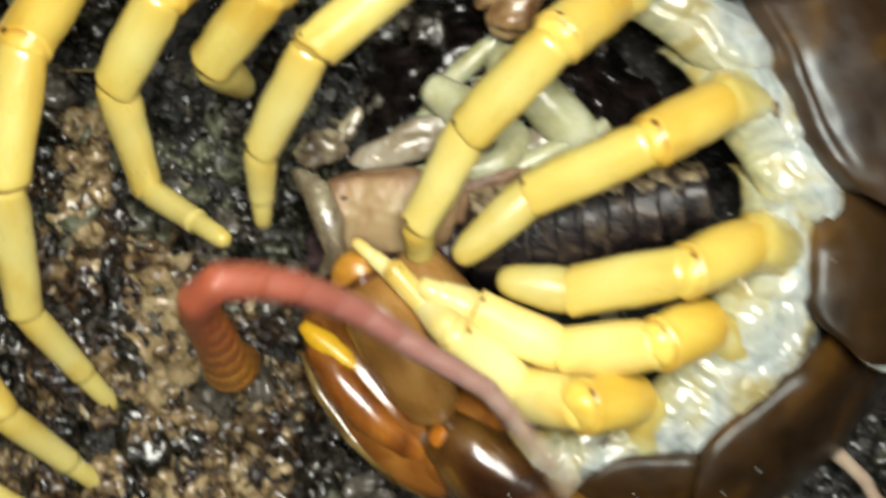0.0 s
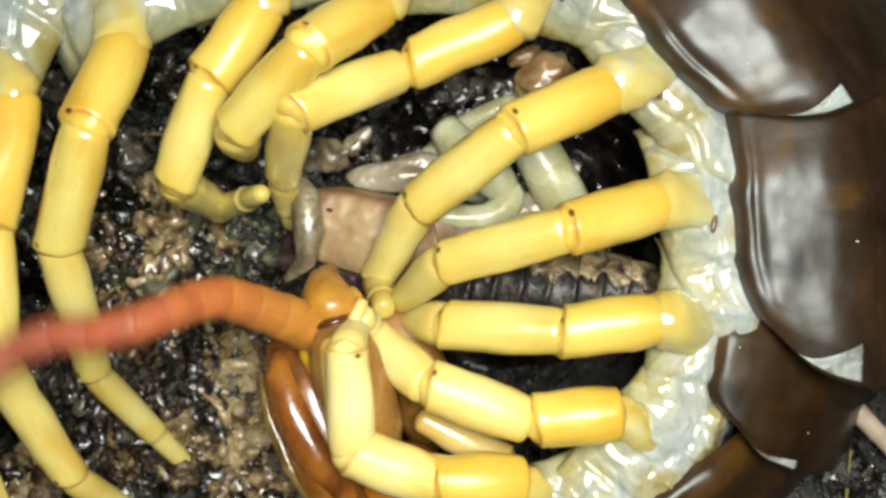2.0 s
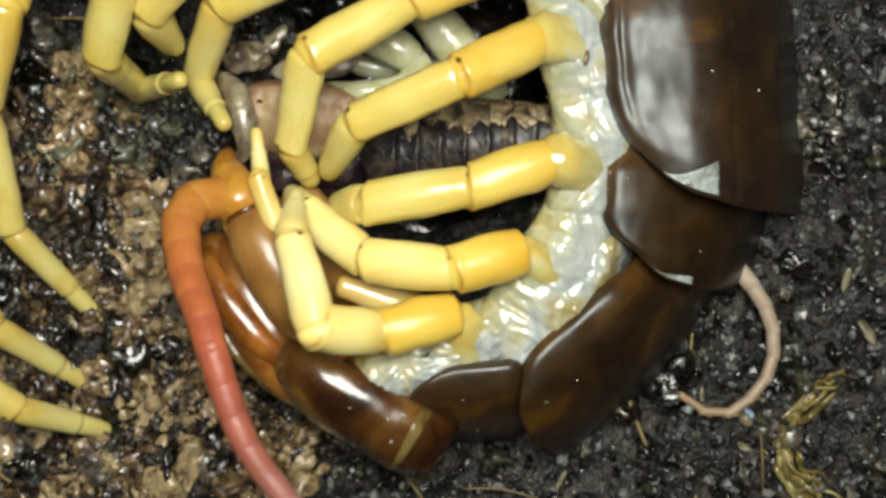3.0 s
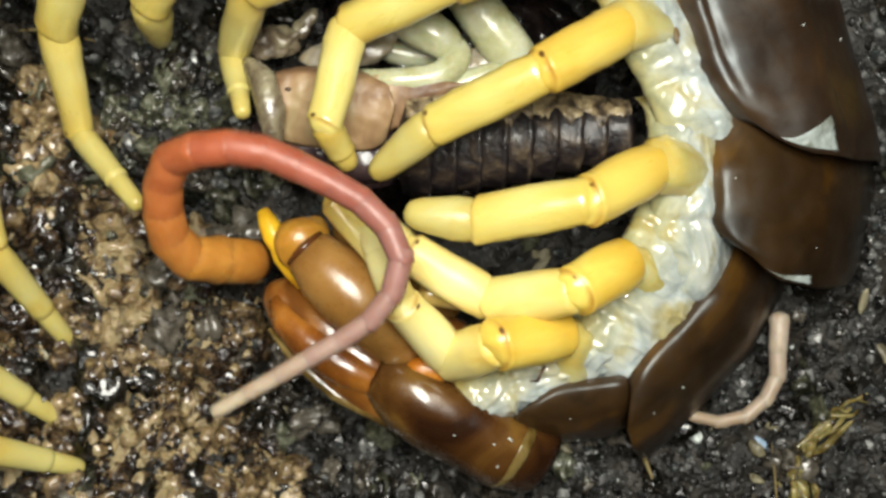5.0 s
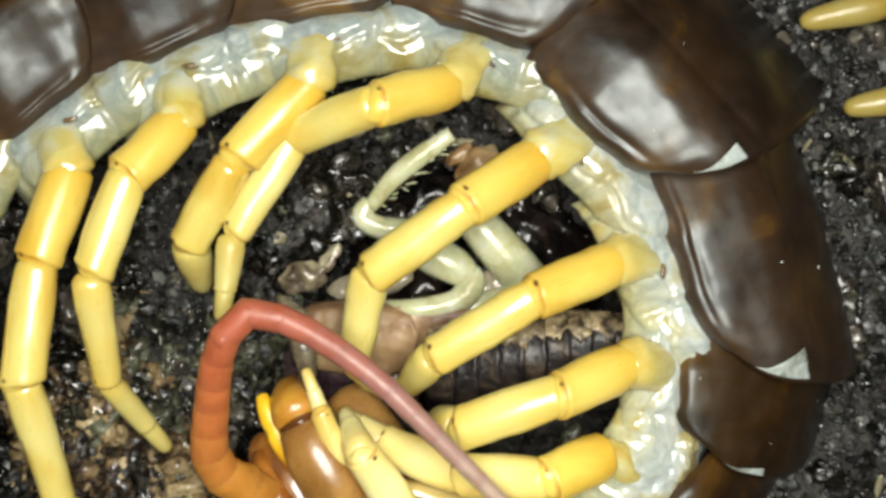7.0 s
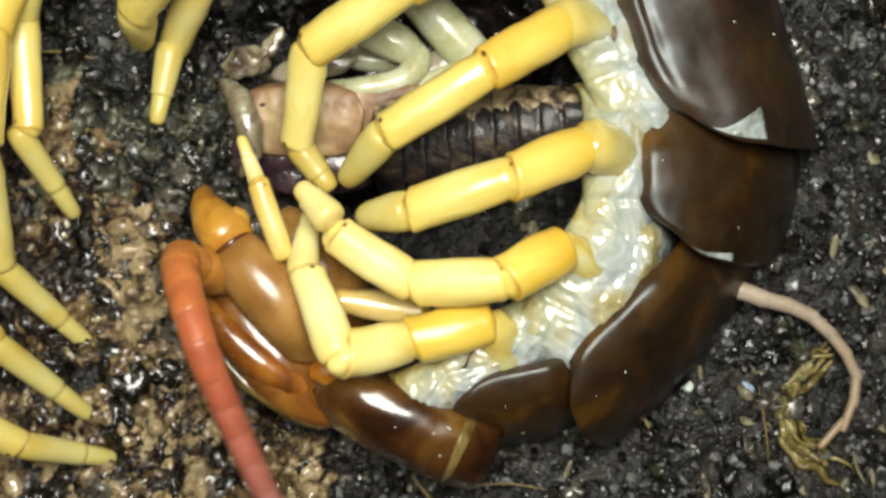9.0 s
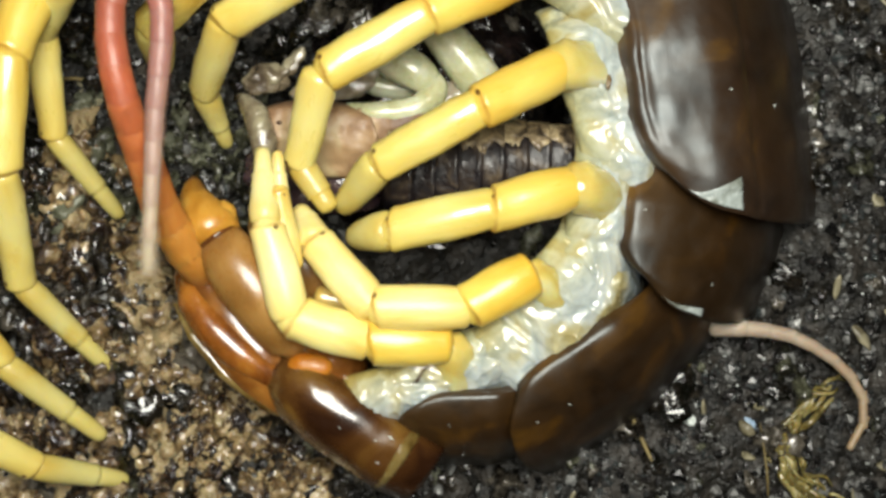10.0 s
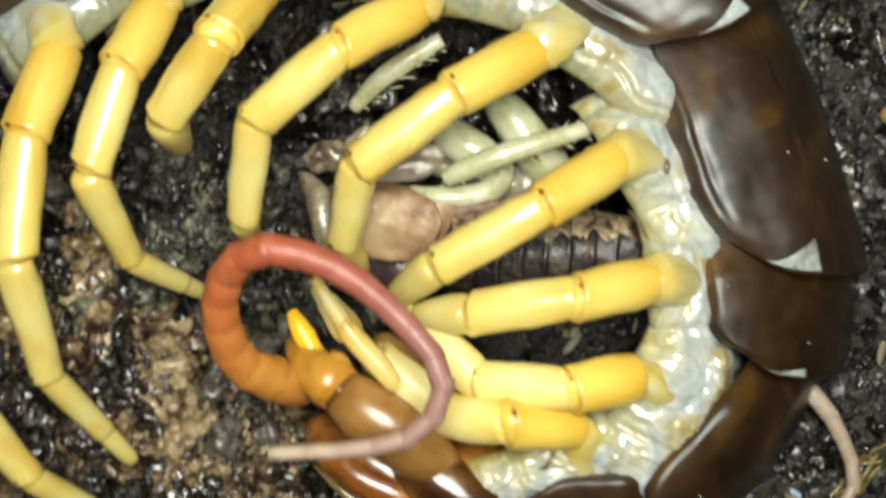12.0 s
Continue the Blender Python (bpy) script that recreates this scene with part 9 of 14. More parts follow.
        (10.2, pose(-0.00044, 0.00058, 0.00134, 0, -61.3, 123.3)), (10.35, pose(-0.00031, 0.00053, 0.00139, 0, -66, 117.4)),
        (10.5, pose(-0.00019, 0.00044, 0.00145, 0, -71.8, 111.4)), (10.75, pose(-0.00029, 0.00094, 0.00117, 0, -50.5, 105.5)),
        (11, pose(-0.00023, 0.00122, 0.00089, 0, -36.4, 99.5)), (11.25, pose(-0.00077, 0.00094, 0.00092, 0, -37.8, 121.2)),
        (11.5, pose(-0.00111, 0.00045, 0.00095, 0, -39.2, 142.8)), (11.75, pose(-0.00107, 0.00055, 0.00093, 0, -37.8, 130.5)),
        (12, pose(-0.00103, 0.00066, 0.00091, 0, -36.5, 118.2))])
    walk(antenna[3], [
        (0, pose(0.00007, 0.00113, 0.00283, 0, -70.1, 84.8)), (0.1, pose(-0.00059, 0.00176, 0.00242, 0, -53.1, 99)),
        (0.2, pose(-0.00149, 0.00175, 0.002, 0, -41.3, 113.3)), (0.35, pose(-0.00161, 0.00164, 0.002, 0, -41.3, 117.1)),
        (0.5, pose(-0.00172, 0.00153, 0.002, 0, -41.3, 120.9)), (0.75, pose(-0.00137, 0.00188, 0.00197, 0, -41, 113.9)),
        (1, pose(-0.00096, 0.00215, 0.00194, 0, -40.6, 107)), (1.25, pose(-0.00118, 0.00204, 0.00194, 0, -40.4, 110.5)),
        (1.5, pose(-0.00138, 0.0019, 0.00193, 0, -40.1, 114)), (1.65, pose(-0.00142, 0.00186, 0.00195, 0, -40.6, 115.2)),
        (1.8, pose(-0.00146, 0.00181, 0.00197, 0, -41.2, 116.4)), (1.9, pose(-0.00185, 0.00141, 0.00198, 0, -41.9, 138)),
        (2, pose(-0.00212, 0.00092, 0.00198, 0, -42.6, 159.5)), (2.1, pose(-0.00223, -0.00004, 0.00202, 0, -42.7, -150.6)),
        (2.2, pose(-0.00183, -0.00086, 0.00206, 0, -42.9, -100.7)), (2.35, pose(-0.0016, -0.00127, 0.00203, 0, -41.2, -92.1)),
        (2.5, pose(-0.00128, -0.00162, 0.00199, 0, -39.6, -83.6)), (2.75, pose(-0.00145, -0.0015, 0.00195, 0, -37.1, -79.9)),
        (3, pose(-0.0016, -0.00136, 0.00191, 0, -34.7, -76.1)), (3.2, pose(-0.00189, -0.00023, 0.00195, 0, -35.5, -85.1)),
        (3.4, pose(-0.00177, -0.00072, 0.00199, 0, -36.6, -75.3)), (3.6, pose(-0.00089, -0.00169, 0.0021, 0, -39.7, -49.5)),
        (3.8, pose(0.0009, -0.00164, 0.00225, 0, -44.2, -13)), (4, pose(0.00176, 0.00011, 0.00242, 0, -49.9, 28.8)),
        (4.2, pose(0.00058, 0.00145, 0.0026, 0, -56.4, 70.6)), (4.4, pose(-0.00075, 0.00108, 0.00275, 0, -63.2, 107.1)),
        (4.6, pose(-0.00103, 0.00028, 0.00286, 0, -69.1, 132.8)), (4.8, pose(-0.00095, 0, 0.0029, 0, -71.8, 142.6)),
        (5, pose(-0.00182, 0.00101, 0.00201, 0, -38.8, 94.4)), (5.25, pose(-0.00178, 0.00118, 0.002, 0, -38.5, 92.9)),
        (5.5, pose(-0.00171, 0.00135, 0.00199, 0, -38.2, 91.5)), (5.75, pose(-0.00182, 0.00134, 0.00193, 0, -36.4, 92.3)),
        (6, pose(-0.00192, 0.00133, 0.00186, 0, -34.6, 93.2)), (6.25, pose(-0.00161, 0.0016, 0.00181, 0, -33.5, 85.9)),
        (6.5, pose(-0.00124, 0.00179, 0.00175, 0, -32.5, 78.6)), (6.75, pose(-0.00126, 0.00193, 0.00174, 0, -32.3, 78.8)),
        (7, pose(-0.00126, 0.00206, 0.00173, 0, -32, 79.1)), (7.1, pose(-0.00172, 0.00168, 0.00178, 0, -33.4, 94.9)),
        (7.2, pose(-0.00206, 0.00119, 0.00184, 0, -34.7, 110.6)), (7.35, pose(-0.00199, 0.00123, 0.00185, 0, -35.4, 111.8)),
        (7.5, pose(-0.00192, 0.00127, 0.00186, 0, -36.2, 113)), (7.7, pose(-0.00209, 0.00082, 0.00191, 0, -36.2, 107.8)),
        (7.9, pose(-0.00205, 0.00084, 0.00195, 0, -37.3, 116.5)), (8.1, pose(-0.00195, 0.0009, 0.00206, 0, -40.3, 139.3)),
        (8.3, pose(-0.00179, 0.00096, 0.00222, 0, -44.7, 171.6)), (8.5, pose(-0.00156, 0.00099, 0.0024, 0, -50.4, -151.3)),
        (8.7, pose(-0.0013, 0.00095, 0.00259, 0, -56.7, -114.3)), (8.9, pose(-0.00102, 0.00085, 0.00274, 0, -63.3, -81.9)),
        (9.1, pose(-0.0008, 0.00072, 0.00286, 0, -69.2, -59.1)), (9.3, pose(-0.0007, 0.00065, 0.0029, 0, -71.8, -50.4)),
        (9.5, pose(-0.0006, 0.00074, 0.0029, 0, -71.8, 122.4)), (9.65, pose(-0.00066, 0.00069, 0.0029, 0, -71.8, 125.3)),
        (9.8, pose(-0.00071, 0.00064, 0.0029, 0, -71.8, 128.1)), (9.9, pose(-0.00109, 0.0016, 0.00236, 0, -50.8, 112.4)),
        (10, pose(-0.00086, 0.00228, 0.00182, 0, -36.9, 96.7)), (10.1, pose(-0.00096, 0.00182, 0.00225, 0, -45.8, 106)),
        (10.2, pose(-0.00084, 0.00119, 0.00268, 0, -56.4, 115.2)), (10.35, pose(-0.00059, 0.00108, 0.00279, 0, -63, 110.2)),
        (10.5, pose(-0.00036, 0.00088, 0.0029, 0, -71.8, 105.1)), (10.75, pose(-0.00054, 0.00187, 0.00235, 0, -51, 101.5)),
        (11, pose(-0.00043, 0.00243, 0.00179, 0, -37.2, 97.8)), (11.25, pose(-0.0014, 0.00197, 0.00185, 0, -38, 109)),
        (11.5, pose(-0.00205, 0.00117, 0.00191, 0, -38.8, 120.1)), (11.75, pose(-0.00186, 0.00147, 0.00186, 0, -37, 108.2)),
        (12, pose(-0.00161, 0.00174, 0.00182, 0, -35.3, 96.2))])
    walk(antenna[4], [
        (0, pose(0.00011, 0.00165, 0.00426, 0, -71.8, 84.2)), (0.1, pose(-0.00074, 0.00267, 0.00364, 0, -53.8, 93.7)),
        (0.2, pose(-0.00194, 0.0028, 0.00301, 0, -41.6, 103.1)), (0.35, pose(-0.00213, 0.00266, 0.00301, 0, -41.5, 107)),
        (0.5, pose(-0.00231, 0.00251, 0.00301, 0, -41.5, 110.9)), (0.75, pose(-0.00184, 0.00293, 0.00297, 0, -41.4, 106.3)),
        (1, pose(-0.0013, 0.00325, 0.00294, 0, -41.3, 101.6)), (1.25, pose(-0.00159, 0.00312, 0.00293, 0, -41.1, 105.7)),
        (1.5, pose(-0.00186, 0.00297, 0.00292, 0, -40.9, 109.9)), (1.65, pose(-0.00192, 0.0029, 0.00294, 0, -41.6, 111.8)),
        (1.8, pose(-0.00198, 0.00284, 0.00297, 0, -42.2, 113.7)), (1.9, pose(-0.00269, 0.00217, 0.00299, 0, -43.6, 151.8)),
        (2, pose(-0.00318, 0.00132, 0.00302, 0, -45, -170.1)), (2.1, pose(-0.0032, -0.00059, 0.00306, 0, -44.2, -128.5)),
        (2.2, pose(-0.00204, -0.00196, 0.0031, 0, -43.4, -87)), (2.35, pose(-0.00165, -0.00242, 0.00303, 0, -42.2, -87.2)),
        (2.5, pose(-0.00115, -0.00279, 0.00296, 0, -41, -87.5)), (2.75, pose(-0.00123, -0.0027, 0.00287, 0, -38, -78.9)),
        (3, pose(-0.0013, -0.00258, 0.00278, 0, -35.1, -70.4)), (3.2, pose(-0.00179, -0.00147, 0.00284, 0, -34.7, -59.1)),
        (3.4, pose(-0.00146, -0.00191, 0.0029, 0, -35.9, -52.4)), (3.6, pose(-0.00013, -0.00259, 0.00307, 0, -38.9, -34.8)),
        (3.8, pose(0.00196, -0.00189, 0.00331, 0, -43.6, -9.8)), (4, pose(0.00262, 0.00058, 0.00359, 0, -49.3, 18.8)),
        (4.2, pose(0.00086, 0.00225, 0.00387, 0, -55.9, 47.4)), (4.4, pose(-0.00095, 0.00174, 0.00411, 0, -62.7, 72.3)),
        (4.6, pose(-0.0014, 0.00068, 0.00428, 0, -68.7, 90)), (4.8, pose(-0.00133, 0.00029, 0.00435, 0, -71.4, 96.7)),
        (5, pose(-0.00191, 0.0022, 0.00296, 0, -38.5, 80)), (5.25, pose(-0.00184, 0.00237, 0.00295, 0, -37.8, 76.2)),
        (5.5, pose(-0.00174, 0.00254, 0.00293, 0, -37.1, 72.3)), (5.75, pose(-0.00187, 0.00257, 0.00283, 0, -35.9, 78.9)),
        (6, pose(-0.00198, 0.00258, 0.00273, 0, -34.7, 85.4)), (6.25, pose(-0.00152, 0.00287, 0.00265, 0, -33.8, 79)),
        (6.5, pose(-0.00099, 0.00305, 0.00257, 0, -32.8, 72.6)), (6.75, pose(-0.00101, 0.0032, 0.00256, 0, -32.6, 73.6)),
        (7, pose(-0.00101, 0.00333, 0.00254, 0, -32.4, 74.7)), (7.1, pose(-0.00183, 0.00295, 0.00262, 0, -33.6, 89.8)),
        (7.2, pose(-0.0025, 0.00236, 0.00271, 0, -34.9, 105)), (7.35, pose(-0.00245, 0.00239, 0.00273, 0, -35.8, 106.4)),
        (7.5, pose(-0.0024, 0.0024, 0.00276, 0, -36.6, 107.9)), (7.7, pose(-0.00246, 0.00199, 0.00281, 0, -35.9, 94.7)),
        (7.9, pose(-0.00259, 0.00193, 0.00288, 0, -36.4, 104)), (8.1, pose(-0.00284, 0.00166, 0.00305, 0, -37.9, 128.7)),
        (8.3, pose(-0.00286, 0.00112, 0.0033, 0, -40.2, 163.6)), (8.5, pose(-0.00242, 0.00052, 0.00358, 0, -42.8, -156.5)),
        (8.7, pose(-0.00164, 0.00019, 0.00386, 0, -45.5, -116.5)), (8.9, pose(-0.00093, 0.00017, 0.00411, 0, -48, -81.6)),
        (9.1, pose(-0.00052, 0.00025, 0.00428, 0, -49.9, -57)), (9.3, pose(-0.00039, 0.00028, 0.00435, 0, -50.6, -47.6)),
        (9.5, pose(-0.00085, 0.00114, 0.00435, 0, -71.6, -47.8)), (9.65, pose(-0.00093, 0.00108, 0.00435, 0, -71.7, 30)),
        (9.8, pose(-0.001, 0.00101, 0.00435, 0, -71.8, 107.9)), (9.9, pose(-0.00146, 0.00249, 0.00354, 0, -51.4, 102.2)),
        (10, pose(-0.001, 0.00349, 0.00273, 0, -37.8, 96.4)), (10.1, pose(-0.00125, 0.00284, 0.00334, 0, -45.2, 103.4)),
        (10.2, pose(-0.0012, 0.00196, 0.00395, 0, -53.6, 110.5)), (10.35, pose(-0.00083, 0.00173, 0.00415, 0, -61.3, 102.1)),
        (10.5, pose(-0.00049, 0.00134, 0.00435, 0, -71.8, 93.8)), (10.75, pose(-0.00074, 0.00281, 0.00353, 0, -51.5, 94.2)),
        (11, pose(-0.0006, 0.00363, 0.00272, 0, -37.9, 94.6)), (11.25, pose(-0.00179, 0.00311, 0.00279, 0, -38.4, 100.8)),
        (11.5, pose(-0.00265, 0.00219, 0.00286, 0, -38.9, 106.9)), (11.75, pose(-0.00224, 0.00263, 0.00278, 0, -37.1, 95)),
        (12, pose(-0.00174, 0.00298, 0.0027, 0, -35.3, 83.1))])
    walk(antenna[5], [
        (0, pose(0.00016, 0.00213, 0.00571, 0, -71.8, 86.1)), (0.1, pose(-0.00079, 0.00357, 0.00487, 0, -53.5, 84.7)),
        (0.2, pose(-0.0022, 0.00391, 0.00402, 0, -41.1, 83.3)), (0.35, pose(-0.00247, 0.00375, 0.00402, 0, -41.7, 95.1)),
        (0.5, pose(-0.00272, 0.00358, 0.00402, 0, -42.3, 106.9)), (0.75, pose(-0.00216, 0.00403, 0.00398, 0, -42.1, 101.7)),
        (1, pose(-0.00153, 0.00438, 0.00394, 0, -42, 96.4)), (1.25, pose(-0.0019, 0.00423, 0.00393, 0, -41.8, 100.1)),
        (1.5, pose(-0.00225, 0.00405, 0.00391, 0, -41.6, 103.8)), (1.65, pose(-0.00234, 0.00396, 0.00396, 0, -42.7, 110.8)),
        (1.8, pose(-0.00243, 0.00387, 0.004, 0, -43.8, 117.9)), (1.9, pose(-0.00367, 0.00269, 0.00404, 0, -44.9, 162.1)),
        (2, pose(-0.00424, 0.00113, 0.00409, 0, -45.9, -153.6)), (2.1, pose(-0.00388, -0.00144, 0.00412, 0, -45.1, -117)),
        (2.2, pose(-0.00198, -0.00307, 0.00414, 0, -44.2, -80.5)), (2.35, pose(-0.00159, -0.00355, 0.00405, 0, -43.1, -83.2)),
        (2.5, pose(-0.0011, -0.00394, 0.00397, 0, -42.1, -85.9)), (2.75, pose(-0.001, -0.00388, 0.00381, 0, -38.6, -74.2)),
        (3, pose(-0.00088, -0.00375, 0.00366, 0, -35.3, -62.5)), (3.2, pose(-0.00114, -0.00255, 0.0037, 0, -34.8, -48.9)),
        (3.4, pose(-0.00071, -0.00289, 0.00379, 0, -35.8, -43.2)), (3.6, pose(0.00084, -0.00326, 0.00403, 0, -38.5, -28.2)),
        (3.8, pose(0.00305, -0.00208, 0.00437, 0, -42.6, -6.9)), (4, pose(0.00356, 0.0009, 0.00475, 0, -47.6, 17.5)),
        (4.2, pose(0.00144, 0.00288, 0.00513, 0, -53.2, 41.9)), (4.4, pose(-0.00074, 0.0024, 0.00547, 0, -58.7, 63.2)),
        (4.6, pose(-0.0014, 0.00124, 0.0057, 0, -63.2, 78.3)), (4.8, pose(-0.00139, 0.00078, 0.00579, 0, -65.1, 84)),
        (5, pose(-0.00171, 0.00337, 0.00391, 0, -38.2, 59.2)), (5.25, pose(-0.00155, 0.00354, 0.00388, 0, -37.6, 60.6)),
        (5.5, pose(-0.00137, 0.0037, 0.00385, 0, -37, 62.1)), (5.75, pose(-0.00163, 0.00378, 0.00372, 0, -36.2, 73)),
        (6, pose(-0.00188, 0.00383, 0.0036, 0, -35.4, 83.8)), (6.25, pose(-0.00128, 0.00412, 0.0035, 0, -34.3, 75.2)),
        (6.5, pose(-0.00061, 0.00427, 0.0034, 0, -33.2, 66.5)), (6.75, pose(-0.00065, 0.00443, 0.00338, 0, -33.1, 70.5)),
        (7, pose(-0.00067, 0.00457, 0.00335, 0, -33, 74.4)), (7.1, pose(-0.00182, 0.00422, 0.00347, 0, -34.5, 90.8)),
        (7.2, pose(-0.00283, 0.00357, 0.00358, 0, -36, 107.2)), (7.35, pose(-0.00281, 0.00357, 0.00363, 0, -36.5, 104.9)),
        (7.5, pose(-0.00277, 0.00357, 0.00367, 0, -37, 102.7)), (7.7, pose(-0.00256, 0.00322, 0.0037, 0, -35.7, 84.6)),
        (7.9, pose(-0.00289, 0.00312, 0.00378, 0, -35.9, 94.3)), (8.1, pose(-0.00359, 0.0026, 0.00399, 0, -36.3, 120.1)),
        (8.3, pose(-0.00398, 0.00145, 0.00428, 0, -36.9, 156.5)), (8.5, pose(-0.00344, 0.00007, 0.00461, 0, -37.6, -161.7)),
        (8.7, pose(-0.00212, -0.00077, 0.00495, 0, -38.3, -120)), (8.9, pose(-0.00078, -0.00084, 0.00524, 0, -38.9, -83.5)),
        (9.1, pose(0.00002, -0.00057, 0.00545, 0, -39.3, -57.8)), (9.3, pose(0.00026, -0.00043, 0.00552, 0, -39.5, -48)),
        (9.5, pose(-0.00053, 0.00079, 0.00579, 0, -55.5, -48.2)), (9.65, pose(-0.00052, 0.00132, 0.00579, 0, -62.5, 24.1)),
        (9.8, pose(-0.00115, 0.00147, 0.00579, 0, -71.8, 96.5)), (9.9, pose(-0.00166, 0.00342, 0.00473, 0, -52.2, 97.7)),
        (10, pose(-0.00114, 0.00469, 0.00367, 0, -39, 98.9)), (10.1, pose(-0.0015, 0.00389, 0.00442, 0, -46.4, 101)),
        (10.2, pose(-0.00152, 0.00281, 0.00518, 0, -54.9, 103.1)), (10.35, pose(-0.00099, 0.00245, 0.00549, 0, -62.1, 93)),
        (10.5, pose(-0.00052, 0.00182, 0.00579, 0, -71.8, 82.8)), (10.75, pose(-0.0008, 0.00376, 0.00472, 0, -51.4, 81.2)),
        (11, pose(-0.0007, 0.00483, 0.00365, 0, -37.8, 79.6)), (11.25, pose(-0.00201, 0.00428, 0.00374, 0, -38.2, 85.5)),
        (11.5, pose(-0.00299, 0.00333, 0.00382, 0, -38.7, 91.4)), (11.75, pose(-0.00234, 0.00384, 0.0037, 0, -36.8, 77.8)),
        (12, pose(-0.00159, 0.00421, 0.00358, 0, -35, 64.2))])
    walk(antenna[6], [
        (0, pose(0.00019, 0.0026, 0.00716, 0, -71.8, 79.1)), (0.1, pose(-0.00071, 0.00447, 0.00609, 0, -52.4, 63.6)),
        (0.2, pose(-0.00207, 0.00505, 0.00502, 0, -39.4, 48.1)), (0.35, pose(-0.00257, 0.00489, 0.00503, 0, -39.4, 77.8)),
        (0.5, pose(-0.00304, 0.00466, 0.00504, 0, -39.4, 107.5)), (0.75, pose(-0.00239, 0.00514, 0.005, 0, -40.2, 98.7)),
        (1, pose(-0.00165, 0.0055, 0.00496, 0, -41, 90)), (1.25, pose(-0.0021, 0.00535, 0.00494, 0, -41.1, 93.5)),
        (1.5, pose(-0.00252, 0.00516, 0.00493, 0, -41.2, 97)), (1.65, pose(-0.00274, 0.00501, 0.00499, 0, -40.6, 110)),
        (1.8, pose(-0.00294, 0.00485, 0.00505, 0, -39.9, 123)), (1.9, pose(-0.00469, 0.00302, 0.00512, 0, -37.3, 162)),
        (2, pose(-0.00519, 0.00066, 0.00519, 0, -34.8, -159)), (2.1, pose(-0.00437, -0.0024, 0.0052, 0, -34.7, -119.4)),
        (2.2, pose(-0.0018, -0.00415, 0.00521, 0, -34.6, -79.8)), (2.35, pose(-0.00146, -0.00465, 0.0051, 0, -38.2, -80.6)),
        (2.5, pose(-0.00102, -0.00507, 0.00499, 0, -42, -81.4)), (2.75, pose(-0.00068, -0.00502, 0.00476, 0, -39, -71.3)),
        (3, pose(-0.0003, -0.00485, 0.00454, 0, -36.1, -61.1)), (3.2, pose(-0.00032, -0.00349, 0.00457, 0, -35.5, -47)),
        (3.4, pose(0.00019, -0.00373, 0.00469, 0, -36.3, -41.7)), (3.6, pose(0.00189, -0.00383, 0.00498, 0, -38.6, -27.7)),
        (3.8, pose(0.00417, -0.00221, 0.0054, 0, -42, -8)), (4, pose(0.00454, 0.00121, 0.00587, 0, -46.1, 14.6)),
        (4.2, pose(0.00212, 0.00349, 0.00635, 0, -50.5, 37.3)), (4.4, pose(-0.00038, 0.00311, 0.00677, 0, -54.7, 57)),
        (4.6, pose(-0.00126, 0.00191, 0.00706, 0, -58, 71)), (4.8, pose(-0.00132, 0.00141, 0.00717, 0, -59.3, 76.3)),
        (5, pose(-0.00109, 0.0044, 0.00486, 0, -35.6, 15.3)), (5.25, pose(-0.00096, 0.0046, 0.00481, 0, -36, 29.4)),
        (5.5, pose(-0.0008, 0.00478, 0.00477, 0, -36.5, 43.5)), (5.75, pose(-0.00127, 0.00496, 0.00462, 0, -36.2, 61.5)),
        (6, pose(-0.00175, 0.00507, 0.00448, 0, -35.9, 79.6)), (6.25, pose(-0.00096, 0.00533, 0.00436, 0, -34.8, 71.4)),
        (6.5, pose(-0.0001, 0.00544, 0.00424, 0, -33.8, 63.2)), (6.75, pose(-0.00023, 0.00563, 0.00421, 0, -33.6, 66.9)),
        (7, pose(-0.00033, 0.0058, 0.00419, 0, -33.5, 70.6)), (7.1, pose(-0.00184, 0.00547, 0.00433, 0, -35.3, 90)),
        (7.2, pose(-0.00319, 0.00475, 0.00448, 0, -37, 109.3)), (7.35, pose(-0.00312, 0.00476, 0.00453, 0, -37.4, 104.7)),
        (7.5, pose(-0.00304, 0.00475, 0.00459, 0, -37.7, 100.2)), (7.7, pose(-0.00245, 0.00445, 0.00459, 0, -36.3, 81.7)),
        (7.9, pose(-0.00298, 0.00435, 0.00468, 0, -35.5, 91.5)), (8.1, pose(-0.00421, 0.00366, 0.00489, 0, -33.5, 117.2)),
        (8.3, pose(-0.0051, 0.00193, 0.0052, 0, -30.7, 153.6)), (8.5, pose(-0.00459, -0.00031, 0.00554, 0, -27.6, -164.7)),
        (8.7, pose(-0.00272, -0.00181, 0.00589, 0, -24.6, -123)), (8.9, pose(-0.00065, -0.00202, 0.0062, 0, -22, -86.6)),
        (9.1, pose(0.00065, -0.00157, 0.00641, 0, -20.2, -60.9)), (9.3, pose(0.00105, -0.00131, 0.0065, 0, -19.5, -51.1)),
        (9.5, pose(0.00004, 0.00014, 0.00705, 0, -43.3, -50.3)), (9.65, pose(0.00013, 0.00161, 0.00715, 0, -54.9, 16.7)),
        (9.8, pose(-0.0012, 0.00194, 0.00724, 0, -71.8, 83.6)), (9.9, pose(-0.00178, 0.00434, 0.00594, 0, -52.7, 90.1)),
        (10, pose(-0.00132, 0.00586, 0.00463, 0, -39.9, 96.6)), (10.1, pose(-0.0017, 0.00492, 0.00553, 0, -47.1, 97.2)),
        (10.2, pose(-0.00172, 0.00366, 0.00642, 0, -55.5, 97.7)), (10.35, pose(-0.00102, 0.00316, 0.00683, 0, -62.5, 86.9)),
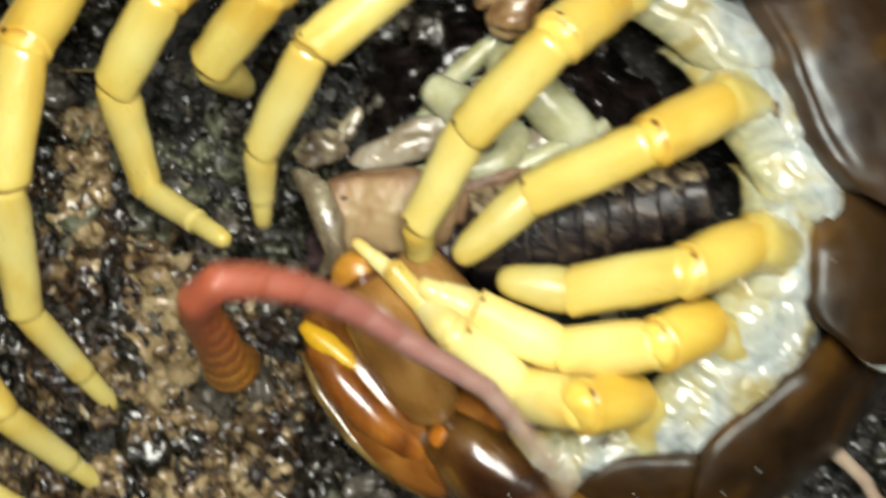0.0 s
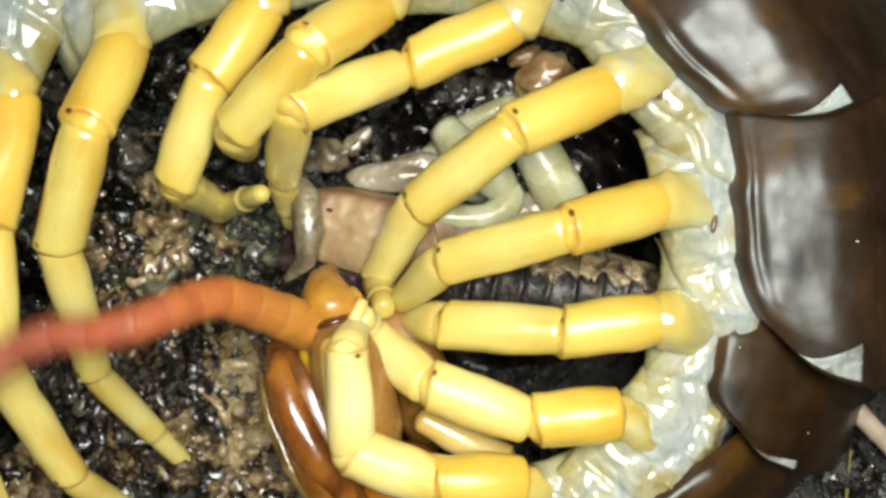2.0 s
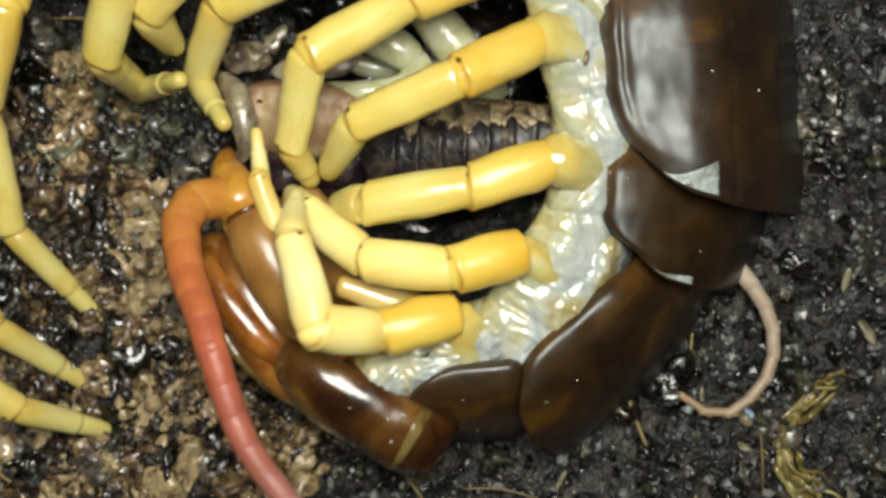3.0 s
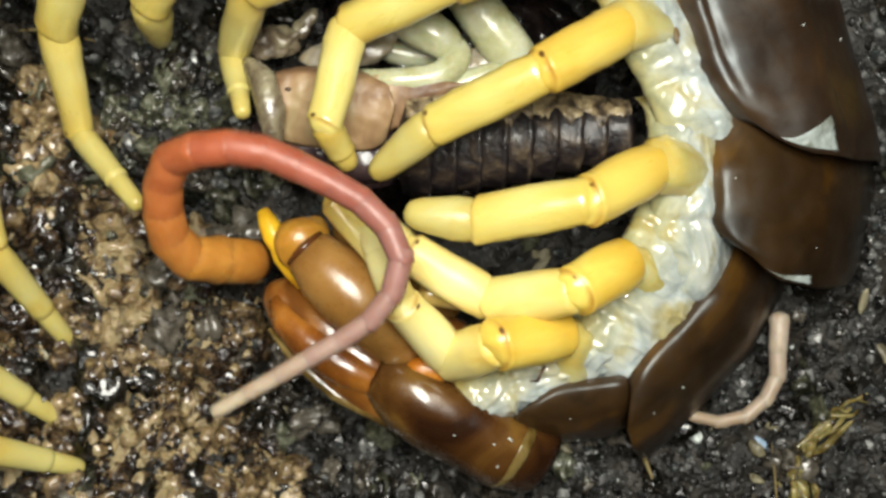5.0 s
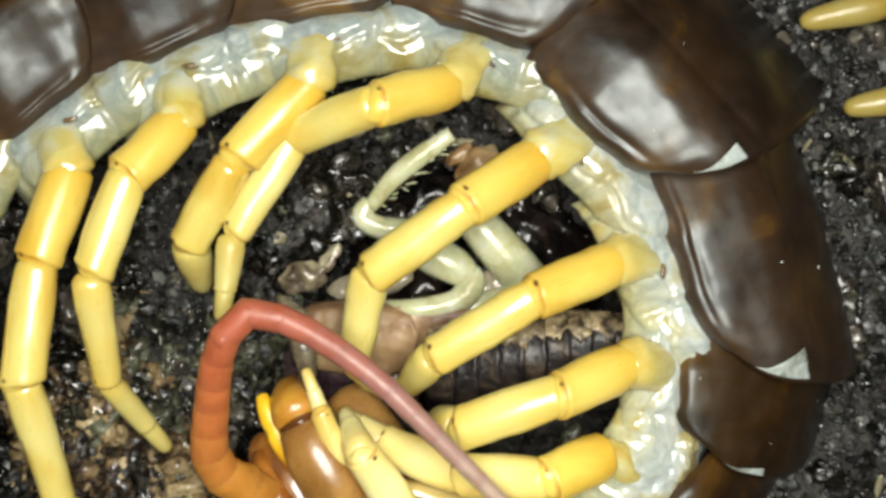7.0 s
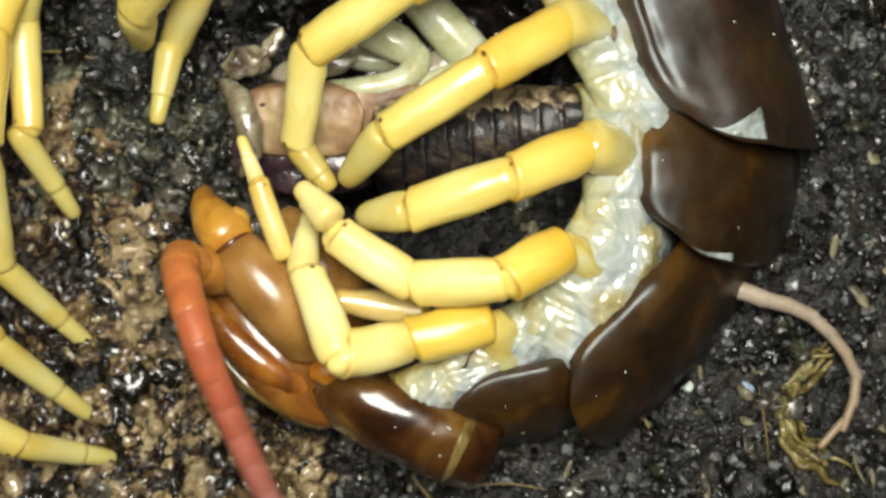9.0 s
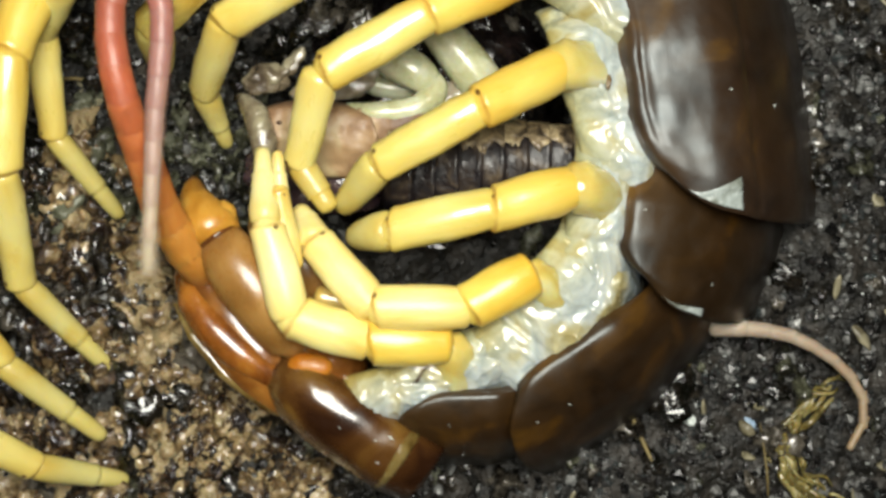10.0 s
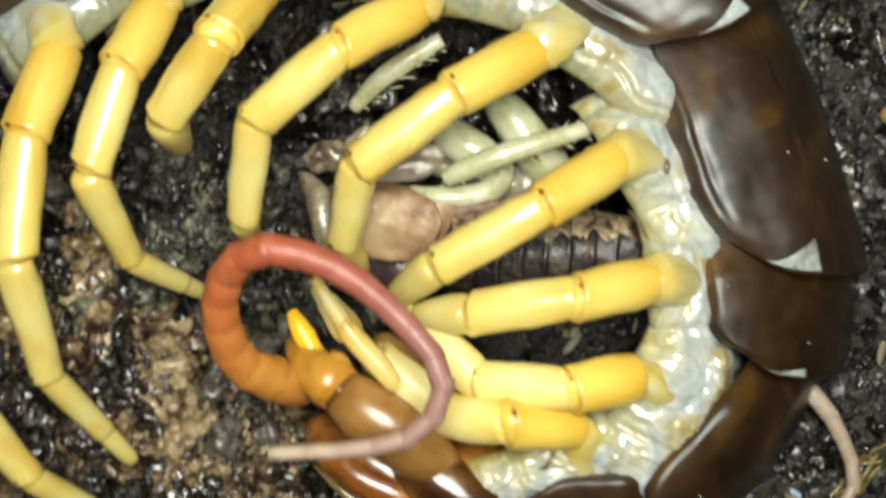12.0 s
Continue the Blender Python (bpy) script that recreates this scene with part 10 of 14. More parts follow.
        (10.5, pose(-0.00046, 0.00229, 0.00724, 0, -71.8, 76)), (10.75, pose(-0.00066, 0.0047, 0.00592, 0, -51, 61.1)),
        (11, pose(-0.00048, 0.00602, 0.00459, 0, -37.2, 46.2)), (11.25, pose(-0.00192, 0.00548, 0.00468, 0, -37.7, 60.4)),
        (11.5, pose(-0.00302, 0.00452, 0.00477, 0, -38.2, 74.6)), (11.75, pose(-0.00208, 0.00503, 0.00462, 0, -36.5, 58)),
        (12, pose(-0.00105, 0.00534, 0.00446, 0, -34.7, 41.4))])
    walk(antenna[7], [
        (0, pose(0.00028, 0.00307, 0.00861, 0, -70.7, 60.9)), (0.1, pose(-0.0003, 0.0053, 0.0073, 0, -28.8, 39.1)),
        (0.2, pose(-0.00128, 0.00593, 0.00599, 0, -1.1, 17.3)), (0.35, pose(-0.00232, 0.00604, 0.006, 0, -0.7, 66.7)),
        (0.5, pose(-0.0034, 0.00579, 0.00601, 0, -0.2, 116.1)), (0.75, pose(-0.00257, 0.00629, 0.00599, 0, -0.9, 105.5)),
        (1, pose(-0.00165, 0.00665, 0.00596, 0, -1.6, 95)), (1.25, pose(-0.00217, 0.0065, 0.00595, 0, -2.2, 97.8)),
        (1.5, pose(-0.00266, 0.0063, 0.00593, 0, -2.8, 100.5)), (1.65, pose(-0.00314, 0.0061, 0.00598, 0, -1.4, 115.1)),
        (1.8, pose(-0.00358, 0.00583, 0.00603, 0, 0, 129.7)), (1.9, pose(-0.00585, 0.0034, 0.00605, 0, 0, 162.2)),
        (2, pose(-0.00636, 0.00021, 0.00606, 0, 0, -165.3)), (2.1, pose(-0.00499, -0.00349, 0.00607, 0, 0, -124.7)),
        (2.2, pose(-0.00158, -0.00538, 0.00607, 0, 0, -84.2)), (2.35, pose(-0.00127, -0.00584, 0.00604, 0, -0.3, -86.2)),
        (2.5, pose(-0.00085, -0.00619, 0.00601, 0, -0.7, -88.2)), (2.75, pose(-0.0003, -0.00615, 0.00572, 0, -12.7, -77.9)),
        (3, pose(0.00029, -0.00593, 0.00544, 0, -25.2, -67.5)), (3.2, pose(0.00053, -0.0044, 0.00546, 0, -27.1, -46.2)),
        (3.4, pose(0.00111, -0.00455, 0.00559, 0, -27.6, -41.1)), (3.6, pose(0.00295, -0.00438, 0.00593, 0, -29.2, -27.9)),
        (3.8, pose(0.00529, -0.00237, 0.00642, 0, -31.5, -9.3)), (4, pose(0.00556, 0.00148, 0.00697, 0, -34.1, 12.1)),
        (4.2, pose(0.00289, 0.00408, 0.00753, 0, -36.9, 33.6)), (4.4, pose(0.0001, 0.00385, 0.00801, 0, -39.4, 52.2)),
        (4.6, pose(-0.001, 0.00267, 0.00836, 0, -41.2, 65.4)), (4.8, pose(-0.00113, 0.00217, 0.00849, 0, -41.9, 70.4)),
        (5, pose(0.0001, 0.00473, 0.00574, 0, -12.1, 4)), (5.25, pose(0.00012, 0.0052, 0.00571, 0, -13.3, 8.9)),
        (5.5, pose(0.00009, 0.00562, 0.00567, 0, -14.4, 13.7)), (5.75, pose(-0.00068, 0.00604, 0.00552, 0, -20.4, 47.8)),
        (6, pose(-0.00153, 0.00628, 0.00537, 0, -26.7, 81.9)), (6.25, pose(-0.00056, 0.00652, 0.00523, 0, -30.4, 71.4)),
        (6.5, pose(0.00047, 0.00657, 0.00508, 0, -34.3, 60.9)), (6.75, pose(0.00027, 0.0068, 0.00506, 0, -34.1, 61)),
        (7, pose(0.00009, 0.007, 0.00503, 0, -33.8, 61.2)), (7.1, pose(-0.00184, 0.00672, 0.00521, 0, -29.5, 88.2)),
        (7.2, pose(-0.0036, 0.0059, 0.0054, 0, -25.4, 115.2)), (7.35, pose(-0.00343, 0.00593, 0.00546, 0, -22.6, 109.7)),
        (7.5, pose(-0.00325, 0.00594, 0.00552, 0, -19.9, 104.2)), (7.7, pose(-0.00227, 0.00567, 0.0055, 0, -21.5, 82.5)),
        (7.9, pose(-0.00302, 0.00559, 0.00556, 0, -19.6, 92)), (8.1, pose(-0.00479, 0.00479, 0.00573, 0, -14.6, 117.1)),
        (8.3, pose(-0.00627, 0.00252, 0.00597, 0, -7.8, 152.6)), (8.5, pose(-0.00589, -0.00067, 0.00625, 0, -0.1, -166.6)),
        (8.7, pose(-0.00347, -0.00297, 0.00653, 0, 7.7, -125.9)), (8.9, pose(-0.00056, -0.00343, 0.00677, 0, 14.5, -90.4)),
        (9.1, pose(0.00134, -0.00282, 0.00694, 0, 19.5, -65.3)), (9.3, pose(0.00195, -0.00243, 0.007, 0, 21.4, -55.7)),
        (9.5, pose(0.00075, -0.00071, 0.0081, 0, -9.2, -57.7)), (9.65, pose(0.00097, 0.00186, 0.00839, 0, -33.7, -14.4)),
        (9.8, pose(-0.00115, 0.00241, 0.00869, 0, -71.8, 28.8)), (9.9, pose(-0.00178, 0.00527, 0.00715, 0, -37.8, 63.2)),
        (10, pose(-0.00145, 0.00702, 0.00561, 0, -16, 97.5)), (10.1, pose(-0.00183, 0.00595, 0.00664, 0, -33.8, 90.7)),
        (10.2, pose(-0.00183, 0.00451, 0.00768, 0, -56.8, 84)), (10.35, pose(-0.00098, 0.00386, 0.00819, 0, -63.3, 74.9)),
        (10.5, pose(-0.00034, 0.00275, 0.00869, 0, -71.8, 65.8)), (10.75, pose(-0.0002, 0.00554, 0.0071, 0, -40.9, 28)),
        (11, pose(0.00036, 0.00689, 0.00551, 0, -21.1, -9.8)), (11.25, pose(-0.00132, 0.00653, 0.00561, 0, -16.3, 27.7)),
        (11.5, pose(-0.0027, 0.00567, 0.00572, 0, -11.7, 65.1)), (11.75, pose(-0.00143, 0.00607, 0.00552, 0, -19.8, 38)),
        (12, pose(-0.00011, 0.00616, 0.00533, 0, -28.3, 10.9))])
    walk(antenna[8], [
        (0, pose(0.00053, 0.00351, 0.01005, 0, -38.9, 36.2)), (0.1, pose(0.00074, 0.00615, 0.00803, 0, -18.3, 11.5)),
        (0.2, pose(0.00017, 0.00638, 0.00602, 0, 0, -13.3)), (0.35, pose(-0.00171, 0.00744, 0.00602, 0, 0, 47.5)),
        (0.5, pose(-0.00407, 0.00715, 0.00602, 0, 0, 108.3)), (0.75, pose(-0.00298, 0.00776, 0.00601, 0, 0, 96.2)),
        (1, pose(-0.00179, 0.00817, 0.00601, 0, 0, 84)), (1.25, pose(-0.00237, 0.00801, 0.00601, 0, 0, 88.7)),
        (1.5, pose(-0.00294, 0.00779, 0.00601, 0, 0, 93.3)), (1.65, pose(-0.00378, 0.00748, 0.00602, 0, 0, 111.4)),
        (1.8, pose(-0.00455, 0.007, 0.00603, 0, 0, 129.4)), (1.9, pose(-0.0073, 0.00386, 0.00605, 0, 0, 155.4)),
        (2, pose(-0.00783, -0.00018, 0.00606, 0, 0, -178.6)), (2.1, pose(-0.00586, -0.00475, 0.00607, 0, 0, -131)),
        (2.2, pose(-0.00143, -0.0069, 0.00607, 0, 0, -83.3)), (2.35, pose(-0.00116, -0.00736, 0.00605, 0, 0, -84.4)),
        (2.5, pose(-0.0008, -0.00771, 0.00603, 0, 0, -85.5)), (2.75, pose(0.00002, -0.0076, 0.00606, 0, 0, -78.8)),
        (3, pose(0.00082, -0.00721, 0.00609, 0, 0, -72.1)), (3.2, pose(0.00147, -0.00538, 0.00615, 0, 0, -49.5)),
        (3.4, pose(0.00213, -0.00544, 0.0063, 0, -0.9, -45.4)), (3.6, pose(0.00413, -0.005, 0.00668, 0, -3.3, -34.5)),
        (3.8, pose(0.00657, -0.00258, 0.00721, 0, -6.7, -19.1)), (4, pose(0.0068, 0.00174, 0.00783, 0, -10.6, -1.4)),
        (4.2, pose(0.00391, 0.00475, 0.00844, 0, -14.6, 16.3)), (4.4, pose(0.00082, 0.00478, 0.00898, 0, -18.1, 31.7)),
        (4.6, pose(-0.00052, 0.00372, 0.00936, 0, -20.7, 42.6)), (4.8, pose(-0.00075, 0.00324, 0.0095, 0, -21.6, 46.8)),
        (5, pose(0.00159, 0.00483, 0.00607, 0, 0, -7.5)), (5.25, pose(0.00158, 0.00543, 0.00606, 0, 0, -1.8)),
        (5.5, pose(0.00152, 0.00597, 0.00605, 0, 0, 4)), (5.75, pose(0.00028, 0.0071, 0.00606, 0, 0, 48.1)),
        (6, pose(-0.00134, 0.00763, 0.00606, 0, 0, 92.3)), (6.25, pose(-0.00014, 0.00777, 0.006, 0, -1.5, 77.6)),
        (6.5, pose(0.00109, 0.00767, 0.00594, 0, -3, 62.9)), (6.75, pose(0.00088, 0.00791, 0.00591, 0, -4.4, 52.1)),
        (7, pose(0.0007, 0.00811, 0.00588, 0, -5.9, 41.3)), (7.1, pose(-0.0018, 0.00804, 0.00596, 0, -2.9, 83)),
        (7.2, pose(-0.00418, 0.00715, 0.00605, 0, 0, 124.8)), (7.35, pose(-0.0039, 0.00725, 0.00604, 0, 0, 117.5)),
        (7.5, pose(-0.00361, 0.00733, 0.00604, 0, 0, 110.3)), (7.7, pose(-0.00208, 0.00707, 0.00606, 0, 0, 98.4)),
        (7.9, pose(-0.00307, 0.00703, 0.00607, 0, 1, 107.3)), (8.1, pose(-0.00546, 0.0061, 0.00612, 0, 3.6, 130.6)),
        (8.3, pose(-0.00761, 0.00321, 0.00618, 0, 7.3, 163.5)), (8.5, pose(-0.00738, -0.00102, 0.00625, 0, 11.5, -158.8)),
        (8.7, pose(-0.00436, -0.00419, 0.00632, 0, 15.9, -121)), (8.9, pose(-0.00057, -0.0049, 0.00639, 0, 19.7, -88.1)),
        (9.1, pose(0.00195, -0.00412, 0.00643, 0, 22.5, -64.8)), (9.3, pose(0.00275, -0.0036, 0.00645, 0, 23.6, -56)),
        (9.5, pose(0.00156, -0.00198, 0.00834, 0, 30.2, -63.7)), (9.65, pose(0.0022, 0.00154, 0.00924, 0, -2.4, -53.7)),
        (9.8, pose(-0.00073, 0.00264, 0.01014, 0, -35.9, -43.7)), (9.9, pose(-0.00124, 0.00634, 0.00808, 0, -17.1, 26.1)),
        (10, pose(-0.00164, 0.00848, 0.00603, 0, 0, 95.9)), (10.1, pose(-0.00185, 0.00722, 0.00749, 0, -19.3, 64.4)),
        (10.2, pose(-0.00174, 0.00534, 0.00896, 0, -41.3, 33)), (10.35, pose(-0.00081, 0.00452, 0.00955, 0, -53.6, 39)),
        (10.5, pose(-0.00015, 0.00318, 0.01014, 0, -71.8, 45)), (10.75, pose(0.00082, 0.00608, 0.0081, 0, -28.4, 2.4)),
        (11, pose(0.00176, 0.00665, 0.00606, 0, 0, -40.2)), (11.25, pose(-0.00002, 0.00721, 0.00604, 0, 0, -0.4)),
        (11.5, pose(-0.00208, 0.00703, 0.00603, 0, 0, 39.5)), (11.75, pose(-0.0003, 0.00696, 0.00604, 0, 0, 12.8)),
        (12, pose(0.00121, 0.00642, 0.00605, 0, 0, -13.8))])
    walk(antenna[9], [
        (0, pose(0.00149, 0.00421, 0.01101, 0, 25.8, 0.8)), (0.1, pose(0.00216, 0.00643, 0.00851, 0, 12.6, -11.3)),
        (0.2, pose(0.00166, 0.00603, 0.00602, 0, 0, -23.3)), (0.35, pose(-0.00069, 0.00857, 0.00602, 0, 0, 37.9)),
        (0.5, pose(-0.00455, 0.0086, 0.00602, 0, 0, 99.2)), (0.75, pose(-0.00314, 0.00927, 0.00601, 0, 0, 74.7)),
        (1, pose(-0.00163, 0.00969, 0.00601, 0, 0, 50.2)), (1.25, pose(-0.00234, 0.00953, 0.00601, 0, 0, 69)),
        (1.5, pose(-0.00303, 0.00932, 0.00601, 0, 0, 87.8)), (1.65, pose(-0.00434, 0.0089, 0.00602, 0, 0, 102.2)),
        (1.8, pose(-0.00552, 0.00818, 0.00603, 0, 0, 116.6)), (1.9, pose(-0.00869, 0.0045, 0.00605, 0, 0, 158.6)),
        (2, pose(-0.00936, -0.00021, 0.00606, 0, 0, -159.4)), (2.1, pose(-0.00686, -0.0059, 0.00607, 0, 0, -121.5)),
        (2.2, pose(-0.00125, -0.00842, 0.00607, 0, 0, -83.6)), (2.35, pose(-0.00102, -0.00888, 0.00605, 0, 0, -82.9)),
        (2.5, pose(-0.00068, -0.00923, 0.00603, 0, 0, -82.2)), (2.75, pose(0.00031, -0.0091, 0.00606, 0, 0, -76.8)),
        (3, pose(0.00129, -0.00866, 0.00609, 0, 0, -71.4)), (3.2, pose(0.00246, -0.00654, 0.00615, 0, 0, -47.9)),
        (3.4, pose(0.0032, -0.00653, 0.00632, 0, 0.2, -45.4)), (3.6, pose(0.00538, -0.00587, 0.00676, 0, 0.9, -38.8)),
        (3.8, pose(0.00801, -0.00307, 0.00739, 0, 1.7, -29.4)), (4, pose(0.00829, 0.00171, 0.00811, 0, 2.8, -18.6)),
        (4.2, pose(0.00532, 0.00517, 0.00883, 0, 3.8, -7.9)), (4.4, pose(0.00205, 0.00554, 0.00945, 0, 4.6, 1.5)),
        (4.6, pose(0.00053, 0.00468, 0.0099, 0, 5.3, 8.2)), (4.8, pose(0.00022, 0.00427, 0.01007, 0, 5.5, 10.7)),
        (5, pose(0.0031, 0.00463, 0.00607, 0, 0, -23.2)), (5.25, pose(0.00311, 0.00538, 0.00606, 0, 0, -15.7)),
        (5.5, pose(0.00304, 0.00608, 0.00605, 0, 0, -8.3)), (5.75, pose(0.0013, 0.00823, 0.00606, 0, 0, 41.7)),
        (6, pose(-0.0014, 0.00916, 0.00606, 0, 0, 91.7)), (6.25, pose(0.00019, 0.00926, 0.00604, 0, 0, 76.4)),
        (6.5, pose(0.00178, 0.00903, 0.00602, 0, 0, 61.1)), (6.75, pose(0.00182, 0.00911, 0.00603, 0, 0, 23.6)),
        (7, pose(0.00185, 0.00911, 0.00603, 0, 0, -13.8)), (7.1, pose(-0.00161, 0.00956, 0.00604, 0, 0, 56.3)),
        (7.2, pose(-0.00505, 0.0084, 0.00605, 0, 0, 126.4)), (7.35, pose(-0.00461, 0.00861, 0.00604, 0, 0, 119.1)),
        (7.5, pose(-0.00413, 0.00876, 0.00604, 0, 0, 111.9)), (7.7, pose(-0.00231, 0.00858, 0.00606, 0, 0, 106.2)),
        (7.9, pose(-0.00352, 0.00848, 0.00605, 0, 0.8, 114.7)), (8.1, pose(-0.00645, 0.00726, 0.00602, 0, 2.8, 137.1)),
        (8.3, pose(-0.00906, 0.00364, 0.00599, 0, 5.6, 168.8)), (8.5, pose(-0.00877, -0.00156, 0.00595, 0, 8.9, -154.9)),
        (8.7, pose(-0.00511, -0.00545, 0.00591, 0, 12.2, -118.5)), (8.9, pose(-0.00053, -0.00634, 0.00587, 0, 15.2, -86.8)),
        (9.1, pose(0.00254, -0.0054, 0.00585, 0, 17.3, -64.4)), (9.3, pose(0.00353, -0.00476, 0.00584, 0, 18.1, -55.9)),
        (9.5, pose(0.00214, -0.00317, 0.00757, 0, 28.6, -61.7)), (9.65, pose(0.0031, 0.00031, 0.0093, 0, 17.3, -56.5)),
        (9.8, pose(0.00016, 0.00179, 0.01104, 0, 6.7, -51.2)), (9.9, pose(0.00007, 0.00698, 0.00853, 0, 3.4, 17.9)),
        (10, pose(-0.0018, 0.00999, 0.00603, 0, 0, 87.1)), (10.1, pose(-0.00123, 0.00852, 0.008, 0, 9.1, 26.7)),
        (10.2, pose(-0.00078, 0.00597, 0.00996, 0, 18.3, -33.8)), (10.35, pose(-0.0001, 0.00509, 0.01078, 0, -14.2, -40.4)),
        (10.5, pose(0.00019, 0.00352, 0.01159, 0, -53.5, -46.9)), (10.75, pose(0.00216, 0.00614, 0.00882, 0, -23.7, -52.2)),
        (11, pose(0.00293, 0.00567, 0.00606, 0, 0, -57.4)), (11.25, pose(0.0015, 0.0072, 0.00604, 0, 0, -24.6)),
        (11.5, pose(-0.0009, 0.008, 0.00603, 0, 0, 8.2)), (11.75, pose(0.00118, 0.0073, 0.00604, 0, 0, -8.9)),
        (12, pose(0.00269, 0.00606, 0.00605, 0, 0, -26))])
    walk(antenna[10], [
        (0, pose(0.00286, 0.00423, 0.01034, 0, 29.4, -10.2)), (0.1, pose(0.00362, 0.00614, 0.00818, 0, 14.2, -21.8)),
        (0.2, pose(0.00306, 0.00543, 0.00602, 0, 0, -33.4)), (0.35, pose(0.00052, 0.0095, 0.00602, 0, 0, 29.7)),
        (0.5, pose(-0.00479, 0.01011, 0.00602, 0, 0, 92.9)), (0.75, pose(-0.00274, 0.01074, 0.00601, 0, 0, 50.1)),
        (1, pose(-0.00065, 0.01086, 0.00601, 0, 0, 7.3)), (1.25, pose(-0.00179, 0.01095, 0.00601, 0, 0, 43.7)),
        (1.5, pose(-0.00297, 0.01084, 0.00601, 0, 0, 80.1)), (1.65, pose(-0.00466, 0.01039, 0.00602, 0, 0, 92.9)),
        (1.8, pose(-0.00621, 0.00954, 0.00603, 0, 0, 105.6)), (1.9, pose(-0.01011, 0.00505, 0.00605, 0, 0, 160.6)),
        (2, pose(-0.01079, -0.00075, 0.00606, 0, 0, -144.4)), (2.1, pose(-0.00765, -0.0072, 0.00607, 0, 0, -114)),
        (2.2, pose(-0.00108, -0.00993, 0.00607, 0, 0, -83.6)), (2.35, pose(-0.00083, -0.01039, 0.00605, 0, 0, -80.3)),
        (2.5, pose(-0.00048, -0.01075, 0.00603, 0, 0, -77.1)), (2.75, pose(0.00066, -0.01058, 0.00606, 0, 0, -71)),
        (3, pose(0.00178, -0.01011, 0.00609, 0, 0, -64.9)), (3.2, pose(0.00348, -0.00767, 0.00615, 0, 0, -44.7)),
        (3.4, pose(0.00427, -0.00761, 0.00632, 0, 0.6, -43.3)), (3.6, pose(0.00657, -0.00682, 0.00674, 0, 2.2, -39.6)),
        (3.8, pose(0.00933, -0.00382, 0.00734, 0, 4.5, -34.3)), (4, pose(0.00974, 0.00122, 0.00804, 0, 7.1, -28.3)),
        (4.2, pose(0.00683, 0.00496, 0.00873, 0, 9.7, -22.3)), (4.4, pose(0.00357, 0.00558, 0.00933, 0, 12, -17)),
        (4.6, pose(0.00203, 0.0049, 0.00976, 0, 13.7, -13.3)), (4.8, pose(0.00171, 0.00456, 0.00992, 0, 14.3, -11.9)),
        (5, pose(0.00451, 0.00403, 0.00607, 0, 0, -26.3)), (5.25, pose(0.00458, 0.00497, 0.00606, 0, 0, -31.4)),
        (5.5, pose(0.00455, 0.00586, 0.00605, 0, 0, -36.5)), (5.75, pose(0.00244, 0.00925, 0.00606, 0, 0, 24.6)),
        (6, pose(-0.00144, 0.01068, 0.00606, 0, 0, 85.6)), (6.25, pose(0.00055, 0.01074, 0.00604, 0, 0, 71.3)),
        (6.5, pose(0.00252, 0.01036, 0.00602, 0, 0, 57)), (6.75, pose(0.00322, 0.00972, 0.00603, 0, 0, 13.8)),
        (7, pose(0.00333, 0.00875, 0.00603, 0, 0, -29.3)), (7.1, pose(-0.00077, 0.01082, 0.00604, 0, 0, 48.3)),
        (7.2, pose(-0.00596, 0.00963, 0.00605, 0, 0, 125.9)), (7.35, pose(-0.00535, 0.00994, 0.00604, 0, 0, 119.5)),
        (7.5, pose(-0.0047, 0.01018, 0.00604, 0, 0, 113.1)), (7.7, pose(-0.00273, 0.01005, 0.00606, 0, 0, 108.7)),
        (7.9, pose(-0.00416, 0.00987, 0.00603, 0, 0.7, 117.1)), (8.1, pose(-0.00757, 0.0083, 0.00595, 0, 2.6, 139.4)),
        (8.3, pose(-0.01055, 0.00393, 0.00584, 0, 5.3, 171)), (8.5, pose(-0.01014, -0.0022, 0.00571, 0, 8.4, -152.9)),
        (8.7, pose(-0.00583, -0.00676, 0.00558, 0, 11.5, -116.7)), (8.9, pose(-0.00044, -0.00781, 0.00547, 0, 14.2, -85.2)),
        (9.1, pose(0.00317, -0.00671, 0.0054, 0, 16.2, -62.9)), (9.3, pose(0.00434, -0.00596, 0.00537, 0, 16.9, -54.4)),
        (9.5, pose(0.00278, -0.00434, 0.00684, 0, 20.8, -58.8)), (9.65, pose(0.0039, -0.0009, 0.00885, 0, 23.2, -57.5)),
        (9.8, pose(0.00111, 0.00061, 0.01086, 0, 25.6, -56.2)), (9.9, pose(0.00152, 0.00745, 0.00844, 0, 12.5, 6.4)),
        (10, pose(-0.00172, 0.01152, 0.00603, 0, 0, 68.9)), (10.1, pose(0.00012, 0.00919, 0.00776, 0, 13.5, 5.4)),
        (10.2, pose(0.00042, 0.00516, 0.00948, 0, 27.9, -58.2)), (10.35, pose(0.00102, 0.00414, 0.01115, 0, 32.5, -63.4)),
        (10.5, pose(0.00081, 0.00286, 0.01282, 0, 37.4, -68.6)), (10.75, pose(0.00302, 0.00503, 0.00944, 0, 17.7, -67.5)),
        (11, pose(0.00375, 0.00438, 0.00606, 0, 0, -66.4)), (11.25, pose(0.00289, 0.00656, 0.00604, 0, 0, -40.8)),
        (11.5, pose(0.00061, 0.00822, 0.00603, 0, 0, -15.2)), (11.75, pose(0.00269, 0.00706, 0.00604, 0, 0, -25.6)),
        (12, pose(0.00406, 0.00539, 0.00605, 0, 0, -35.9))])
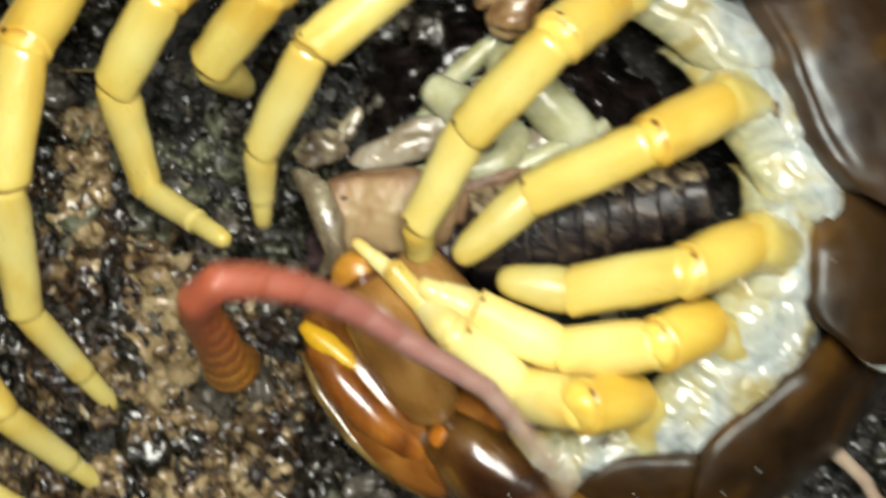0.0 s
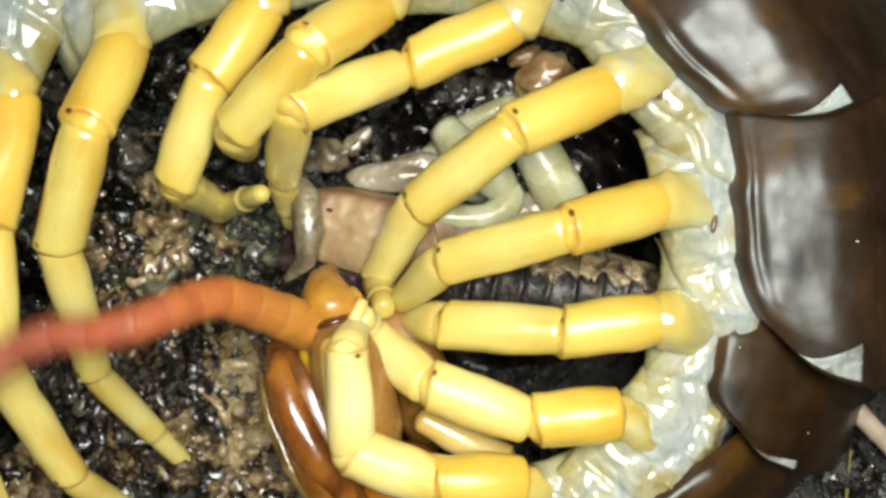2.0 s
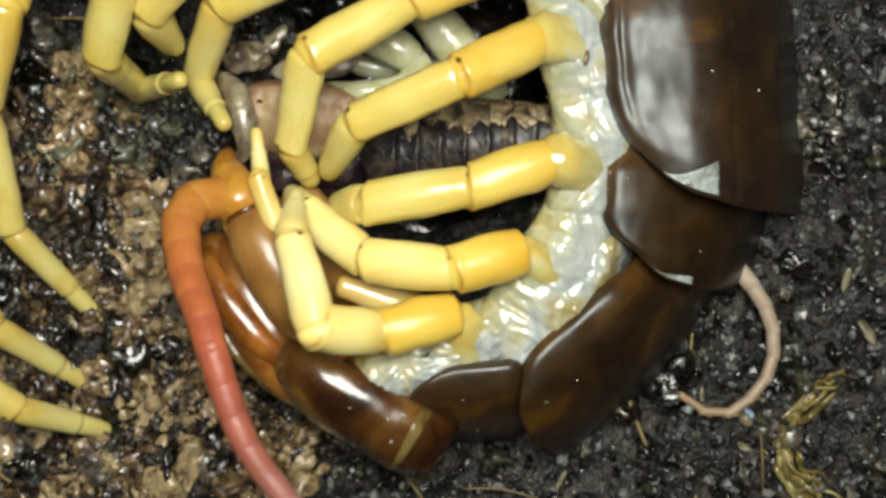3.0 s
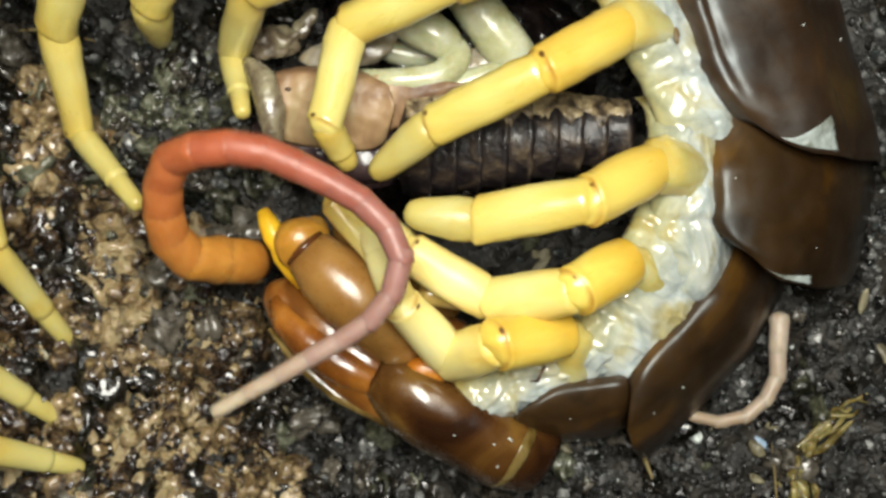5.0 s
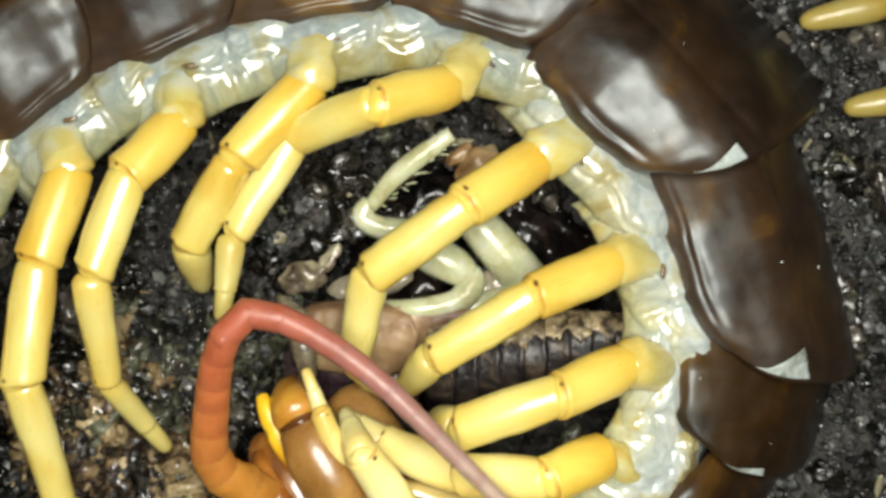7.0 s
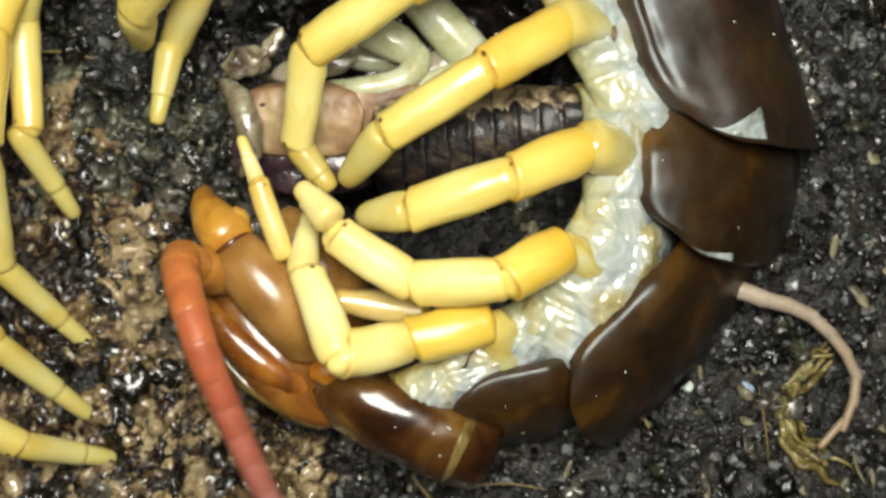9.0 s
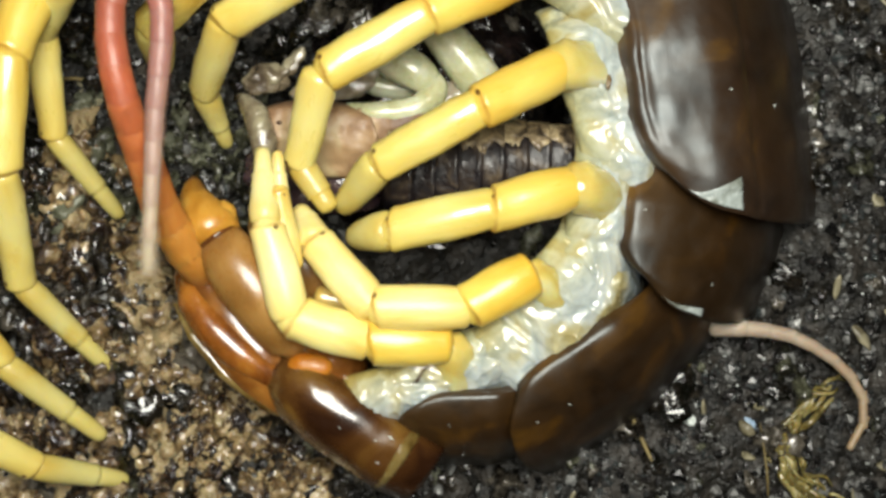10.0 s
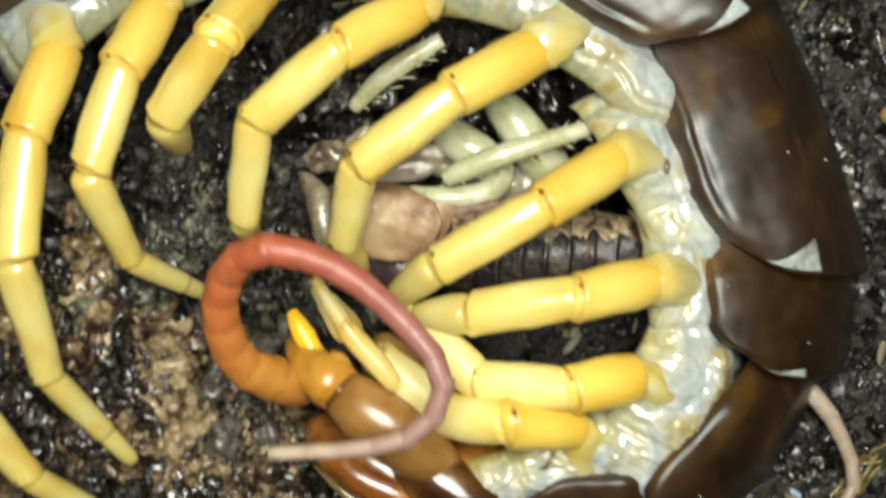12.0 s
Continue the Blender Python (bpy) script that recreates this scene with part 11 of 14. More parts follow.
    walk(antenna[11], [
        (0, pose(0.00417, 0.00399, 0.00959, 0, 32.8, -20.3)), (0.1, pose(0.00499, 0.00559, 0.00781, 0, 15.7, -31)),
        (0.2, pose(0.00433, 0.00459, 0.00602, 0, 0, -41.6)), (0.35, pose(0.00184, 0.01026, 0.00602, 0, 0, 19.9)),
        (0.5, pose(-0.00487, 0.01163, 0.00602, 0, 0, 81.4)), (0.75, pose(-0.00176, 0.01191, 0.00601, 0, 0, 20.9)),
        (1, pose(0.00086, 0.01105, 0.00601, 0, 0, -39.6)), (1.25, pose(-0.00069, 0.01201, 0.00601, 0, 0, 18.1)),
        (1.5, pose(-0.00271, 0.01234, 0.00601, 0, 0, 75.9)), (1.65, pose(-0.00474, 0.01191, 0.00602, 0, 0, 177.3)),
        (1.8, pose(-0.00662, 0.01101, 0.00603, 0, 0, -81.3)), (1.9, pose(-0.01154, 0.00556, 0.00605, 0, 0, -109.4)),
        (2, pose(-0.01203, -0.00164, 0.00606, 0, 0, -137.4)), (2.1, pose(-0.00827, -0.00859, 0.00607, 0, 0, -110.5)),
        (2.2, pose(-0.00091, -0.01145, 0.00607, 0, 0, -83.6)), (2.35, pose(-0.00057, -0.01189, 0.00605, 0, 0, -77.8)),
        (2.5, pose(-0.00014, -0.01223, 0.00603, 0, 0, -72)), (2.75, pose(0.00116, -0.01202, 0.00606, 0, 0, -63.9)),
        (3, pose(0.00242, -0.01149, 0.00609, 0, 0, -55.8)), (3.2, pose(0.00456, -0.00874, 0.00615, 0, 0, -42.2)),
        (3.4, pose(0.00538, -0.00866, 0.0063, 0, 0.5, -41.3)), (3.6, pose(0.00774, -0.00779, 0.00668, 0, 1.9, -38.9)),
        (3.8, pose(0.01059, -0.00468, 0.00723, 0, 3.9, -35.5)), (4, pose(0.01107, 0.0005, 0.00785, 0, 6.1, -31.6)),
        (4.2, pose(0.00822, 0.00439, 0.00847, 0, 8.4, -27.6)), (4.4, pose(0.005, 0.00515, 0.00901, 0, 10.4, -24.2)),
        (4.6, pose(0.00348, 0.00456, 0.0094, 0, 11.8, -21.8)), (4.8, pose(0.00315, 0.00425, 0.00954, 0, 12.4, -20.9)),
        (5, pose(0.00587, 0.00336, 0.00607, 0, 0, -29.9)), (5.25, pose(0.00588, 0.00417, 0.00606, 0, 0, -38.6)),
        (5.5, pose(0.00578, 0.00495, 0.00605, 0, 0, -47.4)), (5.75, pose(0.00382, 0.00988, 0.00606, 0, 0, 10.8)),
        (6, pose(-0.00132, 0.0122, 0.00606, 0, 0, 68.9)), (6.25, pose(0.00104, 0.01218, 0.00604, 0, 0, 57.2)),
        (6.5, pose(0.00335, 0.01164, 0.00602, 0, 0, 45.5)), (6.75, pose(0.0047, 0.01008, 0.00603, 0, 0, 4.7)),
        (7, pose(0.00466, 0.008, 0.00603, 0, 0, -36.1)), (7.1, pose(0.00025, 0.01196, 0.00604, 0, 0, 44.5)),
        (7.2, pose(-0.00685, 0.01086, 0.00605, 0, 0, 125)), (7.35, pose(-0.0061, 0.01127, 0.00604, 0, 0, 119.8)),
        (7.5, pose(-0.0053, 0.01158, 0.00604, 0, 0, 114.5)), (7.7, pose(-0.00322, 0.01149, 0.00606, 0, 0, 111.4)),
        (7.9, pose(-0.00485, 0.01122, 0.00601, 0, 0.6, 119.8)), (8.1, pose(-0.00872, 0.00929, 0.00588, 0, 2.3, 142)),
        (8.3, pose(-0.01205, 0.00417, 0.0057, 0, 4.6, 173.3)), (8.5, pose(-0.01148, -0.00289, 0.00549, 0, 7.3, -150.7)),
        (8.7, pose(-0.0065, -0.0081, 0.00528, 0, 10, -114.8)), (8.9, pose(-0.00032, -0.00928, 0.0051, 0, 12.4, -83.5)),
        (9.1, pose(0.00384, -0.00802, 0.00497, 0, 14, -61.3)), (9.3, pose(0.00519, -0.00715, 0.00492, 0, 14.7, -52.9)),
        (9.5, pose(0.00351, -0.00556, 0.0063, 0, 19.8, -57.3)), (9.65, pose(0.00465, -0.00208, 0.00825, 0, 27.5, -58)),
        (9.8, pose(0.00188, -0.00054, 0.0102, 0, 35.7, -58.7)), (9.9, pose(0.003, 0.00762, 0.00811, 0, 17, -33.3)),
        (10, pose(-0.00118, 0.01294, 0.00603, 0, 0, -7.8)), (10.1, pose(0.00159, 0.00933, 0.0074, 0, 10.4, -35.2)),
        (10.2, pose(0.00113, 0.00402, 0.00877, 0, 21.2, -62.7)), (10.35, pose(0.0016, 0.00299, 0.01033, 0, 31.8, -67.9)),
        (10.5, pose(0.00125, 0.00173, 0.01189, 0, 43.8, -73.2)), (10.75, pose(0.00358, 0.00369, 0.00897, 0, 20.2, -73.3)),
        (11, pose(0.00436, 0.00298, 0.00606, 0, 0, -73.5)), (11.25, pose(0.00404, 0.00557, 0.00604, 0, 0, -54.1)),
        (11.5, pose(0.00208, 0.00782, 0.00603, 0, 0, -34.7)), (11.75, pose(0.00406, 0.0064, 0.00604, 0, 0, -39.6)),
        (12, pose(0.00529, 0.00449, 0.00605, 0, 0, -44.5))])
    walk(antenna[12], [
        (0, pose(0.00537, 0.00355, 0.00877, 0, 29.9, -26)), (0.1, pose(0.00625, 0.00484, 0.00739, 0, 14.4, -34.8)),
        (0.2, pose(0.00547, 0.00358, 0.00602, 0, 0, -43.6)), (0.35, pose(0.00328, 0.01078, 0.00602, 0, 0, -8)),
        (0.5, pose(-0.00464, 0.01314, 0.00602, 0, 0, 27.7)), (0.75, pose(-0.00033, 0.01246, 0.00601, 0, 0, -11)),
        (1, pose(0.00203, 0.01008, 0.00601, 0, 0, -49.7)), (1.25, pose(0.00076, 0.01248, 0.00601, 0, 0, 7.5)),
        (1.5, pose(-0.00234, 0.01382, 0.00601, 0, 0, 64.7)), (1.65, pose(-0.00626, 0.01199, 0.00602, 0, 0, 171.2)),
        (1.8, pose(-0.00639, 0.0095, 0.00603, 0, 0, -82.3)), (1.9, pose(-0.01205, 0.00412, 0.00605, 0, 0, -108)),
        (2, pose(-0.01315, -0.00267, 0.00606, 0, 0, -133.8)), (2.1, pose(-0.00881, -0.01002, 0.00607, 0, 0, -108.7)),
        (2.2, pose(-0.00074, -0.01296, 0.00607, 0, 0, -83.6)), (2.35, pose(-0.00025, -0.01338, 0.00605, 0, 0, -77.9)),
        (2.5, pose(0.00033, -0.01368, 0.00603, 0, 0, -72.2)), (2.75, pose(0.00183, -0.01339, 0.00606, 0, 0, -61.4)),
        (3, pose(0.00328, -0.01275, 0.00609, 0, 0, -50.6)), (3.2, pose(0.00569, -0.00977, 0.00615, 0, 0, -38.2)),
        (3.4, pose(0.00653, -0.00966, 0.00628, 0, 0.5, -37.7)), (3.6, pose(0.00893, -0.00875, 0.00663, 0, 1.7, -36.4)),
        (3.8, pose(0.01183, -0.00556, 0.00712, 0, 3.5, -34.6)), (4, pose(0.01236, -0.00029, 0.00768, 0, 5.6, -32.5)),
        (4.2, pose(0.00956, 0.00369, 0.00825, 0, 7.6, -30.4)), (4.4, pose(0.00637, 0.00453, 0.00874, 0, 9.4, -28.5)),
        (4.6, pose(0.00486, 0.004, 0.00908, 0, 10.7, -27.3)), (4.8, pose(0.00455, 0.00372, 0.00922, 0, 11.2, -26.8)),
        (5, pose(0.00719, 0.00259, 0.00607, 0, 0, -43.8)), (5.25, pose(0.00707, 0.00322, 0.00606, 0, 0, -46.5)),
        (5.5, pose(0.00681, 0.00383, 0.00605, 0, 0, -49.2)), (5.75, pose(0.00532, 0.01017, 0.00606, 0, 0, -4.4)),
        (6, pose(-0.00078, 0.01362, 0.00606, 0, 0, 40.4)), (6.25, pose(0.00186, 0.01347, 0.00604, 0, 0, 36.9)),
        (6.5, pose(0.00442, 0.01273, 0.00602, 0, 0, 33.4)), (6.75, pose(0.00622, 0.01021, 0.00603, 0, 0, -3.6)),
        (7, pose(0.00589, 0.0071, 0.00603, 0, 0, -40.6)), (7.1, pose(0.00134, 0.01303, 0.00604, 0, 0, 42.6)),
        (7.2, pose(-0.00773, 0.01211, 0.00605, 0, 0, 125.8)), (7.35, pose(-0.00686, 0.01259, 0.00604, 0, 0, 120.9)),
        (7.5, pose(-0.00593, 0.01297, 0.00604, 0, 0, 116)), (7.7, pose(-0.00378, 0.01291, 0.00606, 0, 0, 112.7)),
        (7.9, pose(-0.00561, 0.01255, 0.00599, 0, 0.6, 121.1)), (8.1, pose(-0.00992, 0.01023, 0.00582, 0, 2.2, 143.3)),
        (8.3, pose(-0.01356, 0.00435, 0.00558, 0, 4.4, 174.7)), (8.5, pose(-0.0128, -0.00363, 0.0053, 0, 7, -149.3)),
        (8.7, pose(-0.00713, -0.00946, 0.00502, 0, 9.6, -113.3)), (8.9, pose(-0.00015, -0.01076, 0.00477, 0, 11.9, -81.9)),
        (9.1, pose(0.00455, -0.00931, 0.0046, 0, 13.6, -59.7)), (9.3, pose(0.00608, -0.00832, 0.00454, 0, 14.2, -51.3)),
        (9.5, pose(0.00429, -0.00677, 0.00578, 0, 19.7, -55.4)), (9.65, pose(0.00537, -0.00323, 0.00755, 0, 27.1, -56.1)),
        (9.8, pose(0.00252, -0.00159, 0.00931, 0, 34.9, -56.8)), (9.9, pose(0.00422, 0.00682, 0.00767, 0, 16.6, -67.1)),
        (10, pose(0.00033, 0.01273, 0.00603, 0, 0, -77.3)), (10.1, pose(0.00282, 0.00846, 0.00712, 0, 10.4, -70.9)),
        (10.2, pose(0.00178, 0.00275, 0.00822, 0, 21.2, -64.4)), (10.35, pose(0.00209, 0.00179, 0.00953, 0, 30.7, -67.6)),
        (10.5, pose(0.00157, 0.00068, 0.01083, 0, 41.4, -70.8)), (10.75, pose(0.00399, 0.00232, 0.00845, 0, 19.3, -75.6)),
        (11, pose(0.0048, 0.00152, 0.00606, 0, 0, -80.4)), (11.25, pose(0.00494, 0.00433, 0.00604, 0, 0, -65.7)),
        (11.5, pose(0.00334, 0.00695, 0.00603, 0, 0, -51.1)), (11.75, pose(0.00524, 0.00543, 0.00604, 0, 0, -50.5)),
        (12, pose(0.00638, 0.00342, 0.00605, 0, 0, -49.9))])
    walk(antenna[13], [
        (0, pose(0.00656, 0.00297, 0.00801, 0, 19.6, -31.2)), (0.1, pose(0.00746, 0.004, 0.00701, 0, 12.9, -41.3)),
        (0.2, pose(0.00657, 0.00252, 0.00602, 0, 6.4, -51.5)), (0.35, pose(0.00479, 0.01057, 0.00602, 0, 5.9, -38.1)),
        (0.5, pose(-0.00329, 0.01385, 0.00602, 0, 5.4, -24.7)), (0.75, pose(0.00116, 0.01217, 0.00601, 0, 4.8, -40.5)),
        (1, pose(0.00302, 0.00892, 0.00601, 0, 4.1, -56.2)), (1.25, pose(0.00227, 0.01268, 0.00601, 0, 3.6, -18)),
        (1.5, pose(-0.00169, 0.0152, 0.00601, 0, 3.2, 20.2)), (1.65, pose(-0.00777, 0.01222, 0.00602, 0, 4.7, 148.3)),
        (1.8, pose(-0.00618, 0.00799, 0.00603, 0, 6.1, -83.5)), (1.9, pose(-0.01252, 0.00267, 0.00605, 0, 5.2, -108.9)),
        (2, pose(-0.0142, -0.00377, 0.00606, 0, 4.2, -134.4)), (2.1, pose(-0.0093, -0.01147, 0.00607, 0, 2.1, -109)),
        (2.2, pose(-0.00057, -0.01448, 0.00607, 0, 0, -83.6)), (2.35, pose(0.00007, -0.01487, 0.00605, 0, 0, -77.8)),
        (2.5, pose(0.0008, -0.01513, 0.00603, 0, 0, -72.1)), (2.75, pose(0.00256, -0.01473, 0.00606, 0, 0, -58.4)),
        (3, pose(0.00425, -0.01393, 0.00609, 0, 0, -44.6)), (3.2, pose(0.00689, -0.01071, 0.00615, 0, 0, -30.8)),
        (3.4, pose(0.00773, -0.0106, 0.00627, 0, 0.4, -30.8)), (3.6, pose(0.01016, -0.00965, 0.00659, 0, 1.5, -31)),
        (3.8, pose(0.01308, -0.00643, 0.00703, 0, 3.1, -31.2)), (4, pose(0.01364, -0.00111, 0.00754, 0, 4.9, -31.4)),
        (4.2, pose(0.01086, 0.00292, 0.00804, 0, 6.7, -31.6)), (4.4, pose(0.00769, 0.00381, 0.00849, 0, 8.3, -31.8)),
        (4.6, pose(0.00619, 0.00332, 0.0088, 0, 9.4, -31.9)), (4.8, pose(0.00588, 0.00305, 0.00892, 0, 9.8, -32)),
        (5, pose(0.0083, 0.00154, 0.00607, 0, 0, -66.4)), (5.25, pose(0.00812, 0.00212, 0.00606, 0, 0, -67)),
        (5.5, pose(0.00781, 0.00268, 0.00605, 0, 0, -67.6)), (5.75, pose(0.00684, 0.01005, 0.00606, 0, 0, -31.9)),
        (6, pose(0.00039, 0.01461, 0.00606, 0, 0, 3.8)), (6.25, pose(0.00308, 0.01438, 0.00604, 0, 0, 9)),
        (6.5, pose(0.00569, 0.01357, 0.00602, 0, 0, 14.3)), (6.75, pose(0.00774, 0.01011, 0.00603, 0, 0, -14.8)),
        (7, pose(0.00705, 0.00611, 0.00603, 0, 0, -43.8)), (7.1, pose(0.00246, 0.01406, 0.00604, 0, 0, 42)),
        (7.2, pose(-0.00862, 0.01335, 0.00605, 0, 0, 127.8)), (7.35, pose(-0.00764, 0.0139, 0.00604, 0, 0, 122.9)),
        (7.5, pose(-0.0066, 0.01434, 0.00604, 0, 0, 118.1)), (7.7, pose(-0.00437, 0.01432, 0.00606, 0, 0, 110.6)),
        (7.9, pose(-0.0064, 0.01385, 0.00598, 0, 0.7, 119.3)), (8.1, pose(-0.01115, 0.01114, 0.00576, 0, 2.5, 142.2)),
        (8.3, pose(-0.01508, 0.00449, 0.00546, 0, 5.1, 174.7)), (8.5, pose(-0.0141, -0.0044, 0.00511, 0, 8, -148.2)),
        (8.7, pose(-0.00772, -0.01084, 0.00476, 0, 11, -111)), (8.9, pose(0.00006, -0.01224, 0.00446, 0, 13.6, -78.5)),
        (9.1, pose(0.0053, -0.01059, 0.00424, 0, 15.5, -55.6)), (9.3, pose(0.00701, -0.00948, 0.00416, 0, 16.2, -46.9)),
        (9.5, pose(0.0051, -0.00795, 0.00527, 0, 20.1, -53.2)), (9.65, pose(0.00613, -0.00436, 0.00685, 0, 27.5, -53.9)),
        (9.8, pose(0.0032, -0.00264, 0.00844, 0, 35.5, -54.6)), (9.9, pose(0.00479, 0.00547, 0.00723, 0, 16.9, -73.9)),
        (10, pose(0.00067, 0.01124, 0.00603, 0, 0, -93.3)), (10.1, pose(0.00331, 0.00705, 0.00685, 0, 10.7, -80.5)),
        (10.2, pose(0.0024, 0.00147, 0.00767, 0, 21.8, -67.7)), (10.35, pose(0.00259, 0.00057, 0.00875, 0, 30.3, -68.3)),
        (10.5, pose(0.00195, -0.0004, 0.00983, 0, 39.6, -68.9)), (10.75, pose(0.00434, 0.00093, 0.00794, 0, 18.6, -80.1)),
        (11, pose(0.00505, 0.00002, 0.00606, 0, 0, -91.3)), (11.25, pose(0.00556, 0.00294, 0.00604, 0, 0, -76.5)),
        (11.5, pose(0.0043, 0.00576, 0.00603, 0, 0, -61.6)), (11.75, pose(0.00621, 0.00425, 0.00604, 0, 0, -57.8)),
        (12, pose(0.00736, 0.00225, 0.00605, 0, 0, -53.9))])
    walk(antenna[14], [
        (0, pose(0.00779, 0.00223, 0.00749, 0, 16.1, -33.3)), (0.1, pose(0.00858, 0.00301, 0.00667, 0, 11.2, -50.7)),
        (0.2, pose(0.00752, 0.00134, 0.00585, 0, 6.5, -68.1)), (0.35, pose(0.00598, 0.00963, 0.00586, 0, 6.5, -58.5)),
        (0.5, pose(-0.00191, 0.01321, 0.00587, 0, 6.5, -48.9)), (0.75, pose(0.00232, 0.01118, 0.00588, 0, 6.4, -58)),
        (1, pose(0.00387, 0.00765, 0.0059, 0, 6.2, -67.1)), (1.25, pose(0.00372, 0.01221, 0.00591, 0, 6.4, -45.2)),
        (1.5, pose(-0.00026, 0.01573, 0.00592, 0, 6.5, -23.3)), (1.65, pose(-0.00906, 0.01302, 0.00589, 0, 6.4, 126.4)),
        (1.8, pose(-0.00601, 0.00648, 0.00587, 0, 6.4, -83.8)), (1.9, pose(-0.01302, 0.00123, 0.00591, 0, 5.2, -109.1)),
        (2, pose(-0.01527, -0.00486, 0.00595, 0, 4.1, -134.3)), (2.1, pose(-0.00979, -0.01291, 0.00601, 0, 2, -108.9)),
        (2.2, pose(-0.0004, -0.01599, 0.00607, 0, 0, -83.6)), (2.35, pose(0.00039, -0.01637, 0.00605, 0, 0, -77.8)),
        (2.5, pose(0.00127, -0.01658, 0.00603, 0, 0, -72.1)), (2.75, pose(0.00336, -0.01603, 0.00606, 0, 0, -57.6)),
        (3, pose(0.00533, -0.015, 0.00609, 0, 0, -43.1)), (3.2, pose(0.0082, -0.01149, 0.00615, 0, 0, -28.8)),
        (3.4, pose(0.00904, -0.01138, 0.00626, 0, 0.7, -29.2)), (3.6, pose(0.01146, -0.01044, 0.00654, 0, 2.5, -30.4)),
        (3.8, pose(0.01439, -0.00721, 0.00695, 0, 5, -32)), (4, pose(0.01494, -0.0019, 0.00741, 0, 8, -33.9)),
        (4.2, pose(0.01215, 0.00213, 0.00787, 0, 11, -35.8)), (4.4, pose(0.00897, 0.00302, 0.00827, 0, 13.6, -37.5)),
        (4.6, pose(0.00747, 0.00252, 0.00855, 0, 15.4, -38.6)), (4.8, pose(0.00716, 0.00225, 0.00866, 0, 16.1, -39.1)),
        (5, pose(0.00891, 0.00014, 0.00607, 0, 5.5, -104.3)), (5.25, pose(0.00872, 0.00071, 0.00606, 0, 4.7, -97.5)),
        (5.5, pose(0.00839, 0.00127, 0.00605, 0, 3.9, -90.7)), (5.75, pose(0.00814, 0.00925, 0.00606, 0, 2, -58.7)),
        (6, pose(0.00191, 0.01471, 0.00606, 0, 0, -26.8)), (6.25, pose(0.00459, 0.01462, 0.00604, 0, 0, -16)),
        (6.5, pose(0.00717, 0.01394, 0.00602, 0, 0, -5.2)), (6.75, pose(0.00921, 0.00972, 0.00603, 0, 0, -27.1)),
        (7, pose(0.00815, 0.00506, 0.00603, 0, 0, -49)), (7.1, pose(0.00359, 0.01508, 0.00604, 0, 0.1, 39.5)),
        (7.2, pose(-0.00955, 0.01455, 0.00605, 0, 0.2, 128.1)), (7.35, pose(-0.00847, 0.01518, 0.00604, 0, 0.5, 124.6)),
        (7.5, pose(-0.00732, 0.01568, 0.00604, 0, 0.8, 121.2)), (7.7, pose(-0.0049, 0.01575, 0.00606, 0, 0.5, 109.6)),
        (7.9, pose(-0.00714, 0.01518, 0.00596, 0, 1.3, 118.7)), (8.1, pose(-0.01235, 0.01207, 0.00569, 0, 3.3, 142.5)),
        (8.3, pose(-0.01659, 0.00463, 0.00532, 0, 6.2, 176.1)), (8.5, pose(-0.01538, -0.00519, 0.0049, 0, 9.5, -145.3)),
        (8.7, pose(-0.00826, -0.01224, 0.00447, 0, 12.8, -106.7)), (8.9, pose(0.00035, -0.01369, 0.0041, 0, 15.8, -73)),
        (9.1, pose(0.00613, -0.01181, 0.00384, 0, 17.9, -49.2)), (9.3, pose(0.00801, -0.01054, 0.00374, 0, 18.7, -40.2)),
        (9.5, pose(0.00596, -0.0091, 0.00474, 0, 19.5, -51.7)), (9.65, pose(0.00693, -0.00545, 0.00615, 0, 27.2, -53.7)),
        (9.8, pose(0.00392, -0.00365, 0.00755, 0, 35.4, -55.6)), (9.9, pose(0.00519, 0.00407, 0.00679, 0, 17.3, -77.1)),
        (10, pose(0.00058, 0.00972, 0.00603, 0, 1, -98.5)), (10.1, pose(0.00356, 0.00557, 0.00656, 0, 13.6, -91.7)),
        (10.2, pose(0.00294, 0.00016, 0.0071, 0, 27, -84.9)), (10.35, pose(0.00307, -0.00065, 0.00798, 0, 31.1, -75.4)),
        (10.5, pose(0.00237, -0.0015, 0.00885, 0, 35.3, -65.9)), (10.75, pose(0.00459, -0.0005, 0.00746, 0, 17.5, -92.5)),
        (11, pose(0.00502, -0.00151, 0.00606, 0, 1.3, -119.1)), (11.25, pose(0.00592, 0.00146, 0.00604, 0, 2.2, -96.6)),
        (11.5, pose(0.00502, 0.00442, 0.00603, 0, 3, -74.1)), (11.75, pose(0.00702, 0.00296, 0.00604, 0, 1.6, -74.8)),
        (12, pose(0.00826, 0.00102, 0.00605, 0, 0.2, -75.4))])
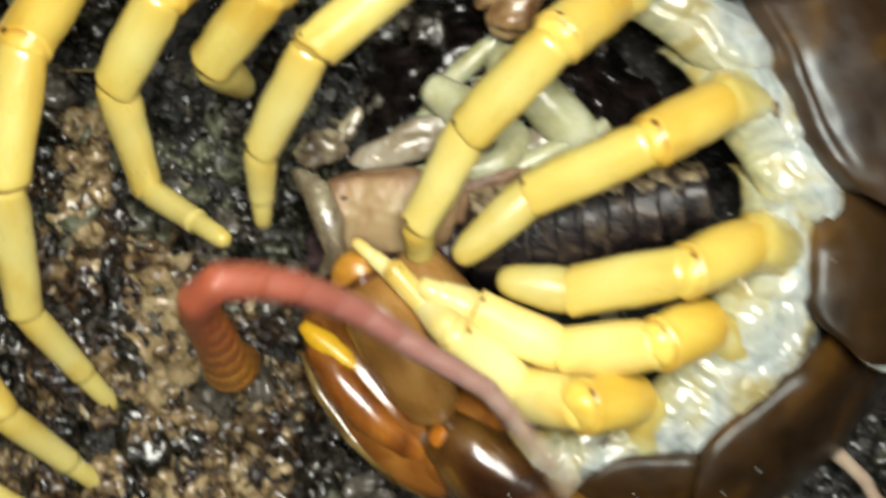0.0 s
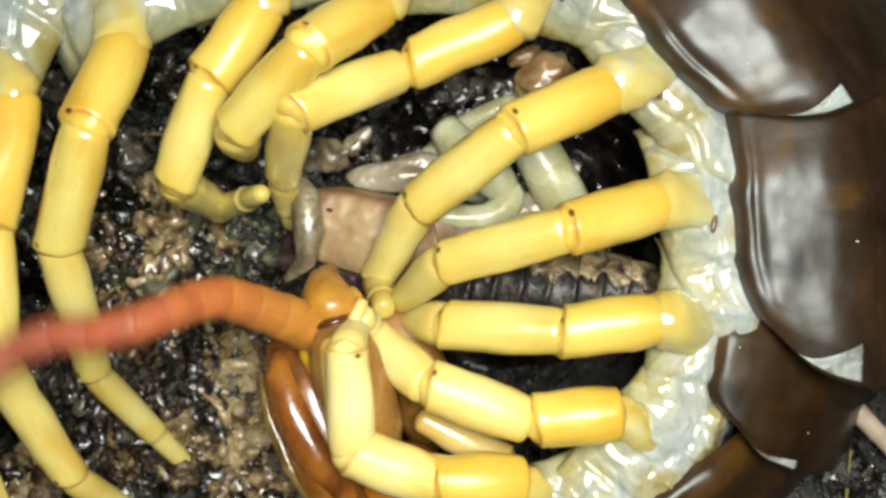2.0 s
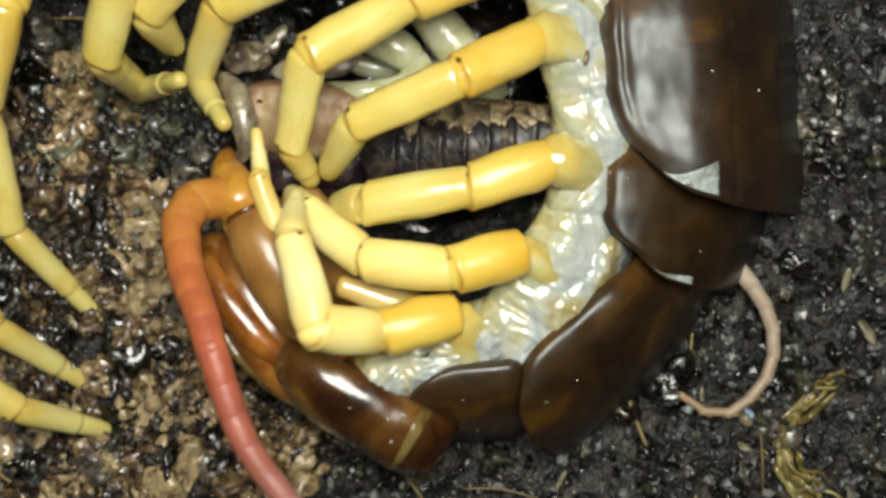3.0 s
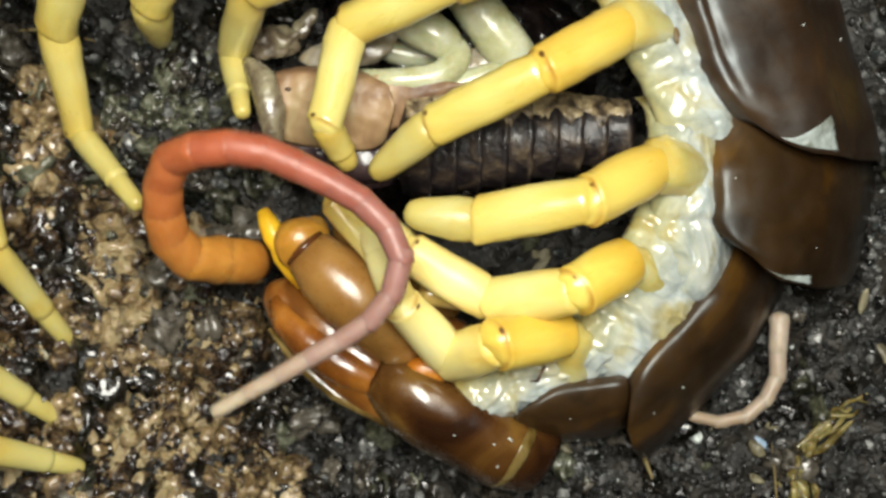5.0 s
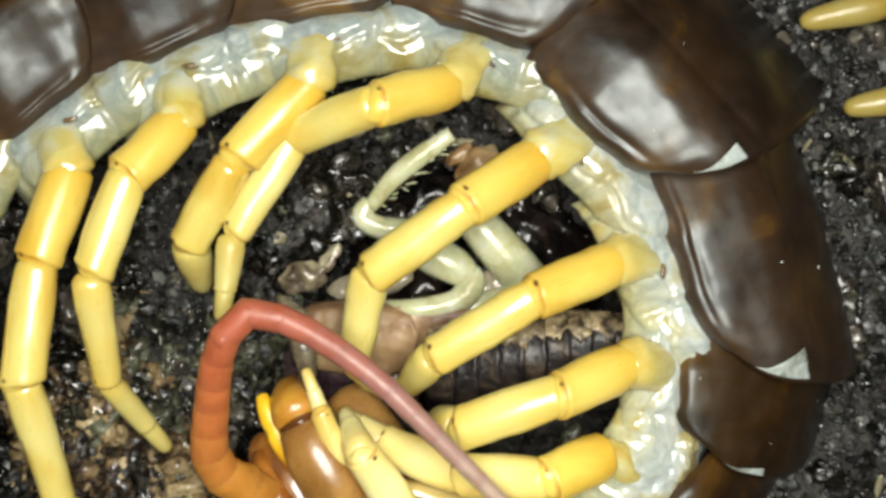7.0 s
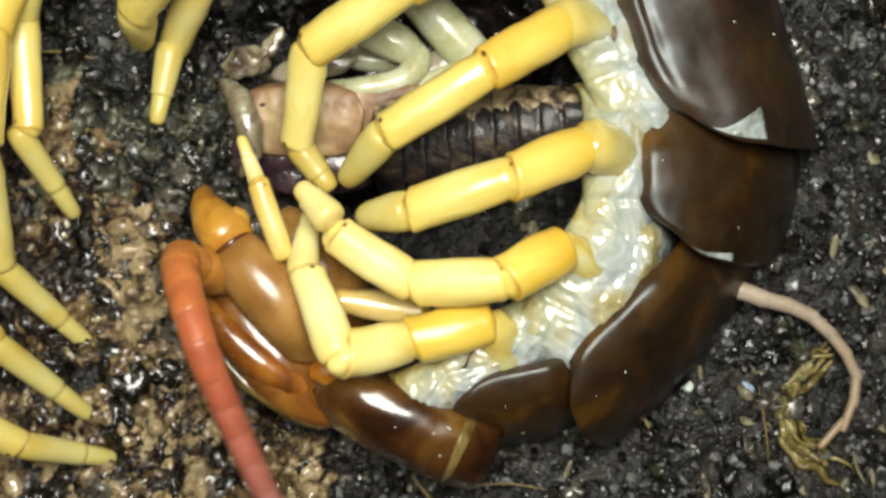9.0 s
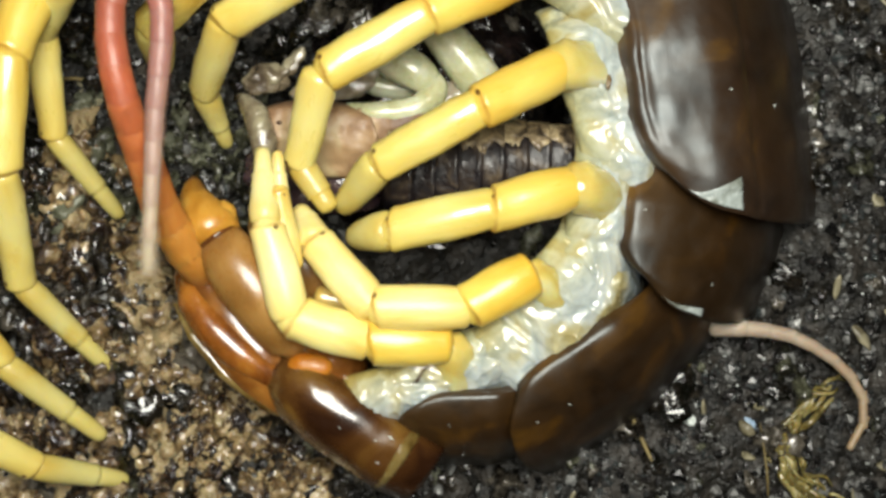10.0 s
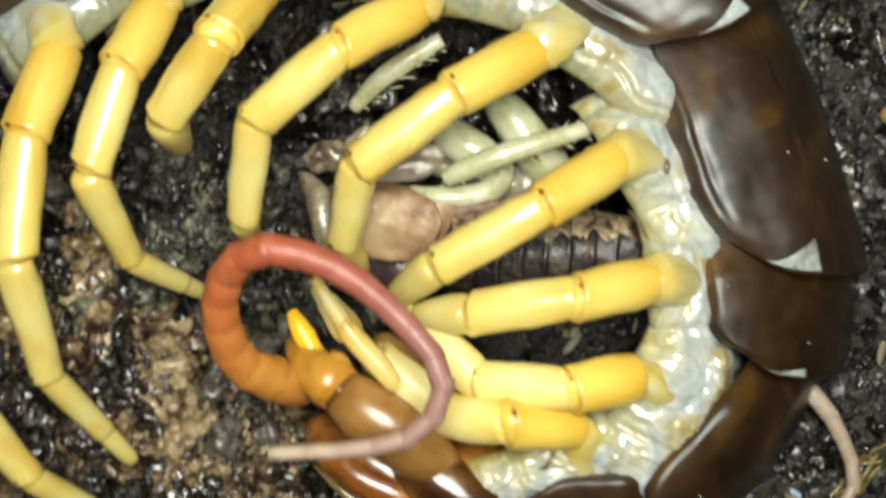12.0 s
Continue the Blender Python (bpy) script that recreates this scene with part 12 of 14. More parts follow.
    walk(antenna[15], [
        (0, pose(0.00901, 0.00142, 0.00707, 0, 19, -30.7)), (0.1, pose(0.00952, 0.00186, 0.00637, 0, 12.8, -74)),
        (0.2, pose(0.00808, -0.00007, 0.00568, 0, 6.8, -117.4)), (0.35, pose(0.00677, 0.00834, 0.00569, 0, 6.6, -90)),
        (0.5, pose(-0.00091, 0.01207, 0.0057, 0, 6.4, -62.6)), (0.75, pose(0.00312, 0.00989, 0.00572, 0, 6.3, -72.1)),
        (1, pose(0.00446, 0.00626, 0.00573, 0, 6.2, -81.7)), (1.25, pose(0.00479, 0.01114, 0.00574, 0, 6.2, -69.7)),
        (1.5, pose(0.00113, 0.01513, 0.00575, 0, 6.2, -57.7)), (1.65, pose(-0.00996, 0.01424, 0.00572, 0, 6.3, 107.2)),
        (1.8, pose(-0.00585, 0.00498, 0.0057, 0, 6.3, -87.8)), (1.9, pose(-0.01351, -0.0002, 0.00577, 0, 5.2, -111)),
        (2, pose(-0.01633, -0.00595, 0.00584, 0, 4.1, -134.3)), (2.1, pose(-0.01029, -0.01435, 0.00596, 0, 2, -108.9)),
        (2.2, pose(-0.00023, -0.01751, 0.00607, 0, 0, -83.6)), (2.35, pose(0.00071, -0.01786, 0.00605, 0, 0, -77.8)),
        (2.5, pose(0.00174, -0.01804, 0.00603, 0, 0, -72.1)), (2.75, pose(0.00418, -0.01732, 0.00606, 0, 0, -57.7)),
        (3, pose(0.00645, -0.01604, 0.00609, 0, 0, -43.3)), (3.2, pose(0.00954, -0.01223, 0.00615, 0, 0, -29.1)),
        (3.4, pose(0.01037, -0.01212, 0.00624, 0, 1, -30)), (3.6, pose(0.01278, -0.01121, 0.00648, 0, 3.8, -32.2)),
        (3.8, pose(0.01567, -0.00802, 0.00681, 0, 7.7, -35.4)), (4, pose(0.01619, -0.00274, 0.00719, 0, 12.2, -39)),
        (4.2, pose(0.01337, 0.00125, 0.00758, 0, 16.8, -42.7)), (4.4, pose(0.01015, 0.00212, 0.00791, 0, 20.9, -45.9)),
        (4.6, pose(0.00862, 0.0016, 0.00815, 0, 23.8, -48.1)), (4.8, pose(0.00829, 0.00133, 0.00824, 0, 25, -49)),
        (5, pose(0.00853, -0.00133, 0.00592, 0, 5.8, -128.4)), (5.25, pose(0.00852, -0.00079, 0.00593, 0, 5.7, -118.6)),
        (5.5, pose(0.00837, -0.00025, 0.00595, 0, 5.7, -108.8)), (5.75, pose(0.00893, 0.00794, 0.006, 0, 5.4, -76.8)),
        (6, pose(0.00327, 0.01403, 0.00606, 0, 5.2, -44.7)), (6.25, pose(0.00606, 0.0142, 0.00604, 0, 4.2, -32.7)),
        (6.5, pose(0.00869, 0.0138, 0.00602, 0, 3.2, -20.6)), (6.75, pose(0.01057, 0.00903, 0.00603, 0, 2.8, -35.1)),
        (7, pose(0.00915, 0.00391, 0.00603, 0, 2.4, -49.5)), (7.1, pose(0.00477, 0.01605, 0.00604, 0, 3.8, 39.8)),
        (7.2, pose(-0.01049, 0.01575, 0.00605, 0, 5.2, 129.1)), (7.35, pose(-0.00934, 0.01643, 0.00603, 0, 5.2, 127.3)),
        (7.5, pose(-0.00811, 0.01699, 0.00602, 0, 5.2, 125.5)), (7.7, pose(-0.00541, 0.01718, 0.00604, 0, 5.2, 110.6)),
        (7.9, pose(-0.00788, 0.01652, 0.00592, 0, 5.8, 119.6)), (8.1, pose(-0.01356, 0.013, 0.00561, 0, 7.3, 143.4)),
        (8.3, pose(-0.0181, 0.00473, 0.00516, 0, 9.4, 177)), (8.5, pose(-0.01662, -0.00605, 0.00465, 0, 11.9, -144.5)),
        (8.7, pose(-0.00869, -0.01366, 0.00413, 0, 14.3, -106)), (8.9, pose(0.00078, -0.0151, 0.00369, 0, 16.5, -72.4)),
        (9.1, pose(0.00708, -0.01291, 0.00337, 0, 18.1, -48.6)), (9.3, pose(0.00911, -0.01148, 0.00325, 0, 18.7, -39.6)),
        (9.5, pose(0.00685, -0.01023, 0.00423, 0, 17.7, -50.5)), (9.65, pose(0.00773, -0.00654, 0.00545, 0, 25.5, -52.3)),
        (9.8, pose(0.00462, -0.00468, 0.00667, 0, 33.9, -54.1)), (9.9, pose(0.00552, 0.00265, 0.00633, 0, 19, -77.4)),
        (10, pose(0.00036, 0.00821, 0.006, 0, 5.3, -100.6)), (10.1, pose(0.00351, 0.00409, 0.00621, 0, 17.2, -107.9)),
        (10.2, pose(0.00306, -0.00119, 0.00641, 0, 29.9, -115.2)), (10.35, pose(0.0034, -0.00191, 0.00719, 0, 30.3, -89)),
        (10.5, pose(0.00288, -0.00263, 0.00797, 0, 30.7, -62.7)), (10.75, pose(0.00453, -0.00195, 0.007, 0, 17.7, -117.1)),
        (11, pose(0.00427, -0.00284, 0.00602, 0, 5.5, -171.4)), (11.25, pose(0.00575, -0.00005, 0.00599, 0, 5.5, -130.2)),
        (11.5, pose(0.00544, 0.00296, 0.00595, 0, 5.5, -89.1)), (11.75, pose(0.00742, 0.00149, 0.006, 0, 5.5, -101.4)),
        (12, pose(0.00865, -0.00045, 0.00604, 0, 5.4, -113.7))])
    walk(antenna[16], [
        (0, pose(0.01025, 0.00069, 0.00658, 0, 20.8, -31.9)), (0.1, pose(0.00993, 0.00043, 0.00604, 0, 13.5, -95)),
        (0.2, pose(0.00739, -0.00141, 0.00549, 0, 6.5, -158.1)), (0.35, pose(0.00677, 0.00682, 0.00551, 0, 6.4, -115.7)),
        (0.5, pose(-0.00022, 0.01072, 0.00553, 0, 6.3, -73.2)), (0.75, pose(0.00359, 0.00845, 0.00555, 0, 6.2, -88.3)),
        (1, pose(0.00468, 0.00476, 0.00557, 0, 6.1, -103.4)), (1.25, pose(0.00531, 0.00971, 0.00558, 0, 6.2, -87.1)),
        (1.5, pose(0.00194, 0.01384, 0.00558, 0, 6.2, -70.7)), (1.65, pose(-0.01041, 0.01568, 0.00556, 0, 6.3, 87.3)),
        (1.8, pose(-0.00579, 0.00346, 0.00553, 0, 6.4, -114.8)), (1.9, pose(-0.01406, -0.00162, 0.00563, 0, 5.3, -124.5)),
        (2, pose(-0.01739, -0.00703, 0.00573, 0, 4.1, -134.3)), (2.1, pose(-0.01078, -0.01579, 0.0059, 0, 2, -108.9)),
        (2.2, pose(-0.00005, -0.01902, 0.00607, 0, 0, -83.6)), (2.35, pose(0.00104, -0.01935, 0.00605, 0, 0, -77.8)),
        (2.5, pose(0.00221, -0.01949, 0.00603, 0, 0, -72.1)), (2.75, pose(0.00499, -0.01861, 0.00606, 0, 0, -57.7)),
        (3, pose(0.00756, -0.01709, 0.00609, 0, 0, -43.3)), (3.2, pose(0.01087, -0.01297, 0.00615, 0, 0, -29.1)),
        (3.4, pose(0.01169, -0.01288, 0.00622, 0, 1.1, -32.3)), (3.6, pose(0.01407, -0.01202, 0.00638, 0, 4, -40.7)),
        (3.8, pose(0.01691, -0.0089, 0.00661, 0, 8.1, -52.6)), (4, pose(0.01735, -0.00368, 0.00687, 0, 12.8, -66.3)),
        (4.2, pose(0.01444, 0.00026, 0.00714, 0, 17.7, -79.9)), (4.4, pose(0.01114, 0.00109, 0.00737, 0, 22, -91.9)),
        (4.6, pose(0.00955, 0.00057, 0.00753, 0, 25.1, -100.3)), (4.8, pose(0.0092, 0.00028, 0.00759, 0, 26.4, -103.5)),
        (5, pose(0.00759, -0.00252, 0.00576, 0, 5.8, -146)), (5.25, pose(0.00779, -0.00213, 0.00578, 0, 5.7, -140)),
        (5.5, pose(0.00788, -0.00169, 0.0058, 0, 5.7, -134.1)), (5.75, pose(0.00927, 0.00646, 0.00586, 0, 5.5, -93.7)),
        (6, pose(0.00435, 0.01296, 0.00592, 0, 5.4, -53.3)), (6.25, pose(0.00734, 0.01338, 0.00593, 0, 5.4, -47.6)),
        (6.5, pose(0.01011, 0.01327, 0.00594, 0, 5.4, -42)), (6.75, pose(0.01182, 0.00815, 0.00595, 0, 5.3, -45.7)),
        (7, pose(0.01014, 0.00275, 0.00597, 0, 5.3, -49.5)), (7.1, pose(0.00594, 0.01703, 0.00594, 0, 5.2, 39.8)),
        (7.2, pose(-0.01145, 0.01693, 0.00591, 0, 5.2, 129.1)), (7.35, pose(-0.01026, 0.01764, 0.00589, 0, 5.2, 130.4)),
        (7.5, pose(-0.00899, 0.01822, 0.00588, 0, 5.1, 131.6)), (7.7, pose(-0.00595, 0.0186, 0.0059, 0, 5.2, 110.4)),
        (7.9, pose(-0.00863, 0.01784, 0.00577, 0, 5.7, 119.4)), (8.1, pose(-0.01477, 0.0139, 0.00541, 0, 7.2, 143.2)),
        (8.3, pose(-0.0196, 0.00481, 0.00491, 0, 9.4, 176.8)), (8.5, pose(-0.01783, -0.00692, 0.00433, 0, 11.8, -144.7)),
        (8.7, pose(-0.00909, -0.01508, 0.00376, 0, 14.3, -106.1)), (8.9, pose(0.00122, -0.01649, 0.00325, 0, 16.5, -72.5)),
        (9.1, pose(0.00804, -0.01399, 0.0029, 0, 18, -48.7)), (9.3, pose(0.01022, -0.0124, 0.00276, 0, 18.6, -39.7)),
        (9.5, pose(0.00778, -0.01135, 0.00377, 0, 15.1, -48.6)), (9.65, pose(0.00857, -0.00763, 0.00479, 0, 24.6, -54.8)),
        (9.8, pose(0.00537, -0.0057, 0.00582, 0, 35, -61)), (9.9, pose(0.00583, 0.00124, 0.00584, 0, 19.5, -78.9)),
        (10, pose(0.00008, 0.00672, 0.00586, 0, 5.3, -96.7)), (10.1, pose(0.00306, 0.0027, 0.00575, 0, 16.2, -123.6)),
        (10.2, pose(0.00249, -0.00239, 0.00565, 0, 27.8, -150.4)), (10.35, pose(0.00343, -0.00323, 0.00642, 0, 30.8, -104.6)),
        (10.5, pose(0.00348, -0.0038, 0.00719, 0, 34, -58.8)), (10.75, pose(0.00387, -0.00324, 0.00654, 0, 19.1, -127.5)),
        (11, pose(0.00277, -0.00307, 0.00588, 0, 5.4, 163.8)), (11.25, pose(0.00477, -0.00121, 0.00584, 0, 5.5, -156.2)),
        (11.5, pose(0.00546, 0.00144, 0.0058, 0, 5.6, -116.1)), (11.75, pose(0.00712, 0, 0.00585, 0, 5.5, -130.6)),
        (12, pose(0.00804, -0.00184, 0.0059, 0, 5.5, -145.1))])
    walk(antenna[17], [
        (0, pose(0.01146, -0.00007, 0.00604, 0, 23.4, -46.1)), (0.1, pose(0.0098, -0.00105, 0.00568, 0, 14.7, -108.4)),
        (0.2, pose(0.00598, -0.00198, 0.00532, 0, 6.4, -170.8)), (0.35, pose(0.00612, 0.00546, 0.00534, 0, 6.3, -128.5)),
        (0.5, pose(0.00022, 0.00927, 0.00536, 0, 6.3, -86.2)), (0.75, pose(0.00363, 0.00694, 0.00538, 0, 6.2, -108.9)),
        (1, pose(0.00433, 0.00328, 0.0054, 0, 6.1, -131.6)), (1.25, pose(0.00539, 0.0082, 0.00541, 0, 6.1, -111.4)),
        (1.5, pose(0.00244, 0.01241, 0.00542, 0, 6.1, -91.2)), (1.65, pose(-0.01034, 0.0172, 0.00539, 0, 6.3, 43.1)),
        (1.8, pose(-0.00642, 0.00209, 0.00536, 0, 6.5, 177.3)), (1.9, pose(-0.01492, -0.00287, 0.00549, 0, 5.3, -158.5)),
        (2, pose(-0.01846, -0.00812, 0.00562, 0, 4.1, -134.3)), (2.1, pose(-0.01128, -0.01723, 0.00585, 0, 2, -108.9)),
        (2.2, pose(0.00012, -0.02054, 0.00607, 0, 0, -83.6)), (2.35, pose(0.00136, -0.02084, 0.00605, 0, 0, -77.8)),
        (2.5, pose(0.00267, -0.02094, 0.00603, 0, 0, -72.1)), (2.75, pose(0.00581, -0.0199, 0.00606, 0, 0, -57.7)),
        (3, pose(0.00867, -0.01813, 0.00609, 0, 0, -43.3)), (3.2, pose(0.0122, -0.01371, 0.00615, 0, 0, -29.1)),
        (3.4, pose(0.01298, -0.0137, 0.00619, 0, 0.9, -33.5)), (3.6, pose(0.01522, -0.01301, 0.00627, 0, 3.3, -44.9)),
        (3.8, pose(0.01782, -0.0101, 0.00639, 0, 6.7, -61.2)), (4, pose(0.01795, -0.00504, 0.00653, 0, 10.6, -79.8)),
        (4.2, pose(0.01469, -0.00117, 0.00667, 0, 14.6, -98.4)), (4.4, pose(0.01109, -0.00032, 0.0068, 0, 18.1, -114.6)),
        (4.6, pose(0.0093, -0.00079, 0.00688, 0, 20.7, -126.1)), (4.8, pose(0.00888, -0.00104, 0.00692, 0, 21.7, -130.4)),
        (5, pose(0.00633, -0.00337, 0.00561, 0, 5.7, -150.3)), (5.25, pose(0.00663, -0.0031, 0.00563, 0, 5.6, -151.5)),
        (5.5, pose(0.00682, -0.00278, 0.00565, 0, 5.6, -152.7)), (5.75, pose(0.00918, 0.00495, 0.00571, 0, 5.5, -108.1)),
        (6, pose(0.00526, 0.01174, 0.00578, 0, 5.4, -63.4)), (6.25, pose(0.00836, 0.01226, 0.00579, 0, 5.4, -59.2)),
        (6.5, pose(0.01124, 0.01225, 0.00579, 0, 5.4, -55)), (6.75, pose(0.01288, 0.00707, 0.00581, 0, 5.3, -52.3)),
        (7, pose(0.01112, 0.00159, 0.00583, 0, 5.3, -49.5)), (7.1, pose(0.00711, 0.018, 0.0058, 0, 5.2, 39.8)),
        (7.2, pose(-0.01241, 0.01811, 0.00577, 0, 5.2, 129.1)), (7.35, pose(-0.01124, 0.0188, 0.00576, 0, 5.2, 130.7)),
        (7.5, pose(-0.01, 0.01936, 0.00574, 0, 5.1, 132.3)), (7.7, pose(-0.00648, 0.02003, 0.00577, 0, 5.2, 110.4)),
        (7.9, pose(-0.00937, 0.01916, 0.00562, 0, 5.7, 119.5)), (8.1, pose(-0.01598, 0.01481, 0.00522, 0, 7.2, 143.2)),
        (8.3, pose(-0.02111, 0.0049, 0.00466, 0, 9.4, 176.8)), (8.5, pose(-0.01905, -0.00778, 0.00402, 0, 11.8, -144.6)),
        (8.7, pose(-0.0095, -0.0165, 0.00338, 0, 14.3, -106.1)), (8.9, pose(0.00166, -0.01788, 0.00282, 0, 16.5, -72.5)),
        (9.1, pose(0.00899, -0.01508, 0.00242, 0, 18, -48.7)), (9.3, pose(0.01134, -0.01332, 0.00227, 0, 18.6, -39.7)),
        (9.5, pose(0.00875, -0.01245, 0.00337, 0, 14, -47.7)), (9.65, pose(0.00937, -0.00876, 0.00416, 0, 18.1, -93.1)),
        (9.8, pose(0.00597, -0.0068, 0.00494, 0, 22.3, -138.5)), (9.9, pose(0.00611, -0.00017, 0.00533, 0, 13.7, -117.5)),
        (10, pose(-0.0001, 0.00521, 0.00572, 0, 5.3, -96.6)), (10.1, pose(0.00225, 0.00148, 0.00533, 0, 13.6, -145.9)),
        (10.2, pose(0.00132, -0.00306, 0.00494, 0, 22.1, 164.9)), (10.35, pose(0.0031, -0.0045, 0.00564, 0, 29.2, -126.9)),
        (10.5, pose(0.00413, -0.00488, 0.00634, 0, 36.8, -58.6)), (10.75, pose(0.00299, -0.00439, 0.00604, 0, 20.3, -133.3)),
        (11, pose(0.00132, -0.00264, 0.00573, 0, 5.4, 152)), (11.25, pose(0.00338, -0.00183, 0.00569, 0, 5.4, 179.7)),
        (11.5, pose(0.00479, 0.00008, 0.00565, 0, 5.5, -152.6)), (11.75, pose(0.00614, -0.00115, 0.0057, 0, 5.4, -161.2)),
        (12, pose(0.00679, -0.00271, 0.00575, 0, 5.4, -169.8))])
    walk(antenna[18], [
        (0, pose(0.01243, -0.00108, 0.00543, 0, 23.8, -51.6)), (0.1, pose(0.00934, -0.00245, 0.00529, 0, 14.9, -114.7)),
        (0.2, pose(0.00448, -0.00222, 0.00515, 0, 6.4, -177.7)), (0.35, pose(0.00517, 0.00427, 0.00517, 0, 6.3, -141.6)),
        (0.5, pose(0.00032, 0.00776, 0.0052, 0, 6.2, -105.5)), (0.75, pose(0.00314, 0.0055, 0.00522, 0, 6.1, -133.7)),
        (1, pose(0.00332, 0.00215, 0.00524, 0, 6, -162)), (1.25, pose(0.00484, 0.00679, 0.00525, 0, 6, -131.8)),
        (1.5, pose(0.00241, 0.0109, 0.00526, 0, 6.1, -101.6)), (1.65, pose(-0.00923, 0.01823, 0.00522, 0, 6.1, 26)),
        (1.8, pose(-0.00794, 0.00216, 0.00519, 0, 6.1, 153.6)), (1.9, pose(-0.01633, -0.00343, 0.00535, 0, 5.1, -170.4)),
        (2, pose(-0.01952, -0.00921, 0.00551, 0, 4.1, -134.3)), (2.1, pose(-0.01177, -0.01867, 0.00579, 0, 2, -108.9)),
        (2.2, pose(0.00029, -0.02205, 0.00607, 0, 0, -83.6)), (2.35, pose(0.00168, -0.02233, 0.00605, 0, 0, -77.8)),
        (2.5, pose(0.00314, -0.02239, 0.00603, 0, 0, -72.1)), (2.75, pose(0.00662, -0.02118, 0.00606, 0, 0, -57.7)),
        (3, pose(0.00978, -0.01918, 0.00609, 0, 0, -43.3)), (3.2, pose(0.01354, -0.01445, 0.00615, 0, 0, -29.1)),
        (3.4, pose(0.01425, -0.01454, 0.00616, 0, 1, -34.1)), (3.6, pose(0.0163, -0.01409, 0.00618, 0, 3.6, -47.1)),
        (3.8, pose(0.01855, -0.01142, 0.00622, 0, 7.3, -65.5)), (4, pose(0.01822, -0.00652, 0.00625, 0, 11.6, -86.7)),
        (4.2, pose(0.01448, -0.00263, 0.00629, 0, 16, -107.8)), (4.4, pose(0.01049, -0.00164, 0.00632, 0, 19.9, -126.2)),
        (4.6, pose(0.00846, -0.00195, 0.00634, 0, 22.7, -139.3)), (4.8, pose(0.00796, -0.00212, 0.00635, 0, 23.7, -144.2)),
        (5, pose(0.00502, -0.00412, 0.00546, 0, 5.7, -149.9)), (5.25, pose(0.0053, -0.00383, 0.00548, 0, 5.6, -156.1)),
        (5.5, pose(0.00548, -0.00347, 0.0055, 0, 5.5, -162.2)), (5.75, pose(0.00871, 0.00351, 0.00557, 0, 5.5, -120.7)),
        (6, pose(0.00594, 0.01038, 0.00563, 0, 5.4, -79.3)), (6.25, pose(0.00914, 0.01095, 0.00564, 0, 5.4, -73)),
        (6.5, pose(0.01211, 0.01101, 0.00565, 0, 5.3, -66.7)), (6.75, pose(0.01381, 0.00587, 0.00567, 0, 5.3, -58.1)),
        (7, pose(0.01211, 0.00044, 0.00569, 0, 5.3, -49.5)), (7.1, pose(0.00827, 0.01897, 0.00566, 0, 5.2, 39.8)),
        (7.2, pose(-0.01337, 0.01929, 0.00563, 0, 5.2, 129.1)), (7.35, pose(-0.01223, 0.01995, 0.00562, 0, 5.2, 130.7)),
        (7.5, pose(-0.01102, 0.02048, 0.00561, 0, 5.1, 132.3)), (7.7, pose(-0.00701, 0.02145, 0.00563, 0, 5.2, 110.4)),
        (7.9, pose(-0.01012, 0.02048, 0.00546, 0, 5.7, 119.4)), (8.1, pose(-0.01719, 0.01571, 0.00503, 0, 7.2, 143.2)),
        (8.3, pose(-0.02261, 0.00498, 0.00441, 0, 9.4, 176.8)), (8.5, pose(-0.02027, -0.00865, 0.00371, 0, 11.8, -144.6)),
        (8.7, pose(-0.00991, -0.01792, 0.003, 0, 14.3, -106.1)), (8.9, pose(0.0021, -0.01928, 0.00239, 0, 16.5, -72.5)),
        (9.1, pose(0.00995, -0.01617, 0.00195, 0, 18, -48.7)), (9.3, pose(0.01245, -0.01425, 0.00179, 0, 18.6, -39.7)),
        (9.5, pose(0.00975, -0.01355, 0.00301, 0, 14.2, -48)), (9.65, pose(0.00929, -0.01021, 0.00368, 0, 12.1, -112.1)),
        (9.8, pose(0.00491, -0.00773, 0.00436, 0, 10.1, -176.2)), (9.9, pose(0.00542, -0.00148, 0.00497, 0, 7.7, -136.4)),
        (10, pose(-0.00028, 0.00371, 0.00558, 0, 5.3, -96.6)), (10.1, pose(0.00103, 0.00065, 0.00497, 0, 14, -149.2)),
        (10.2, pose(-0.00004, -0.00269, 0.00437, 0, 23.1, 158.2)), (10.35, pose(0.0023, -0.00556, 0.0049, 0, 24.7, -160.6)),
        (10.5, pose(0.00477, -0.00592, 0.00543, 0, 26.3, -119.3)), (10.75, pose(0.00201, -0.00543, 0.00551, 0, 15.6, -169.3)),
        (11, pose(-0.00002, -0.00193, 0.00559, 0, 5.4, 140.8)), (11.25, pose(0.00186, -0.00182, 0.00555, 0, 5.4, 165.8)),
        (11.5, pose(0.00344, -0.00062, 0.00551, 0, 5.4, -169.3)), (11.75, pose(0.0047, -0.00164, 0.00556, 0, 5.4, -173.3)),
        (12, pose(0.0053, -0.00298, 0.00561, 0, 5.4, -177.4))])
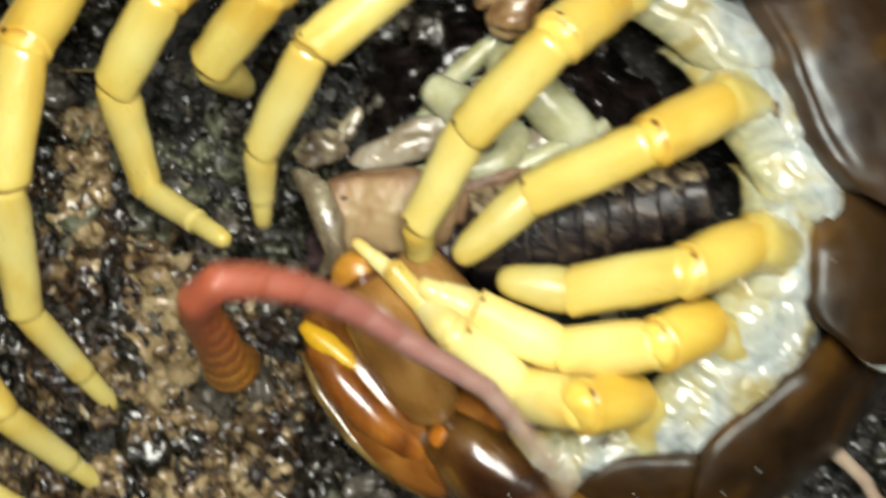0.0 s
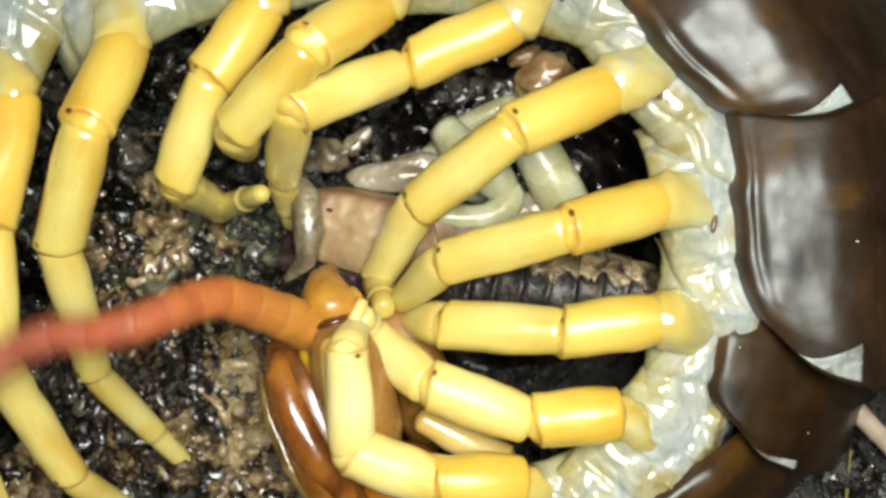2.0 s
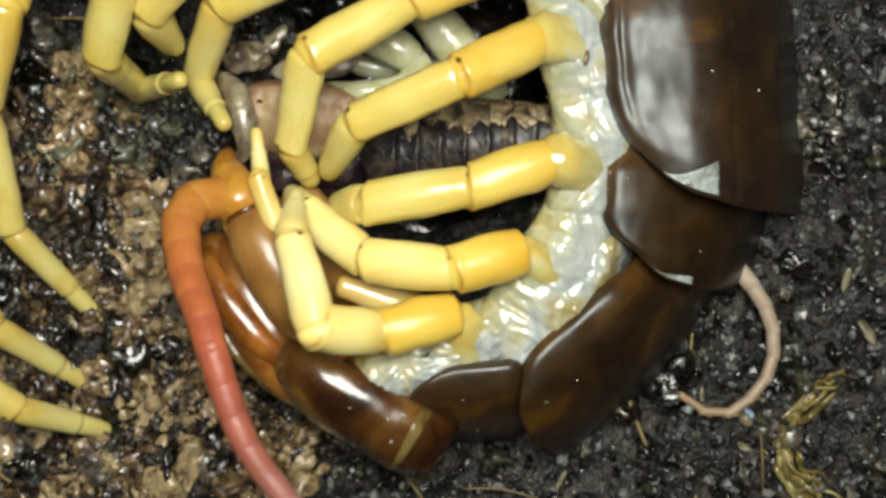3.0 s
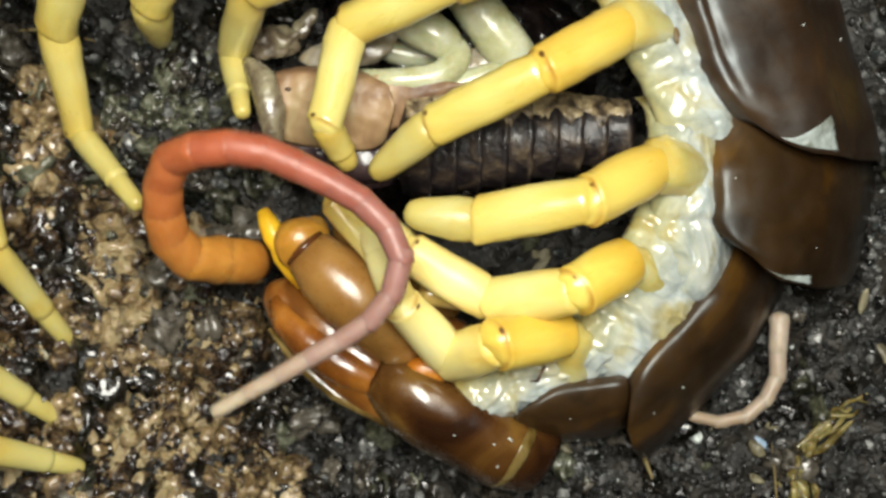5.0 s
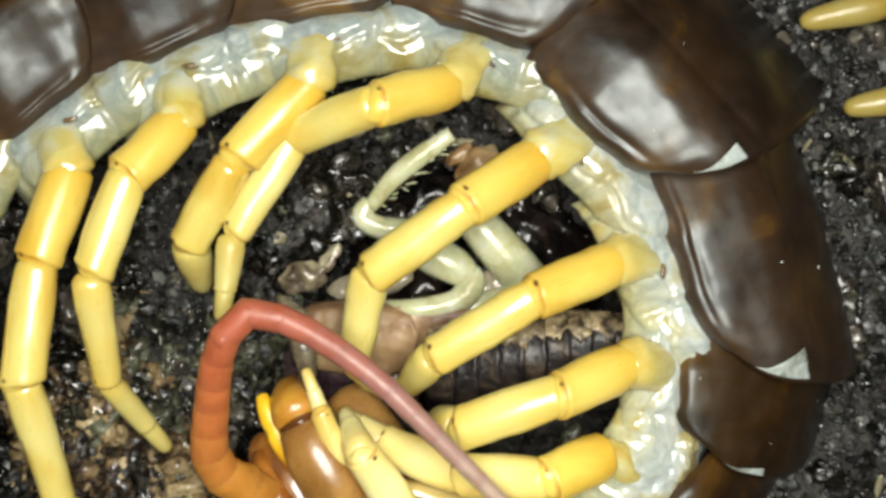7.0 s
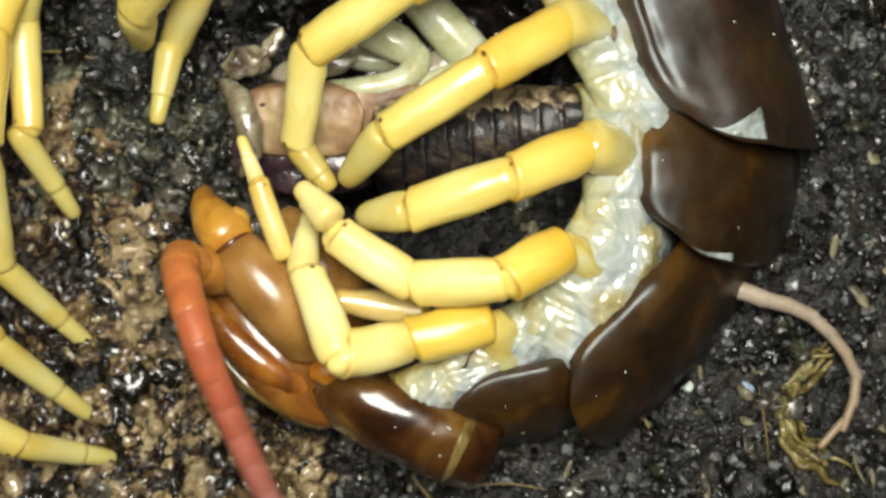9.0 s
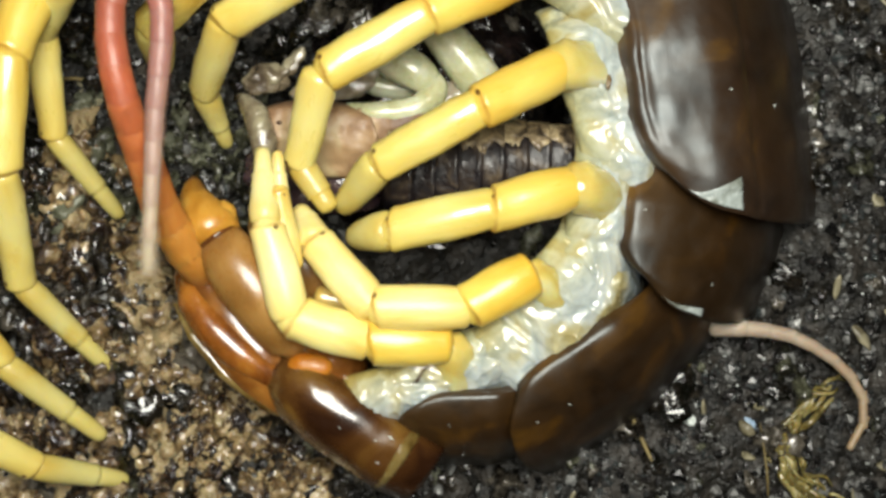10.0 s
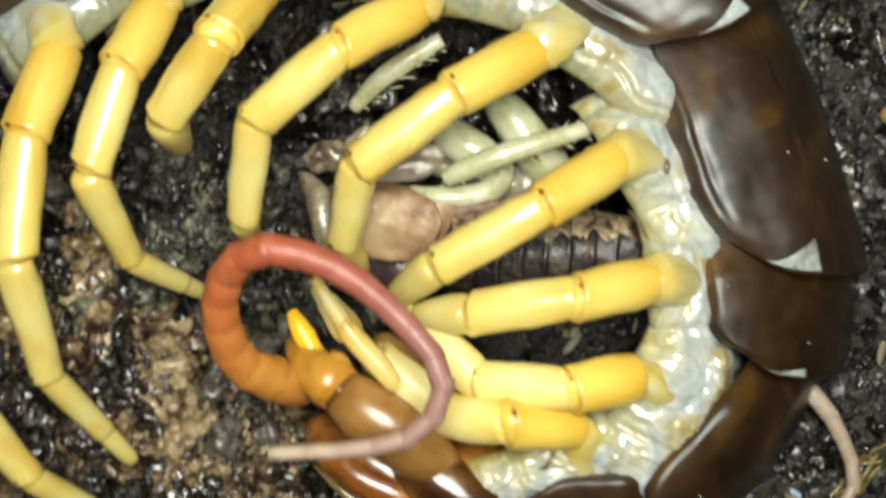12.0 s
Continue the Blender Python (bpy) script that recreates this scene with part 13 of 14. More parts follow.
    walk(antenna[19], [
        (0, pose(0.0133, -0.00217, 0.00482, 0, 23, -49.5)), (0.1, pose(0.00872, -0.00379, 0.0049, 0, 14.5, -113.8)),
        (0.2, pose(0.00297, -0.00228, 0.00498, 0, 6.3, -178.2)), (0.35, pose(0.00398, 0.00333, 0.00501, 0, 6.3, -157.9)),
        (0.5, pose(-0.00008, 0.0063, 0.00503, 0, 6.2, -137.7)), (0.75, pose(0.00209, 0.00441, 0.00506, 0, 6.1, -162.9)),
        (1, pose(0.00188, 0.00168, 0.00508, 0, 6, 171.9)), (1.25, pose(0.00383, 0.00566, 0.00509, 0, 6, -148)),
        (1.5, pose(0.00211, 0.00941, 0.0051, 0, 6, -107.9)), (1.65, pose(-0.00787, 0.0189, 0.00506, 0, 6, 23.1)),
        (1.8, pose(-0.00929, 0.00283, 0.00502, 0, 6.1, 154.1)), (1.9, pose(-0.01783, -0.00368, 0.00521, 0, 5.1, -170.1)),
        (2, pose(-0.02058, -0.0103, 0.0054, 0, 4.1, -134.3)), (2.1, pose(-0.01227, -0.02011, 0.00574, 0, 2, -108.9)),
        (2.2, pose(0.00046, -0.02357, 0.00607, 0, 0, -83.6)), (2.35, pose(0.002, -0.02382, 0.00605, 0, 0, -77.8)),
        (2.5, pose(0.00361, -0.02384, 0.00603, 0, 0, -72.1)), (2.75, pose(0.00743, -0.02247, 0.00606, 0, 0, -57.7)),
        (3, pose(0.01089, -0.02022, 0.00609, 0, 0, -43.3)), (3.2, pose(0.01487, -0.01519, 0.00615, 0, 0, -29.1)),
        (3.4, pose(0.01552, -0.01539, 0.00614, 0, 0.8, -34.4)), (3.6, pose(0.01733, -0.0152, 0.00609, 0, 2.9, -48.4)),
        (3.8, pose(0.01918, -0.0128, 0.00602, 0, 5.9, -68.2)), (4, pose(0.0183, -0.00801, 0.00595, 0, 9.3, -90.9)),
        (4.2, pose(0.01403, -0.00402, 0.00587, 0, 12.8, -113.5)), (4.4, pose(0.00964, -0.00279, 0.0058, 0, 15.9, -133.3)),
        (4.6, pose(0.0074, -0.00286, 0.00576, 0, 18.1, -147.3)), (4.8, pose(0.00683, -0.00294, 0.00574, 0, 18.9, -152.6)),
        (5, pose(0.0037, -0.00488, 0.00531, 0, 5.7, -149.9)), (5.25, pose(0.00391, -0.00444, 0.00533, 0, 5.6, -156.1)),
        (5.5, pose(0.00403, -0.00394, 0.00535, 0, 5.5, -162.2)), (5.75, pose(0.00793, 0.0022, 0.00542, 0, 5.4, -129.5)),
        (6, pose(0.00622, 0.00889, 0.00549, 0, 5.3, -96.7)), (6.25, pose(0.00958, 0.0095, 0.0055, 0, 5.3, -90.4)),
        (6.5, pose(0.01271, 0.00961, 0.00551, 0, 5.3, -84.2)), (6.75, pose(0.01461, 0.00458, 0.00553, 0, 5.3, -66.8)),
        (7, pose(0.0131, -0.00072, 0.00555, 0, 5.3, -49.5)), (7.1, pose(0.00944, 0.01994, 0.00552, 0, 5.2, 39.8)),
        (7.2, pose(-0.01432, 0.02047, 0.00549, 0, 5.2, 129.1)), (7.35, pose(-0.01322, 0.0211, 0.00548, 0, 5.2, 130.7)),
        (7.5, pose(-0.01204, 0.02161, 0.00547, 0, 5.1, 132.3)), (7.7, pose(-0.00754, 0.02287, 0.00549, 0, 5.2, 110.4)),
        (7.9, pose(-0.01086, 0.0218, 0.00531, 0, 5.7, 119.4)), (8.1, pose(-0.01841, 0.01662, 0.00484, 0, 7.2, 143.2)),
        (8.3, pose(-0.02411, 0.00506, 0.00417, 0, 9.4, 176.8)), (8.5, pose(-0.02149, -0.00951, 0.0034, 0, 11.8, -144.6)),
        (8.7, pose(-0.01032, -0.01934, 0.00263, 0, 14.3, -106.1)), (8.9, pose(0.00254, -0.02067, 0.00196, 0, 16.5, -72.5)),
        (9.1, pose(0.01091, -0.01726, 0.00148, 0, 18, -48.7)), (9.3, pose(0.01356, -0.01517, 0.0013, 0, 18.6, -39.7)),
        (9.5, pose(0.01074, -0.01465, 0.00263, 0, 14.2, -47.9)), (9.65, pose(0.00873, -0.01159, 0.00336, 0, 13.2, -119.7)),
        (9.8, pose(0.00342, -0.00783, 0.0041, 0, 12.3, 168.6)), (9.9, pose(0.00433, -0.00252, 0.00477, 0, 8.8, -144)),
        (10, pose(-0.00045, 0.0022, 0.00544, 0, 5.3, -96.6)), (10.1, pose(-0.00024, -0.00011, 0.0046, 0, 17.7, -148.9)),
        (10.2, pose(-0.00135, -0.00216, 0.00377, 0, 31.1, 158.8)), (10.35, pose(0.00099, -0.00602, 0.00426, 0, 25.3, 170.5)),
        (10.5, pose(0.0041, -0.00712, 0.00475, 0, 19.8, -177.8)), (10.75, pose(0.00057, -0.0057, 0.0051, 0, 12.5, 161.5)),
        (11, pose(-0.0012, -0.00097, 0.00545, 0, 5.4, 140.8)), (11.25, pose(0.00039, -0.00145, 0.00541, 0, 5.4, 160.5)),
        (11.5, pose(0.00195, -0.00091, 0.00536, 0, 5.4, -179.8)), (11.75, pose(0.00319, -0.00181, 0.00542, 0, 5.4, 179.3)),
        (12, pose(0.00378, -0.00305, 0.00547, 0, 5.4, 178.4))])
    walk(antenna[20], [
        (0, pose(0.01421, -0.00324, 0.00422, 0, 22.7, -49.5)), (0.1, pose(0.00813, -0.00514, 0.00452, 0, 14.4, -113.8)),
        (0.2, pose(0.00145, -0.00233, 0.00482, 0, 6.3, -178.2)), (0.35, pose(0.00258, 0.00276, 0.00484, 0, 4.3, -173.3)),
        (0.5, pose(-0.0012, 0.00528, 0.00487, 0, 2.3, -168.4)), (0.75, pose(0.00064, 0.00396, 0.0049, 0, 3.8, 171.9)),
        (1, pose(0.00038, 0.00189, 0.00492, 0, 5.3, 152.3)), (1.25, pose(0.00254, 0.00485, 0.00493, 0, 5.3, -159.7)),
        (1.5, pose(0.00164, 0.00797, 0.00494, 0, 5.3, -111.7)), (1.65, pose(-0.00647, 0.01949, 0.0049, 0, 5.7, 21.2)),
        (1.8, pose(-0.01066, 0.0035, 0.00486, 0, 6.1, 154.1)), (1.9, pose(-0.01933, -0.00394, 0.00508, 0, 5.1, -170.1)),
        (2, pose(-0.02164, -0.01139, 0.00529, 0, 4.1, -134.3)), (2.1, pose(-0.01276, -0.02156, 0.00568, 0, 2, -108.9)),
        (2.2, pose(0.00063, -0.02508, 0.00607, 0, 0, -83.6)), (2.35, pose(0.00232, -0.02531, 0.00605, 0, 0, -77.8)),
        (2.5, pose(0.00408, -0.02529, 0.00603, 0, 0, -72.1)), (2.75, pose(0.00825, -0.02376, 0.00606, 0, 0, -57.7)),
        (3, pose(0.012, -0.02127, 0.00609, 0, 0, -43.3)), (3.2, pose(0.0162, -0.01594, 0.00615, 0, 0, -29.1)),
        (3.4, pose(0.01678, -0.01626, 0.00611, 0, 0.5, -34.7)), (3.6, pose(0.01834, -0.01634, 0.00601, 0, 1.8, -49.5)),
        (3.8, pose(0.01974, -0.01421, 0.00587, 0, 3.7, -70.4)), (4, pose(0.01828, -0.00951, 0.0057, 0, 5.9, -94.4)),
        (4.2, pose(0.01344, -0.00539, 0.00553, 0, 8, -118.3)), (4.4, pose(0.00864, -0.00386, 0.00539, 0, 9.9, -139.2)),
        (4.6, pose(0.00618, -0.00365, 0.00528, 0, 11.3, -154)), (4.8, pose(0.00555, -0.0036, 0.00524, 0, 11.8, -159.6)),
        (5, pose(0.00239, -0.00564, 0.00515, 0, 5.7, -149.9)), (5.25, pose(0.00252, -0.00506, 0.00518, 0, 5.6, -156.1)),
        (5.5, pose(0.00258, -0.0044, 0.00521, 0, 5.5, -162.3)), (5.75, pose(0.00696, 0.00103, 0.00528, 0, 5.4, -140.3)),
        (6, pose(0.00604, 0.00738, 0.00535, 0, 5.3, -118.3)), (6.25, pose(0.00957, 0.00798, 0.00536, 0, 5.3, -110.8)),
        (6.5, pose(0.01287, 0.0081, 0.00537, 0, 5.3, -103.4)), (6.75, pose(0.01521, 0.00318, 0.00539, 0, 5.3, -76.5)),
        (7, pose(0.01408, -0.00187, 0.00541, 0, 5.3, -49.5)), (7.1, pose(0.01061, 0.02092, 0.00538, 0, 5.2, 39.8)),
        (7.2, pose(-0.01528, 0.02165, 0.00536, 0, 5.2, 129.1)), (7.35, pose(-0.01421, 0.02225, 0.00535, 0, 5.2, 130.7)),
        (7.5, pose(-0.01307, 0.02273, 0.00534, 0, 5.1, 132.3)), (7.7, pose(-0.00807, 0.0243, 0.00535, 0, 5.2, 110.4)),
        (7.9, pose(-0.01161, 0.02313, 0.00516, 0, 5.7, 119.4)), (8.1, pose(-0.01962, 0.01752, 0.00464, 0, 7.2, 143.2)),
        (8.3, pose(-0.02561, 0.00515, 0.00392, 0, 9.4, 176.8)), (8.5, pose(-0.0227, -0.01037, 0.00308, 0, 11.8, -144.6)),
        (8.7, pose(-0.01073, -0.02076, 0.00225, 0, 14.3, -106.1)), (8.9, pose(0.00298, -0.02207, 0.00152, 0, 16.5, -72.5)),
        (9.1, pose(0.01186, -0.01835, 0.00101, 0, 18, -48.7)), (9.3, pose(0.01467, -0.01609, 0.00081, 0, 18.6, -39.7)),
        (9.5, pose(0.01173, -0.01574, 0.00226, 0, 14.2, -47.9)), (9.65, pose(0.008, -0.01288, 0.00301, 0, 16.8, -118.6)),
        (9.8, pose(0.00196, -0.00754, 0.00377, 0, 19.4, 170.8)), (9.9, pose(0.00311, -0.00341, 0.00453, 0, 12.3, -142.9)),
        (10, pose(-0.00062, 0.00069, 0.00529, 0, 5.3, -96.6)), (10.1, pose(-0.00149, -0.00086, 0.00414, 0, 17.7, -148.9)),
        (10.2, pose(-0.00257, -0.00169, 0.00298, 0, 31.1, 158.7)), (10.35, pose(-0.00037, -0.0058, 0.00361, 0, 25, 168)),
        (10.5, pose(0.00267, -0.00717, 0.00423, 0, 19.2, 177.3)), (10.75, pose(-0.00084, -0.00523, 0.00477, 0, 12.2, 159)),
        (11, pose(-0.00238, -0.00001, 0.0053, 0, 5.4, 140.6)), (11.25, pose(-0.00104, -0.00094, 0.00526, 0, 5.3, 159)),
        (11.5, pose(0.00043, -0.00091, 0.00522, 0, 5.3, 177.3)), (11.75, pose(0.00167, -0.00179, 0.00527, 0, 5.3, 177.6)),
        (12, pose(0.00226, -0.00301, 0.00532, 0, 5.3, 177.8))])
    walk(far_antenna[0], [
        (0, pose(0.01409, -0.00527, 0.0012)), (1.2, pose(0.01434, -0.00387, 0.0012)),
        (2.5, pose(0.01463, -0.00229, 0.0012)), (3, pose(0.01637, -0.00275, 0.0012)),
        (3.2, pose(0.01708, -0.00371, 0.0012)), (4, pose(0.01761, -0.00405, 0.0012)),
        (4.8, pose(0.01814, -0.00439, 0.0012)), (5, pose(0.01819, -0.00456, 0.0012)),
        (5.5, pose(0.01314, -0.00494, 0.0012)), (6, pose(0.015, -0.00585, 0.0012)),
        (6.7, pose(0.01612, -0.00556, 0.0012)), (7.5, pose(0.01748, -0.00519, 0.0012)),
        (7.7, pose(0.01777, -0.00517, 0.0012)), (8.5, pose(0.01742, -0.00541, 0.0012)),
        (9.3, pose(0.01707, -0.00565, 0.0012)), (9.5, pose(0.01687, -0.00574, 0.0012)),
        (10, pose(0.0157, -0.0054, 0.0012)), (10.5, pose(0.01415, -0.00576, 0.0012)),
        (11, pose(0.01725, -0.00406, 0.0012)), (11.5, pose(0.01692, -0.00412, 0.0012)),
        (12, pose(0.01865, -0.0054, 0.0012))])
    walk(far_antenna[1], [
        (0, pose(0, 0, 0, 0, 0, -37.2)), (1.2, pose(0, 0, 0, 0, 0, -41.9)),
        (2.5, pose(0, 0, 0, 0, 0, -47.1)), (3, pose(0, 0, 0, 0, 0, -48.1)),
        (3.2, pose(0, 0, 0, 0, 0, -59.6)), (4, pose(0, 0, 0, 0, 0, -79.3)),
        (4.8, pose(0, 0, 0, 0, 0, -99.1)), (5, pose(0, 0, 0, 0, 0, -94)),
        (5.5, pose(0, 0, 0, 0, 0, -26.9)), (6, pose(0, 0, 0, 0, 0, -27.2)),
        (6.7, pose(0, 0, 0, 0, 0, -28.8)), (7.5, pose(0, 0, 0, 0, 0, -30.6)),
        (7.7, pose(0, 0, 0, 0, 0, -36.5)), (8.5, pose(0, 0, 0, 0, 0, -28)),
        (9.3, pose(0, 0, 0, 0, 0, -19.5)), (9.5, pose(0, 0, 0, 0, 0, -13.9)),
        (10, pose(0, 0, 0, 0, 0, -4.5)), (10.5, pose(0, 0, 0, 0, 0, 14.7)),
        (11, pose(0, 0, 0, 0, 0, -45.3)), (11.5, pose(0, 0, 0, 0, 0, -43.7)),
        (12, pose(0, 0, 0, 0, 0, -55.3))])
    walk(far_antenna[2], [
        (0, pose(0.00111, -0.00084, 0, 0, 0, -38.1)), (1.2, pose(0.00103, -0.00093, 0, 0, 0, -42.8)),
        (2.5, pose(0.00094, -0.00102, 0, 0, 0, -48.1)), (3, pose(0.00093, -0.00103, 0, 0, 0, -56.8)),
        (3.2, pose(0.0007, -0.0012, 0, 0, 0, -73.2)), (4, pose(0.00026, -0.00136, 0, 0, 0, -87.4)),
        (4.8, pose(-0.00022, -0.00137, 0, 0, 0, -101.6)), (5, pose(-0.0001, -0.00139, 0, 0, 0, -89.7)),
        (5.5, pose(0.00124, -0.00063, 0, 0, 0, -21.4)), (6, pose(0.00124, -0.00064, 0, 0, 0, -20.9)),
        (6.7, pose(0.00122, -0.00067, 0, 0, 0, -24.6)), (7.5, pose(0.0012, -0.00071, 0, 0, 0, -29.2)),
        (7.7, pose(0.00112, -0.00083, 0, 0, 0, -24.5)), (8.5, pose(0.00123, -0.00065, 0, 0, 0, -20.1)),
        (9.3, pose(0.00131, -0.00046, 0, 0, 0, -15.7)), (9.5, pose(0.00135, -0.00033, 0, 0, 0, -12.6)),
        (10, pose(0.00138, -0.00011, 0, 0, 0, -8.3)), (10.5, pose(0.00134, 0.00035, 0, 0, 0, 2.5)),
        (11, pose(0.00098, -0.00099, 0, 0, 0, -40.9)), (11.5, pose(0.001, -0.00096, 0, 0, 0, -35.2)),
        (12, pose(0.00079, -0.00114, 0, 0, 0, -67.3))])
    walk(far_antenna[3], [
        (0, pose(0.0022, -0.0017, 0, 0, 0, -39.8)), (1.2, pose(0.00205, -0.00187, 0, 0, 0, -44.1)),
        (2.5, pose(0.00187, -0.00205, 0, 0, 0, -49)), (3, pose(0.00169, -0.0022, 0, 0, 0, -70.1)),
        (3.2, pose(0.0011, -0.00253, 0, 0, 0, -92.1)), (4, pose(0.00032, -0.00275, 0, 0, 0, -105.3)),
        (4.8, pose(-0.0005, -0.00273, 0, 0, 0, -118.4)), (5, pose(-0.00009, -0.00277, 0, 0, 0, -116)),
        (5.5, pose(0.00253, -0.00113, 0, 0, 0, -41.4)), (6, pose(0.00253, -0.00113, 0, 0, 0, -25.2)),
        (6.7, pose(0.00248, -0.00125, 0, 0, 0, -30.8)), (7.5, pose(0.00241, -0.00138, 0, 0, 0, -37.6)),
        (7.7, pose(0.00238, -0.0014, 0, 0, 0, -38.8)), (8.5, pose(0.00253, -0.00113, 0, 0, 0, -32.5)),
        (9.3, pose(0.00265, -0.00084, 0, 0, 0, -26.2)), (9.5, pose(0.0027, -0.00064, 0, 0, 0, -22.5)),
        (10, pose(0.00276, -0.00031, 0, 0, 0, -15.4)), (10.5, pose(0.00273, 0.00041, 0, 0, 0, -7.7)),
        (11, pose(0.00203, -0.0019, 0, 0, 0, -53.2)), (11.5, pose(0.00214, -0.00176, 0, 0, 0, -50.7)),
        (12, pose(0.00133, -0.00242, 0, 0, 0, -72.1))])
    walk(far_antenna[4], [
        (0, pose(0.00327, -0.00259, 0, 0, 0, -43.8)), (1.2, pose(0.00305, -0.00284, 0, 0, 0, -51.3)),
        (2.5, pose(0.00278, -0.0031, 0, 0, 0, -59.8)), (3, pose(0.00216, -0.0035, 0, 0, 0, -87.4)),
        (3.2, pose(0.00105, -0.00392, 0, 0, 0, -115.1)), (4, pose(-0.00005, -0.00409, 0, 0, 0, -129.1)),
        (4.8, pose(-0.00116, -0.00395, 0, 0, 0, -143.1)), (5, pose(-0.0007, -0.00402, 0, 0, 0, -139.6)),
        (5.5, pose(0.00357, -0.00205, 0, 0, 0, -54.4)), (6, pose(0.00379, -0.00172, 0, 0, 0, -47.2)),
        (6.7, pose(0.00367, -0.00196, 0, 0, 0, -48.7)), (7.5, pose(0.00351, -0.00223, 0, 0, 0, -50.5)),
        (7.7, pose(0.00346, -0.00227, 0, 0, 0, -57.3)), (8.5, pose(0.0037, -0.00188, 0, 0, 0, -49.6)),
        (9.3, pose(0.00389, -0.00145, 0, 0, 0, -41.9)), (9.5, pose(0.00399, -0.00117, 0, 0, 0, -36.7)),
        (10, pose(0.0041, -0.00068, 0, 0, 0, -27.9)), (10.5, pose(0.00411, 0.00023, 0, 0, 0, -20.4)),
        (11, pose(0.00286, -0.00301, 0, 0, 0, -64.6)), (11.5, pose(0.00302, -0.00283, 0, 0, 0, -63.5)),
        (12, pose(0.00175, -0.00374, 0, 0, 0, -88.5))])
    walk(far_antenna[5], [
        (0, pose(0.00427, -0.00355, 0, 0, 0, -59.6)), (1.2, pose(0.00392, -0.00392, 0, 0, 0, -67.3)),
        (2.5, pose(0.00348, -0.0043, 0, 0, 0, -76)), (3, pose(0.00223, -0.00489, 0, 0, 0, -107)),
        (3.2, pose(0.00046, -0.00517, 0, 0, 0, -137.7)), (4, pose(-0.00092, -0.00517, 0, 0, 0, -159.5)),
        (4.8, pose(-0.00227, -0.00479, 0, 0, 0, 178.8)), (5, pose(-0.00176, -0.00492, 0, 0, 0, -167.5)),
        (5.5, pose(0.00438, -0.00318, 0, 0, 0, -66.4)), (6, pose(0.00473, -0.00274, 0, 0, 0, -62.8)),
        (6.7, pose(0.00459, -0.003, 0, 0, 0, -70.1)), (7.5, pose(0.00439, -0.0033, 0, 0, 0, -79)),
        (7.7, pose(0.00421, -0.00344, 0, 0, 0, -97.2)), (8.5, pose(0.0046, -0.00293, 0, 0, 0, -73)),
        (9.3, pose(0.00493, -0.00238, 0, 0, 0, -48.9)), (9.5, pose(0.0051, -0.002, 0, 0, 0, -45.6)),
        (10, pose(0.00533, -0.00133, 0, 0, 0, -36.2)), (10.5, pose(0.00541, -0.00026, 0, 0, 0, -29)),
        (11, pose(0.00345, -0.00426, 0, 0, 0, -99.2)), (11.5, pose(0.00364, -0.00408, 0, 0, 0, -86.9)),
        (12, pose(0.00179, -0.00513, 0, 0, 0, -123.9))])
    walk(far_antenna[6], [
        (0, pose(0.00497, -0.00475, 0, 0, 0, -83.7)), (1.2, pose(0.00445, -0.0052, 0, 0, 0, -94.6)),
        (2.5, pose(0.00382, -0.00565, 0, 0, 0, -106.8)), (3, pose(0.00182, -0.00622, 0, 0, 0, -127.8)),
        (3.2, pose(-0.00057, -0.00611, 0, 0, 0, -154.3)), (4, pose(-0.00222, -0.00566, 0, 0, 0, -170.6)),
        (4.8, pose(-0.00366, -0.00476, 0, 0, 0, 173)), (5, pose(-0.00311, -0.00522, 0, 0, 0, 168.5)),
        (5.5, pose(0.00494, -0.00445, 0, 0, 0, -99.4)), (6, pose(0.00537, -0.00397, 0, 0, 0, -61.5)),
        (6.7, pose(0.00506, -0.00431, 0, 0, 0, -74.5)), (7.5, pose(0.00466, -0.00467, 0, 0, 0, -90.2)),
        (7.7, pose(0.00404, -0.00482, 0, 0, 0, -119.9)), (8.5, pose(0.00501, -0.00426, 0, 0, 0, -89.9)),
        (9.3, pose(0.00584, -0.00343, 0, 0, 0, -59.8)), (9.5, pose(0.00607, -0.00299, 0, 0, 0, -55)),
        (10, pose(0.00645, -0.00215, 0, 0, 0, -47.1)), (10.5, pose(0.00662, -0.00093, 0, 0, 0, -38.4)),
        (11, pose(0.00323, -0.00564, 0, 0, 0, -119.6)), (11.5, pose(0.00371, -0.00546, 0, 0, 0, -115)),
        (12, pose(0.00101, -0.00629, 0, 0, 0, -131.4))])
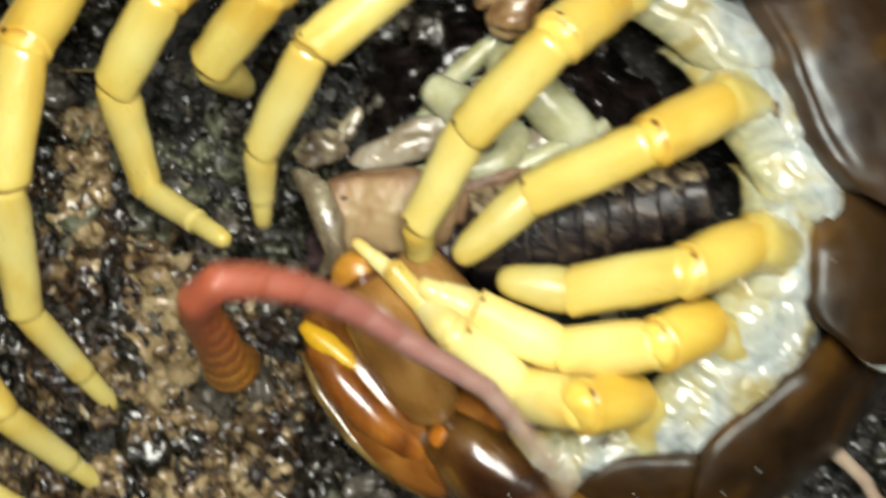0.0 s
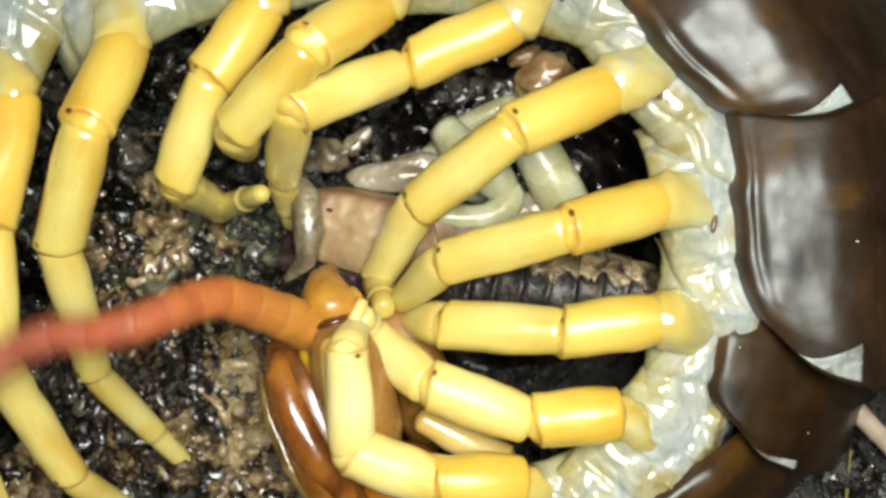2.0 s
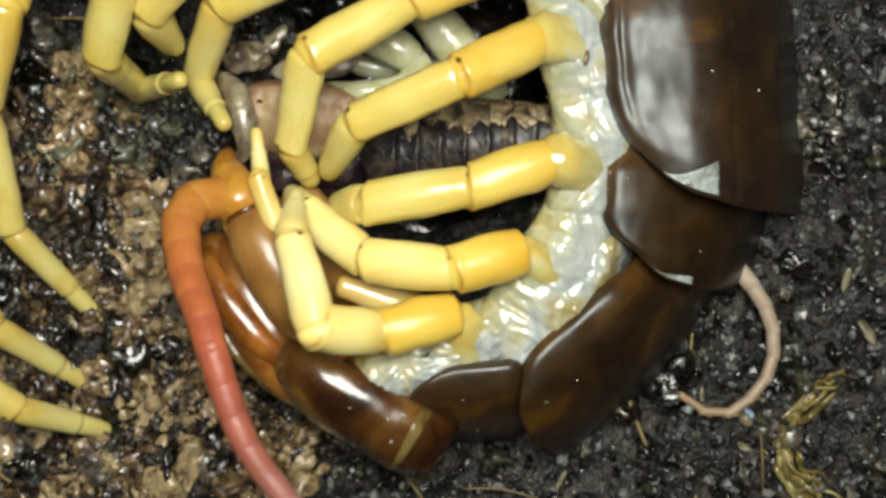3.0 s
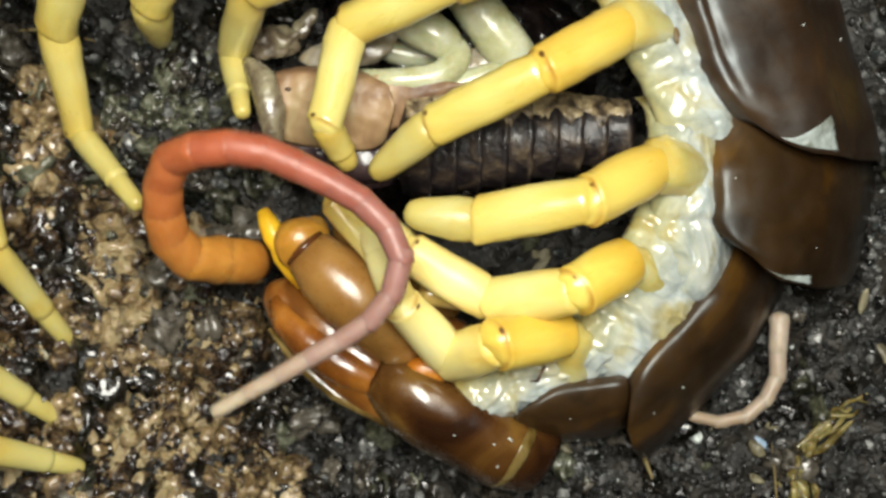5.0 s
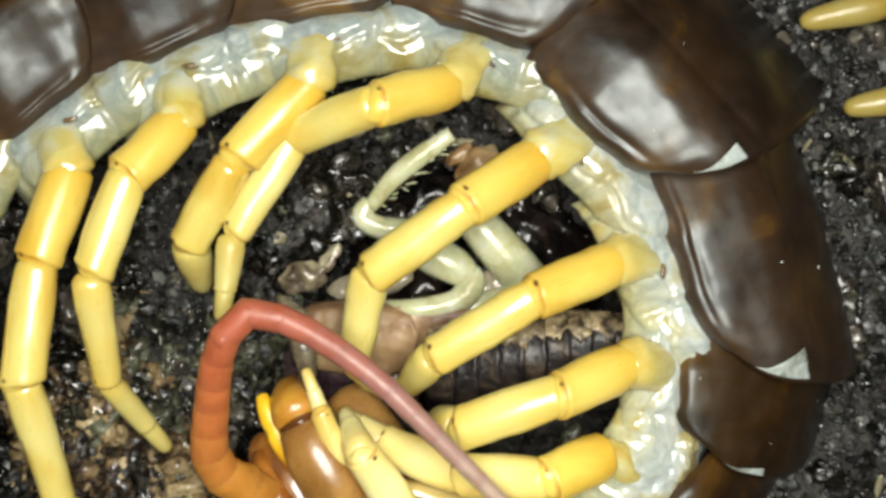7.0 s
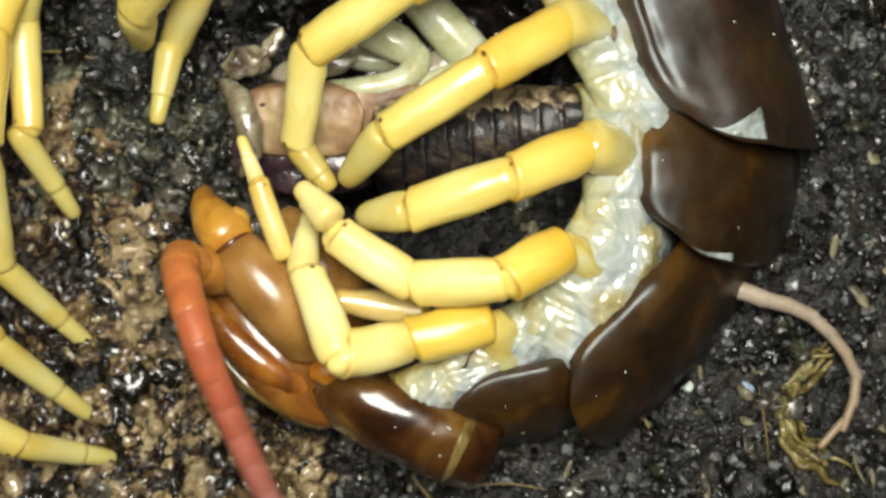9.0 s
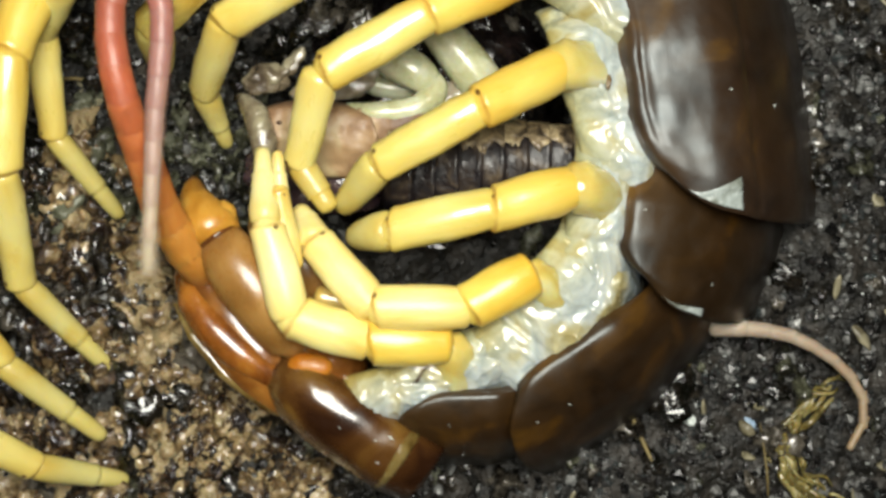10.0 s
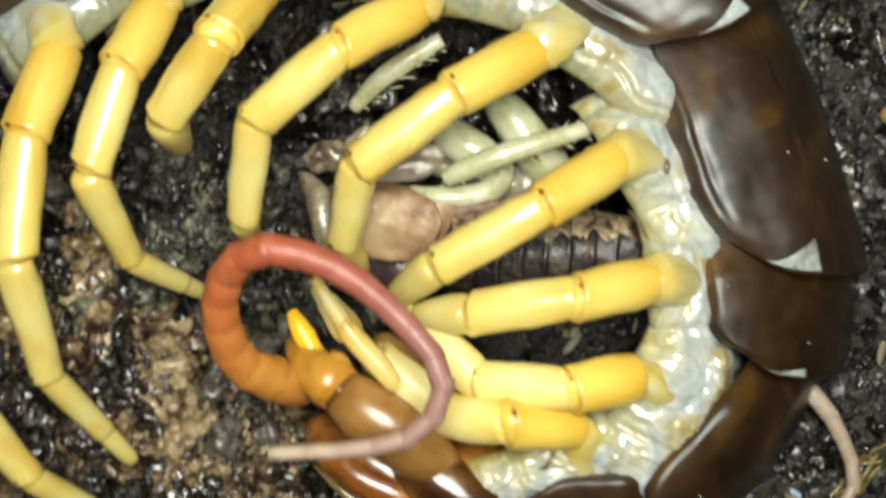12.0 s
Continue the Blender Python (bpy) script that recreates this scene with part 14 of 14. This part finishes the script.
    walk(far_antenna[7], [
        (0, pose(0.00512, -0.00613, 0, 0, 0, -84.3)), (1.2, pose(0.00434, -0.00659, 0, 0, 0, -103)),
        (2.5, pose(0.00342, -0.00698, 0, 0, 0, -124.1)), (3, pose(0.00097, -0.00731, 0, 0, 0, -143.1)),
        (3.2, pose(-0.00182, -0.00671, 0, 0, 0, 163.8)), (4, pose(-0.00359, -0.00588, 0, 0, 0, 168.9)),
        (4.8, pose(-0.00504, -0.00459, 0, 0, 0, 174)), (5, pose(-0.00447, -0.00495, 0, 0, 0, 155.5)),
        (5.5, pose(0.00471, -0.00582, 0, 0, 0, -103.1)), (6, pose(0.00603, -0.0052, 0, 0, 0, -61.7)),
        (6.7, pose(0.00544, -0.00564, 0, 0, 0, -74.2)), (7.5, pose(0.00465, -0.00606, 0, 0, 0, -89.4)),
        (7.7, pose(0.00334, -0.00602, 0, 0, 0, -118.6)), (8.5, pose(0.00501, -0.00565, 0, 0, 0, -103.7)),
        (9.3, pose(0.00654, -0.00463, 0, 0, 0, -88.9)), (9.5, pose(0.00687, -0.00413, 0, 0, 0, -73.1)),
        (10, pose(0.00739, -0.00317, 0, 0, 0, -63.4)), (10.5, pose(0.00771, -0.00179, 0, 0, 0, -48.5)),
        (11, pose(0.00255, -0.00684, 0, 0, 0, -135.2)), (11.5, pose(0.00313, -0.00672, 0, 0, 0, -129)),
        (12, pose(0.0001, -0.00733, 0, 0, 0, -130.3))])
    walk(far_antenna[8], [
        (0, pose(0.00526, -0.00751, 0, 0, 0, -84.4)), (1.2, pose(0.00403, -0.00794, 0, 0, 0, -102.5)),
        (2.5, pose(0.00264, -0.00813, 0, 0, 0, -123)), (3, pose(-0.00014, -0.00815, 0, 0, 0, 177.7)),
        (3.2, pose(-0.00315, -0.00632, 0, 0, 0, 134.2)), (4, pose(-0.00496, -0.00562, 0, 0, 0, 154.1)),
        (4.8, pose(-0.00642, -0.00444, 0, 0, 0, 174)), (5, pose(-0.00574, -0.00437, 0, 0, 0, 156.2)),
        (5.5, pose(0.0044, -0.00718, 0, 0, 0, -103.2)), (6, pose(0.00669, -0.00642, 0, 0, 0, -61.7)),
        (6.7, pose(0.00582, -0.00698, 0, 0, 0, -74.2)), (7.5, pose(0.00467, -0.00744, 0, 0, 0, -89.4)),
        (7.7, pose(0.00268, -0.00724, 0, 0, 0, -118.6)), (8.5, pose(0.00468, -0.007, 0, 0, 0, -116.2)),
        (9.3, pose(0.00657, -0.00602, 0, 0, 0, -113.8)), (9.5, pose(0.00728, -0.00546, 0, 0, 0, -95.9)),
        (10, pose(0.00801, -0.00441, 0, 0, 0, -92.1)), (10.5, pose(0.00863, -0.00283, 0, 0, 0, -71.3)),
        (11, pose(0.00156, -0.00782, 0, 0, 0, -179.9)), (11.5, pose(0.00225, -0.0078, 0, 0, 0, -150.5)),
        (12, pose(-0.0008, -0.00839, 0, 0, 0, -130.5))])
    walk(far_antenna[9], [
        (0, pose(0.0054, -0.00889, 0, 0, 0, -84.4)), (1.2, pose(0.00373, -0.0093, 0, 0, 0, -102.5)),
        (2.5, pose(0.00188, -0.00929, 0, 0, 0, -123)), (3, pose(-0.00153, -0.00809, 0, 0, 0, 147.4)),
        (3.2, pose(-0.00412, -0.00533, 0, 0, 0, 135.7)), (4, pose(-0.0062, -0.00501, 0, 0, 0, 154.8)),
        (4.8, pose(-0.0078, -0.0043, 0, 0, 0, 174)), (5, pose(-0.00701, -0.00381, 0, 0, 0, 156.2)),
        (5.5, pose(0.00408, -0.00853, 0, 0, 0, -103.2)), (6, pose(0.00735, -0.00764, 0, 0, 0, -61.7)),
        (6.7, pose(0.00619, -0.00832, 0, 0, 0, -74.2)), (7.5, pose(0.00468, -0.00883, 0, 0, 0, -89.4)),
        (7.7, pose(0.00201, -0.00846, 0, 0, 0, -118.6)), (8.5, pose(0.00407, -0.00825, 0, 0, 0, -128.3)),
        (9.3, pose(0.00601, -0.00729, 0, 0, 0, -137.9)), (9.5, pose(0.00713, -0.00684, 0, 0, 0, -125.3)),
        (10, pose(0.00796, -0.0058, 0, 0, 0, -121.4)), (10.5, pose(0.00908, -0.00415, 0, 0, 0, -109.9)),
        (11, pose(0.00017, -0.00783, 0, 0, 0, 157.6)), (11.5, pose(0.00104, -0.00849, 0, 0, 0, -175.2)),
        (12, pose(-0.0017, -0.00944, 0, 0, 0, -130.5))])


motions()
